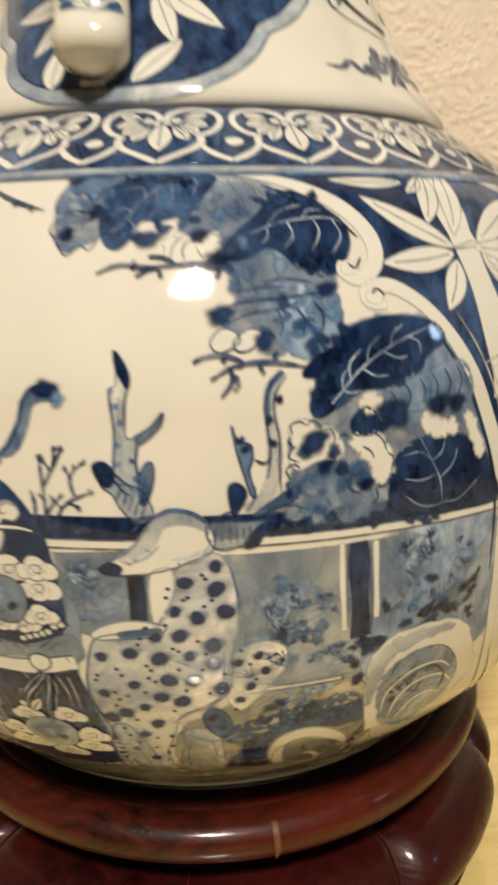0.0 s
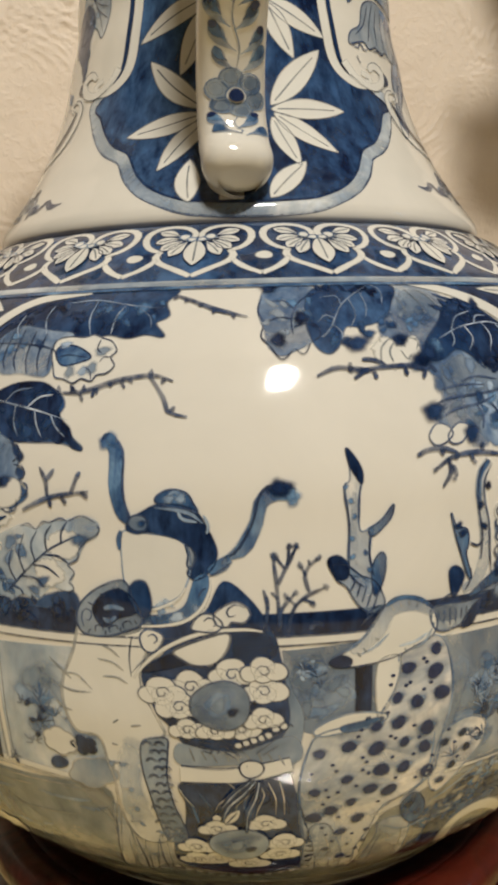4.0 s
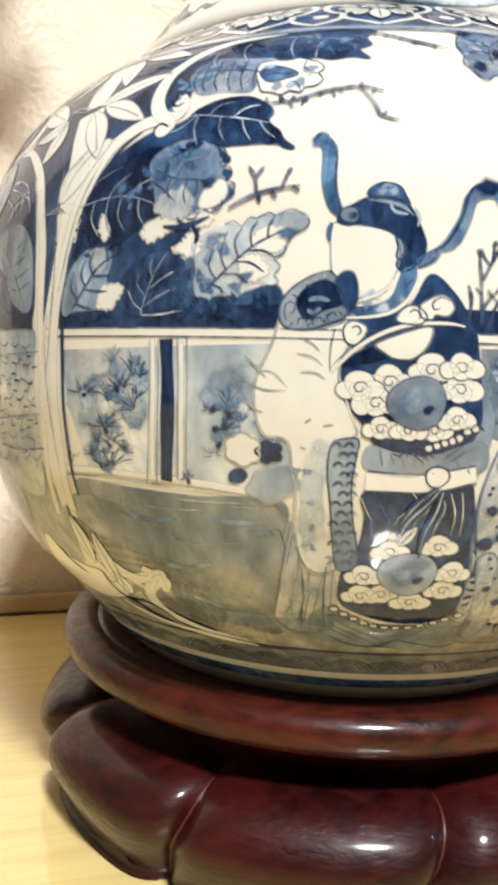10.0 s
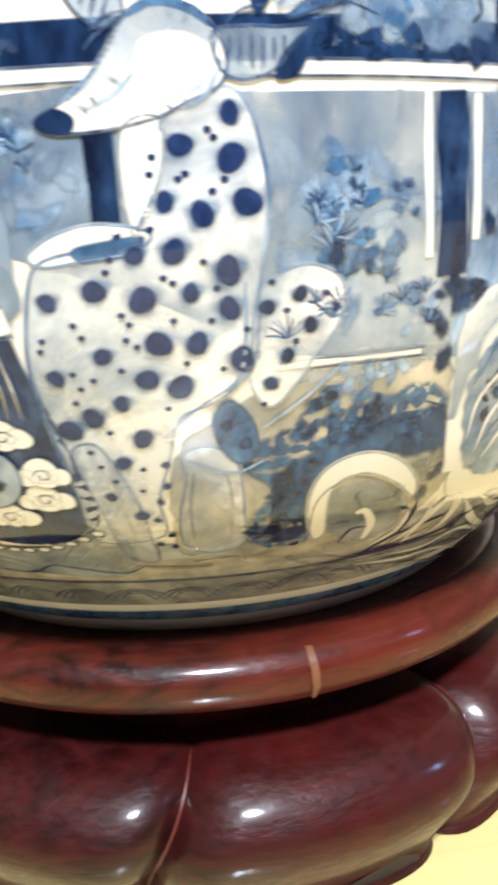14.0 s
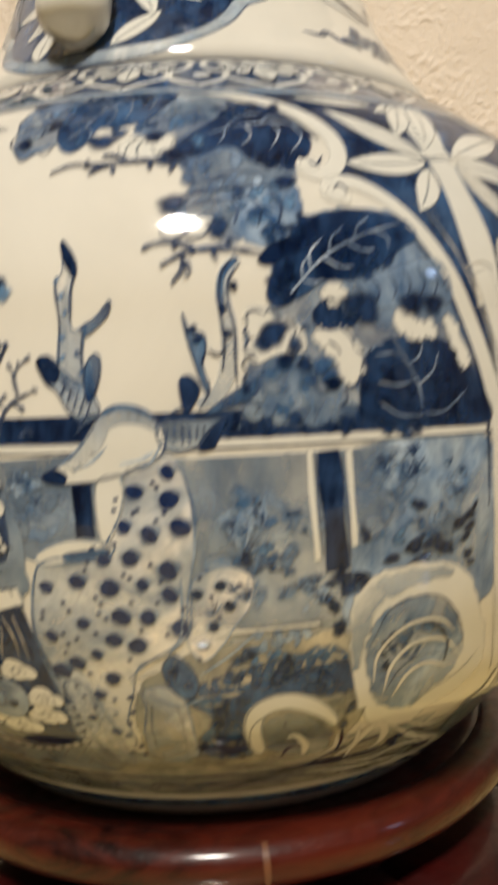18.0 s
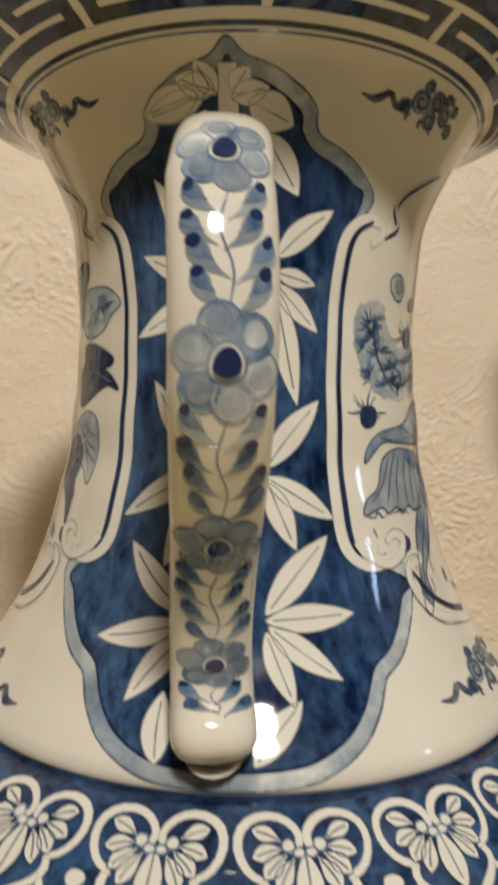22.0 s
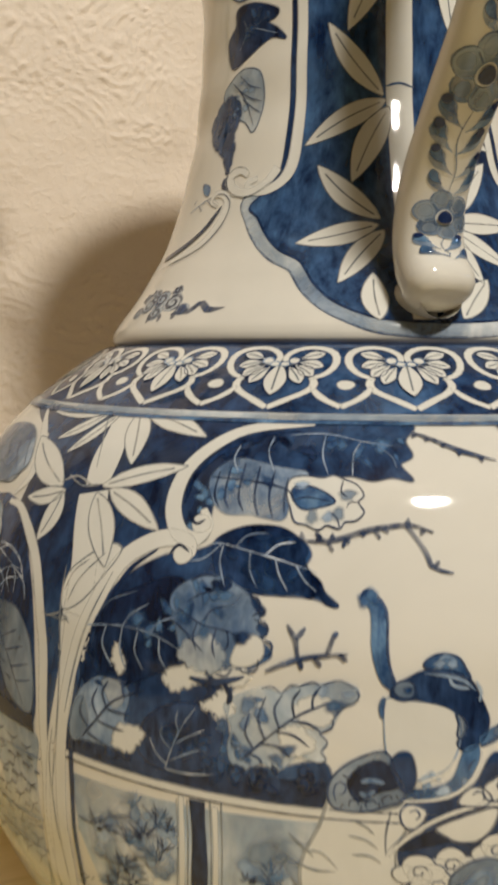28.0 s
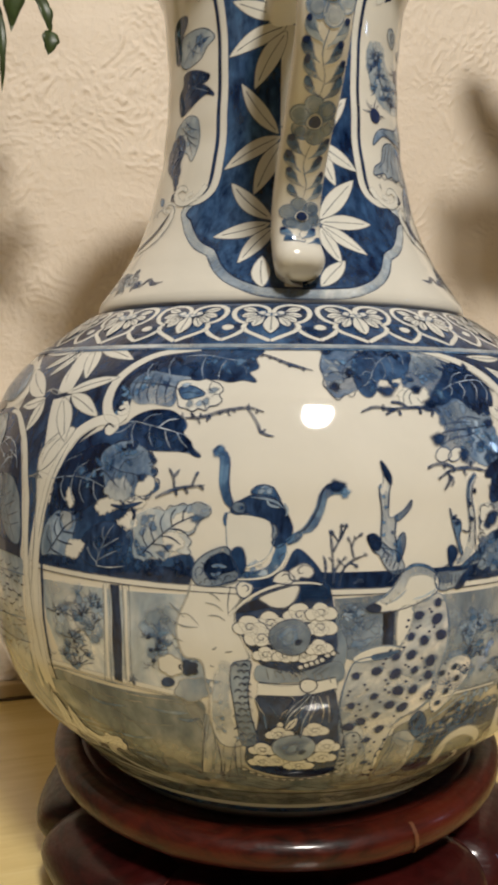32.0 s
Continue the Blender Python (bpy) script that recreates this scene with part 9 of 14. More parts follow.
stroke("painted_scale", "line", 10, 0.5, [(-22.54, 0.2137), (-22.44, 0.2146), (-22.23, 0.215), (-21.97, 0.2146), (-21.85, 0.2138)], (0.6, 0.6))
stroke("painted_scale", "line", 10, 0.5, [(-22.01, 0.2138), (-21.86, 0.215), (-21.5, 0.2156), (-21.12, 0.2151), (-20.95, 0.2139)], (0.6, 0.6))
stroke("painted_scale", "line", 10, 0.5, [(-21.85, 0.2138), (-21.75, 0.2147), (-21.49, 0.215), (-21.28, 0.2147), (-21.16, 0.2139)], (0.6, 0.6))
stroke("painted_scale", "line", 9, 0.5, [(-23.32, 0.2104), (-23.16, 0.2117), (-22.79, 0.2123), (-22.42, 0.2118), (-22.25, 0.2106)], (0.6, 0.6))
stroke("painted_scale", "line", 9, 0.5, [(-23.1, 0.2105), (-23, 0.2114), (-22.79, 0.2117), (-22.52, 0.2114), (-22.41, 0.2105)], (0.6, 0.6))
stroke("painted_scale", "line", 9, 0.5, [(-22.14, 0.2106), (-21.99, 0.2118), (-21.62, 0.2124), (-21.25, 0.2119), (-21.07, 0.2107)], (0.6, 0.6))
stroke("painted_scale", "line", 9, 0.5, [(-21.92, 0.2106), (-21.83, 0.2115), (-21.62, 0.2119), (-21.35, 0.2116), (-21.23, 0.2107)], (0.6, 0.6))
stroke("painted_scale", "line", 10, 0.5, [(-22.76, 0.2075), (-22.61, 0.2087), (-22.23, 0.2093), (-21.85, 0.2088), (-21.68, 0.2076)], (0.6, 0.6))
stroke("painted_scale", "line", 10, 0.5, [(-22.6, 0.2075), (-22.49, 0.2084), (-22.23, 0.2088), (-22.01, 0.2085), (-21.89, 0.2076)], (0.6, 0.6))
stroke("painted_scale", "line", 10, 0.5, [(-21.95, 0.2076), (-21.8, 0.2088), (-21.43, 0.2094), (-21.05, 0.2089), (-20.87, 0.2077)], (0.6, 0.6))
stroke("painted_scale", "line", 10, 0.5, [(-21.79, 0.2076), (-21.69, 0.2085), (-21.42, 0.2089), (-21.21, 0.2086), (-21.09, 0.2077)], (0.6, 0.6))
stroke("painted_scale", "line", 9, 0.5, [(-23.44, 0.2041), (-23.29, 0.2054), (-22.91, 0.206), (-22.53, 0.2055), (-22.35, 0.2042)], (0.6, 0.6))
stroke("painted_scale", "line", 9, 0.5, [(-23.23, 0.2041), (-23.12, 0.2051), (-22.91, 0.2054), (-22.63, 0.2051), (-22.52, 0.2042)], (0.6, 0.6))
stroke("painted_scale", "line", 9, 0.5, [(-22.24, 0.2043), (-22.09, 0.2056), (-21.72, 0.2062), (-21.33, 0.2057), (-21.16, 0.2044)], (0.6, 0.6))
stroke("painted_scale", "line", 9, 0.5, [(-22.02, 0.2043), (-21.93, 0.2052), (-21.71, 0.2056), (-21.44, 0.2053), (-21.32, 0.2044)], (0.6, 0.6))
stroke("painted_scale", "line", 10, 0.5, [(-22.93, 0.201), (-22.78, 0.2023), (-22.4, 0.203), (-22.01, 0.2025), (-21.83, 0.2012)], (0.6, 0.6))
stroke("painted_scale", "line", 10, 0.5, [(-22.71, 0.201), (-22.61, 0.202), (-22.39, 0.2024), (-22.11, 0.2021), (-21.99, 0.2012)], (0.6, 0.6))
stroke("painted_scale", "line", 10, 0.5, [(-21.88, 0.2012), (-21.73, 0.2025), (-21.36, 0.2031), (-20.97, 0.2026), (-20.79, 0.2013)], (0.6, 0.6))
stroke("painted_scale", "line", 10, 0.5, [(-21.72, 0.2012), (-21.62, 0.2021), (-21.35, 0.2025), (-21.13, 0.2022), (-21.01, 0.2013)], (0.6, 0.6))
stroke("painted_scale", "line", 9, 0.5, [(-23.64, 0.1975), (-23.48, 0.1989), (-23.09, 0.1995), (-22.7, 0.199), (-22.52, 0.1977)], (0.6, 0.6))
stroke("painted_scale", "line", 9, 0.5, [(-23.42, 0.1975), (-23.31, 0.1985), (-23.09, 0.1989), (-22.81, 0.1986), (-22.69, 0.1976)], (0.6, 0.6))
stroke("painted_scale", "line", 9, 0.5, [(-22.41, 0.1977), (-22.25, 0.199), (-21.87, 0.1997), (-21.48, 0.1992), (-21.29, 0.1979)], (0.6, 0.6))
stroke("painted_scale", "line", 9, 0.5, [(-22.19, 0.1977), (-22.08, 0.1987), (-21.86, 0.1991), (-21.58, 0.1988), (-21.46, 0.1978)], (0.6, 0.6))
stroke("painted_scale", "line", 10, 0.5, [(-23.01, 0.1943), (-22.85, 0.1957), (-22.45, 0.1963), (-22.06, 0.1958), (-21.87, 0.1945)], (0.6, 0.6))
stroke("painted_scale", "line", 10, 0.5, [(-22.84, 0.1943), (-22.73, 0.1953), (-22.45, 0.1958), (-22.22, 0.1954), (-22.1, 0.1945)], (0.6, 0.6))
stroke("painted_scale", "line", 10, 0.5, [(-21.76, 0.1945), (-21.61, 0.1959), (-21.22, 0.1965), (-20.82, 0.196), (-20.63, 0.1947)], (0.6, 0.6))
stroke("painted_scale", "line", 10, 0.5, [(-21.59, 0.1945), (-21.49, 0.1955), (-21.21, 0.1959), (-20.98, 0.1956), (-20.86, 0.1946)], (0.6, 0.6))
stroke("painted_scale", "line", 9, 0.5, [(-23.63, 0.1907), (-23.46, 0.1921), (-23.06, 0.1927), (-22.65, 0.1922), (-22.47, 0.1909)], (0.6, 0.6))
stroke("painted_scale", "line", 9, 0.5, [(-23.45, 0.1907), (-23.34, 0.1917), (-23.06, 0.1922), (-22.82, 0.1918), (-22.7, 0.1908)], (0.6, 0.6))
stroke("painted_scale", "line", 9, 0.5, [(-22.36, 0.1909), (-22.19, 0.1923), (-21.8, 0.1929), (-21.4, 0.1924), (-21.21, 0.1911)], (0.6, 0.6))
stroke("painted_scale", "line", 9, 0.5, [(-22.18, 0.1909), (-22.08, 0.1919), (-21.79, 0.1924), (-21.56, 0.192), (-21.44, 0.191)], (0.6, 0.6))
stroke("painted_scale", "line", 10, 0.5, [(-22.91, 0.1874), (-22.75, 0.1889), (-22.34, 0.1895), (-21.93, 0.189), (-21.74, 0.1876)], (0.6, 0.6))
stroke("painted_scale", "line", 10, 0.5, [(-22.74, 0.1875), (-22.63, 0.1885), (-22.34, 0.1889), (-22.1, 0.1886), (-21.98, 0.1876)], (0.6, 0.6))
stroke("painted_scale", "line", 10, 0.5, [(-21.74, 0.1876), (-21.59, 0.189), (-21.19, 0.1897), (-20.78, 0.1892), (-20.58, 0.1878)], (0.6, 0.6))
stroke("painted_scale", "line", 10, 0.5, [(-21.57, 0.1877), (-21.47, 0.1887), (-21.18, 0.1891), (-20.94, 0.1887), (-20.81, 0.1878)], (0.6, 0.6))
stroke("painted_scale", "line", 9, 0.5, [(-23.49, 0.1837), (-23.32, 0.1852), (-22.91, 0.1858), (-22.49, 0.1853), (-22.3, 0.1839)], (0.6, 0.6))
stroke("painted_scale", "line", 9, 0.5, [(-23.25, 0.1838), (-23.14, 0.1848), (-22.9, 0.1852), (-22.6, 0.1849), (-22.48, 0.1839)], (0.6, 0.6))
stroke("painted_scale", "line", 9, 0.5, [(-22.18, 0.1839), (-22.02, 0.1854), (-21.61, 0.1861), (-21.19, 0.1855), (-21, 0.1841)], (0.6, 0.6))
stroke("painted_scale", "line", 9, 0.5, [(-21.94, 0.184), (-21.83, 0.185), (-21.6, 0.1854), (-21.3, 0.1851), (-21.17, 0.1841)], (0.6, 0.6))
stroke("painted_fold", "line", 8, 0.45, [(-18.17, 0.2284), (-16.72, 0.2275)], (0.6, 0.3))
stroke("painted_fold", "line", 8, 0.45, [(-18.24, 0.2267), (-16.79, 0.2258)], (0.6, 0.3))
stroke("painted_fold", "line", 8, 0.45, [(-18.21, 0.225), (-16.85, 0.2241)], (0.6, 0.3))
stroke("painted_fold", "line", 8, 0.45, [(-18.07, 0.2233), (-16.92, 0.2224)], (0.6, 0.3))
stroke("painted_fold", "line", 8, 0.45, [(-17.94, 0.2216), (-17.09, 0.2207)], (0.6, 0.3))
stroke("painted_fold", "line", 8, 0.45, [(-16.16, 0.2255), (-13.95, 0.2205)], (0.6, 0.3))
stroke("painted_fold", "line", 8, 0.45, [(-16.01, 0.2235), (-14.44, 0.2195)], (0.6, 0.3))
stroke("painted_fold", "line", 8, 0.45, [(-15.96, 0.2214), (-14.95, 0.2188)], (0.6, 0.3))
stroke("painted_fold", "line", 8, 0.45, [(-13.56, 0.2216), (-11.54, 0.2275)], (0.6, 0.3))
stroke("painted_fold", "line", 8, 0.45, [(-13.1, 0.2202), (-11.16, 0.2255)], (0.6, 0.3))
stroke("painted_fold", "line", 8, 0.45, [(-12.44, 0.2196), (-10.96, 0.2231)], (0.6, 0.3))
stroke("painted_fold", "line", 8, 0.45, [(-16.56, 0.2204), (-16.12, 0.2238)], (0.6, 0.3))
stroke("painted_fold", "line", 8, 0.45, [(-17.28, 0.22), (-16.56, 0.2248)], (0.6, 0.3))
stroke("painted_fold", "hair", 9, 0.5, [(-15.78, 0.21), (-15.02, 0.2061), (-16.63, 0.2018), (-17.18, 0.1979)], (0.8, 0.2))
stroke("painted_fold", "hair", 9, 0.5, [(-13.89, 0.2097), (-13.88, 0.2047), (-14.95, 0.201), (-15.29, 0.1952)], (0.8, 0.2))
stroke("painted_fold", "hair", 9, 0.5, [(-12.98, 0.2101), (-12.34, 0.2048), (-12.92, 0.1992), (-13.25, 0.1944)], (0.8, 0.2))
stroke("painted_fold", "hair", 9, 0.5, [(-11.99, 0.2098), (-11.26, 0.203), (-11.29, 0.1954)], (0.8, 0.2))
stroke("painted_fold", "hair", 9, 0.5, [(-10.91, 0.2102), (-10.47, 0.203), (-10.36, 0.1954)], (0.8, 0.2))
stroke("painted_fold", "hair", 9, 0.5, [(-20.55, 0.2077), (-19.82, 0.2027), (-19.11, 0.1996)], (0.8, 0.2))
stroke("painted_hem_line", "hair", 6, 0.6, [(-23.35, 0.1663), (-18.89, 0.1592), (-13.84, 0.1532)], (0.7, 0.4))
stroke("painted_hem_line", "hair", 6, 0.6, [(-23.36, 0.1632), (-19.34, 0.1562), (-15.34, 0.1512)], (0.7, 0.4))
stroke("painted_hem_line", "hair", 6, 0.6, [(-23.23, 0.16), (-19.77, 0.1537), (-16.97, 0.1504)], (0.7, 0.4))
stroke("painted_hem_line", "hair", 6, 0.6, [(-22.96, 0.1566), (-20.71, 0.1529), (-18.65, 0.1502)], (0.7, 0.4))
stroke("painted_hem_line", "hair", 6, 0.6, [(-12.7, 0.1538), (-10.4, 0.1604), (-7.95, 0.168)], (0.7, 0.4))
stroke("painted_hem_line", "hair", 6, 0.6, [(-11.57, 0.152), (-9.36, 0.158), (-7.23, 0.1645)], (0.7, 0.4))
stroke("painted_hem_line", "hair", 6, 0.6, [(-10.24, 0.1501), (-8.08, 0.1555), (-6.52, 0.1607)], (0.7, 0.4))
stroke("painted_hem_line", "hair", 6, 0.6, [(-8.69, 0.1494), (-6.85, 0.1529), (-5.73, 0.1571)], (0.7, 0.4))
stroke("painted_hem_line", "hair", 6, 0.6, [(-23.11, 0.1529), (-21.27, 0.1503)], (0.7, 0.4))
stroke("painted_hem_line", "hair", 6, 0.6, [(-7.03, 0.1492), (-4.99, 0.1533)], (0.7, 0.4))
stroke("painted_hem_line", "line", 6, 0.8, [(-24.01, 0.1533), (-20, 0.1487), (-16.83, 0.148), (-14.03, 0.1519), (-12.05, 0.1507), (-7.16, 0.148), (-4.56, 0.1519)], (0.4, 0.4))
stroke("painted_fold", "hair", 7, 0.7, [(-26.64, 0.2548), (-25.61, 0.2532), (-24.88, 0.251)], (0.3, 0.2))
stroke("painted_fold", "hair", 7, 0.7, [(-27.02, 0.2502), (-25.58, 0.2493), (-24.54, 0.2468)], (0.3, 0.2))
stroke("painted_fold", "hair", 7, 0.7, [(-26.68, 0.2447), (-25.29, 0.2447), (-24.26, 0.2428)], (0.3, 0.2))
stroke("painted_fold", "hair", 7, 0.7, [(-30.79, 0.2444), (-29.18, 0.2445), (-27.69, 0.2399)], (0.3, 0.2))
stroke("painted_fold", "hair", 7, 0.7, [(-31.21, 0.2407), (-29.7, 0.2391), (-27.79, 0.2393)], (0.3, 0.2))
stroke("painted_fold", "hair", 7, 0.7, [(-31.64, 0.2359), (-30.77, 0.2333), (-29.9, 0.2324)], (0.3, 0.2))
stroke("painted_fold", "hair", 7, 0.7, [(-31.88, 0.2494), (-30.79, 0.2461), (-29.71, 0.2428)], (0.3, 0.2))
stroke("painted_fold", "hair", 7, 0.7, [(-26.09, 0.2297), (-25.47, 0.2311)], (0.3, 0.2))
stroke("painted_fold", "hair", 7, 0.7, [(-24.42, 0.229), (-23.39, 0.2296)], (0.3, 0.2))
stroke("painted_fold", "hair", 7, 0.7, [(-26.5, 0.2224), (-25.87, 0.2218)], (0.3, 0.2))
stroke("painted_fold", "hair", 7, 0.7, [(-26.78, 0.2147), (-25.86, 0.2156)], (0.3, 0.2))
stroke("painted_fold", "hair", 7, 0.7, [(-26.26, 0.2051), (-25.43, 0.2056)], (0.3, 0.2))
stroke("painted_fold", "hair", 7, 0.7, [(-26.15, 0.1967), (-25.23, 0.1978)], (0.3, 0.2))
stroke("painted_fold", "hair", 7, 0.7, [(-26.38, 0.1902), (-25.49, 0.1907)], (0.3, 0.2))
stroke("painted_fold", "hair", 7, 0.7, [(-23.85, 0.1863), (-23.26, 0.1868)], (0.3, 0.2))
stroke("painted_fold", "line", 6, 0.6, [(-28.49, 0.1952), (-28.04, 0.1874), (-28.76, 0.1768), (-29.96, 0.1595)], (0.5, 0.3))
stroke("painted_fold", "line", 6, 0.6, [(-26.27, 0.1827), (-26.19, 0.1708), (-26.76, 0.1563)], (0.5, 0.3))
stroke("painted_fold", "line", 6, 0.6, [(-23.61, 0.1833), (-23.86, 0.1713), (-23.69, 0.1558)], (0.5, 0.3))
stroke("painted_fold", "line", 6, 0.6, [(-29.96, 0.1595), (-27.66, 0.1533), (-23.7, 0.1546)], (0.5, 0.3))
stroke("painted_fold", "line", 6, 0.6, [(-23.63, 0.2579), (-23.98, 0.2514), (-23.92, 0.2448)], (0.5, 0.3))

# dotted deer form; its branching top is antlers, the leaf forms ears; twigs
region("painted_patch", "pale", 3, [(-12.2, 0.2503), (-10.7, 0.2497), (-9.9, 0.242), (-8.8, 0.2321), (-9.3, 0.2186), (-10.7, 0.2064), (-11.8, 0.2156), (-12.1, 0.2313)], True, "", 0.7, 0.8)
region("painted_dotted_form", "tint", 4, [(0.2, 0.2486), (3.2, 0.2532), (4.7, 0.2501), (5.5, 0.2399), (5.6, 0.2295), (5.1, 0.2206), (5, 0.2132), (4.6, 0.2039), (2.3, 0.1976), (-0.1, 0.1942), (-1.1, 0.1846), (-2.2, 0.1743), (-2.4, 0.1632), (-7.8, 0.1622), (-8.2, 0.1773), (-8.8, 0.193), (-9.1, 0.2068), (-8.5, 0.2165), (-7.6, 0.2247), (-5.4, 0.2272), (-2.5, 0.2274), (-1.2, 0.2327), (-0.2, 0.2388), (0.2, 0.2447)], True, "wash", 0.6, 0.5)
region("painted_dotted_form", "tint", 4, [(5, 0.2183), (6.4, 0.2221), (8.3, 0.2232), (10.1, 0.2197), (10, 0.2122), (8.5, 0.2054), (7.4, 0.2), (5.8, 0.1955), (4.5, 0.2012), (4.6, 0.2094)], True, "wash", 0.5, 0.6)
region("painted_patch", "dark", 5, [(-4, 0.2471), (-2.5, 0.2472), (-2.5, 0.2289), (-3.9, 0.2284)], False, "", 0.7, 0.4)
region("painted_patch", "white", 5, [(-2, 0.2464), (0, 0.2487), (0.1, 0.2423), (-0.4, 0.2364), (-1.2, 0.2315), (-1.9, 0.2306)], True, "hair", 0.4, 0.4)
region("painted_patch", "white", 5, [(-7.8, 0.2271), (-6.2, 0.2304), (-3.7, 0.2319), (-1, 0.2302), (-1.7, 0.2271), (-4.8, 0.2257), (-7.1, 0.225)], True, "wash", 0.5, 0.5)
region("painted_patch", "mid", 6, [(-5.2, 0.2277), (-3.1, 0.2289), (-1.3, 0.2293), (-2, 0.2267), (-3.7, 0.2258), (-4.9, 0.2257)], True, "", 0.7, 0.5)
dabs("wash", 6, [((1, 0.2442), 3.2, 2.8, 0)])
blob("painted_spot", "spot", 7, (1, 0.2442), 2.4, 1.9, 0)
dabs("wash", 6, [((3.7, 0.2419), 3.8077, 3.33174, 0)])
blob("painted_spot", "spot", 7, (3.7, 0.2419), 2.8, 2.3, 40)
dabs("wash", 6, [((0, 0.2351), 2.58641, 2.26311, 0)])
blob("painted_spot", "spot", 7, (0, 0.2351), 1.9, 1.6, 80)
dabs("wash", 6, [((2, 0.2328), 3.21184, 2.81036, 0)])
blob("painted_spot", "spot", 7, (2, 0.2328), 2.4, 2, 120)
dabs("wash", 6, [((4.5, 0.2345), 3.80164, 3.32643, 0)])
blob("painted_spot", "spot", 7, (4.5, 0.2345), 2.8, 2.3, 160)
dabs("wash", 6, [((-1.9, 0.2263), 2.58069, 2.25811, 0)])
blob("painted_spot", "spot", 7, (-1.9, 0.2263), 1.9, 1.6, 20)
dabs("wash", 6, [((0.3, 0.2266), 3.22367, 2.82071, 0)])
blob("painted_spot", "spot", 7, (0.3, 0.2266), 2.4, 2, 60)
dabs("wash", 6, [((3.3, 0.2229), 3.79541, 3.32098, 0)])
blob("painted_spot", "spot", 7, (3.3, 0.2229), 2.8, 2.3, 100)
dabs("wash", 6, [((-7.2, 0.2186), 2.57515, 2.25326, 0)])
blob("painted_spot", "spot", 7, (-7.2, 0.2186), 1.9, 1.6, 140)
dabs("wash", 6, [((-4.4, 0.2203), 3.2355, 2.83106, 0)])
blob("painted_spot", "spot", 7, (-4.4, 0.2203), 2.4, 2, 0)
dabs("wash", 6, [((-1.7, 0.2183), 3.78901, 3.31538, 0)])
blob("painted_spot", "spot", 7, (-1.7, 0.2183), 2.8, 2.3, 40)
dabs("wash", 6, [((1.1, 0.2192), 2.56979, 2.24856, 0)])
blob("painted_spot", "spot", 7, (1.1, 0.2192), 1.9, 1.6, 80)
dabs("wash", 6, [((3.3, 0.216), 3.24731, 2.8414, 0)])
blob("painted_spot", "spot", 7, (3.3, 0.216), 2.4, 2, 120)
dabs("wash", 6, [((-1, 0.21), 3.78244, 3.30963, 0)])
blob("painted_spot", "spot", 7, (-1, 0.21), 2.8, 2.3, 160)
dabs("wash", 6, [((-4.4, 0.2081), 2.5646, 2.24403, 0)])
blob("painted_spot", "spot", 7, (-4.4, 0.2081), 1.9, 1.6, 20)
dabs("wash", 6, [((1.3, 0.2097), 3.25912, 2.85173, 0)])
blob("painted_spot", "spot", 7, (1.3, 0.2097), 2.4, 2, 60)
dabs("wash", 6, [((4, 0.2061), 3.77571, 3.30374, 0)])
blob("painted_spot", "spot", 7, (4, 0.2061), 2.8, 2.3, 100)
dabs("wash", 6, [((-7.5, 0.2041), 2.55959, 2.23965, 0)])
blob("painted_spot", "spot", 7, (-7.5, 0.2041), 1.9, 1.6, 140)
dabs("wash", 6, [((-1.9, 0.203), 3.2709, 2.86204, 0)])
blob("painted_spot", "spot", 7, (-1.9, 0.203), 2.4, 2, 0)
dabs("wash", 6, [((0.1, 0.2012), 3.76881, 3.29771, 0)])
blob("painted_spot", "spot", 7, (0.1, 0.2012), 2.8, 2.3, 40)
dabs("wash", 6, [((-3.7, 0.1983), 2.55477, 2.23542, 0)])
blob("painted_spot", "spot", 7, (-3.7, 0.1983), 1.9, 1.6, 80)
dabs("wash", 6, [((-5.7, 0.1954), 3.28267, 2.87234, 0)])
blob("painted_spot", "spot", 7, (-5.7, 0.1954), 2.4, 2, 120)
dabs("wash", 6, [((-7.4, 0.1927), 3.76176, 3.29154, 0)])
blob("painted_spot", "spot", 7, (-7.4, 0.1927), 2.8, 2.3, 160)
dabs("wash", 6, [((-4.3, 0.1846), 2.55013, 2.23136, 0)])
blob("painted_spot", "spot", 7, (-4.3, 0.1846), 1.9, 1.6, 20)
dabs("wash", 6, [((-2.7, 0.1902), 3.29442, 2.88261, 0)])
blob("painted_spot", "spot", 7, (-2.7, 0.1902), 2.4, 2, 60)
dabs("wash", 6, [((3.7, 0.2491), 2.81591, 2.46392, 0)])
blob("painted_spot", "spot", 7, (3.7, 0.2491), 2.1, 1.7, 100)
dabs("wash", 6, [((-5.7, 0.176), 1.90925, 1.67059, 0)])
blob("painted_spot", "spot", 7, (-5.7, 0.176), 1.4, 1.2, 140)
dabs("wash", 6, [((-3.7, 0.1702), 2.4796, 2.16965, 0)])
blob("painted_spot", "spot", 7, (-3.7, 0.1702), 1.8, 1.5, 0)
dabs("wash", 6, [((5.5, 0.2158), 2.4, 1.9, 0)])
blob("painted_spot", "dark", 7, (5.5, 0.2158), 1.7, 1.4, 0)
dabs("wash", 6, [((7.5, 0.218), 2.4, 1.9, 0)])
blob("painted_spot", "dark", 7, (7.5, 0.218), 1.7, 1.4, 50)
dabs("wash", 6, [((8.2, 0.212), 2.4, 1.9, 0)])
blob("painted_spot", "dark", 7, (8.2, 0.212), 1.7, 1.4, 100)
dabs("wash", 6, [((5.8, 0.2007), 2.4, 1.9, 0)])
blob("painted_spot", "dark", 7, (5.8, 0.2007), 1.7, 1.4, 150)
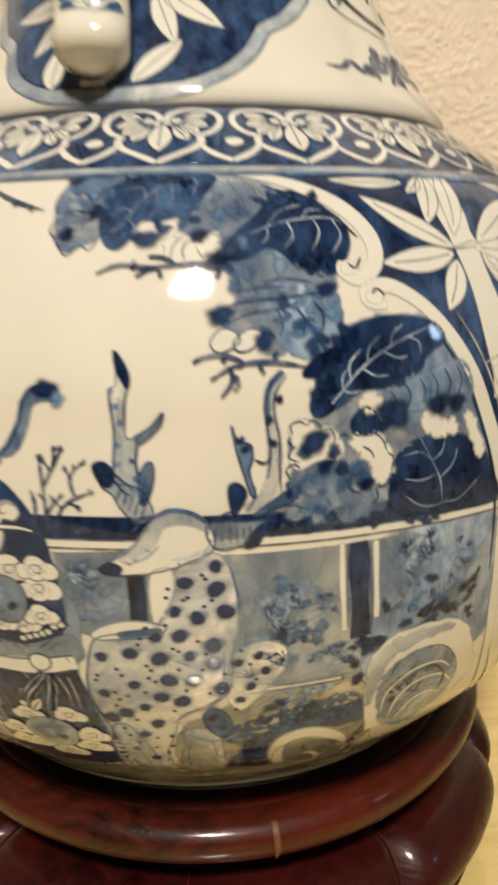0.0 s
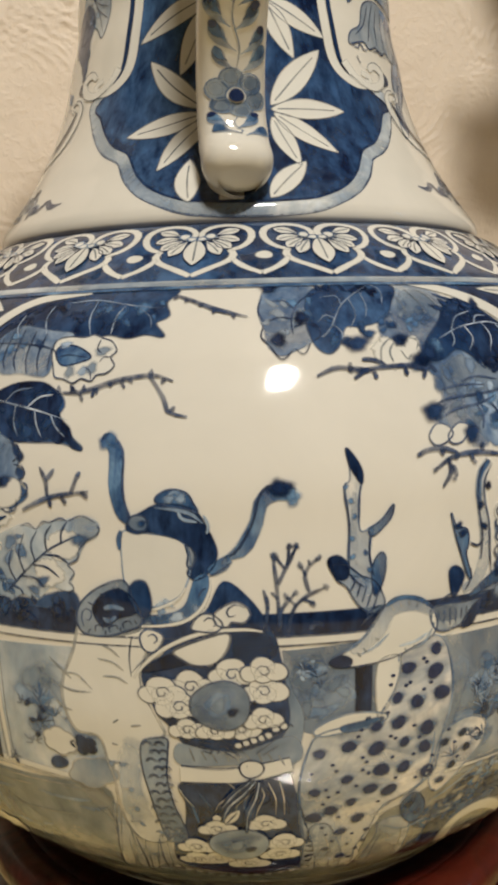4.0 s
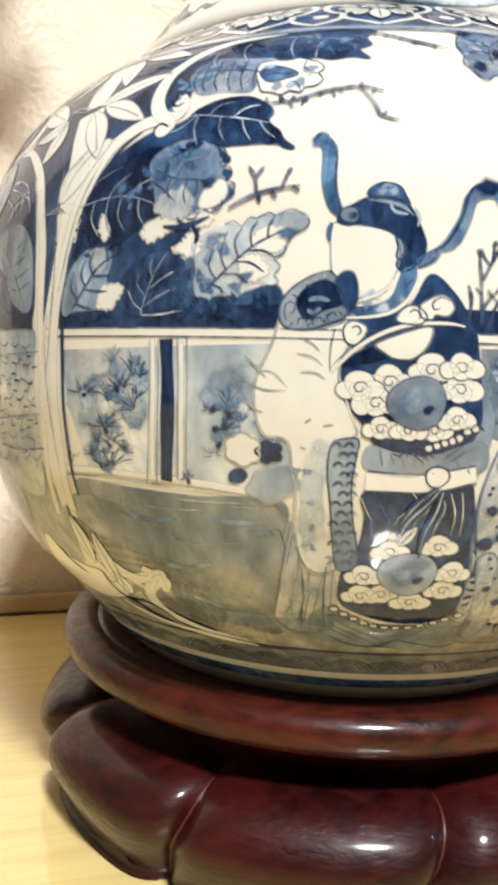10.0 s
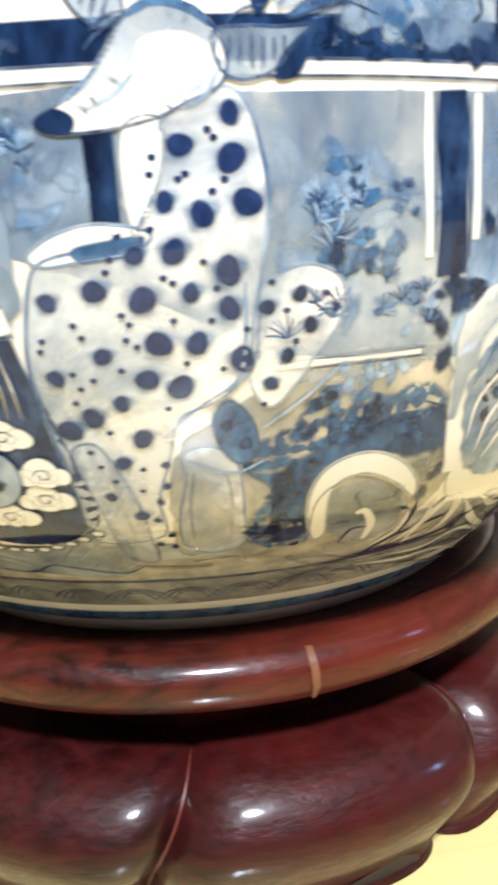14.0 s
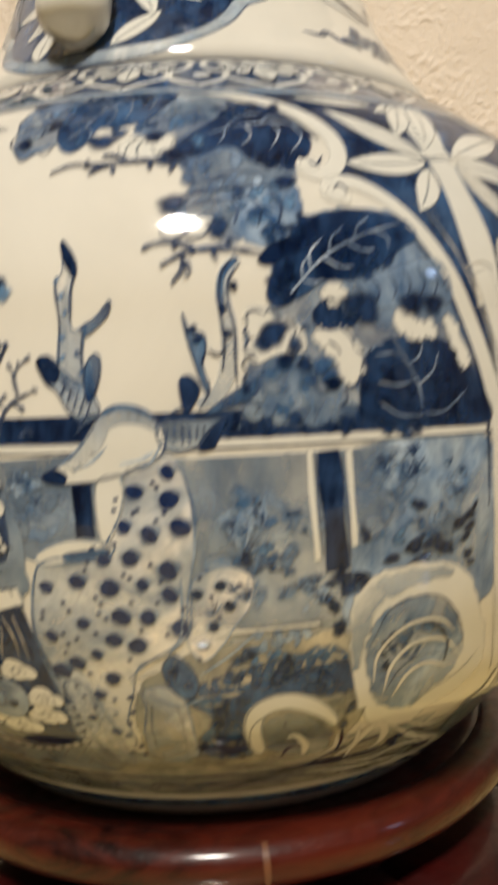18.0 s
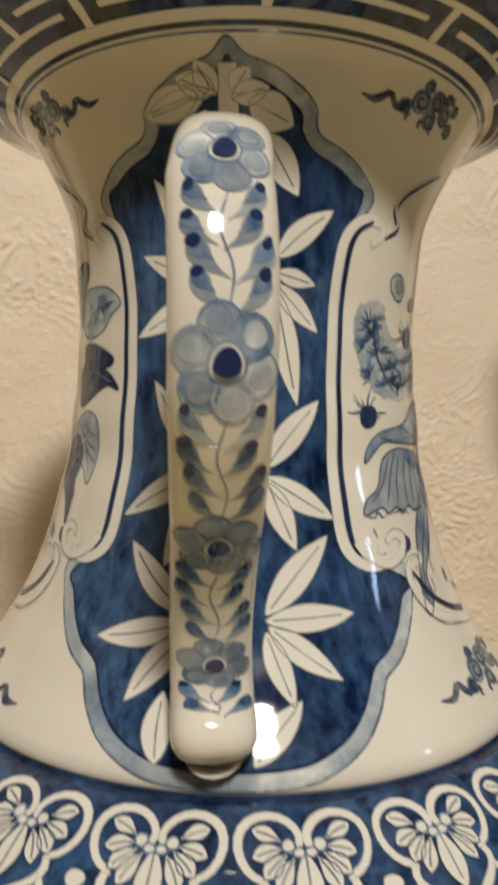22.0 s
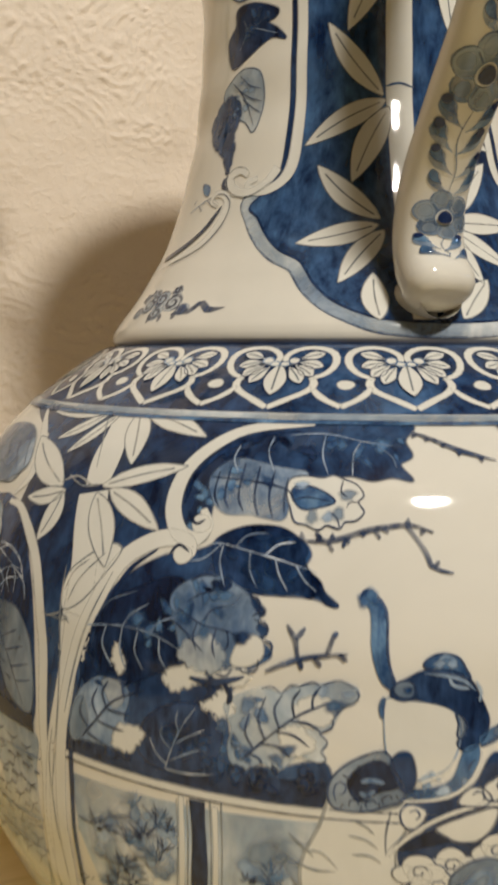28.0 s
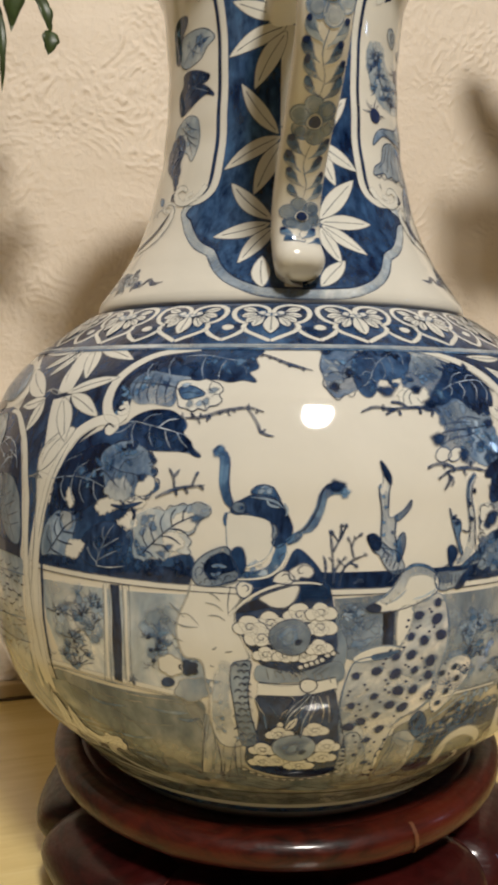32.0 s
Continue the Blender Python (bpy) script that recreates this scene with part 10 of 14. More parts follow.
dabs("wash", 6, [((9.9, 0.1969), 2.4, 1.9, 0)])
blob("painted_spot", "dark", 7, (9.9, 0.1969), 1.7, 1.4, 20)
dabs("wash", 6, [((6.8, 0.2062), 2.4, 1.9, 0)])
blob("painted_spot", "dark", 7, (6.8, 0.2062), 1.7, 1.4, 70)
blob("painted_spot", "spot", 7, (-0.5, 0.2424), 0.75, 0.6, 0)
blob("painted_spot", "spot", 7, (-0.7, 0.2396), 0.75, 0.6, 0)
blob("painted_spot", "spot", 7, (1.2, 0.2395), 0.75, 0.6, 0)
blob("painted_spot", "spot", 7, (2.5, 0.2465), 0.75, 0.6, 0)
blob("painted_spot", "spot", 7, (2.8, 0.2452), 0.75, 0.6, 0)
blob("painted_spot", "spot", 7, (3.3, 0.2384), 0.75, 0.6, 0)
blob("painted_spot", "spot", 7, (2.6, 0.2365), 0.75, 0.6, 0)
blob("painted_spot", "spot", 7, (0.8, 0.2387), 0.75, 0.6, 0)
blob("painted_spot", "spot", 7, (-0.9, 0.2306), 0.75, 0.6, 0)
blob("painted_spot", "spot", 7, (-0.4, 0.2221), 0.75, 0.6, 0)
blob("painted_spot", "spot", 7, (0.1, 0.2211), 0.75, 0.6, 0)
blob("painted_spot", "spot", 7, (-3.6, 0.2236), 0.75, 0.6, 0)
blob("painted_spot", "spot", 7, (-3.3, 0.2258), 0.75, 0.6, 0)
blob("painted_spot", "spot", 7, (1.9, 0.2246), 0.75, 0.6, 0)
blob("painted_spot", "spot", 7, (2.6, 0.2198), 0.75, 0.6, 0)
blob("painted_spot", "spot", 7, (-3, 0.2157), 0.75, 0.6, 0)
blob("painted_spot", "spot", 7, (-2.6, 0.2139), 0.75, 0.6, 0)
blob("painted_spot", "spot", 7, (-5.9, 0.2142), 0.75, 0.6, 0)
blob("painted_spot", "spot", 7, (-5.5, 0.2118), 0.75, 0.6, 0)
blob("painted_spot", "spot", 7, (-7.9, 0.2115), 0.75, 0.6, 0)
blob("painted_spot", "spot", 7, (-8.1, 0.2095), 0.75, 0.6, 0)
blob("painted_spot", "spot", 7, (-0, 0.2142), 0.75, 0.6, 0)
blob("painted_spot", "spot", 7, (0.6, 0.2059), 0.75, 0.6, 0)
blob("painted_spot", "spot", 7, (-3.4, 0.2051), 0.75, 0.6, 0)
blob("painted_spot", "spot", 7, (-2.9, 0.211), 0.75, 0.6, 0)
blob("painted_spot", "spot", 7, (-2.3, 0.2096), 0.75, 0.6, 0)
blob("painted_spot", "spot", 7, (2.2, 0.2139), 0.75, 0.6, 0)
blob("painted_spot", "spot", 7, (2.8, 0.2044), 0.75, 0.6, 0)
blob("painted_spot", "spot", 7, (4.3, 0.2119), 0.75, 0.6, 0)
blob("painted_spot", "spot", 7, (-6.4, 0.2048), 0.75, 0.6, 0)
blob("painted_spot", "spot", 7, (-6.1, 0.2017), 0.75, 0.6, 0)
blob("painted_spot", "spot", 7, (-5.2, 0.2034), 0.75, 0.6, 0)
blob("painted_spot", "spot", 7, (-0.8, 0.1967), 0.75, 0.6, 0)
blob("painted_spot", "spot", 7, (-6.6, 0.1988), 0.75, 0.6, 0)
blob("painted_spot", "spot", 7, (-4.8, 0.1919), 0.75, 0.6, 0)
blob("painted_spot", "spot", 7, (-6.4, 0.1875), 0.75, 0.6, 0)
blob("painted_spot", "spot", 7, (-5.9, 0.1839), 0.75, 0.6, 0)
blob("painted_spot", "spot", 7, (-3, 0.1828), 0.75, 0.6, 0)
blob("painted_spot", "spot", 7, (-3.3, 0.1773), 0.75, 0.6, 0)
blob("painted_spot", "spot", 7, (-5.1, 0.1801), 0.75, 0.6, 0)
blob("painted_spot", "spot", 7, (5.8, 0.2204), 0.75, 0.6, 0)
blob("painted_spot", "spot", 7, (6.7, 0.215), 0.75, 0.6, 0)
blob("painted_spot", "spot", 7, (7.3, 0.209), 0.75, 0.6, 0)
blob("painted_spot", "spot", 7, (5.4, 0.1963), 0.75, 0.6, 0)
blob("painted_spot", "spot", 7, (9.8, 0.2151), 0.75, 0.6, 0)
blob("painted_spot", "spot", 7, (9.1, 0.2178), 0.75, 0.6, 0)
region("painted_patch", "mid", 7, [(2, 0.1938), (3.2, 0.1976), (4.7, 0.1923), (5, 0.1855), (3.8, 0.1828), (2.5, 0.187)], True, "line", 0.4, 0.5)
dabs("dark", 8, [((2.9, 0.1923), 1.8, 1.4, 0), ((4.2, 0.1876), 1.8, 1.4, 0.9)])
stroke("painted_fold", "wash", 7, 0.8, [(5.22, 0.246), (5.62, 0.2379), (5.53, 0.2284), (5.1, 0.2202)], (0.4, 0.2))
stroke("painted_fold", "wash", 7, 0.8, [(4.23, 0.2209), (4.23, 0.2134), (3.95, 0.2041), (2.39, 0.1961)], (0.4, 0.2))
stroke("painted_fold", "wash", 7, 0.8, [(-1.28, 0.1901), (1.1, 0.1964), (3.45, 0.201), (4.54, 0.2049)], (0.4, 0.2))
stroke("painted_fold", "wash", 7, 0.8, [(0.2, 0.1844), (3.08, 0.1804), (5.7, 0.1833)], (0.4, 0.2))
stroke("painted_fold", "wash", 7, 0.8, [(10.47, 0.2039), (8.23, 0.1973), (5.29, 0.1906)], (0.4, 0.2))
stroke("painted_fold", "wash", 7, 0.8, [(-7.75, 0.2247), (-8.57, 0.2165), (-8.98, 0.2043), (-8.28, 0.184)], (0.4, 0.2))
region("painted_pale_form", "white", 6, [(-6.3, 0.2489), (-5.3, 0.2509), (-3.9, 0.2535), (-2.3, 0.2593), (-1.3, 0.2643), (0, 0.2665), (2, 0.2653), (3.2, 0.2618), (3.7, 0.257), (3.2, 0.2532), (1.6, 0.2509), (-0, 0.2487), (-2.2, 0.2472), (-4.4, 0.2467), (-5.9, 0.2474)], True, "line", 0.6, 0.4)
region("painted_wash", "tint", 7, [(-4.4, 0.2518), (-2.9, 0.2568), (-1.7, 0.2621), (-0.8, 0.265), (0.9, 0.2657), (2.5, 0.2634), (3.1, 0.2599), (1.5, 0.262), (-0.5, 0.2613), (-1.5, 0.2561), (-3.4, 0.251)], True, "", 0.7, 0.8)
stroke("painted_fold", "mid", 8, 1.5, [(-1.3, 0.2639), (0.04, 0.2661), (1.86, 0.2651), (3.23, 0.2618)], (0.3, 0.3))
stroke("painted_fold", "wash", 8, 0.9, [(-2.34, 0.2591), (-3.5, 0.2549), (-4.99, 0.2513)], (0.3, 0.2))
stroke("painted_fold", "wash", 8, 0.9, [(3.31, 0.2561), (2.43, 0.2516), (1.07, 0.2498)], (0.3, 0.2))
stroke("painted_fold", "wash", 8, 0.9, [(-3.89, 0.2499), (-2.27, 0.2522), (-0.95, 0.256)], (0.3, 0.2))
stroke("painted_fold", "wash", 8, 0.9, [(-0.07, 0.2514), (1.58, 0.2524), (2.89, 0.2546)], (0.3, 0.2))
stroke("painted_mark", "hair", 8, 0.5, [(-0.76, 0.2643), (-0.53, 0.2624)], (0.6, 0.2))
stroke("painted_mark", "hair", 8, 0.5, [(0.05, 0.265), (0.23, 0.2631)], (0.6, 0.2))
stroke("painted_mark", "hair", 8, 0.5, [(0.87, 0.2651), (0.99, 0.2635)], (0.6, 0.2))
stroke("painted_mark", "hair", 8, 0.5, [(1.76, 0.2642), (1.66, 0.2627)], (0.6, 0.2))
stroke("painted_mark", "hair", 8, 0.5, [(-3.36, 0.2522), (-3.02, 0.2507)], (0.6, 0.2))
stroke("painted_mark", "hair", 8, 0.5, [(-3.9, 0.251), (-3.56, 0.2495)], (0.6, 0.2))
stroke("painted_mark", "hair", 8, 0.5, [(-2.3, 0.2549), (-1.85, 0.2541)], (0.6, 0.2))
stroke("painted_mark", "hair", 8, 0.5, [(0.5, 0.2506), (0.85, 0.2494)], (0.6, 0.2))
stroke("painted_mark", "hair", 8, 0.5, [(1.38, 0.2513), (1.73, 0.2501)], (0.6, 0.2))
region("painted_patch", "dark", 8, [(-6.4, 0.2489), (-5.3, 0.2505), (-4.4, 0.249), (-4.7, 0.2469), (-5.9, 0.2472)], True, "", 0.5, 0.4)
region("painted_leaf_form", "wash", 6, [(-5.9, 0.2773), (-4.7, 0.2768), (-3.5, 0.2737), (-2.3, 0.2719), (-1.6, 0.2683), (-1.4, 0.2647), (-2.4, 0.2624), (-3.4, 0.2639), (-4.2, 0.2671), (-4.8, 0.2707), (-5.7, 0.2732)], True, "line", 0.6, 0.4)
region("painted_patch", "dark", 7, [(-6.4, 0.2785), (-5.5, 0.2798), (-4.6, 0.2772), (-4.8, 0.2733), (-5.7, 0.2736)], True, "", 0.5, 0.5)
stroke("painted_mark", "line", 8, 0.6, [(-4.06, 0.2721), (-4.47, 0.2693)], (0.5, 0.2))
stroke("painted_mark", "line", 8, 0.6, [(-3.52, 0.2715), (-3.92, 0.2675)], (0.5, 0.2))
stroke("painted_mark", "line", 8, 0.6, [(-2.98, 0.2708), (-3.48, 0.2657)], (0.5, 0.2))
stroke("painted_mark", "line", 8, 0.6, [(-2.43, 0.2698), (-3.04, 0.2643)], (0.5, 0.2))
stroke("painted_mark", "line", 8, 0.6, [(-1.99, 0.268), (-2.49, 0.2635)], (0.5, 0.2))
stroke("painted_mark", "line", 8, 0.6, [(-3.12, 0.262), (-2.38, 0.2639), (-1.31, 0.265)], (0.5, 0.2))
stroke("painted_mark", "line", 8, 0.6, [(-3.53, 0.2591), (-2.9, 0.2613), (-2.37, 0.2621)], (0.5, 0.2))
region("painted_leaf_form", "pale", 6, [(3.1, 0.2614), (4.8, 0.2623), (6.5, 0.2621), (8.4, 0.2624), (7.4, 0.26), (6.2, 0.2556), (4.5, 0.254), (3.3, 0.2561)], True, "line", 0.6, 0.4)
region("painted_patch", "dark", 7, [(6.3, 0.2544), (6.8, 0.2582), (8.4, 0.2624), (8, 0.2587), (7.4, 0.255)], True, "", 0.5, 0.5)
stroke("painted_mark", "line", 8, 0.6, [(3.91, 0.261), (3.75, 0.2568)], (0.5, 0.2))
stroke("painted_mark", "line", 8, 0.6, [(4.47, 0.2613), (4.33, 0.256)], (0.5, 0.2))
stroke("painted_mark", "line", 8, 0.6, [(5.04, 0.2612), (5.02, 0.2555)], (0.5, 0.2))
stroke("painted_mark", "line", 8, 0.6, [(5.62, 0.2607), (5.59, 0.2557)], (0.5, 0.2))
stroke("painted_mark", "line", 8, 0.6, [(6.2, 0.2606), (6.15, 0.2568)], (0.5, 0.2))
stroke("painted_mark", "line", 8, 0.6, [(6.77, 0.2609), (6.7, 0.2582)], (0.5, 0.2))
region("painted_branch", "tint", 5, [(-4.5, 0.2744), (-4.6, 0.28), (-4.4, 0.2871), (-4.5, 0.2941), (-4.7, 0.2992), (-4.2, 0.3006), (-4.1, 0.3044), (-4.2, 0.308), (-3.7, 0.3064), (-3.1, 0.3031), (-3.1, 0.3002), (-3.5, 0.295), (-3.5, 0.2875), (-3.1, 0.2861), (-2.3, 0.2872), (-2.5, 0.2828), (-2.6, 0.2775), (-2, 0.2721), (-2.7, 0.2716), (-3.5, 0.2733)], True, "wash", 0.5, 0.5)
stroke("painted_branch_line", "mist", 6, 2, [(-3.82, 0.2976), (-4.01, 0.2871), (-3.88, 0.2765)], (0.6, 0.3))
region("painted_patch", "dark", 7, [(-4.3, 0.3094), (-3.6, 0.3071), (-3, 0.3031), (-3.1, 0.2997), (-3.6, 0.3017), (-4.1, 0.305)], True, "", 0.5, 0.5)
region("painted_patch", "mid", 7, [(-2.6, 0.2866), (-1.4, 0.2893), (-0.3, 0.2932), (-0.5, 0.2897), (-1.7, 0.2858), (-2.4, 0.2847)], True, "line", 0.4, 0.5)
region("painted_patch", "mid", 7, [(-2.5, 0.2737), (-2.2, 0.2777), (-1.6, 0.2798), (-1.2, 0.2784), (-1.3, 0.2737), (-1.8, 0.2694), (-2.3, 0.268)], True, "line", 0.4, 0.6)
stroke("painted_branch_line", "line", 8, 0.7, [(-4.59, 0.3001), (-4.73, 0.2967), (-4.4, 0.2888), (-4.5, 0.2809), (-4.52, 0.2756)], (0.5, 0.3))
stroke("painted_branch_line", "line", 8, 0.7, [(-3.14, 0.3007), (-3.43, 0.295), (-3.48, 0.288)], (0.5, 0.3))
stroke("painted_branch_line", "line", 8, 0.7, [(-2.55, 0.285), (-2.67, 0.2792), (-2.3, 0.273)], (0.5, 0.3))
stroke("painted_branch_line", "line", 8, 0.7, [(-4.57, 0.2747), (-3.96, 0.2721), (-3.19, 0.2703)], (0.5, 0.3))
dabs("mid", 8, [((-4.6, 0.2989), 1, 0.9, 0), ((-4.2, 0.295), 1, 0.9, 0.9), ((-3.9, 0.2906), 1, 0.9, 1.8), ((-4.2, 0.2844), 1, 0.9, 2.7), ((-4.2, 0.2792), 1, 0.9, 3.6), ((-3, 0.2801), 1, 0.9, 4.5), ((-2.7, 0.2752), 1, 0.9, 5.4)], "painted_dot")
stroke("painted_branch", "tint", 5, 4.2, [(6.23, 0.2658), (7.94, 0.2685), (8.92, 0.276), (8.97, 0.2856), (8.66, 0.2938), (8.94, 0.2994), (10.01, 0.3034)], (0.7, 0.6))
stroke("painted_branch_line", "mid", 6, 2, [(8.59, 0.2884), (8.42, 0.2938), (8.76, 0.2994), (10, 0.3031)], (0.3, 0.5))
stroke("painted_branch_line", "line", 8, 0.8, [(8.35, 0.274), (8.64, 0.2821), (8.33, 0.2911), (8.58, 0.2987), (9.64, 0.3035)], (0.5, 0.3))
stroke("painted_branch_line", "line", 8, 0.8, [(9.48, 0.2691), (9.39, 0.2774), (9.46, 0.2846), (9.03, 0.2919), (9.17, 0.2976), (10.23, 0.302)], (0.5, 0.3))
stroke("painted_branch_line", "line", 8, 0.8, [(7.25, 0.2796), (8.07, 0.2784), (8.77, 0.2801)], (0.5, 0.3))
region("painted_patch", "mid", 7, [(5.4, 0.2891), (5.9, 0.2851), (7, 0.2835), (7.1, 0.2796), (6.8, 0.276), (7.3, 0.2694), (6.9, 0.2698), (6.2, 0.277), (5.7, 0.283)], True, "line", 0.5, 0.5)
region("painted_patch", "dark", 7, [(5, 0.2719), (5.8, 0.2731), (6.5, 0.2702), (5.9, 0.2659), (5.3, 0.2645)], True, "", 0.5, 0.6)
region("painted_patch", "mid", 7, [(11, 0.2716), (10.9, 0.2682), (9.2, 0.2656), (7, 0.2635), (8.2, 0.2666), (9.7, 0.2696)], True, "line", 0.4, 0.6)
stroke("painted_branch_line", "line", 7, 0.6, [(3.35, 0.2614), (4.54, 0.2646), (5.89, 0.2655)], (0.5, 0.3))
stroke("painted_branch_line", "line", 7, 0.6, [(6.73, 0.2635), (8.22, 0.2655), (10, 0.2662), (12.01, 0.2642)], (0.5, 0.3))
stroke("painted_branch_line", "line", 7, 0.6, [(6.48, 0.2651), (7.13, 0.2683), (7.31, 0.2723)], (0.5, 0.3))
dabs("dark", 9, [((6.5, 0.2825), 1.5, 1.2, 0), ((9.5, 0.2958), 1.5, 1.2, 0.9), ((8.6, 0.2902), 1.5, 1.2, 1.8), ((8.9, 0.2838), 1.5, 1.2, 2.7), ((6.1, 0.2851), 1.5, 1.2, 3.6), ((10.2, 0.2691), 1.5, 1.2, 4.5)], "painted_spot")
stroke("painted_coral", "line", 5, 1.25, [(-10.75, 0.2589), (-10.77, 0.2667), (-10.92, 0.2739), (-11.13, 0.2806)], (0.9, 0.5))
stroke("painted_coral", "line", 5, 1.25, [(-10.8, 0.2725), (-10.12, 0.2767), (-9.09, 0.2831)], (0.9, 0.5))
stroke("painted_coral", "line", 5, 1.25, [(-10.69, 0.26), (-10.49, 0.2653), (-9.32, 0.2699)], (0.9, 0.5))
stroke("painted_coral", "line", 5, 1.25, [(-10.03, 0.2583), (-9.51, 0.2651), (-8.34, 0.2689), (-6.63, 0.2711)], (0.9, 0.5))
stroke("painted_coral", "line", 5, 1.25, [(-8.08, 0.2699), (-8.43, 0.2747), (-7.97, 0.2776), (-7.23, 0.2794)], (0.9, 0.5))
stroke("painted_coral", "line", 5, 1.25, [(-12.01, 0.2586), (-11.7, 0.2665), (-12.05, 0.2715)], (0.9, 0.5))
stroke("painted_coral", "line", 5, 0.9, [(-10.12, 0.2769), (-10.8, 0.28)], (0.9, 0.6))
stroke("painted_coral", "line", 5, 0.9, [(-9.91, 0.278), (-9.73, 0.2826)], (0.9, 0.6))
stroke("painted_coral", "line", 5, 0.9, [(-9.19, 0.2662), (-10.07, 0.269)], (0.9, 0.6))
stroke("painted_coral", "line", 5, 0.9, [(-8.32, 0.2747), (-8.77, 0.2775)], (0.9, 0.6))
stroke("painted_coral", "line", 5, 0.9, [(-10.78, 0.2685), (-11.39, 0.2706)], (0.9, 0.6))
stroke("painted_coral", "line", 5, 0.9, [(-7.97, 0.2776), (-8.09, 0.2793)], (0.9, 0.6))
stroke("painted_coral", "line", 5, 0.9, [(-8.66, 0.2681), (-7.68, 0.2668)], (0.9, 0.6))
dabs("line", 6, [((-11.1, 0.281), 1.1, 1, 0), ((-9.1, 0.2833), 1.1, 1, 0.9), ((-9.7, 0.2832), 1.1, 1, 1.8), ((-6.6, 0.2713), 1.1, 1, 2.7), ((-7.2, 0.2796), 1.1, 1, 3.6), ((-8.8, 0.2778), 1.1, 1, 4.5), ((-10.9, 0.2802), 1.1, 1, 5.4), ((-7.8, 0.2666), 1.1, 1, 6.3), ((-9.3, 0.27), 1.1, 1, 7.2), ((-10.1, 0.2692), 1.1, 1, 8.1), ((-7.9, 0.2598), 1.1, 1, 9), ((-7.1, 0.2603), 1.1, 1, 9.9), ((-7.5, 0.2609), 1.1, 1, 10.8)], "painted_dot")

region("painted_leaf", "pale", 7, [(-69.7, 0.2919), (-63.1, 0.2961), (-59.8, 0.2877), (-58.7, 0.2721), (-59.5, 0.2633), (-63.1, 0.2668), (-65.7, 0.2783), (-68.1, 0.2865)], True, "line", 0.5, 0.6)
stroke("painted_vein", "line", 8, 0.55, [(-68.57, 0.2911), (-64.33, 0.282), (-60.02, 0.2639)], (0.7, 0.2))
stroke("painted_vein", "line", 8, 0.55, [(-66.4, 0.2874), (-63.47, 0.2913)], (0.7, 0.2))
stroke("painted_vein", "line", 8, 0.55, [(-64.99, 0.2835), (-61.78, 0.2885)], (0.7, 0.2))
stroke("painted_vein", "line", 8, 0.55, [(-63.96, 0.2799), (-60.4, 0.2842)], (0.7, 0.2))
stroke("painted_vein", "line", 8, 0.55, [(-62.7, 0.2755), (-59.51, 0.2791)], (0.7, 0.2))
stroke("painted_vein", "line", 8, 0.55, [(-61.82, 0.2715), (-59.15, 0.2741)], (0.7, 0.2))
stroke("painted_vein", "line", 8, 0.55, [(-65.51, 0.2813), (-66.92, 0.284)], (0.7, 0.2))
stroke("painted_vein", "line", 8, 0.55, [(-63.82, 0.2758), (-65.05, 0.2773)], (0.7, 0.2))
stroke("painted_vein", "line", 8, 0.55, [(-62.62, 0.2714), (-63.74, 0.2725)], (0.7, 0.2))
stroke("painted_vein", "vein", 8, 0.5, [(-69.93, 0.303), (-68.32, 0.3095), (-64.82, 0.3142)], (0.7, 0.2))
stroke("painted_vein", "vein", 8, 0.5, [(-68.6, 0.3083), (-65.34, 0.3025), (-65.42, 0.2967)], (0.7, 0.2))
stroke("painted_vein", "vein", 8, 0.5, [(-67.4, 0.311), (-63.52, 0.3067), (-62.95, 0.2989)], (0.7, 0.2))
stroke("painted_vein", "vein", 8, 0.5, [(-67.27, 0.2946), (-64.76, 0.3028), (-62.42, 0.3046)], (0.7, 0.2))
stroke("painted_vein", "vein", 8, 0.5, [(-65.81, 0.3129), (-62.95, 0.3102), (-61.56, 0.304)], (0.7, 0.2))
region("painted_wash", "pale", 6, [(-79.9, 0.3168), (-74.8, 0.3233), (-69.7, 0.3197), (-68.7, 0.3106), (-71.1, 0.3), (-75.1, 0.3032)], True, "hair", 0.5, 0.7)
stroke("painted_vein", "line", 8, 0.5, [(-75.36, 0.3132), (-72.02, 0.3191)], (0.6, 0.2))
stroke("painted_vein", "line", 8, 0.5, [(-74.85, 0.3084), (-70.63, 0.3135)], (0.6, 0.2))
stroke("painted_vein", "line", 8, 0.5, [(-73.67, 0.3038), (-70.65, 0.3087)], (0.6, 0.2))
stroke("painted_vein", "line", 8, 0.5, [(-82.06, 0.3476), (-74.58, 0.3353)], (0.6, 0.2))
stroke("painted_vein", "line", 8, 0.5, [(-77.61, 0.3478), (-71.41, 0.3348)], (0.6, 0.2))
stroke("painted_vein", "line", 8, 0.5, [(-72.8, 0.3455), (-69.29, 0.3356)], (0.6, 0.2))
region("painted_petal", "wash", 6, [(-81.9, 0.3348), (-89.2, 0.3461), (-79.3, 0.3504), (-72.8, 0.348), (-69.3, 0.339), (-71.6, 0.3333), (-75.3, 0.3307)], True, "hair", 0.5, 0.6)
region("painted_wash", "dark", 6, [(-84.9, 0.3267), (-79.1, 0.3305), (-74.6, 0.3283), (-78.6, 0.3244)], True, "", 0.5, 0.6)
stroke("painted_lattice", "line", 6, 0.9, [(-72.95, 0.2413), (-70.86, 0.242)], (0.7, 0.3))
stroke("painted_lattice", "line", 6, 0.9, [(-68.58, 0.2457), (-66.98, 0.2459)], (0.7, 0.3))
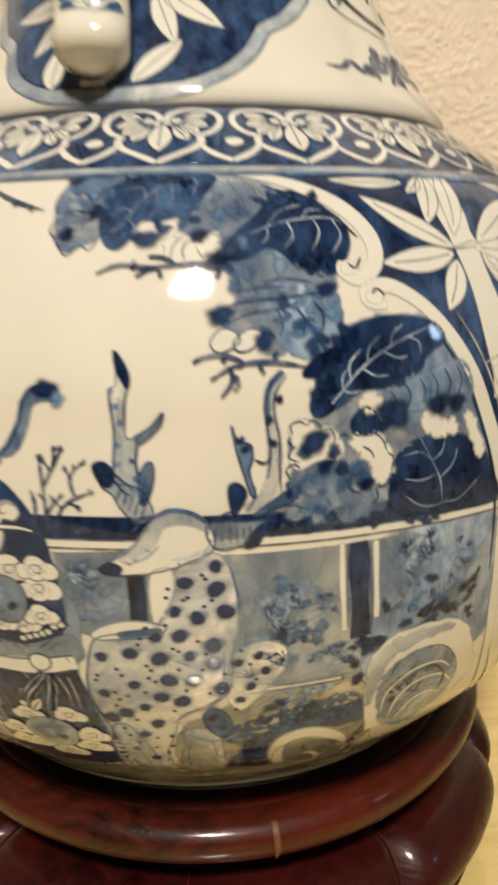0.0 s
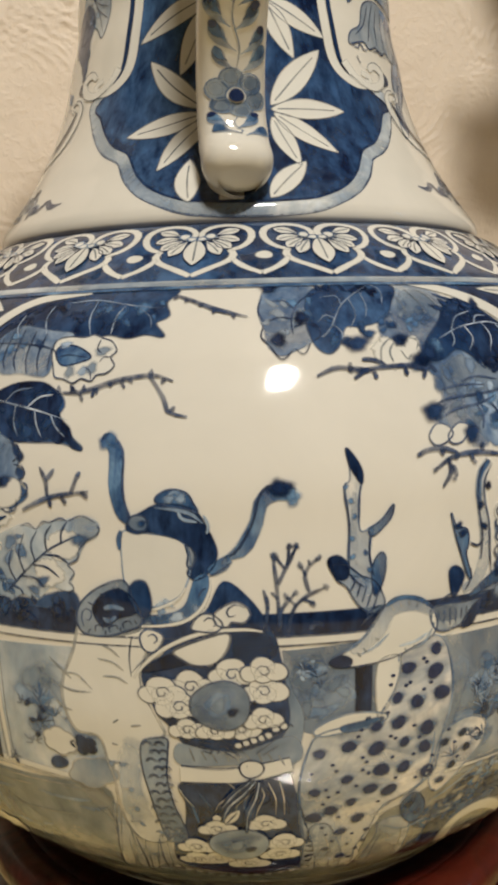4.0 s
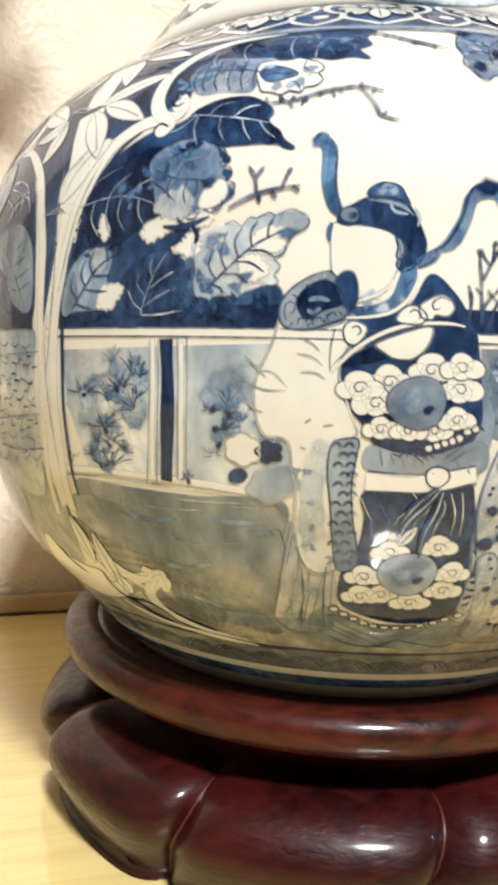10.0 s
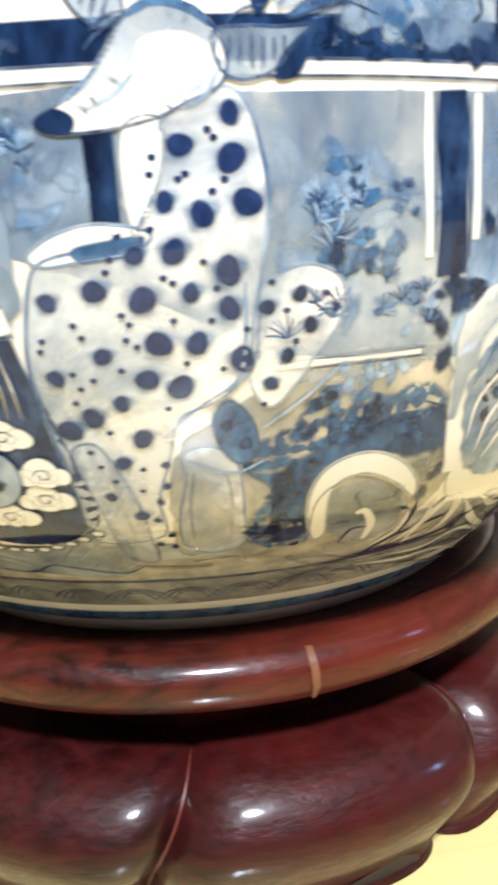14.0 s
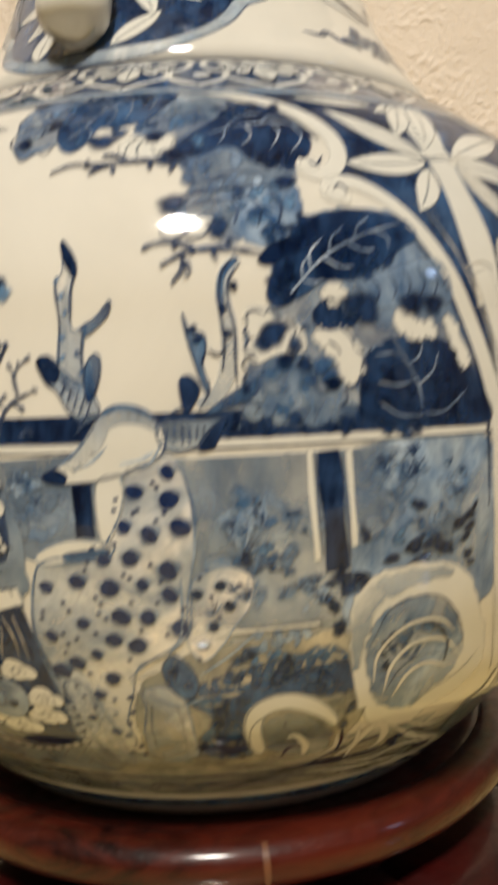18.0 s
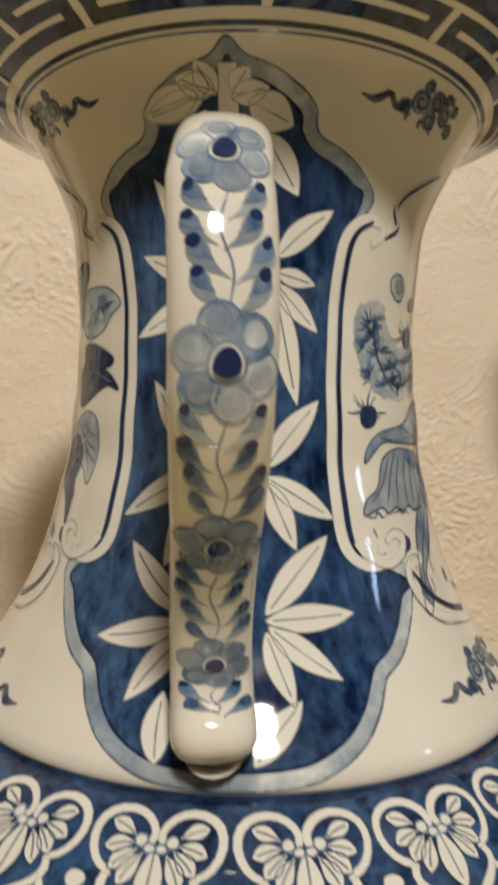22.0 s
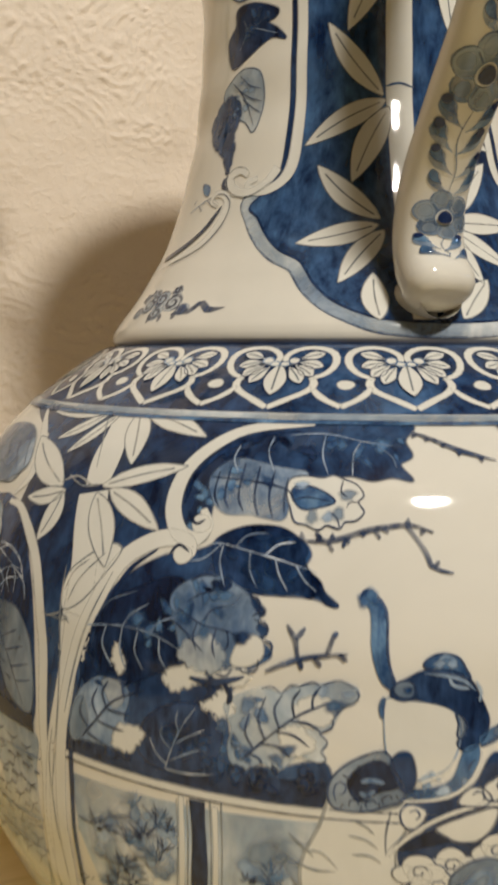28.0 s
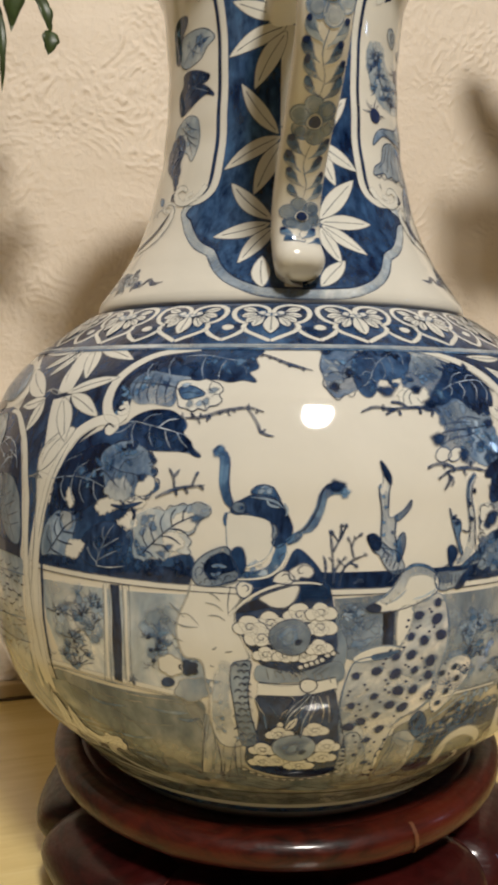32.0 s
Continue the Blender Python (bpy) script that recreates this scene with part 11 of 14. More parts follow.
stroke("painted_lattice", "line", 6, 0.9, [(-65.73, 0.2471), (-64.36, 0.2471)], (0.7, 0.3))
stroke("painted_lattice", "line", 6, 0.9, [(-63.86, 0.2453), (-62.6, 0.2452)], (0.7, 0.3))
stroke("painted_lattice", "line", 6, 0.9, [(-62.08, 0.2467), (-60.92, 0.2465)], (0.7, 0.3))
stroke("painted_lattice", "line", 6, 0.9, [(-60.1, 0.2478), (-59.03, 0.2475)], (0.7, 0.3))
stroke("painted_lattice", "line", 6, 0.9, [(-72.55, 0.2378), (-70.5, 0.2385)], (0.7, 0.3))
stroke("painted_lattice", "line", 6, 0.9, [(-69.65, 0.2411), (-67.98, 0.2407)], (0.7, 0.3))
stroke("painted_lattice", "line", 6, 0.9, [(-66.92, 0.2405), (-65.48, 0.24)], (0.7, 0.3))
stroke("painted_lattice", "line", 6, 0.9, [(-63.96, 0.2412), (-62.69, 0.2411)], (0.7, 0.3))
stroke("painted_lattice", "line", 6, 0.9, [(-61.15, 0.2444), (-60.01, 0.2447)], (0.7, 0.3))
stroke("painted_lattice", "line", 6, 0.9, [(-59.05, 0.2437), (-58, 0.2441)], (0.7, 0.3))
stroke("painted_lattice", "line", 6, 0.9, [(-72.76, 0.2343), (-70.66, 0.2352)], (0.7, 0.3))
stroke("painted_lattice", "line", 6, 0.9, [(-68.38, 0.2375), (-66.83, 0.2371)], (0.7, 0.3))
stroke("painted_lattice", "line", 6, 0.9, [(-65.49, 0.2368), (-64.09, 0.2375)], (0.7, 0.3))
stroke("painted_lattice", "line", 6, 0.9, [(-63.35, 0.2387), (-62.11, 0.2389)], (0.7, 0.3))
stroke("painted_lattice", "line", 6, 0.9, [(-61.66, 0.2397), (-60.54, 0.2388)], (0.7, 0.3))
stroke("painted_lattice", "line", 6, 0.9, [(-59.94, 0.2378), (-58.85, 0.238)], (0.7, 0.3))
stroke("painted_lattice", "line", 6, 0.9, [(-71.97, 0.2314), (-69.94, 0.2322)], (0.7, 0.3))
stroke("painted_lattice", "line", 6, 0.9, [(-69.49, 0.2307), (-67.77, 0.2311)], (0.7, 0.3))
stroke("painted_lattice", "line", 6, 0.9, [(-66.85, 0.2313), (-65.34, 0.2318)], (0.7, 0.3))
stroke("painted_lattice", "line", 6, 0.9, [(-63.77, 0.235), (-62.53, 0.2347)], (0.7, 0.3))
stroke("painted_lattice", "line", 6, 0.9, [(-61.07, 0.235), (-59.93, 0.2353)], (0.7, 0.3))
stroke("painted_lattice", "line", 6, 0.9, [(-73.65, 0.2244), (-71.25, 0.2257)], (0.7, 0.3))
stroke("painted_lattice", "line", 6, 0.9, [(-69.04, 0.2257), (-67.21, 0.227)], (0.7, 0.3))
stroke("painted_lattice", "line", 6, 0.9, [(-65.38, 0.2296), (-64.08, 0.2289)], (0.7, 0.3))
stroke("painted_lattice", "line", 6, 0.9, [(-63.04, 0.2314), (-61.78, 0.2318)], (0.7, 0.3))
stroke("painted_lattice", "line", 6, 0.9, [(-61.56, 0.2292), (-60.4, 0.2294)], (0.7, 0.3))
stroke("painted_lattice", "line", 6, 0.9, [(-59.78, 0.2304), (-58.77, 0.2295)], (0.7, 0.3))
stroke("painted_lattice", "line", 6, 0.9, [(-73.15, 0.2189), (-70.8, 0.2203)], (0.7, 0.3))
stroke("painted_lattice", "line", 6, 0.9, [(-70.15, 0.2201), (-68.11, 0.2219)], (0.7, 0.3))
stroke("painted_lattice", "line", 6, 0.9, [(-66.96, 0.2244), (-65.36, 0.2253)], (0.7, 0.3))
stroke("painted_lattice", "line", 6, 0.9, [(-64.25, 0.2246), (-63, 0.2241)], (0.7, 0.3))
stroke("painted_lattice", "line", 6, 0.9, [(-61.48, 0.2249), (-60.41, 0.224)], (0.7, 0.3))
stroke("painted_lattice", "line", 6, 0.9, [(-76.76, 0.2086), (-73.43, 0.2113)], (0.7, 0.3))
stroke("painted_lattice", "line", 6, 0.9, [(-69.94, 0.2169), (-68.02, 0.218)], (0.7, 0.3))
stroke("painted_lattice", "line", 6, 0.9, [(-65.85, 0.221), (-64.33, 0.2218)], (0.7, 0.3))
stroke("painted_lattice", "line", 6, 0.9, [(-63.62, 0.2197), (-62.25, 0.2205)], (0.7, 0.3))
stroke("painted_lattice", "line", 6, 0.9, [(-61.68, 0.2212), (-60.42, 0.222)], (0.7, 0.3))
stroke("painted_lattice", "line", 6, 0.9, [(-59.86, 0.2231), (-58.7, 0.2238)], (0.7, 0.3))
stroke("painted_lattice", "line", 6, 0.9, [(-74.93, 0.2063), (-72.02, 0.2086)], (0.7, 0.3))
stroke("painted_lattice", "line", 6, 0.9, [(-70.37, 0.2127), (-68.55, 0.213)], (0.7, 0.3))
stroke("painted_lattice", "line", 6, 0.9, [(-67.91, 0.2128), (-66.4, 0.2124)], (0.7, 0.3))
stroke("painted_lattice", "line", 6, 0.9, [(-65.2, 0.2132), (-63.88, 0.2127)], (0.7, 0.3))
stroke("painted_lattice", "line", 6, 0.9, [(-61.86, 0.2177), (-60.7, 0.2175)], (0.7, 0.3))
stroke("painted_lattice", "line", 6, 0.9, [(-71.28, 0.2066), (-69.37, 0.2068)], (0.7, 0.3))
stroke("painted_lattice", "line", 6, 0.9, [(-67.23, 0.2077), (-65.56, 0.2087)], (0.7, 0.3))
stroke("painted_lattice", "line", 6, 0.9, [(-64.01, 0.211), (-62.57, 0.2122)], (0.7, 0.3))
stroke("painted_lattice", "line", 6, 0.9, [(-61.82, 0.2135), (-60.68, 0.2131)], (0.7, 0.3))
stroke("painted_rail", "wash", 5, 0.8, [(-73.07, 0.2462), (-64.54, 0.2483), (-57.74, 0.2493)], (0.7, 0.7))
stroke("painted_rail", "wash", 5, 0.8, [(-72.32, 0.2222), (-65.48, 0.2246), (-58.26, 0.2271)], (0.7, 0.7))
stroke("painted_rail", "wash", 5, 0.8, [(-69.15, 0.2121), (-64.06, 0.2123), (-58.52, 0.2144)], (0.7, 0.7))
region("painted_ground", "grey", 1, [(-55.9, 0.1963), (-54.8, 0.1851), (-52.9, 0.1746), (-48.7, 0.1704), (-45.3, 0.1688), (-42.6, 0.1616), (-38.1, 0.1527), (-36.5, 0.1719), (-39.7, 0.1859), (-46.5, 0.196), (-52.4, 0.1989)], True, "", 0.7, 1)
region("painted_ground", "wash_shade", 1, [(-55.8, 0.1846), (-53.5, 0.1743), (-48.9, 0.1693), (-47.2, 0.1616), (-44.3, 0.1544), (-38.5, 0.1501), (-38.8, 0.1649), (-43.7, 0.1768), (-49.2, 0.181)], True, "", 0.7, 1.4)
stroke("painted_needle", "line", 6, 0.5, [(-49.88, 0.2359), (-48.7, 0.2362), (-47.73, 0.236)], (0.9, 0.2))
stroke("painted_needle", "line", 6, 0.5, [(-49.9, 0.2362), (-49.33, 0.2369), (-48.71, 0.2374)], (0.9, 0.2))
stroke("painted_needle", "line", 6, 0.5, [(-49.91, 0.2362), (-49.02, 0.2377), (-48.18, 0.2385)], (0.9, 0.2))
stroke("painted_needle", "line", 6, 0.5, [(-50.02, 0.2365), (-49.38, 0.2392), (-48.66, 0.2412)], (0.9, 0.2))
stroke("painted_needle", "line", 6, 0.5, [(-50.1, 0.2366), (-49.94, 0.2382), (-49.63, 0.2397)], (0.9, 0.2))
stroke("painted_needle", "line", 6, 0.5, [(-50.16, 0.2366), (-50.13, 0.2385), (-49.92, 0.2402)], (0.9, 0.2))
stroke("painted_needle", "line", 6, 0.5, [(-50.34, 0.2365), (-51.01, 0.2392), (-51.33, 0.2417)], (0.9, 0.2))
stroke("painted_needle", "line", 6, 0.5, [(-50.39, 0.2365), (-50.96, 0.238), (-51.33, 0.2397)], (0.9, 0.2))
stroke("painted_needle", "line", 6, 0.5, [(-50.47, 0.2363), (-51.05, 0.2371), (-51.53, 0.2382)], (0.9, 0.2))
stroke("painted_needle", "line", 6, 0.5, [(-50.55, 0.236), (-51.9, 0.2362), (-53.03, 0.2369)], (0.9, 0.2))
stroke("painted_needle", "line", 6, 0.5, [(-50.56, 0.2359), (-51.76, 0.2358), (-52.81, 0.2362)], (0.9, 0.2))
stroke("painted_needle", "line", 6, 0.5, [(-44.87, 0.2383), (-44.27, 0.2391), (-43.65, 0.2395)], (0.9, 0.2))
stroke("painted_needle", "line", 6, 0.5, [(-44.93, 0.2386), (-44.49, 0.2399), (-43.97, 0.241)], (0.9, 0.2))
stroke("painted_needle", "line", 6, 0.5, [(-44.95, 0.2386), (-44.29, 0.2411), (-43.58, 0.2429)], (0.9, 0.2))
stroke("painted_needle", "line", 6, 0.5, [(-45.09, 0.2388), (-45.02, 0.2409), (-44.79, 0.2428)], (0.9, 0.2))
stroke("painted_needle", "line", 6, 0.5, [(-45.17, 0.2388), (-45.29, 0.2402), (-45.28, 0.2416)], (0.9, 0.2))
stroke("painted_needle", "line", 6, 0.5, [(-45.23, 0.2388), (-45.65, 0.2412), (-45.81, 0.2435)], (0.9, 0.2))
stroke("painted_needle", "line", 6, 0.5, [(-45.36, 0.2385), (-46.21, 0.2399), (-46.83, 0.2415)], (0.9, 0.2))
stroke("painted_needle", "line", 6, 0.5, [(-45.39, 0.2384), (-45.89, 0.2389), (-46.35, 0.2398)], (0.9, 0.2))
stroke("painted_needle", "line", 6, 0.5, [(-45.43, 0.2382), (-46.35, 0.2384), (-47.15, 0.239)], (0.9, 0.2))
stroke("painted_needle", "line", 6, 0.5, [(-45.43, 0.2378), (-46.54, 0.2366), (-47.57, 0.2361)], (0.9, 0.2))
stroke("painted_needle", "line", 6, 0.5, [(-47.25, 0.2249), (-46.07, 0.2253), (-45.13, 0.2252)], (0.9, 0.2))
stroke("painted_needle", "line", 6, 0.5, [(-47.25, 0.2252), (-46.61, 0.2261), (-45.95, 0.2266)], (0.9, 0.2))
stroke("painted_needle", "line", 6, 0.5, [(-47.26, 0.2252), (-46.16, 0.2271), (-45.18, 0.2282)], (0.9, 0.2))
stroke("painted_needle", "line", 6, 0.5, [(-47.36, 0.2255), (-46.61, 0.2285), (-45.83, 0.2307)], (0.9, 0.2))
stroke("painted_needle", "line", 6, 0.5, [(-47.43, 0.2256), (-47.21, 0.2273), (-46.86, 0.2289)], (0.9, 0.2))
stroke("painted_needle", "line", 6, 0.5, [(-47.49, 0.2256), (-47.36, 0.2281), (-47.06, 0.2302)], (0.9, 0.2))
stroke("painted_needle", "line", 6, 0.5, [(-47.66, 0.2255), (-48.26, 0.2285), (-48.51, 0.2312)], (0.9, 0.2))
stroke("painted_needle", "line", 6, 0.5, [(-47.71, 0.2254), (-48.2, 0.227), (-48.48, 0.2287)], (0.9, 0.2))
stroke("painted_needle", "line", 6, 0.5, [(-47.79, 0.2252), (-48.44, 0.2262), (-48.93, 0.2275)], (0.9, 0.2))
stroke("painted_needle", "line", 6, 0.5, [(-47.87, 0.2249), (-49.37, 0.225), (-50.56, 0.2257)], (0.9, 0.2))
stroke("painted_needle", "line", 6, 0.5, [(-47.88, 0.2248), (-49.05, 0.2247), (-50.04, 0.225)], (0.9, 0.2))
stroke("painted_needle", "line", 6, 0.5, [(-47.08, 0.2117), (-45.5, 0.2138), (-44.23, 0.2148)], (0.9, 0.2))
stroke("painted_needle", "line", 6, 0.5, [(-47.12, 0.2119), (-46.39, 0.2137), (-45.65, 0.2149)], (0.9, 0.2))
stroke("painted_needle", "line", 6, 0.5, [(-47.12, 0.212), (-46.14, 0.2145), (-45.22, 0.2161)], (0.9, 0.2))
stroke("painted_needle", "line", 6, 0.5, [(-47.23, 0.2121), (-46.47, 0.2164), (-45.63, 0.2195)], (0.9, 0.2))
stroke("painted_needle", "line", 6, 0.5, [(-47.29, 0.2122), (-47.05, 0.2149), (-46.64, 0.2171)], (0.9, 0.2))
stroke("painted_needle", "line", 6, 0.5, [(-47.33, 0.2122), (-47.23, 0.2147), (-46.94, 0.2169)], (0.9, 0.2))
stroke("painted_needle", "line", 6, 0.5, [(-47.49, 0.2121), (-48.14, 0.2156), (-48.36, 0.2189)], (0.9, 0.2))
stroke("painted_needle", "line", 6, 0.5, [(-47.52, 0.212), (-48.14, 0.2146), (-48.43, 0.2171)], (0.9, 0.2))
stroke("painted_needle", "line", 6, 0.5, [(-47.59, 0.2119), (-48.2, 0.2132), (-48.6, 0.2147)], (0.9, 0.2))
stroke("painted_needle", "line", 6, 0.5, [(-47.69, 0.2116), (-49.22, 0.2124), (-50.36, 0.2137)], (0.9, 0.2))
stroke("painted_needle", "line", 6, 0.5, [(-47.69, 0.2116), (-49.27, 0.2122), (-50.44, 0.2134)], (0.9, 0.2))
stroke("painted_needle", "line", 6, 0.5, [(-46.76, 0.2197), (-45.71, 0.2206), (-44.81, 0.2209)], (0.9, 0.2))
stroke("painted_needle", "line", 6, 0.5, [(-46.8, 0.2201), (-45.82, 0.2223), (-44.91, 0.2237)], (0.9, 0.2))
stroke("painted_needle", "line", 6, 0.5, [(-46.84, 0.2202), (-46.4, 0.2215), (-45.87, 0.2227)], (0.9, 0.2))
stroke("painted_needle", "line", 6, 0.5, [(-46.99, 0.2203), (-46.85, 0.2224), (-46.56, 0.2243)], (0.9, 0.2))
stroke("painted_needle", "line", 6, 0.5, [(-47.11, 0.2203), (-47.35, 0.2232), (-47.32, 0.2258)], (0.9, 0.2))
stroke("painted_needle", "line", 6, 0.5, [(-47.19, 0.2202), (-47.55, 0.2217), (-47.73, 0.2234)], (0.9, 0.2))
stroke("painted_needle", "line", 6, 0.5, [(-47.35, 0.2198), (-47.98, 0.2203), (-48.51, 0.2211)], (0.9, 0.2))
stroke("painted_needle", "line", 6, 0.5, [(-47.38, 0.2197), (-48.66, 0.2198), (-49.68, 0.2205)], (0.9, 0.2))
stroke("painted_needle", "line", 6, 0.5, [(-52.54, 0.2132), (-52.32, 0.214), (-51.93, 0.215)], (0.9, 0.2))
stroke("painted_needle", "line", 6, 0.5, [(-52.8, 0.2132), (-52.85, 0.2136), (-52.81, 0.2144)], (0.9, 0.2))
stroke("painted_needle", "line", 6, 0.5, [(-52.96, 0.213), (-53.27, 0.2139), (-53.47, 0.215)], (0.9, 0.2))
stroke("painted_needle", "line", 6, 0.5, [(-53.17, 0.2125), (-53.74, 0.2124), (-54.35, 0.2126)], (0.9, 0.2))
stroke("painted_needle", "line", 6, 0.5, [(-53.19, 0.212), (-53.39, 0.2117), (-53.82, 0.2114)], (0.9, 0.2))
stroke("painted_needle", "line", 6, 0.5, [(-35.05, 0.2323), (-34.59, 0.2328), (-34.12, 0.2329)], (0.9, 0.2))
stroke("painted_needle", "line", 6, 0.5, [(-35.1, 0.2326), (-34.8, 0.2337), (-34.42, 0.2345)], (0.9, 0.2))
stroke("painted_needle", "line", 6, 0.5, [(-35.15, 0.2328), (-35.06, 0.2333), (-34.87, 0.234)], (0.9, 0.2))
stroke("painted_needle", "line", 6, 0.5, [(-35.29, 0.2329), (-35.36, 0.234), (-35.33, 0.2352)], (0.9, 0.2))
stroke("painted_needle", "line", 6, 0.5, [(-35.39, 0.2328), (-35.68, 0.234), (-35.85, 0.2354)], (0.9, 0.2))
stroke("painted_needle", "line", 6, 0.5, [(-35.45, 0.2326), (-35.65, 0.233), (-35.86, 0.2337)], (0.9, 0.2))
stroke("painted_needle", "line", 6, 0.5, [(-35.52, 0.2322), (-35.81, 0.2321), (-36.17, 0.2322)], (0.9, 0.2))
stroke("painted_needle", "line", 6, 0.5, [(-33.28, 0.2269), (-32.64, 0.2276), (-32.06, 0.2277)], (0.9, 0.2))
stroke("painted_needle", "line", 6, 0.5, [(-33.32, 0.2273), (-32.99, 0.2283), (-32.6, 0.2291)], (0.9, 0.2))
stroke("painted_needle", "line", 6, 0.5, [(-33.36, 0.2274), (-33.2, 0.2281), (-32.95, 0.2289)], (0.9, 0.2))
stroke("painted_needle", "line", 6, 0.5, [(-33.48, 0.2275), (-33.49, 0.2293), (-33.38, 0.231)], (0.9, 0.2))
stroke("painted_needle", "line", 6, 0.5, [(-33.57, 0.2274), (-33.79, 0.229), (-33.88, 0.2306)], (0.9, 0.2))
stroke("painted_needle", "line", 6, 0.5, [(-33.63, 0.2273), (-33.81, 0.2279), (-33.96, 0.2288)], (0.9, 0.2))
stroke("painted_needle", "line", 6, 0.5, [(-33.72, 0.227), (-34.21, 0.2272), (-34.65, 0.2278)], (0.9, 0.2))
stroke("painted_needle", "line", 6, 0.5, [(-33.74, 0.2268), (-34.39, 0.2266), (-34.98, 0.2268)], (0.9, 0.2))
stroke("painted_needle", "line", 6, 0.5, [(-34.73, 0.2181), (-34.43, 0.2183), (-34.08, 0.2182)], (0.9, 0.2))
stroke("painted_needle", "line", 6, 0.5, [(-34.76, 0.2185), (-34.37, 0.2196), (-33.93, 0.2203)], (0.9, 0.2))
stroke("painted_needle", "line", 6, 0.5, [(-34.81, 0.2187), (-34.42, 0.2205), (-33.97, 0.2219)], (0.9, 0.2))
stroke("painted_needle", "line", 6, 0.5, [(-34.97, 0.2188), (-35.01, 0.2198), (-34.97, 0.221)], (0.9, 0.2))
stroke("painted_needle", "line", 6, 0.5, [(-35.08, 0.2187), (-35.3, 0.2195), (-35.45, 0.2206)], (0.9, 0.2))
stroke("painted_needle", "line", 6, 0.5, [(-35.15, 0.2185), (-35.73, 0.2194), (-36.16, 0.2206)], (0.9, 0.2))
stroke("painted_needle", "line", 6, 0.5, [(-35.21, 0.2179), (-35.67, 0.2175), (-36.16, 0.2174)], (0.9, 0.2))
stroke("painted_needle", "line", 6, 0.5, [(-37.71, 0.2105), (-37.48, 0.2109), (-37.15, 0.2112)], (0.9, 0.2))
stroke("painted_needle", "line", 6, 0.5, [(-37.81, 0.2109), (-37.75, 0.2113), (-37.57, 0.212)], (0.9, 0.2))
stroke("painted_needle", "line", 6, 0.5, [(-37.91, 0.2109), (-37.89, 0.2121), (-37.76, 0.2134)], (0.9, 0.2))
stroke("painted_needle", "line", 6, 0.5, [(-38.11, 0.2107), (-38.35, 0.2113), (-38.55, 0.2121)], (0.9, 0.2))
stroke("painted_needle", "line", 6, 0.5, [(-38.2, 0.2103), (-38.34, 0.2103), (-38.58, 0.2105)], (0.9, 0.2))
stroke("painted_needle", "line", 6, 0.5, [(-38.22, 0.2099), (-38.55, 0.2095), (-38.96, 0.2093)], (0.9, 0.2))
dabs("dark", 6, [((-50.2, 0.2351), 1.4, 1, 0), ((-45.6, 0.2373), 1.4, 1, 0.9), ((-47.6, 0.2237), 1.4, 1, 1.8), ((-47.3, 0.2186), 1.4, 1, 2.7), ((-34.9, 0.2325), 1.4, 1, 3.6), ((-33.3, 0.231), 1.4, 1, 4.5), ((-34.7, 0.2266), 1.4, 1, 5.4), ((-33.7, 0.2275), 1.4, 1, 6.3), ((-34.4, 0.2217), 1.4, 1, 7.2), ((-37.9, 0.2091), 1.4, 1, 8.1)], "painted_spot")
stroke("painted_swirl", "white", 3, 4.6, [(-56.22, 0.1838), (-54.3, 0.1755), (-51.51, 0.1688), (-48.13, 0.1682), (-46.21, 0.1712), (-46.87, 0.1737)], (0.7, 0.8))
stroke("painted_swirl", "white", 3, 5, [(-44.21, 0.1644), (-44.78, 0.1681), (-46.82, 0.165), (-48.12, 0.1578), (-46.01, 0.151), (-41.75, 0.1464)], (0.8, 0.4))
region("painted_swirl", "white", 2, [(-66.3, 0.1769), (-63.2, 0.17), (-59.1, 0.1674), (-55.6, 0.1669), (-54.5, 0.1625), (-50.4, 0.167), (-50.5, 0.1623), (-54.1, 0.1558), (-59.9, 0.1515), (-66.8, 0.1511), (-71, 0.1568), (-68.9, 0.1678)], True, "hair", 0.5, 0.6)
stroke("painted_swirl_shade", "dark", 4, 2, [(-53.05, 0.1562), (-50.85, 0.1501), (-46.51, 0.1459), (-42.61, 0.1447)], (0.4, 0.1))
stroke("painted_swirl_shade", "dark", 4, 2, [(-47.28, 0.1572), (-44.62, 0.1512), (-39.6, 0.1477)], (0.4, 0.1))
stroke("painted_swirl_shade", "dark", 4, 2, [(-63.85, 0.1734), (-62.35, 0.1674), (-59.46, 0.163)], (0.4, 0.1))
stroke("painted_swirl_shade", "dark", 4, 2, [(-55.79, 0.1801), (-54.56, 0.1744)], (0.4, 0.1))
stroke("painted_swirl_line", "line", 5, 0.6, [(-55.44, 0.1855), (-53.21, 0.1774), (-50.32, 0.1714)], (0.5, 0.3))
stroke("painted_swirl_line", "line", 5, 0.6, [(-55.11, 0.1722), (-52.99, 0.1672)], (0.5, 0.3))
stroke("painted_swirl_line", "line", 5, 0.6, [(-45.29, 0.1544), (-42.56, 0.1495), (-38.4, 0.1465)], (0.5, 0.3))
stroke("painted_swirl_line", "line", 5, 0.6, [(-60.35, 0.1499), (-55.46, 0.1446), (-47.31, 0.143)], (0.5, 0.3))
stroke("painted_ground", "wash_shade", 2, 5, [(-56.83, 0.1887), (-54.6, 0.1852), (-53.83, 0.1776), (-50.78, 0.1721)], (0.3, 0.3))
stroke("painted_ground", "wash_shade", 2, 5, [(-53.33, 0.1591), (-49.35, 0.163), (-48.8, 0.1579)], (0.3, 0.3))
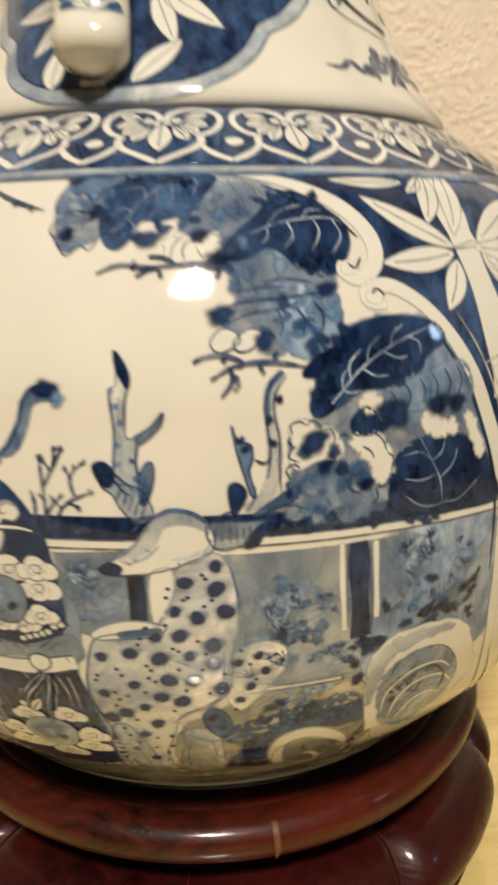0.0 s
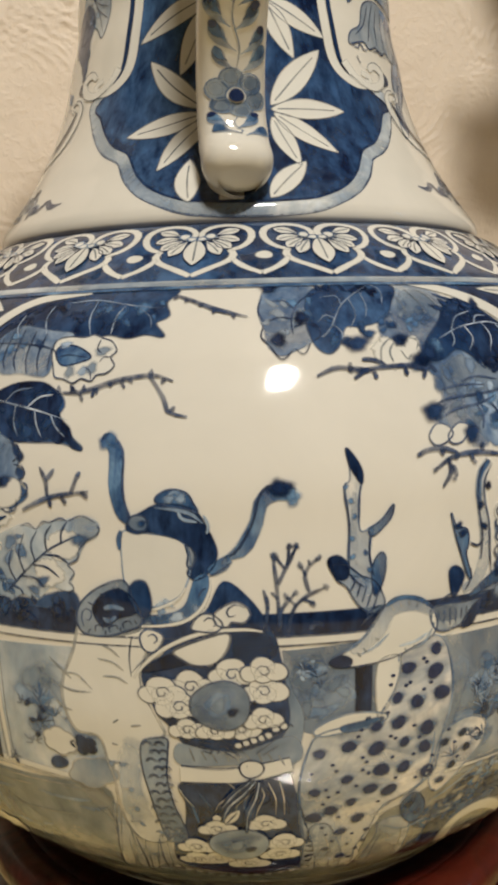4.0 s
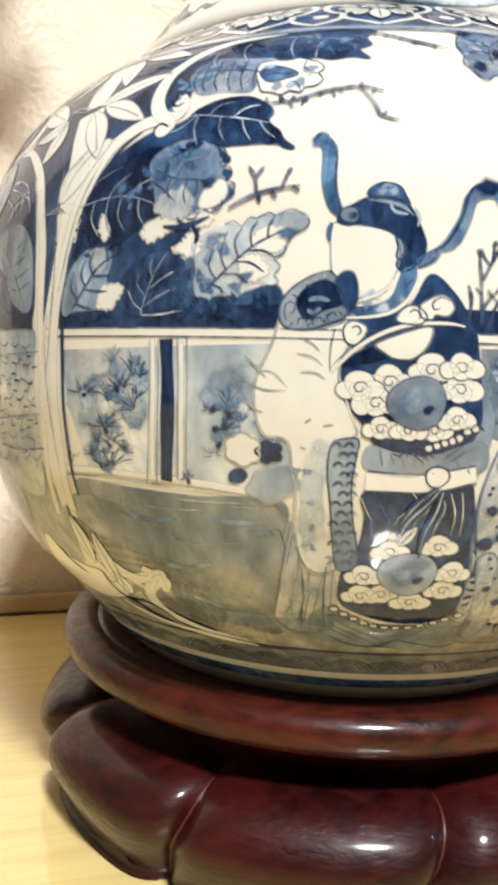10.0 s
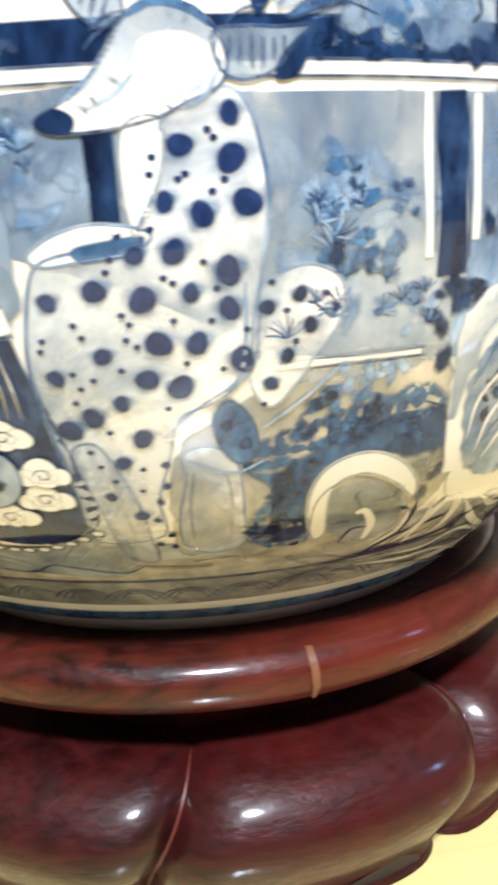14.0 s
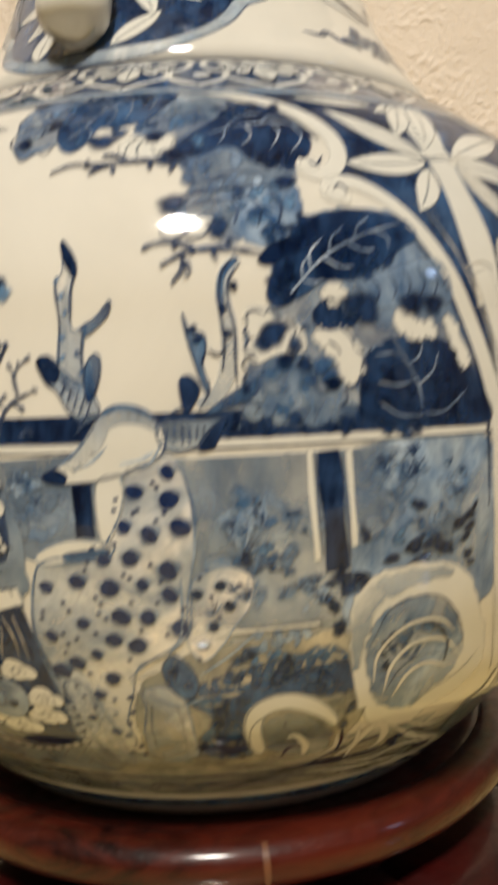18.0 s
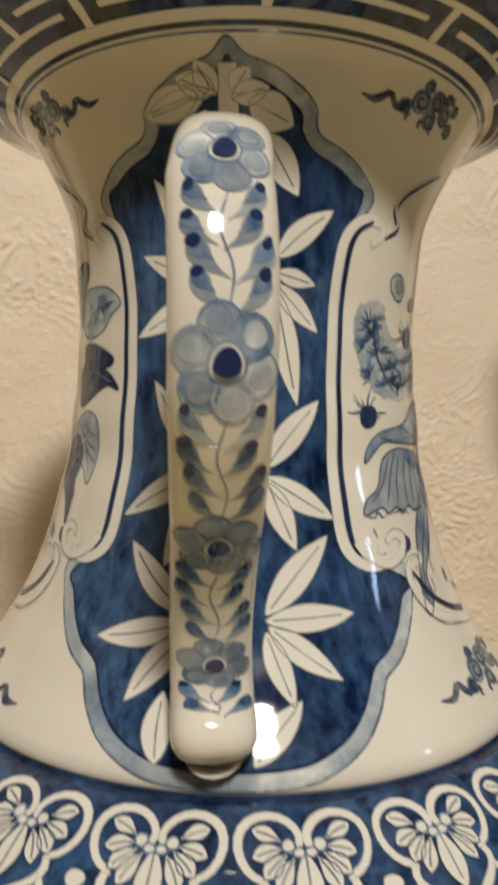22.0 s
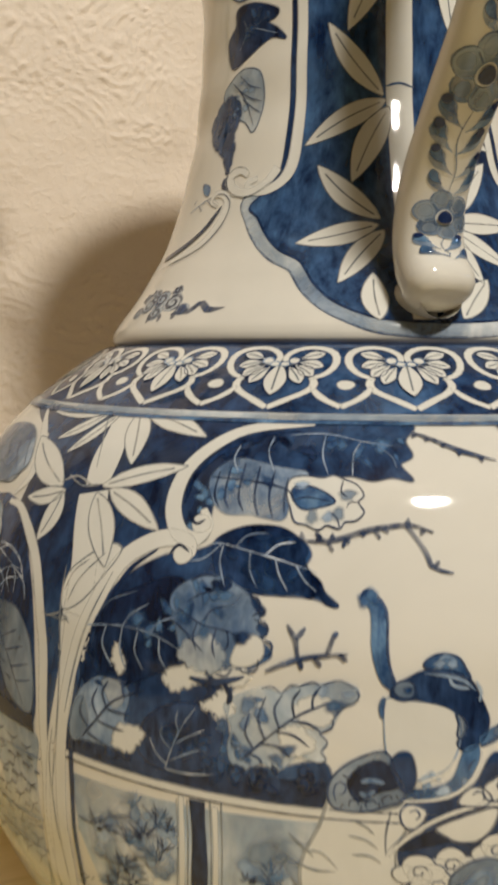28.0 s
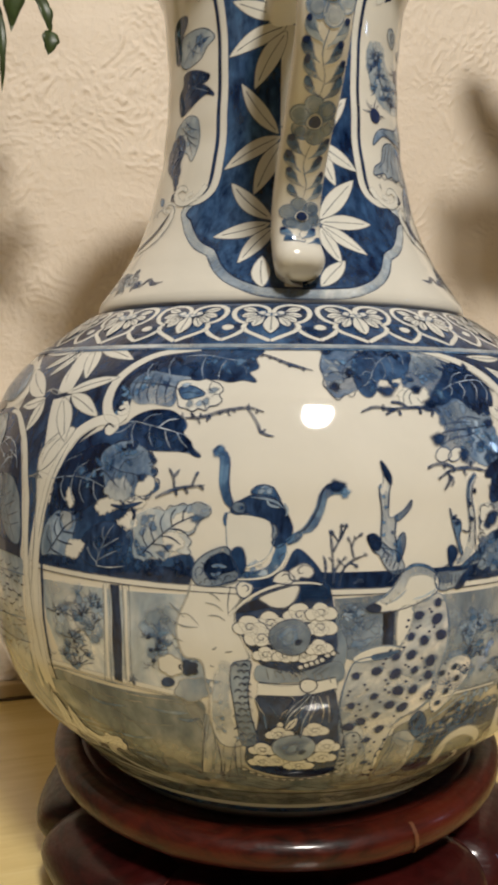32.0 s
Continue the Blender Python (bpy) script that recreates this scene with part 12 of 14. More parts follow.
stroke("painted_swirl_shade", "dark", 4, 1.8, [(17.91, 0.144), (20.79, 0.15), (24.78, 0.1534), (27.18, 0.1551)], (0.3, 0.15))
stroke("painted_swirl_shade", "dark", 4, 1.8, [(15.3, 0.1433), (20.66, 0.1444), (28.2, 0.1455), (32.15, 0.1492)], (0.3, 0.15))
stroke("painted_swirl_shade", "dark", 4, 1.8, [(17.58, 0.1588), (18.33, 0.1626), (19.86, 0.1621)], (0.3, 0.15))
stroke("painted_swirl_shade", "dark", 4, 1.8, [(12.01, 0.1591), (13.3, 0.1616), (15.64, 0.1568)], (0.3, 0.15))
stroke("painted_swirl_line", "line", 5, 0.7, [(12.62, 0.1438), (18.31, 0.1419), (25.75, 0.1427)], (0.5, 0.3))
stroke("painted_swirl_line", "line", 5, 0.7, [(10.43, 0.1398), (14.35, 0.1405), (19.45, 0.1361)], (0.5, 0.3))
stroke("painted_swirl_line", "line", 5, 0.7, [(5.24, 0.1426), (8.25, 0.1438), (11.84, 0.1389)], (0.5, 0.3))
stroke("painted_swirl_line", "line", 5, 0.7, [(15.24, 0.1673), (17.24, 0.1679), (17.89, 0.171)], (0.5, 0.3))
stroke("painted_swirl_line", "line", 5, 0.7, [(14.37, 0.1659), (13.48, 0.1699), (13.83, 0.1714)], (0.5, 0.3))

# ground and swirl under the dotted form
region("painted_ground", "grey", 1, [(-0.3, 0.1865), (2.9, 0.1936), (5.8, 0.1991), (8.8, 0.1996), (14.4, 0.2004), (18.4, 0.2003), (21.5, 0.1781), (21.6, 0.1645), (17.3, 0.15), (8.6, 0.1496), (5.1, 0.1502), (2.8, 0.1564), (-0.8, 0.1553), (-1.2, 0.1717)], True, "", 0.8, 1)
region("painted_ground", "wash_shade", 2, [(-0.3, 0.1865), (2.9, 0.1936), (5.8, 0.1991), (8.8, 0.1996), (14.4, 0.2004), (18.4, 0.2003), (21.5, 0.1781), (21.6, 0.1645), (17.3, 0.15), (8.6, 0.1496), (5.1, 0.1502), (2.8, 0.1564), (-0.8, 0.1553), (-1.2, 0.1717)], True, "", 0.8, 1)
region("painted_ground", "mid", 2, [(4, 0.1826), (6.8, 0.1886), (9.1, 0.1905), (12.3, 0.1931), (15.6, 0.1962), (18.4, 0.1951), (19, 0.1853), (15.9, 0.1809), (13, 0.1822), (10.9, 0.1786), (10, 0.1676), (10.3, 0.1561), (6.5, 0.1559), (4.6, 0.1644), (6.7, 0.1741)], True, "", 0.8, 1.4)
scatter("dark", 3, (8.4, 0.175), 7, 6, 9, 2.6, 841)
scatter("mid", 3, (15.2, 0.1897), 9, 6, 9, 2.8, 842)
scatter("mid", 3, (10.9, 0.1886), 9, 5, 8, 2.6, 843)
scatter("wash_shade", 3, (6.6, 0.1636), 8, 4, 8, 2.8, 844)
scatter("dark", 4, (9.9, 0.1619), 5, 3, 6, 1.8, 845)
dabs("mid", 4, [((10.1, 0.198), 2.6, 1.7, 0), ((8.6, 0.188), 2.6, 1.7, 0.9), ((9.5, 0.1814), 2.6, 1.7, 1.8), ((13.4, 0.1948), 2.6, 1.7, 2.7), ((16.1, 0.1947), 2.6, 1.7, 3.6), ((11.6, 0.1915), 2.6, 1.7, 4.5), ((7.8, 0.188), 2.6, 1.7, 5.4), ((6.9, 0.1823), 2.6, 1.7, 6.3), ((12.2, 0.196), 2.6, 1.7, 7.2), ((17.5, 0.1845), 2.6, 1.7, 8.1)])
dabs("dark", 5, [((8.6, 0.1883), 1.7, 1.1, 0), ((9.5, 0.1979), 1.7, 1.1, 0.9), ((13.4, 0.1951), 1.7, 1.1, 1.8), ((9.4, 0.1813), 1.7, 1.1, 2.7), ((9.2, 0.1555), 1.7, 1.1, 3.6), ((7, 0.1771), 1.7, 1.1, 4.5)])
region("painted_swirl", "white", 5, [(10.8, 0.1569), (9.5, 0.1675), (9.7, 0.176), (11.3, 0.1807), (13.9, 0.1818), (16.7, 0.1782), (18.9, 0.1715), (19.2, 0.1668), (16.8, 0.1723), (13.9, 0.1764), (11.7, 0.1752), (11.1, 0.1692), (11.8, 0.1582)], True, "hair", 0.5, 0.9)
region("painted_wash", "grey", 5, [(12.4, 0.1582), (11.3, 0.1683), (12.3, 0.1733), (14.5, 0.1735), (17.5, 0.1674), (19.4, 0.1583), (18.6, 0.1514)], True, "", 0.7, 0.9)
stroke("painted_swirl", "white", 6, 2.4, [(16.8, 0.1523), (16.45, 0.1588), (14.95, 0.1645), (14.06, 0.1639)], (0.7, 0.6))
stroke("painted_swirl", "white", 6, 1.8, [(18.43, 0.1477), (20.56, 0.1532), (19.96, 0.1617)], (0.3, 0.3))
stroke("painted_swirl", "white", 6, 1.8, [(21.55, 0.1467), (23.27, 0.1536), (22.33, 0.164)], (0.3, 0.3))
stroke("painted_swirl_shade", "dark", 6, 1.2, [(14.04, 0.1523), (14.52, 0.158), (16.29, 0.1578)], (0.3, 0.2))
stroke("painted_swirl_shade", "dark", 6, 1.2, [(21.28, 0.1505), (21, 0.157), (20.15, 0.1654)], (0.3, 0.2))
stroke("painted_swirl_shade", "dark", 6, 1.2, [(15.48, 0.1451), (21, 0.1459), (25.94, 0.1502)], (0.3, 0.2))
region("painted_leg_form", "tint", 4, [(-0.2, 0.1853), (1.3, 0.1874), (2.9, 0.1857), (3.8, 0.1809), (4.2, 0.1701), (4.3, 0.1577), (1.8, 0.1554), (-0.6, 0.1587), (-0.9, 0.1682), (-0.1, 0.1793)], True, "wash", 0.5, 0.9)
region("painted_leg_form", "tint", 4, [(-7.7, 0.1877), (-6, 0.1891), (-4.7, 0.1817), (-3.7, 0.1722), (-3.4, 0.1609), (-3.5, 0.153), (-5.9, 0.155), (-6.6, 0.1692), (-7.3, 0.1806)], True, "wash", 0.5, 0.7)
stroke("painted_fold", "hair", 6, 0.6, [(0.59, 0.1821), (0.05, 0.1714), (0.12, 0.161)], (0.4, 0.2))
stroke("painted_fold", "hair", 6, 0.6, [(2.79, 0.1815), (3.28, 0.1721), (3.17, 0.1609)], (0.4, 0.2))
stroke("painted_fold", "hair", 6, 0.6, [(-6.01, 0.1833), (-5.1, 0.1741), (-4.69, 0.1611)], (0.4, 0.2))
stroke("painted_fold", "hair", 6, 0.6, [(-1.36, 0.1894), (-0.18, 0.1904), (1.75, 0.1933)], (0.4, 0.2))
blob("painted_spot", "spot", 6, (-1.4, 0.1836), 1.1, 0.9, 10)
blob("painted_spot", "spot", 6, (-1.5, 0.1781), 1.1, 0.9, 60)
blob("painted_spot", "spot", 6, (-2.1, 0.1739), 1.1, 0.9, 110)
blob("painted_spot", "spot", 6, (-2.6, 0.1686), 1.1, 0.9, 160)
blob("painted_spot", "spot", 6, (-1.7, 0.1634), 1.1, 0.9, 30)
blob("painted_spot", "spot", 6, (-1.6, 0.159), 1.1, 0.9, 80)
blob("painted_spot", "spot", 6, (-2.8, 0.1603), 1.1, 0.9, 130)
stroke("painted_ground_stroke", "wash_shade", 4, 1.8, [(-0.4, 0.1513), (4.53, 0.1518), (9.89, 0.1489)], (0.3, 0.2))
stroke("painted_ground_stroke", "wash_shade", 4, 1.8, [(5.3, 0.1463), (11.2, 0.1481), (17.08, 0.1439)], (0.3, 0.2))
stroke("painted_ground_stroke", "wash_shade", 4, 1.8, [(-6.42, 0.1514), (-2.69, 0.1496), (1.78, 0.1492)], (0.3, 0.2))

region("painted_ground", "blue", 3, [(6.7, 0.1725), (8.8, 0.1831), (12.7, 0.1858), (15.2, 0.189), (19.2, 0.1901), (20.1, 0.1818), (18, 0.1799), (13.9, 0.1825), (11.3, 0.1807), (9.9, 0.1744), (10.2, 0.1607), (7.4, 0.1577)], True, "", 0.8, 1.6)
scatter("blue", 4, (8.3, 0.1684), 7, 7, 12, 2.6, 861)
scatter("blue", 4, (13.6, 0.1869), 12, 4, 12, 2.4, 862)
scatter("mid", 4, (10.7, 0.1926), 10, 5, 10, 2.4, 863)
scatter("blue", 4, (5.7, 0.162), 7, 3, 8, 2.2, 864)
scatter("wash_shade", 4, (19.8, 0.1743), 6, 6, 9, 2.6, 865)
stroke("painted_ribbon", "mid", 5, 3.6, [(-14.78, 0.2806), (-15.67, 0.2782), (-16.68, 0.2765)], (0.8, 0.6))
stroke("painted_ribbon_line", "line", 6, 0.7, [(-14.77, 0.2792), (-15.77, 0.2768), (-16.67, 0.2755)], (0.5, 0.3))
dabs("dark", 7, [((-10, 0.2994), 3, 2.4, 0), ((-10.6, 0.2997), 3, 2.4, 0.9)])

# shoulder border
hoop("painted_border_ground", "blue", 1, 0.3592, 0.3814)
hoop("painted_border_line", "dark", 3, 0.3806, 0.3815)
hoop("painted_border_line", "pale", 9, 0.3570, 0.3588)
hoop("painted_border_line", "mid", 9, 0.3560, 0.3570)


def border_motif(th):
    c = (th, 0.3690)
    for m in (-1, 1):
        pts = ((0, -14.0), (3.6, -11.4), (7.0, -9.0), (10.4, -6.6), (12.6, -4.0), (12.8, -1.2), (11.2, 1.2))
        stroke("painted_heart", "white", 3, 2.5, [offset(c, m * x, y) for x, y in pts], (0.8, 0.8))
        lobe = ((10.9, 0.8), (13.6, 1.5), (16.2, 3.6), (18.0, 7.4), (18.0, 11.6), (16.2, 15.2), (12.6, 17.6), (8.2, 18.2), (4.4, 16.8), (1.7, 14.0), (1.0, 11.4), (2.0, 9.2), (4.0, 8.6), (5.2, 10.2))
        stroke("painted_scroll", "white", 3, 2.5, [offset(c, m * x, y) for x, y in lobe], (0.8, 1.0))
        for k, ((x0, y0), (x1, y1), w) in enumerate((((6.2, 11.0), (14.0, 14.2), 4.4), ((6.0, 9.0), (14.6, 6.6), 4.6), ((5.0, 7.4), (12.0, 1.4), 4.8), ((3.2, 6.4), (8.6, -2.4), 4.8))):
            leaf("painted_petal", "white", 4 + k, w, offset(c, m * x0, y0), offset(c, m * x1, y1), m * 0.4, "hair", 0.58, "line")
        blob("painted_curl", "white", 9, offset(c, m * 4.4, 9.6), 1.9, 1.8, 0, 0, 0, "wash")
        stroke("painted_scallop", "white", 3, 2.3, [offset(c, m * x, y) for x, y in ((12.4, -3.6), (14.8, -7.2), (18.4, -10.4), (23.2, -13.2))], (0.7, 1))
    leaf("painted_petal", "white", 9, 7.4, offset(c, 0, 8.4), offset(c, 0, -8.4), 0, "hair", 0.55, "line")
    for m in (-1, 1):
        blob("painted_curl", "white", 11, offset(c, m * 1.7, 7.6), 1.7, 1.3, 0, 0, 0, "wash")
    blob("painted_dot", "white", 3, offset(c, 23.0, -2.6), 2.9, 2.3)


for i in range(-5, 7):
    border_motif(-19.5 + 18 * i)


# neck cartouche and bamboo
OUTLINE = [(-11, 0.3832), (-0.7, 0.3843), (4.8, 0.3873), (10.4, 0.3926), (14.9, 0.3996), (17.4, 0.4055), (18.8, 0.4083), (23.6, 0.4125), (28.4, 0.4194), (32.5, 0.4277), (35.3, 0.4389), (15.6, 0.4477), (14.2, 0.4625), (14.4, 0.4877), (15, 0.5197), (16.5, 0.546), (19.2, 0.5574), (26.8, 0.5695), (21.5, 0.5775), (14.9, 0.5823), (8.2, 0.5855), (6.1, 0.5886), (5.5, 0.5928), (2.9, 0.5967), (-0.8, 0.5999), (-5.2, 0.6029), (-10.8, 0.6054), (-14.4, 0.6095), (-18, 0.6054), (-23.6, 0.6029), (-28, 0.5999), (-31.7, 0.5967), (-34.3, 0.5928), (-34.9, 0.5886), (-37, 0.5855), (-43.7, 0.5823), (-50.3, 0.5775), (-55.6, 0.5695), (-48, 0.5574), (-45.3, 0.546), (-43.8, 0.5197), (-43.2, 0.4877), (-43, 0.4625), (-44.4, 0.4477), (-57.3, 0.4389), (-54.5, 0.4277), (-50.4, 0.4194), (-45.6, 0.4125), (-40.8, 0.4083), (-39.4, 0.4055), (-36.9, 0.3996), (-32.4, 0.3926), (-26.8, 0.3873), (-21.3, 0.3843)]
BORDER = [1, 1, 1, 1, 1, 1, 1, 1, 1, 1, 1, 0, 0, 0, 0, 0, 0, 1, 1, 1, 1, 1, 1, 1, 1, 1, 1, 1, 1, 1, 1, 1, 1, 1, 1, 1, 1, 1, 0, 0, 0, 0, 0, 0, 1, 1, 1, 1, 1, 1, 1, 1, 1, 1]
region("painted_cartouche", "pale", 0, OUTLINE, True, "line", 0.8)
region("painted_cartouche_wash", "mist", 1, OUTLINE, True, "", 0.8, 0.5)
region("painted_cartouche_ground", "blue", 2, inset(OUTLINE, [5.4 * k for k in BORDER]), True, "dark", 0.9)
stroke("painted_frame", "white", 4, 4.2, [(-56.2, 0.5546), (-59.7, 0.5579), (-60.4, 0.5626), (-54, 0.563), (-48, 0.5574), (-45.3, 0.546), (-43.8, 0.5197), (-43.2, 0.4877), (-43, 0.4625), (-44.4, 0.4477), (-49.6, 0.4417), (-55.1, 0.4418), (-56.9, 0.4449), (-53.8, 0.4465)], (0.6, 0.6))
stroke("painted_frame_line", "dark", 5, 2.2, [(-56.6, 0.563), (-50.6, 0.5574), (-47.9, 0.546), (-46.4, 0.5197), (-45.8, 0.4877), (-45.6, 0.4625), (-47, 0.4477), (-52.2, 0.4417)], (0.5, 0.5))
stroke("painted_frame", "white", 4, 4.2, [(27.4, 0.5546), (30.9, 0.5579), (31.6, 0.5626), (25.2, 0.563), (19.2, 0.5574), (16.5, 0.546), (15, 0.5197), (14.4, 0.4877), (14.2, 0.4625), (15.6, 0.4477), (20.8, 0.4417), (26.3, 0.4418), (28.1, 0.4449), (25, 0.4465)], (0.6, 0.6))
stroke("painted_frame_line", "dark", 5, 2.2, [(27.8, 0.563), (21.8, 0.5574), (19.1, 0.546), (17.6, 0.5197), (17, 0.4877), (16.8, 0.4625), (18.2, 0.4477), (23.4, 0.4417)], (0.5, 0.5))
stroke("painted_scroll", "dark", 3, 2.6, [(-62, 0.5577), (-67.5, 0.5632), (-65.7, 0.5701), (-71.8, 0.578), (-86.2, 0.5885)])
stroke("painted_scroll", "white", 4, 1.2, [(-62, 0.5589), (-67.5, 0.5644), (-65.7, 0.5713), (-71.8, 0.5792), (-86.2, 0.5897)])
stroke("painted_scroll", "dark", 3, 2.6, [(33.2, 0.5577), (38.7, 0.5632), (36.9, 0.5701), (43, 0.578), (57.4, 0.5885)])
stroke("painted_scroll", "white", 4, 1.2, [(33.2, 0.5589), (38.7, 0.5644), (36.9, 0.5713), (43, 0.5792), (57.4, 0.5897)])
stroke("painted_bamboo", "white", 4, 9.5, [(-14.4, 0.389), (-14.4, 0.44), (-14.4, 0.50), (-14.4, 0.56), (-14.4, 0.6035)], (1, 0.6))
stroke("painted_node", "mid", 6, 1.0, [offset((-14.4, 0.4185), -5.5, -0.5), offset((-14.4, 0.4185), 0, 1.0), offset((-14.4, 0.4185), 5.5, -0.5)])
stroke("painted_node", "mid", 6, 1.0, [offset((-14.4, 0.4795), -5.5, -0.5), offset((-14.4, 0.4795), 0, 1.0), offset((-14.4, 0.4795), 5.5, -0.5)])
stroke("painted_node", "mid", 6, 1.0, [offset((-14.4, 0.5335), -5.5, -0.5), offset((-14.4, 0.5335), 0, 1.0), offset((-14.4, 0.5335), 5.5, -0.5)])
stroke("painted_node", "mid", 6, 1.0, [offset((-14.4, 0.585), -5.5, -0.5), offset((-14.4, 0.585), 0, 1.0), offset((-14.4, 0.585), 5.5, -0.5)])
leaf("painted_leaf", "white", 5, 9, (-19.5, 0.596), (-34.7, 0.5907), 0.8, 'hair', 0.45, "hair")
leaf("painted_leaf", "white", 5, 10.4, (-19.5, 0.5914), (-29.6, 0.5688), 0.8, 'hair', 0.45, "hair")
leaf("painted_leaf", "white", 5, 7.9, (-18.5, 0.5972), (-25, 0.5989), 0, 'hair', 0.45, "hair")
leaf("painted_leaf", "white", 5, 9, (-16.3, 0.5372), (-34.9, 0.5731), 1.2, 'hair', 0.45, "hair")
leaf("painted_leaf", "white", 5, 8.6, (-16.3, 0.5372), (-39.7, 0.5479), 0.8, 'hair', 0.45, "hair")
leaf("painted_leaf", "white", 5, 9.8, (-16.2, 0.5334), (-41.5, 0.5196), -1.2, 'hair', 0.45, "hair")
leaf("painted_leaf", "white", 5, 10.5, (-16.1, 0.5305), (-29.6, 0.5004), -1.2, 'hair', 0.45, "hair")
leaf("painted_leaf", "white", 5, 8.8, (-19.1, 0.4757), (-35.4, 0.5041), 1.1, 'hair', 0.45, "hair")
leaf("painted_leaf", "white", 5, 9.5, (-18.4, 0.4739), (-40.6, 0.4571), -1.1, 'hair', 0.45, "hair")
leaf("painted_leaf", "white", 5, 10.6, (-17.6, 0.4712), (-27.7, 0.4414), -1.1, 'hair', 0.45, "hair")
leaf("painted_leaf", "white", 5, 9.3, (-21, 0.4272), (-36.7, 0.4489), 1.1, 'hair', 0.45, "hair")
leaf("painted_leaf", "white", 5, 9.3, (-21.4, 0.4248), (-40, 0.4183), 0.7, 'hair', 0.45, "hair")
leaf("painted_leaf", "white", 5, 9.3, (-20.2, 0.4227), (-30, 0.4025), -1.1, 'hair', 0.45, "hair")
leaf("painted_leaf", "white", 5, 9.3, (-22.3, 0.3891), (-23.1, 0.4063), 0.7, 'hair', 0.45, "hair")
leaf("painted_leaf", "white", 5, 8.4, (-17.3, 0.5963), (-25.7, 0.6005), 0, 'hair', 0.45, "hair")
leaf("painted_leaf", "white", 5, 7.5, (-17.1, 0.5955), (-21.2, 0.6044), 0, 'hair', 0.45, "hair")
leaf("painted_leaf", "white", 5, 7.1, (-13.5, 0.5961), (-10, 0.6025), 0, 'hair', 0.45, "hair")
leaf("painted_leaf", "white", 5, 7.5, (-13.6, 0.5947), (-5.5, 0.5976), 0, 'hair', 0.45, "hair")
leaf("painted_leaf", "white", 5, 12.5, (-9.8, 0.5939), (0.6, 0.5878), 0, 'hair', 0.45, "hair")
leaf("painted_leaf", "white", 5, 10.4, (-6.4, 0.5857), (3.4, 0.5673), 0, 'hair', 0.45, "hair")
leaf("painted_leaf", "white", 5, 11, (-21.2, 0.5959), (-34.8, 0.5915), 0, 'hair', 0.45, "hair")
leaf("painted_leaf", "white", 5, 9.3, (-4.1, 0.4745), (10.6, 0.498), 0.8, 'hair', 0.45, "hair")
leaf("painted_leaf", "white", 5, 8.8, (-4.1, 0.4716), (13, 0.4574), 0, 'hair', 0.45, "hair")
leaf("painted_leaf", "white", 5, 8.4, (-3.7, 0.4697), (2.8, 0.4477), 0, 'hair', 0.45, "hair")
leaf("painted_leaf", "white", 5, 10, (-4.7, 0.4279), (10.8, 0.4521), 0.7, 'hair', 0.45, "hair")
leaf("painted_leaf", "white", 5, 8.9, (-4.7, 0.4262), (14.8, 0.4273), 0, 'hair', 0.45, "hair")
leaf("painted_leaf", "white", 5, 8.5, (-4.1, 0.4245), (9.2, 0.409), 0, 'hair', 0.45, "hair")
leaf("painted_leaf", "white", 5, 7.7, (-4.7, 0.4229), (-0.1, 0.4028), 0, 'hair', 0.45, "hair")
leaf("painted_leaf", "white", 5, 8.7, (-7.4, 0.3896), (1.1, 0.4045), 0.7, 'hair', 0.45, "hair")
leaf("painted_leaf", "white", 5, 8.6, (-1.8, 0.5464), (13.7, 0.5639), 0.8, 'hair', 0.45, "hair")
leaf("painted_leaf", "white", 5, 6.1, (-2, 0.5417), (9.4, 0.538), 0, 'hair', 0.45, "hair")
leaf("painted_leaf", "white", 5, 7.3, (-1.8, 0.5379), (10.2, 0.5218), 0, 'hair', 0.45, "hair")
leaf("painted_leaf", "white", 5, 8.9, (-1.8, 0.536), (4.4, 0.496), 0, 'hair', 0.45, "hair")

# neck side panels
region("painted_patch", "dark", 3, [(-73.7, 0.5506), (-66.9, 0.55), (-66.6, 0.5457), (-70.4, 0.5408), (-73.1, 0.5337), (-73.5, 0.5274), (-78.2, 0.5301), (-77.8, 0.5454)], True, "", 0.7, 0.9)
scatter("mid", 4, (-73.4, 0.5378), 2, 8, 5, 2, 821)
region("painted_patch", "pale", 2, [(-72.8, 0.5386), (-64.3, 0.5404), (-55, 0.539), (-49.6, 0.5331), (-53.9, 0.529), (-58.3, 0.5233), (-68.1, 0.5217), (-74.9, 0.5298)], True, "line", 0.5, 0.8)
scatter("wash", 3, (-62.3, 0.5315), 7, 6, 9, 2.8, 822)
scatter("mid", 3, (-58.1, 0.5338), 4, 3, 4, 2, 823)
stroke("painted_vein", "line", 5, 0.5, [(-70.47, 0.5248), (-64.52, 0.5302), (-57.07, 0.5335), (-51.05, 0.5337)], (0.6, 0.2))
stroke("painted_vein", "line", 5, 0.5, [(-64.52, 0.5302), (-65.61, 0.5364)], (0.6, 0.2))
stroke("painted_vein", "line", 5, 0.5, [(-61.19, 0.5313), (-60.26, 0.5368)], (0.6, 0.2))
stroke("painted_vein", "line", 5, 0.5, [(-63.37, 0.5299), (-58.93, 0.5268)], (0.6, 0.2))
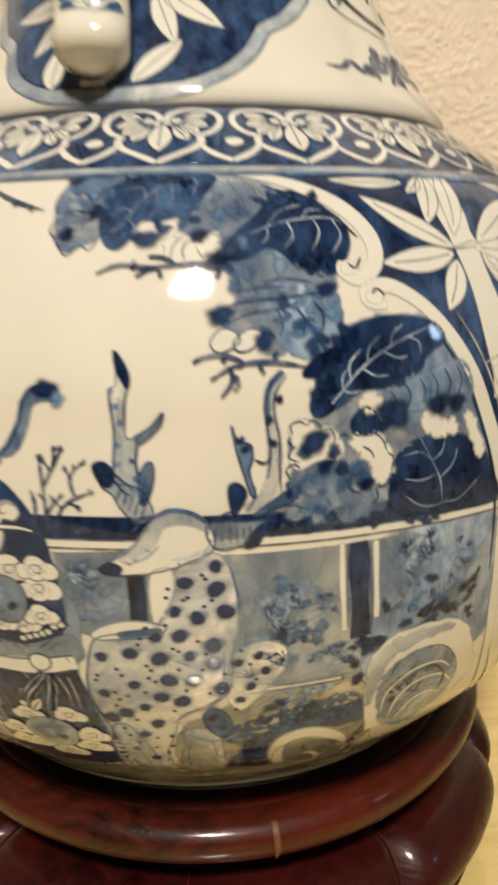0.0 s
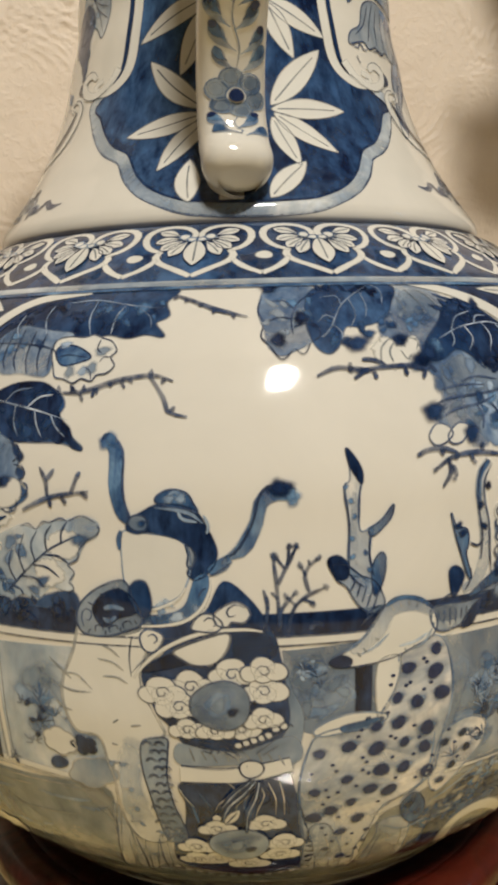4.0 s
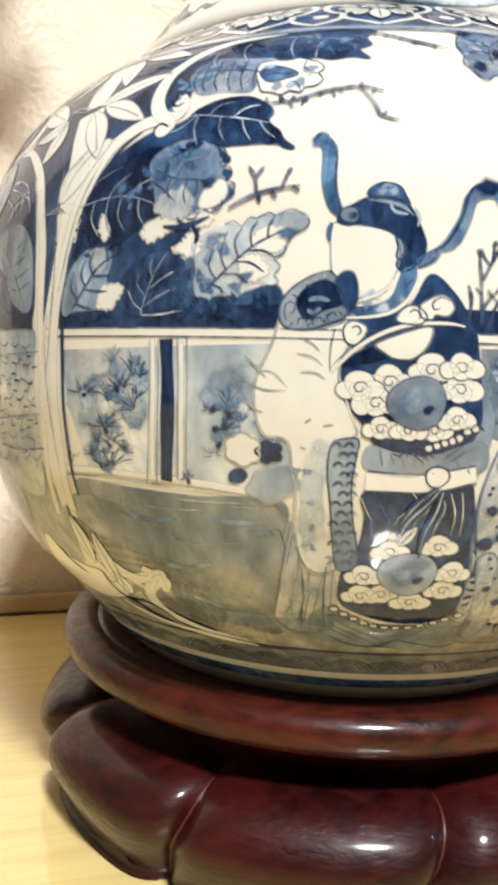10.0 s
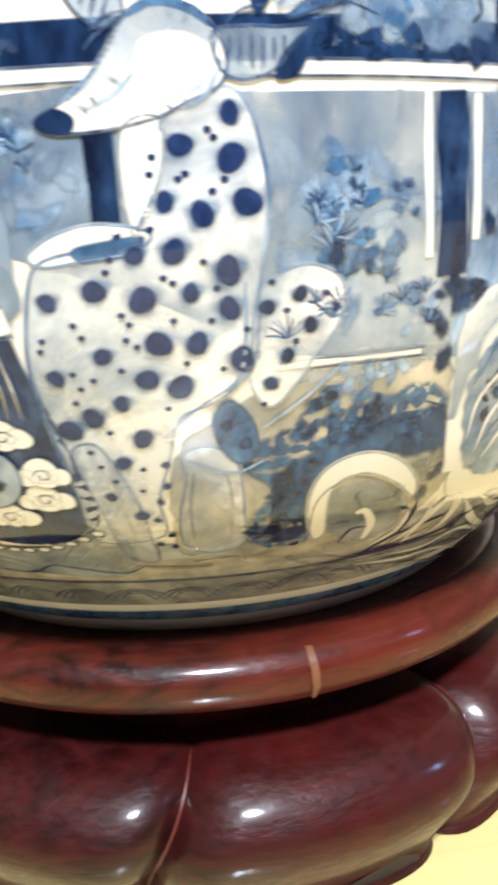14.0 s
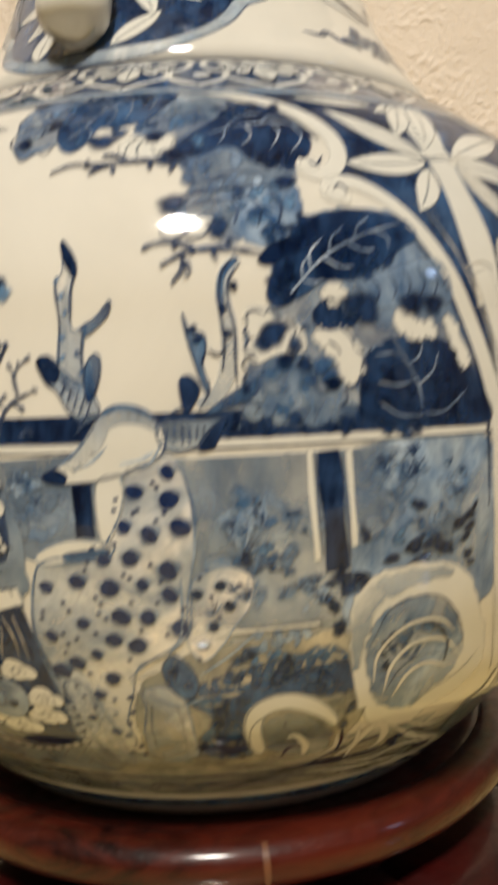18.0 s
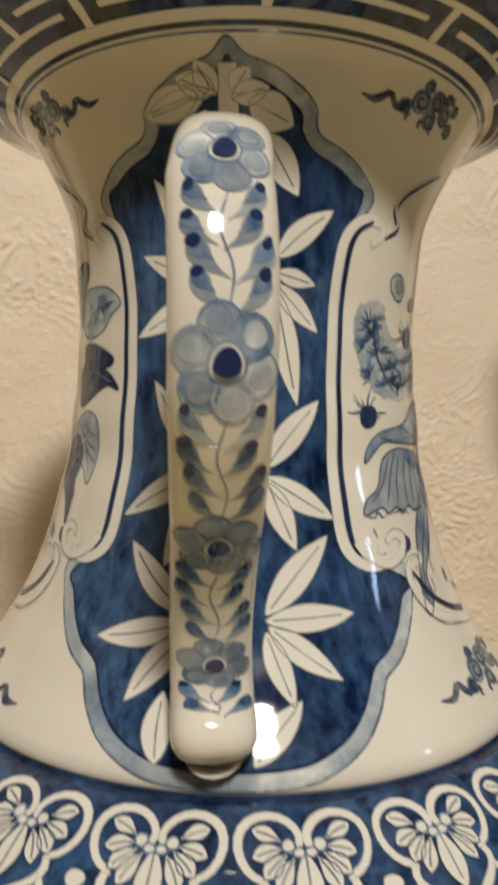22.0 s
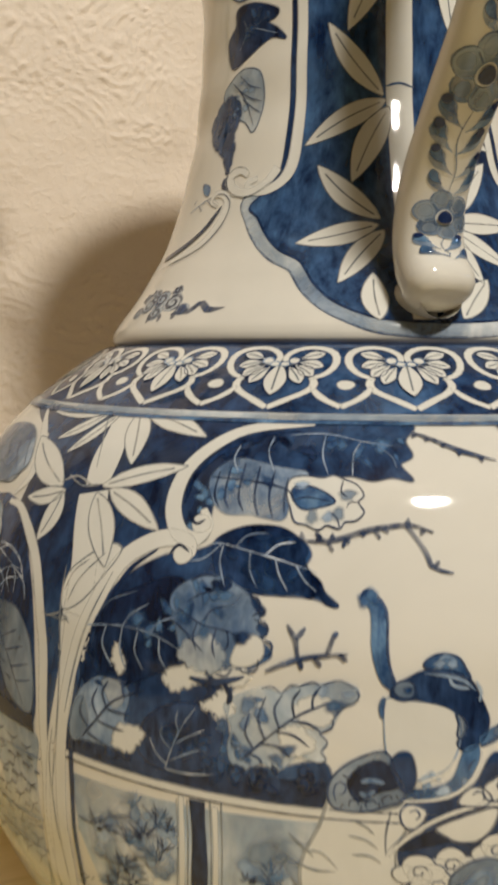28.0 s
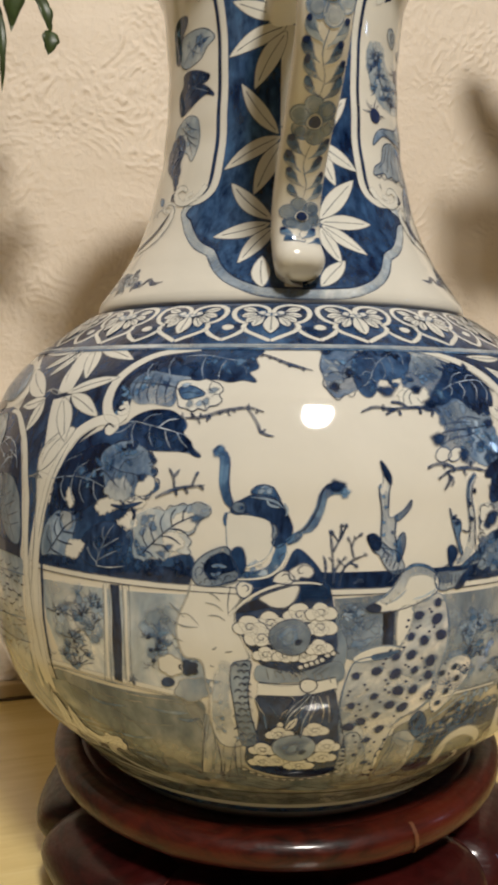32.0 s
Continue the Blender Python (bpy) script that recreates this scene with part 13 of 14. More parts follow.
region("painted_patch", "dark", 3, [(-68.9, 0.5186), (-61.6, 0.5184), (-52.5, 0.5135), (-53.1, 0.5105), (-56.1, 0.5094), (-52.2, 0.5059), (-49.1, 0.5013), (-53.6, 0.5031), (-58, 0.5014), (-64, 0.4976), (-70.1, 0.4958), (-73.3, 0.507), (-69.6, 0.5123)], True, "", 0.7, 0.9)
scatter("blue", 4, (-61.3, 0.5104), 8, 6, 8, 2.6, 824)
stroke("painted_vein", "vein", 5, 0.5, [(-67.6, 0.5016), (-63.37, 0.5078), (-54.31, 0.5121)], (0.6, 0.2))
stroke("painted_vein", "vein", 5, 0.5, [(-63.37, 0.5078), (-65.9, 0.5134)], (0.6, 0.2))
stroke("painted_vein", "vein", 5, 0.5, [(-61.21, 0.5088), (-52.13, 0.5039)], (0.6, 0.2))
region("painted_patch", "pale", 2, [(-69.3, 0.491), (-63.9, 0.4934), (-57.7, 0.4904), (-55.7, 0.4814), (-56.5, 0.4714), (-58.5, 0.4662), (-62.4, 0.4715), (-70.7, 0.4771), (-73.8, 0.4856)], True, "line", 0.5, 0.7)
scatter("wash", 3, (-64.2, 0.4804), 6, 8, 8, 2.4, 825)
stroke("painted_vein", "line", 5, 0.6, [(-69.15, 0.4893), (-63.92, 0.4824), (-58.2, 0.4685)], (0.6, 0.2))
stroke("painted_vein", "line", 5, 0.6, [(-65.93, 0.4913), (-61.52, 0.4861), (-56.58, 0.4835)], (0.6, 0.2))
stroke("painted_vein", "line", 5, 0.6, [(-66.42, 0.4858), (-61.03, 0.481), (-56.27, 0.4785)], (0.6, 0.2))
stroke("painted_vein", "line", 5, 0.6, [(-64.31, 0.4814), (-60.03, 0.4769), (-56.48, 0.4739)], (0.6, 0.2))
stroke("painted_vein", "line", 5, 0.6, [(-69.35, 0.4852), (-70.28, 0.4802)], (0.6, 0.2))
stroke("painted_vein", "line", 5, 0.6, [(-66.09, 0.4807), (-68.03, 0.4768)], (0.6, 0.2))
region("painted_patch", "blue", 3, [(-73, 0.4833), (-67.7, 0.4833), (-64.7, 0.4763), (-66, 0.4681), (-64.7, 0.4607), (-65.8, 0.4511), (-69.6, 0.4596), (-74.8, 0.4647), (-79.8, 0.4741), (-77.1, 0.4802)], True, "", 0.7, 1)
scatter("dark", 4, (-71.6, 0.473), 4, 9, 8, 2.2, 826)
region("painted_patch", "mid", 3, [(-77.1, 0.4494), (-73, 0.4475), (-72.7, 0.4437), (-75.6, 0.4455)], True, "", 0.5, 0.5)
stroke("painted_sprig", "wash", 4, 0.9, [(-81.25, 0.438), (-73.93, 0.4412), (-67.6, 0.4428)], (0.6, 0.2))
stroke("painted_sprig", "wash", 4, 0.9, [(-76.36, 0.4401), (-73.85, 0.437)], (0.6, 0.2))
stroke("painted_sprig", "wash", 4, 0.9, [(-72.33, 0.4412), (-69.03, 0.4387), (-66.95, 0.4391)], (0.6, 0.2))
stroke("painted_sprig", "wash", 4, 0.9, [(-80.15, 0.4413), (-78.45, 0.4434)], (0.6, 0.2))
region("painted_wash", "pale", 2, [(24.5, 0.5313), (33.9, 0.5352), (37.5, 0.5263), (43.9, 0.5195), (58.2, 0.5213), (60.1, 0.5065), (43.2, 0.5001), (32.1, 0.5022), (26.9, 0.5091), (23.4, 0.519)], True, "", 0.8, 1.2)
scatter("mid", 3, (30.8, 0.5215), 4, 9, 9, 2.4, 811)
scatter("mid", 3, (41.3, 0.5083), 6, 7, 9, 2.4, 812)
scatter("blue", 4, (42.9, 0.5044), 4, 4, 5, 2, 813)
scatter("blue", 4, (29.7, 0.5268), 3, 3, 4, 1.8, 814)
stroke("painted_needle", "line", 5, 0.5, [(30.33, 0.5268), (32.45, 0.5268), (34.26, 0.5265)], (0.9, 0.2))
stroke("painted_needle", "line", 5, 0.5, [(30.35, 0.5271), (34.07, 0.5291), (37.43, 0.5303)], (0.9, 0.2))
stroke("painted_needle", "line", 5, 0.5, [(30.29, 0.5273), (32.94, 0.5295), (35.51, 0.531)], (0.9, 0.2))
stroke("painted_needle", "line", 5, 0.5, [(29.96, 0.5274), (30.5, 0.5292), (31.33, 0.5308)], (0.9, 0.2))
stroke("painted_needle", "line", 5, 0.5, [(29.68, 0.5274), (29.21, 0.5303), (29.32, 0.5327)], (0.9, 0.2))
stroke("painted_needle", "line", 5, 0.5, [(29.45, 0.5273), (27.82, 0.5299), (27.02, 0.5322)], (0.9, 0.2))
stroke("painted_needle", "line", 5, 0.5, [(29.12, 0.527), (27.33, 0.5273), (25.95, 0.5279)], (0.9, 0.2))
stroke("painted_needle", "line", 5, 0.5, [(29.05, 0.5268), (26.44, 0.5264), (24.43, 0.5266)], (0.9, 0.2))
stroke("painted_needle", "line", 5, 0.5, [(29.07, 0.5265), (25.67, 0.5244), (22.97, 0.5234)], (0.9, 0.2))
stroke("painted_needle", "mid", 4, 0.7, [(30.14, 0.5268), (32.24, 0.5272), (33.97, 0.5271)], (0.9, 0.2))
stroke("painted_needle", "mid", 4, 0.7, [(30.1, 0.5271), (33.22, 0.5295), (35.99, 0.531)], (0.9, 0.2))
stroke("painted_needle", "mid", 4, 0.7, [(30.02, 0.5272), (31.93, 0.5297), (33.8, 0.5315)], (0.9, 0.2))
stroke("painted_needle", "mid", 4, 0.7, [(29.73, 0.5272), (29.63, 0.5289), (29.86, 0.5303)], (0.9, 0.2))
stroke("painted_needle", "mid", 4, 0.7, [(29.51, 0.5271), (27.93, 0.5292), (27.14, 0.5311)], (0.9, 0.2))
stroke("painted_needle", "mid", 4, 0.7, [(29.37, 0.527), (26.71, 0.5282), (25.08, 0.5296)], (0.9, 0.2))
stroke("painted_needle", "mid", 4, 0.7, [(29.26, 0.5267), (27.39, 0.526), (25.88, 0.5258)], (0.9, 0.2))
stroke("painted_needle", "mid", 4, 0.7, [(29.3, 0.5266), (27.1, 0.5249), (25.28, 0.5239)], (0.9, 0.2))
stroke("painted_needle", "line", 5, 0.5, [(27.56, 0.5198), (28.9, 0.5214), (30.41, 0.5226)], (0.9, 0.2))
stroke("painted_needle", "line", 5, 0.5, [(27.32, 0.5199), (28.18, 0.5228), (29.39, 0.5251)], (0.9, 0.2))
stroke("painted_needle", "line", 5, 0.5, [(27.21, 0.5199), (27.41, 0.5218), (27.97, 0.5234)], (0.9, 0.2))
stroke("painted_needle", "line", 5, 0.5, [(26.85, 0.5198), (26.15, 0.521), (25.79, 0.5222)], (0.9, 0.2))
stroke("painted_needle", "line", 5, 0.5, [(26.66, 0.5197), (24.68, 0.5211), (23.45, 0.5227)], (0.9, 0.2))
stroke("painted_needle", "line", 5, 0.5, [(26.56, 0.5195), (24.57, 0.5202), (23.15, 0.5211)], (0.9, 0.2))
stroke("painted_needle", "line", 5, 0.5, [(26.45, 0.5191), (25.15, 0.5187), (23.89, 0.5186)], (0.9, 0.2))
stroke("painted_needle", "line", 5, 0.5, [(26.48, 0.519), (24.28, 0.5178), (22.38, 0.5171)], (0.9, 0.2))
stroke("painted_needle", "line", 5, 0.5, [(26.58, 0.5188), (24.68, 0.5167), (22.88, 0.5153)], (0.9, 0.2))
stroke("painted_needle", "mid", 4, 0.7, [(27.35, 0.5197), (28.44, 0.5213), (29.63, 0.5226)], (0.9, 0.2))
stroke("painted_needle", "mid", 4, 0.7, [(27.15, 0.5197), (27.41, 0.5224), (28.07, 0.5246)], (0.9, 0.2))
stroke("painted_needle", "mid", 4, 0.7, [(27.06, 0.5197), (26.79, 0.5214), (26.91, 0.5229)], (0.9, 0.2))
stroke("painted_needle", "mid", 4, 0.7, [(26.81, 0.5196), (25.76, 0.5204), (25.09, 0.5213)], (0.9, 0.2))
stroke("painted_needle", "mid", 4, 0.7, [(26.71, 0.5194), (24.34, 0.5199), (22.74, 0.5207)], (0.9, 0.2))
stroke("painted_needle", "mid", 4, 0.7, [(26.67, 0.5193), (24.51, 0.519), (22.91, 0.5192)], (0.9, 0.2))
stroke("painted_needle", "mid", 4, 0.7, [(26.71, 0.519), (25.61, 0.5181), (24.54, 0.5174)], (0.9, 0.2))
stroke("painted_needle", "mid", 4, 0.7, [(26.78, 0.5189), (25.32, 0.5169), (23.94, 0.5156)], (0.9, 0.2))
stroke("painted_needle", "line", 5, 0.5, [(33.83, 0.5165), (37.97, 0.5172), (41.52, 0.5173)], (0.9, 0.2))
stroke("painted_needle", "line", 5, 0.5, [(33.79, 0.5168), (36.19, 0.5184), (38.6, 0.5194)], (0.9, 0.2))
stroke("painted_needle", "line", 5, 0.5, [(33.72, 0.517), (35.36, 0.5185), (37.18, 0.5196)], (0.9, 0.2))
stroke("painted_needle", "line", 5, 0.5, [(33.37, 0.5171), (34.37, 0.5204), (35.87, 0.5231)], (0.9, 0.2))
stroke("painted_needle", "line", 5, 0.5, [(33.09, 0.5171), (32.7, 0.5197), (32.95, 0.522)], (0.9, 0.2))
stroke("painted_needle", "line", 5, 0.5, [(32.88, 0.517), (32.09, 0.5183), (31.74, 0.5197)], (0.9, 0.2))
stroke("painted_needle", "line", 5, 0.5, [(32.53, 0.5167), (29.78, 0.5174), (27.92, 0.5185)], (0.9, 0.2))
stroke("painted_needle", "line", 5, 0.5, [(32.44, 0.5165), (29.09, 0.5165), (26.71, 0.517)], (0.9, 0.2))
stroke("painted_needle", "line", 5, 0.5, [(32.42, 0.5163), (30.57, 0.5155), (28.89, 0.5151)], (0.9, 0.2))
stroke("painted_needle", "mid", 4, 0.7, [(33.6, 0.5166), (37.46, 0.5177), (40.7, 0.5182)], (0.9, 0.2))
stroke("painted_needle", "mid", 4, 0.7, [(33.52, 0.5168), (35.52, 0.5186), (37.49, 0.5198)], (0.9, 0.2))
stroke("painted_needle", "mid", 4, 0.7, [(33.43, 0.5169), (34.62, 0.5185), (35.95, 0.5198)], (0.9, 0.2))
stroke("painted_needle", "mid", 4, 0.7, [(33.13, 0.5169), (32.93, 0.5199), (33.38, 0.5223)], (0.9, 0.2))
stroke("painted_needle", "mid", 4, 0.7, [(32.93, 0.5168), (31.49, 0.5188), (30.85, 0.5205)], (0.9, 0.2))
stroke("painted_needle", "mid", 4, 0.7, [(32.79, 0.5167), (31.4, 0.5174), (30.49, 0.5183)], (0.9, 0.2))
stroke("painted_needle", "mid", 4, 0.7, [(32.65, 0.5164), (29.72, 0.5158), (27.59, 0.5157)], (0.9, 0.2))
stroke("painted_needle", "mid", 4, 0.7, [(32.67, 0.5163), (29.62, 0.5147), (27.28, 0.5139)], (0.9, 0.2))
stroke("painted_needle", "line", 5, 0.5, [(30.08, 0.5097), (30.46, 0.5113), (31.17, 0.5128)], (0.9, 0.2))
stroke("painted_needle", "line", 5, 0.5, [(29.79, 0.5097), (29.13, 0.5124), (29.14, 0.5148)], (0.9, 0.2))
stroke("painted_needle", "line", 5, 0.5, [(29.7, 0.5096), (28.81, 0.5118), (28.52, 0.5137)], (0.9, 0.2))
stroke("painted_needle", "line", 5, 0.5, [(29.4, 0.5094), (28.19, 0.5101), (27.3, 0.511)], (0.9, 0.2))
stroke("painted_needle", "line", 5, 0.5, [(29.28, 0.5092), (26.77, 0.5098), (24.98, 0.5107)], (0.9, 0.2))
stroke("painted_needle", "line", 5, 0.5, [(29.23, 0.5091), (26.33, 0.5091), (24.19, 0.5096)], (0.9, 0.2))
stroke("painted_needle", "line", 5, 0.5, [(29.24, 0.5088), (27.76, 0.5079), (26.31, 0.5074)], (0.9, 0.2))
stroke("painted_needle", "line", 5, 0.5, [(29.29, 0.5087), (27.43, 0.5072), (25.68, 0.5062)], (0.9, 0.2))
stroke("painted_needle", "line", 5, 0.5, [(29.42, 0.5085), (27.49, 0.5058), (25.57, 0.5038)], (0.9, 0.2))
stroke("painted_needle", "mid", 4, 0.7, [(29.94, 0.5095), (30.06, 0.5111), (30.48, 0.5125)], (0.9, 0.2))
stroke("painted_needle", "mid", 4, 0.7, [(29.73, 0.5094), (28.55, 0.5118), (28.1, 0.5138)], (0.9, 0.2))
stroke("painted_needle", "mid", 4, 0.7, [(29.66, 0.5094), (28.28, 0.5111), (27.56, 0.5127)], (0.9, 0.2))
stroke("painted_needle", "mid", 4, 0.7, [(29.48, 0.5092), (28.06, 0.5095), (27, 0.51)], (0.9, 0.2))
stroke("painted_needle", "mid", 4, 0.7, [(29.43, 0.509), (26.85, 0.5087), (24.97, 0.5089)], (0.9, 0.2))
stroke("painted_needle", "mid", 4, 0.7, [(29.43, 0.5089), (26.68, 0.5079), (24.6, 0.5076)], (0.9, 0.2))
stroke("painted_needle", "mid", 4, 0.7, [(29.54, 0.5087), (28.45, 0.5074), (27.33, 0.5065)], (0.9, 0.2))
stroke("painted_needle", "mid", 4, 0.7, [(29.61, 0.5087), (28.54, 0.5067), (27.37, 0.5053)], (0.9, 0.2))
stroke("painted_needle", "line", 5, 0.5, [(40.59, 0.5115), (45.49, 0.5142), (50.6, 0.5162)], (0.9, 0.2))
stroke("painted_needle", "line", 5, 0.5, [(40.39, 0.5117), (42.68, 0.5142), (45.31, 0.5161)], (0.9, 0.2))
stroke("painted_needle", "line", 5, 0.5, [(40.31, 0.5117), (41.72, 0.5136), (43.5, 0.5152)], (0.9, 0.2))
stroke("painted_needle", "line", 5, 0.5, [(39.91, 0.5118), (40.14, 0.5152), (41.18, 0.5181)], (0.9, 0.2))
stroke("painted_needle", "line", 5, 0.5, [(39.66, 0.5117), (38.7, 0.5145), (38.66, 0.517)], (0.9, 0.2))
stroke("painted_needle", "line", 5, 0.5, [(39.5, 0.5116), (38.5, 0.513), (38.06, 0.5145)], (0.9, 0.2))
stroke("painted_needle", "line", 5, 0.5, [(39.13, 0.5114), (36.02, 0.5124), (34.05, 0.5137)], (0.9, 0.2))
stroke("painted_needle", "line", 5, 0.5, [(39.05, 0.5113), (35.06, 0.5119), (32.5, 0.5131)], (0.9, 0.2))
stroke("painted_needle", "line", 5, 0.5, [(38.96, 0.5111), (36.46, 0.5108), (34.46, 0.5109)], (0.9, 0.2))
stroke("painted_needle", "mid", 4, 0.7, [(40.28, 0.5114), (44.37, 0.5143), (48.45, 0.5164)], (0.9, 0.2))
stroke("painted_needle", "mid", 4, 0.7, [(40.1, 0.5115), (41.69, 0.514), (43.55, 0.5159)], (0.9, 0.2))
stroke("painted_needle", "mid", 4, 0.7, [(40.02, 0.5115), (40.83, 0.5135), (41.96, 0.515)], (0.9, 0.2))
stroke("painted_needle", "mid", 4, 0.7, [(39.7, 0.5115), (38.73, 0.5144), (38.7, 0.5169)], (0.9, 0.2))
stroke("painted_needle", "mid", 4, 0.7, [(39.53, 0.5114), (37.52, 0.5135), (36.57, 0.5154)], (0.9, 0.2))
stroke("painted_needle", "mid", 4, 0.7, [(39.42, 0.5114), (37.79, 0.5122), (36.78, 0.5132)], (0.9, 0.2))
stroke("painted_needle", "mid", 4, 0.7, [(39.24, 0.5111), (35.76, 0.5109), (33.42, 0.5113)], (0.9, 0.2))
stroke("painted_needle", "mid", 4, 0.7, [(39.22, 0.511), (35.08, 0.5102), (32.26, 0.5101)], (0.9, 0.2))
stroke("painted_needle", "line", 5, 0.5, [(37.28, 0.5052), (40.61, 0.5077), (43.97, 0.5095)], (0.9, 0.2))
stroke("painted_needle", "line", 5, 0.5, [(37.07, 0.5054), (38.23, 0.5071), (39.7, 0.5086)], (0.9, 0.2))
stroke("painted_needle", "line", 5, 0.5, [(37.01, 0.5054), (38.08, 0.5073), (39.48, 0.509)], (0.9, 0.2))
stroke("painted_needle", "line", 5, 0.5, [(36.64, 0.5054), (36.48, 0.5085), (36.98, 0.5111)], (0.9, 0.2))
stroke("painted_needle", "line", 5, 0.5, [(36.44, 0.5054), (35.63, 0.5073), (35.41, 0.5091)], (0.9, 0.2))
stroke("painted_needle", "line", 5, 0.5, [(36.31, 0.5053), (35.41, 0.5065), (34.95, 0.5079)], (0.9, 0.2))
stroke("painted_needle", "line", 5, 0.5, [(35.98, 0.505), (33.1, 0.5061), (31.22, 0.5074)], (0.9, 0.2))
stroke("painted_needle", "line", 5, 0.5, [(35.92, 0.505), (33.08, 0.5055), (31.12, 0.5064)], (0.9, 0.2))
stroke("painted_needle", "line", 5, 0.5, [(35.83, 0.5048), (34.07, 0.5046), (32.54, 0.5048)], (0.9, 0.2))
stroke("painted_needle", "mid", 4, 0.7, [(37, 0.5051), (39.73, 0.5077), (42.4, 0.5095)], (0.9, 0.2))
stroke("painted_needle", "mid", 4, 0.7, [(36.82, 0.5052), (37.59, 0.507), (38.59, 0.5084)], (0.9, 0.2))
stroke("painted_needle", "mid", 4, 0.7, [(36.76, 0.5052), (37.29, 0.5071), (38.11, 0.5087)], (0.9, 0.2))
stroke("painted_needle", "mid", 4, 0.7, [(36.48, 0.5052), (35.39, 0.5078), (35.09, 0.5099)], (0.9, 0.2))
stroke("painted_needle", "mid", 4, 0.7, [(36.34, 0.5051), (34.88, 0.5065), (34.09, 0.5079)], (0.9, 0.2))
stroke("painted_needle", "mid", 4, 0.7, [(36.25, 0.505), (34.86, 0.5058), (33.96, 0.5067)], (0.9, 0.2))
stroke("painted_needle", "mid", 4, 0.7, [(36.09, 0.5048), (32.88, 0.5047), (30.7, 0.5051)], (0.9, 0.2))
stroke("painted_needle", "mid", 4, 0.7, [(36.07, 0.5047), (33.07, 0.5041), (30.92, 0.5042)], (0.9, 0.2))
stroke("painted_needle", "line", 5, 0.5, [(47.27, 0.5051), (53.69, 0.5081), (61.96, 0.5108)], (0.9, 0.2))
stroke("painted_needle", "line", 5, 0.5, [(47.06, 0.5053), (49.52, 0.5073), (52.48, 0.509)], (0.9, 0.2))
stroke("painted_needle", "line", 5, 0.5, [(47.01, 0.5053), (50.58, 0.5085), (54.84, 0.5112)], (0.9, 0.2))
stroke("painted_needle", "line", 5, 0.5, [(46.56, 0.5053), (47.93, 0.5095), (50.13, 0.5129)], (0.9, 0.2))
stroke("painted_needle", "line", 5, 0.5, [(46.31, 0.5053), (46.15, 0.5076), (46.7, 0.5097)], (0.9, 0.2))
stroke("painted_needle", "line", 5, 0.5, [(46.14, 0.5053), (45.38, 0.5076), (45.43, 0.5097)], (0.9, 0.2))
stroke("painted_needle", "line", 5, 0.5, [(45.64, 0.5051), (41.81, 0.5073), (39.79, 0.5096)], (0.9, 0.2))
stroke("painted_needle", "line", 5, 0.5, [(45.54, 0.505), (42.41, 0.5062), (40.56, 0.5077)], (0.9, 0.2))
stroke("painted_needle", "line", 5, 0.5, [(45.34, 0.5048), (42.52, 0.5052), (40.55, 0.5059)], (0.9, 0.2))
stroke("painted_needle", "mid", 4, 0.7, [(46.87, 0.505), (52.17, 0.5081), (58.12, 0.5106)], (0.9, 0.2))
stroke("painted_needle", "mid", 4, 0.7, [(46.68, 0.5051), (48.51, 0.5072), (50.62, 0.5088)], (0.9, 0.2))
stroke("painted_needle", "mid", 4, 0.7, [(46.61, 0.5051), (48.89, 0.5083), (51.57, 0.5107)], (0.9, 0.2))
stroke("painted_needle", "mid", 4, 0.7, [(46.26, 0.5051), (45.93, 0.5087), (46.55, 0.5116)], (0.9, 0.2))
stroke("painted_needle", "mid", 4, 0.7, [(46.06, 0.505), (44.91, 0.5069), (44.55, 0.5086)], (0.9, 0.2))
stroke("painted_needle", "mid", 4, 0.7, [(45.94, 0.505), (44.08, 0.5067), (43.19, 0.5083)], (0.9, 0.2))
stroke("painted_needle", "mid", 4, 0.7, [(45.64, 0.5048), (40.81, 0.5056), (38.04, 0.5068)], (0.9, 0.2))
stroke("painted_needle", "mid", 4, 0.7, [(45.59, 0.5047), (41.78, 0.5048), (39.37, 0.5054)], (0.9, 0.2))
stroke("painted_needle", "line", 5, 0.5, [(54.66, 0.5163), (59.68, 0.5195)], (0.9, 0.2))
stroke("painted_needle", "line", 5, 0.5, [(54.17, 0.5163), (55.45, 0.5181), (57.75, 0.5199)], (0.9, 0.2))
stroke("painted_needle", "line", 5, 0.5, [(54.03, 0.5163), (54.85, 0.5178), (56.56, 0.5195)], (0.9, 0.2))
stroke("painted_needle", "line", 5, 0.5, [(53.29, 0.5162), (52.11, 0.5182), (52.18, 0.5203)], (0.9, 0.2))
stroke("painted_needle", "line", 5, 0.5, [(52.92, 0.516), (51.03, 0.5172), (50.17, 0.5186)], (0.9, 0.2))
stroke("painted_needle", "line", 5, 0.5, [(52.7, 0.5159), (51.19, 0.5164), (50.18, 0.5172)], (0.9, 0.2))
stroke("painted_needle", "line", 5, 0.5, [(52.2, 0.5155), (48.29, 0.5153), (45.65, 0.5157)], (0.9, 0.2))
stroke("painted_needle", "line", 5, 0.5, [(52.12, 0.5154), (47.93, 0.5149), (45.03, 0.515)], (0.9, 0.2))
stroke("painted_needle", "line", 5, 0.5, [(52.05, 0.5152), (49.75, 0.5145), (47.58, 0.5142)], (0.9, 0.2))
stroke("painted_needle", "mid", 4, 0.7, [(54.14, 0.5161), (57.85, 0.5191), (63.37, 0.522)], (0.9, 0.2))
stroke("painted_needle", "mid", 4, 0.7, [(53.75, 0.516), (54.34, 0.5177), (55.63, 0.5193)], (0.9, 0.2))
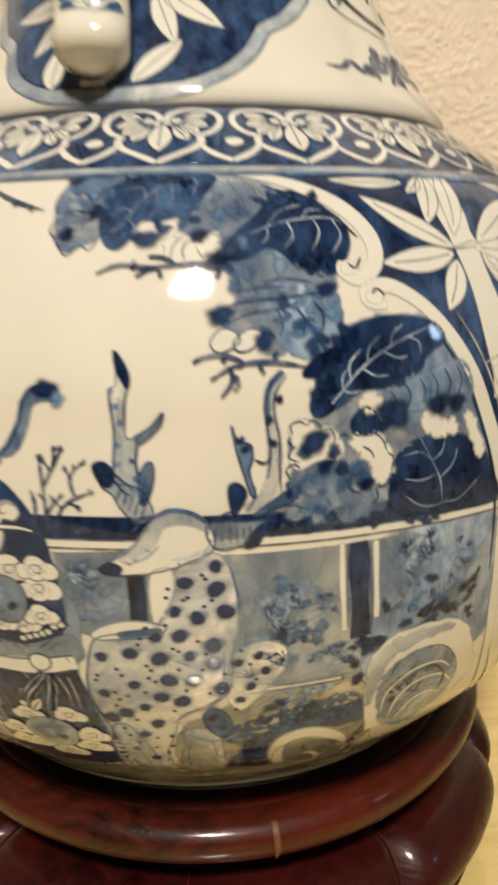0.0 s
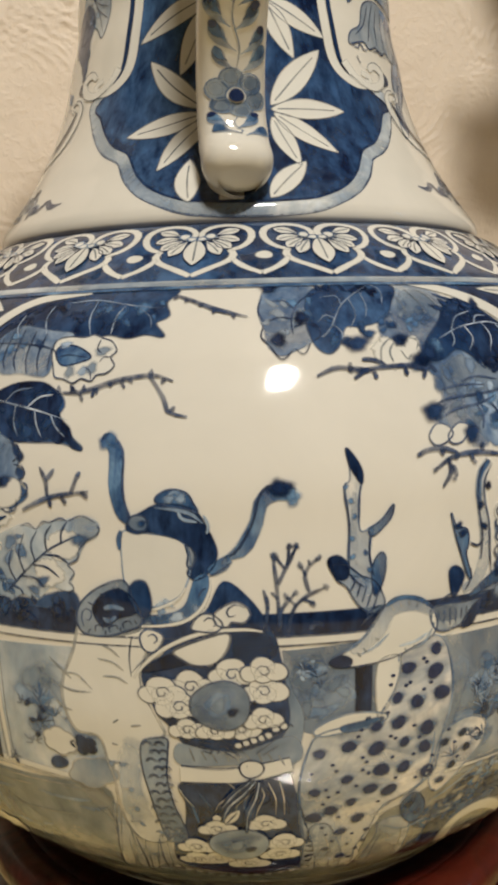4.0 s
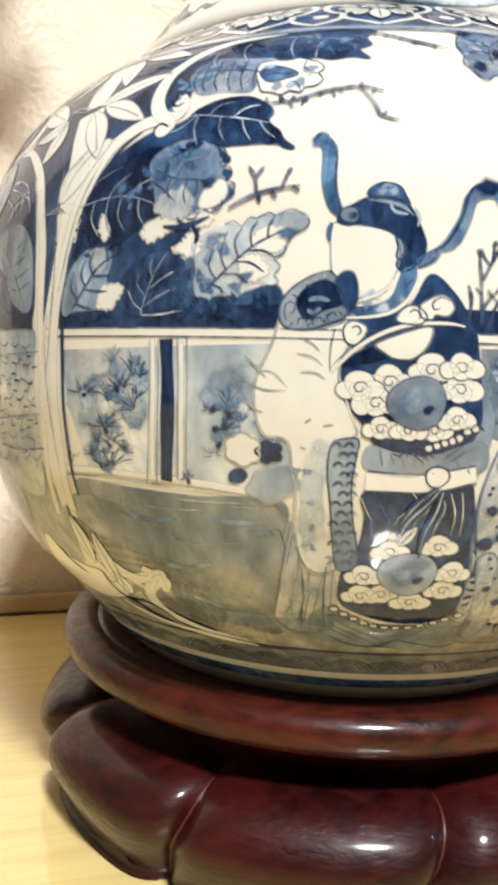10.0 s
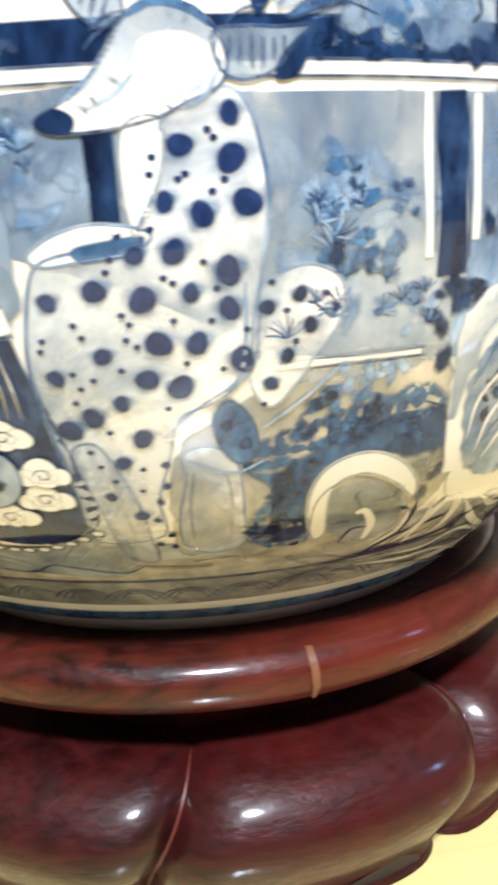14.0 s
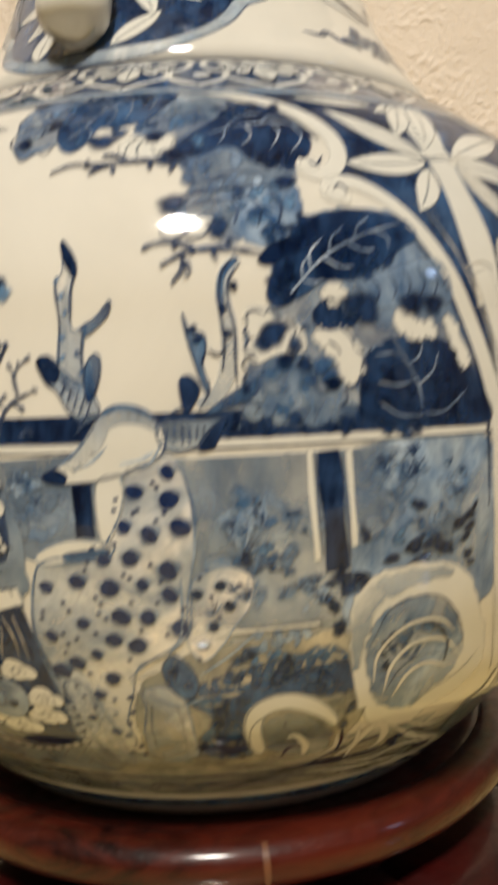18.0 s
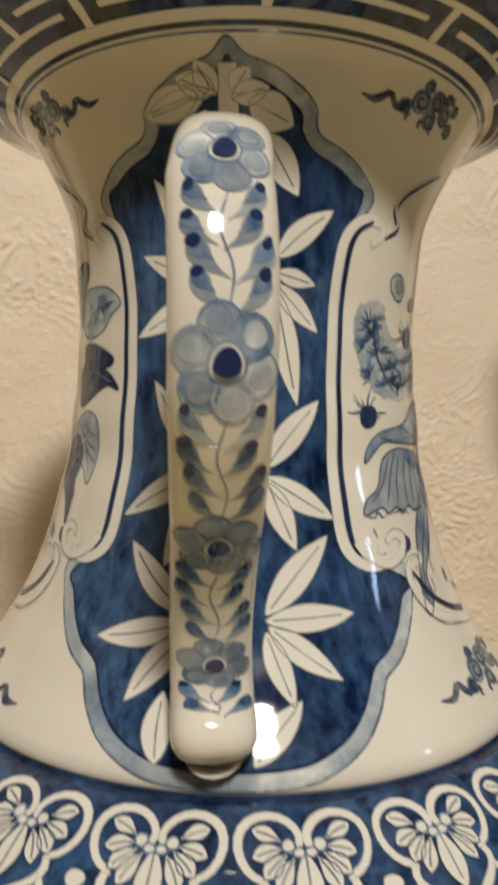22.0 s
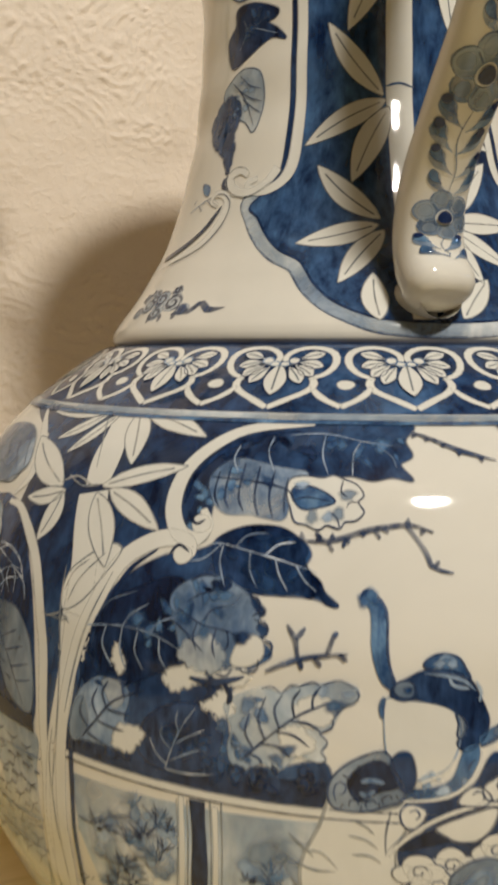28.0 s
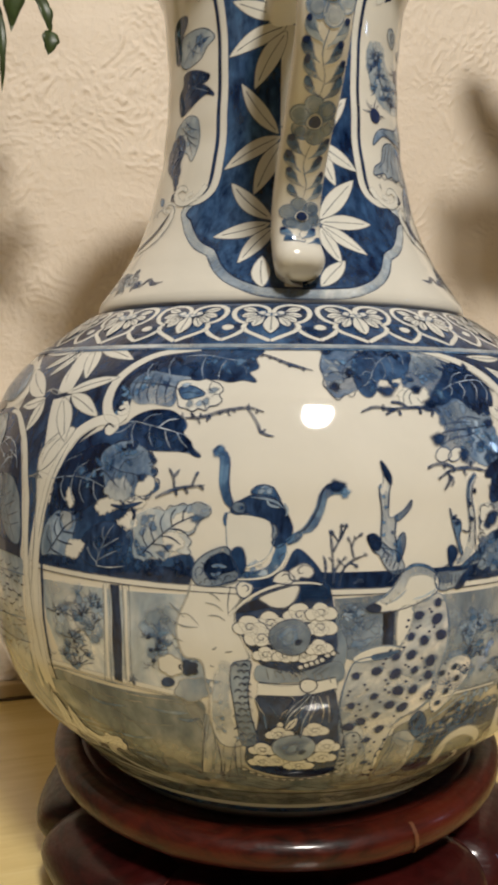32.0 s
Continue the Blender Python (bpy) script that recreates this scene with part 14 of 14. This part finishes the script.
stroke("painted_needle", "mid", 4, 0.7, [(53.62, 0.516), (53.72, 0.5174), (54.49, 0.5188)], (0.9, 0.2))
stroke("painted_needle", "mid", 4, 0.7, [(53.1, 0.5159), (50.76, 0.5173), (49.79, 0.5188)], (0.9, 0.2))
stroke("painted_needle", "mid", 4, 0.7, [(52.85, 0.5157), (50.12, 0.5163), (48.55, 0.5172)], (0.9, 0.2))
stroke("painted_needle", "mid", 4, 0.7, [(52.71, 0.5156), (50.64, 0.5157), (49.17, 0.5161)], (0.9, 0.2))
stroke("painted_needle", "mid", 4, 0.7, [(52.52, 0.5153), (48.41, 0.5143), (45.59, 0.514)], (0.9, 0.2))
stroke("painted_needle", "mid", 4, 0.7, [(52.52, 0.5153), (48.36, 0.5138), (45.42, 0.5132)], (0.9, 0.2))
stroke("painted_sprig", "line", 5, 1, [(31.42, 0.5309), (30.8, 0.5226), (32.45, 0.5147), (36.59, 0.5073), (42.64, 0.5011)], (0.4, 0.3))
region("painted_spot", "spot", 6, [(24.5, 0.4948), (27, 0.4968), (30.3, 0.4957), (30.3, 0.4915), (27.5, 0.489), (24.7, 0.4903)], True, "", 0.5, 0.5)
stroke("painted_needle", "line", 5, 0.6, [(28.42, 0.4966), (29.17, 0.4982), (31.27, 0.5006)], (0.9, 0.2))
stroke("painted_needle", "line", 5, 0.6, [(27.54, 0.4968), (27.99, 0.5001), (29.46, 0.504)], (0.9, 0.2))
stroke("painted_needle", "line", 5, 0.6, [(27.33, 0.4968), (27.3, 0.4984), (28.14, 0.5012)], (0.9, 0.2))
stroke("painted_needle", "line", 5, 0.6, [(26.12, 0.4965), (25.58, 0.4973), (25.15, 0.4995)], (0.9, 0.2))
stroke("painted_needle", "line", 5, 0.6, [(25.56, 0.4961), (23.66, 0.4981), (22.14, 0.5011)], (0.9, 0.2))
stroke("painted_needle", "line", 5, 0.6, [(25.24, 0.4958), (23.53, 0.4969), (21.82, 0.4992)], (0.9, 0.2))
stroke("painted_needle", "line", 5, 0.6, [(24.56, 0.4946), (23.84, 0.4945), (22.03, 0.495)], (0.9, 0.2))
stroke("painted_needle", "line", 5, 0.6, [(24.48, 0.4943), (22.16, 0.4939), (19.29, 0.4944)], (0.9, 0.2))
stroke("painted_needle", "line", 5, 0.6, [(30.41, 0.4928), (30.78, 0.4929), (32.56, 0.4924)], (0.9, 0.2))
stroke("painted_needle", "line", 5, 0.6, [(30.63, 0.4937), (32.51, 0.4943), (35.79, 0.4945)], (0.9, 0.2))
stroke("painted_needle", "line", 5, 0.6, [(30.63, 0.4938), (31.45, 0.4942), (33.91, 0.4945)], (0.9, 0.2))
region("painted_spot", "spot", 6, [(48.4, 0.5261), (53.7, 0.5288), (55.9, 0.5251), (52.5, 0.5206), (48.2, 0.5211)], True, "", 0.5, 0.5)
stroke("painted_needle", "line", 5, 0.5, [(53.82, 0.5278), (58.36, 0.5312), (68.47, 0.5363)], (0.9, 0.2))
stroke("painted_needle", "line", 5, 0.5, [(52.26, 0.5278), (52.63, 0.529), (54.56, 0.5313)], (0.9, 0.2))
stroke("painted_needle", "line", 5, 0.5, [(51.6, 0.5277), (51.58, 0.529), (52.77, 0.5313)], (0.9, 0.2))
stroke("painted_needle", "line", 5, 0.5, [(49.57, 0.527), (47.09, 0.5286), (45.61, 0.531)], (0.9, 0.2))
stroke("painted_needle", "line", 5, 0.5, [(48.6, 0.5264), (46.42, 0.5267), (44.31, 0.5278)], (0.9, 0.2))
stroke("painted_needle", "line", 5, 0.5, [(48.06, 0.5259), (46.6, 0.5257), (44.39, 0.5262)], (0.9, 0.2))
stroke("painted_needle", "line", 5, 0.5, [(47.58, 0.5247), (43.64, 0.5231), (39.66, 0.5222)], (0.9, 0.2))
stroke("painted_needle", "line", 5, 0.5, [(47.7, 0.5243), (44.49, 0.5225), (40.75, 0.5211)], (0.9, 0.2))
region("painted_oval", "pale", 4, [(38.4, 0.5449), (41.5, 0.5472), (45.5, 0.5461), (47, 0.542), (45, 0.5376), (41.1, 0.5381), (38.3, 0.5413)], True, "line", 0.6, 0.4)
region("painted_oval", "tint", 5, [(40.8, 0.5437), (43.8, 0.5446), (44.9, 0.5417), (42.6, 0.5402)], True, "line", 0.4, 0.3)
region("painted_oval", "pale", 4, [(51.9, 0.5386), (55.4, 0.5407), (58.5, 0.5392), (57, 0.536), (52.6, 0.5359)], True, "line", 0.5, 0.3)
stroke("painted_fold", "wash", 3, 1, [(57.35, 0.5518), (58.93, 0.5415), (67.88, 0.5335)], (0.4, 0.3))
stroke("painted_fold", "wash", 3, 1, [(63.15, 0.5364), (64.86, 0.5279)], (0.4, 0.3))
region("painted_patch", "wash", 4, [(25.3, 0.4761), (27.1, 0.4825), (32.4, 0.4873), (44.6, 0.4905), (53.8, 0.4979), (67, 0.4993), (66.9, 0.4878), (60.2, 0.4828), (45.1, 0.4832), (34.1, 0.4838), (29.1, 0.4798)], True, "line", 0.7, 0.6)
region("painted_wash", "pale", 5, [(33.6, 0.4866), (44.6, 0.49), (55.5, 0.496), (57.7, 0.4897), (44.5, 0.4853)], True, "", 0.7, 1)
stroke("painted_fold", "line", 7, 0.6, [(41.48, 0.4901), (48.76, 0.487), (57.44, 0.484)], (0.5, 0.2))
stroke("painted_fold", "line", 7, 0.6, [(49.56, 0.4948), (53.26, 0.49), (60.28, 0.4867)], (0.5, 0.2))
stroke("painted_fold", "line", 7, 0.6, [(31.29, 0.4855), (35.99, 0.4844), (41.39, 0.4831)], (0.5, 0.2))
region("painted_patch", "pale", 5, [(32.5, 0.4773), (38.6, 0.481), (46.5, 0.4808), (54.6, 0.4775), (50.2, 0.4602), (44.1, 0.4581), (41.1, 0.46), (37.5, 0.4577), (35.1, 0.46), (31.3, 0.4581), (28.8, 0.4604), (22.6, 0.458), (23.8, 0.4631), (28.8, 0.4676)], True, "line", 0.7, 0.5)
region("painted_wash", "mid", 6, [(44.4, 0.4799), (52.8, 0.4786), (54.2, 0.4734), (47.8, 0.4749)], True, "", 0.7, 0.8)
stroke("painted_fold", "line", 7, 0.7, [(35.37, 0.4781), (31.07, 0.4688), (25.56, 0.4622)], (0.4, 0.2))
stroke("painted_fold", "line", 7, 0.7, [(38.52, 0.4797), (33.99, 0.4691), (31.23, 0.4606)], (0.4, 0.2))
stroke("painted_fold", "line", 7, 0.7, [(41.31, 0.4797), (37.43, 0.4694), (36.15, 0.4609)], (0.4, 0.2))
stroke("painted_fold", "line", 7, 0.7, [(44.32, 0.4788), (41.86, 0.4699), (40.77, 0.4612)], (0.4, 0.2))
stroke("painted_fold", "line", 7, 0.7, [(48.32, 0.4771), (45.66, 0.4681), (44.68, 0.4605)], (0.4, 0.2))
stroke("painted_fold", "line", 7, 0.7, [(51.14, 0.4753), (49.28, 0.4663), (48.87, 0.4608)], (0.4, 0.2))
stroke("painted_curl", "line", 6, 0.8, [(22.65, 0.458), (25.76, 0.4569), (27.09, 0.4591), (28.75, 0.4567), (30.49, 0.458)], (0.5, 0.3))
stroke("painted_curl", "line", 6, 0.8, [(24.71, 0.4537), (25.74, 0.4501)], (0.5, 0.3))
stroke("painted_curl", "line", 6, 0.8, [(32.97, 0.4578), (37.24, 0.4589), (41, 0.457)], (0.5, 0.3))
region("painted_patch", "wash", 4, [(61.8, 0.4812), (52.9, 0.4511), (42.7, 0.4361), (42.1, 0.4278), (38.3, 0.4221), (36.9, 0.4251), (39.8, 0.4382), (42.9, 0.4508), (49.2, 0.4619)], True, "line", 0.7, 0.8)
stroke("painted_fold", "line", 6, 0.7, [(58.67, 0.4671), (49.55, 0.4532), (42.56, 0.4402), (38.81, 0.428)], (0.5, 0.2))
stroke("painted_fold", "line", 6, 0.7, [(59.72, 0.4627), (51.07, 0.4489), (43.67, 0.4371)], (0.5, 0.2))
stroke("painted_fold", "line", 6, 0.7, [(52.8, 0.4489), (46.72, 0.4402), (46.49, 0.4339)], (0.5, 0.2))
stroke("painted_fold", "line", 6, 0.7, [(43.57, 0.434), (44.06, 0.4298), (40.41, 0.4249)], (0.5, 0.2))
scatter("mid", 5, (55.7, 0.4624), 2, 8, 5, 2, 815)
stroke("painted_sprig", "dark", 6, 2.4, [(54.48, 0.4344), (54.35, 0.4292)], (0.8, 0.5))
stroke("painted_sprig", "dark", 6, 2.4, [(59.9, 0.4277), (62.86, 0.4241)], (0.8, 0.5))
stroke("painted_scroll", "white", 6, 3.6, [(18.99, 0.4498), (22.38, 0.4436), (28, 0.441), (33.16, 0.4439), (35, 0.4488), (31.59, 0.4511), (28.41, 0.4482)], (1, 0.7))
stroke("painted_scroll_line", "hair", 8, 0.5, [(20.37, 0.4444), (25.24, 0.4401), (30, 0.4398), (35.2, 0.4435), (36.83, 0.4489), (33.47, 0.4525), (29.65, 0.4515), (27.66, 0.4482)], (0.5, 0.4))
region("painted_patch", "dark", 5, [(34.6, 0.4488), (37.8, 0.4489), (38, 0.4456), (35.3, 0.4439), (33.4, 0.4451)], True, "", 0.5, 0.4)
stroke("painted_scroll", "white", 5, 3.4, [(37.8, 0.4378), (41.1, 0.4406), (39.28, 0.4431), (35.61, 0.4415), (34, 0.4366), (35.92, 0.4285), (41.06, 0.4211), (52.56, 0.4166)], (0.6, 1))
stroke("painted_scroll", "dark", 7, 2.4, [(35.9, 0.4374), (40.82, 0.4283), (48.33, 0.4221), (57.87, 0.4185)], (0.3, 1))
stroke("painted_scroll_line", "line", 8, 0.5, [(37.8, 0.4378), (40.45, 0.4402), (38.68, 0.4427), (35.17, 0.4414), (32.7, 0.4362), (34.63, 0.427), (40.81, 0.4187), (51.1, 0.4152), (63.67, 0.4124)], (0.5, 0.8))
stroke("painted_scroll", "white", 6, 3.6, [(-47.79, 0.4498), (-51.18, 0.4436), (-56.8, 0.441), (-61.96, 0.4439), (-63.8, 0.4488), (-60.39, 0.4511), (-57.21, 0.4482)], (1, 0.7))
stroke("painted_scroll_line", "hair", 8, 0.5, [(-49.17, 0.4444), (-54.04, 0.4401), (-58.8, 0.4398), (-64, 0.4435), (-65.63, 0.4489), (-62.27, 0.4525), (-58.45, 0.4515), (-56.46, 0.4482)], (0.5, 0.4))
region("painted_patch", "dark", 5, [(-63.4, 0.4488), (-66.6, 0.4489), (-66.8, 0.4456), (-64.1, 0.4439), (-62.2, 0.4451)], True, "", 0.5, 0.4)
stroke("painted_scroll", "white", 5, 3.4, [(-66.6, 0.4378), (-69.9, 0.4406), (-68.08, 0.4431), (-64.41, 0.4415), (-62.8, 0.4366), (-64.72, 0.4285), (-69.86, 0.4211), (-81.36, 0.4166)], (0.6, 1))
stroke("painted_scroll", "dark", 7, 2.4, [(-64.7, 0.4374), (-69.62, 0.4283), (-77.13, 0.4221), (-86.67, 0.4185)], (0.3, 1))
stroke("painted_scroll_line", "line", 8, 0.5, [(-66.6, 0.4378), (-69.25, 0.4402), (-67.48, 0.4427), (-63.97, 0.4414), (-61.5, 0.4362), (-63.43, 0.427), (-69.61, 0.4187), (-79.9, 0.4152), (-92.47, 0.4124)], (0.5, 0.8))

# small clouds
cloud_scroll((43.5, 0.4012), 2.3, -1)
cloud_scroll((-66.5, 0.3972), 2.3, 1)
cloud_scroll((30.5, 0.6018), 2, -1)
cloud_scroll((-60.8, 0.6018), 2, 1)

# rim border
hoop("painted_rim_ground", "dark", 1, 0.6148, 0.6232)
hoop("painted_rim_line", "dark", 1, 0.6244, 0.6262)
hoop("painted_rim_line", "dark", 1, 0.6115, 0.6126)
hoop("painted_rim_line", "mid", 1, 0.6102, 0.6108)


def key_piece(p0, p1, w):
    stroke("painted_key", "white", 2, w, [p0, ((p0[0] + p1[0]) / 2, (p0[1] + p1[1]) / 2), p1], (1, 1))


for i in range(-2, 5):
    a = -23.5 + 32.73 * i
    key_piece((a, 0.6234), (a - 0.2, 0.6178), 3.4)
    key_piece((a - 12.6, 0.6177), (a + 12.6, 0.6177), 2.2)
    b = a + 16.4
    key_piece((b, 0.6146), (b, 0.6205), 3.4)
    key_piece((b - 12.6, 0.6206), (b + 12.6, 0.6206), 2.2)



# ---- trailing plants on the wall ----
def plant_leaf(base, tip, width, parent, mat, seed):
    """A thin folded leaf with a few pointed teeth and a drooping tip."""
    rnd = random.Random(seed)
    b, t = Vector(base), Vector(tip)
    d = t - b
    ln = d.length
    d.normalize()
    side = d.cross(Vector((0.25, -1, 0.15))).normalized()
    up = side.cross(d)
    n = 13
    verts = []
    for i in range(n):
        u = i / (n - 1)
        h = width * 0.5 * math.sin(math.pi * u ** 0.8) ** 0.8 * (1 + 0.28 * abs(math.sin(u * 8.5 + seed))) * (1 - 0.15 * u)
        c = b + d * ln * u + up * ln * 0.14 * math.sin(math.pi * u)
        for k in (-1, -0.5, 0, 0.5, 1):
            verts.append(c + side * h * k * rnd.uniform(0.92, 1.08) + up * abs(k) * h * 0.35)
    m = len(verts)
    verts += [v - up * 0.0005 for v in verts]
    f = grid_faces(5, n)
    f += [tuple(m + i for i in reversed(q)) for q in grid_faces(5, n)]
    ring = [5 * j for j in range(n)] + [5 * (n - 1) + k for k in range(1, 5)] + [5 * j + 4 for j in range(n - 2, -1, -1)] + [3, 2, 1]
    for i in range(len(ring)):
        a, c = ring[i], ring[(i + 1) % len(ring)]
        f.append((a, c, m + c, m + a))
    return mesh_object("leaf", verts, f, mat, parent)


def vine_stem(pts, r, parent):
    q = catmull(pts, 26)
    verts = []
    for i, p in enumerate(q):
        d = Vector(q[min(i + 1, 25)] - q[max(i - 1, 0)]).normalized()
        a = d.orthogonal().normalized()
        b = d.cross(a)
        for k in range(8):
            w = k * math.pi / 4
            verts.append(Vector(p) + (a * math.cos(w) + b * math.sin(w)) * r * (1 - 0.5 * i / 25))
    return mesh_object("stem", verts, grid_faces(8, 26, True), LEAF_GREEN, parent)


def trailing_plant(label, stem, leaves, seed):
    root = tagged(new("trailing_plant"), label, "plant", "plants trailing down the wall")
    vine_stem(stem, 0.0022, root)
    for i, (b, t, w) in enumerate(leaves):
        plant_leaf(b, t, w, root, LEAF_TIP if i % 4 == 3 else LEAF_GREEN, seed + i)
    return root


trailing_plant("dark green trailing plant hanging beside the vase's neck", [(-0.205, WALL_Y - 0.001, 0.79), (-0.190, 0.20, 0.77), (-0.172, 0.11, 0.72), (-0.160, 0.085, 0.64), (-0.150, 0.085, 0.606)],
               [((-0.1500, 0.085, 0.606), (-0.1405, 0.083, 0.5790), 0.008), ((-0.1410, 0.083, 0.582), (-0.1425, 0.082, 0.5655), 0.0105), ((-0.168, 0.088, 0.630), (-0.1668, 0.085, 0.5790), 0.016),
                ((-0.172, 0.088, 0.640), (-0.186, 0.085, 0.588), 0.020), ((-0.176, 0.09, 0.60), (-0.1735, 0.086, 0.5385), 0.005), ((-0.162, 0.09, 0.66), (-0.145, 0.08, 0.622), 0.018),
                ((-0.17, 0.10, 0.70), (-0.20, 0.085, 0.655), 0.022), ((-0.185, 0.12, 0.64), (-0.205, 0.10, 0.575), 0.022)], 3)
SPRAY = []
_r = random.Random(8)
for i in range(34):
    x, z = 0.245 + 0.16 * _r.random(), 0.655 + 0.15 * _r.random()
    if x < 0.275 and z > 0.72:
        continue
    a = _r.uniform(-1.2, 1.2)
    SPRAY.append(((x + 0.012 * math.sin(a), 0.05 + 0.04 * _r.random(), z + 0.028), (x - 0.016 * math.sin(a), 0.035, z - 0.022), _r.uniform(0.016, 0.026)))
trailing_plant("dense dark green trailing plant on the wall", [(0.36, WALL_Y - 0.001, 0.79), (0.34, 0.18, 0.80), (0.32, 0.09, 0.80), (0.30, 0.06, 0.72), (0.275, 0.05, 0.67)], SPRAY, 40)
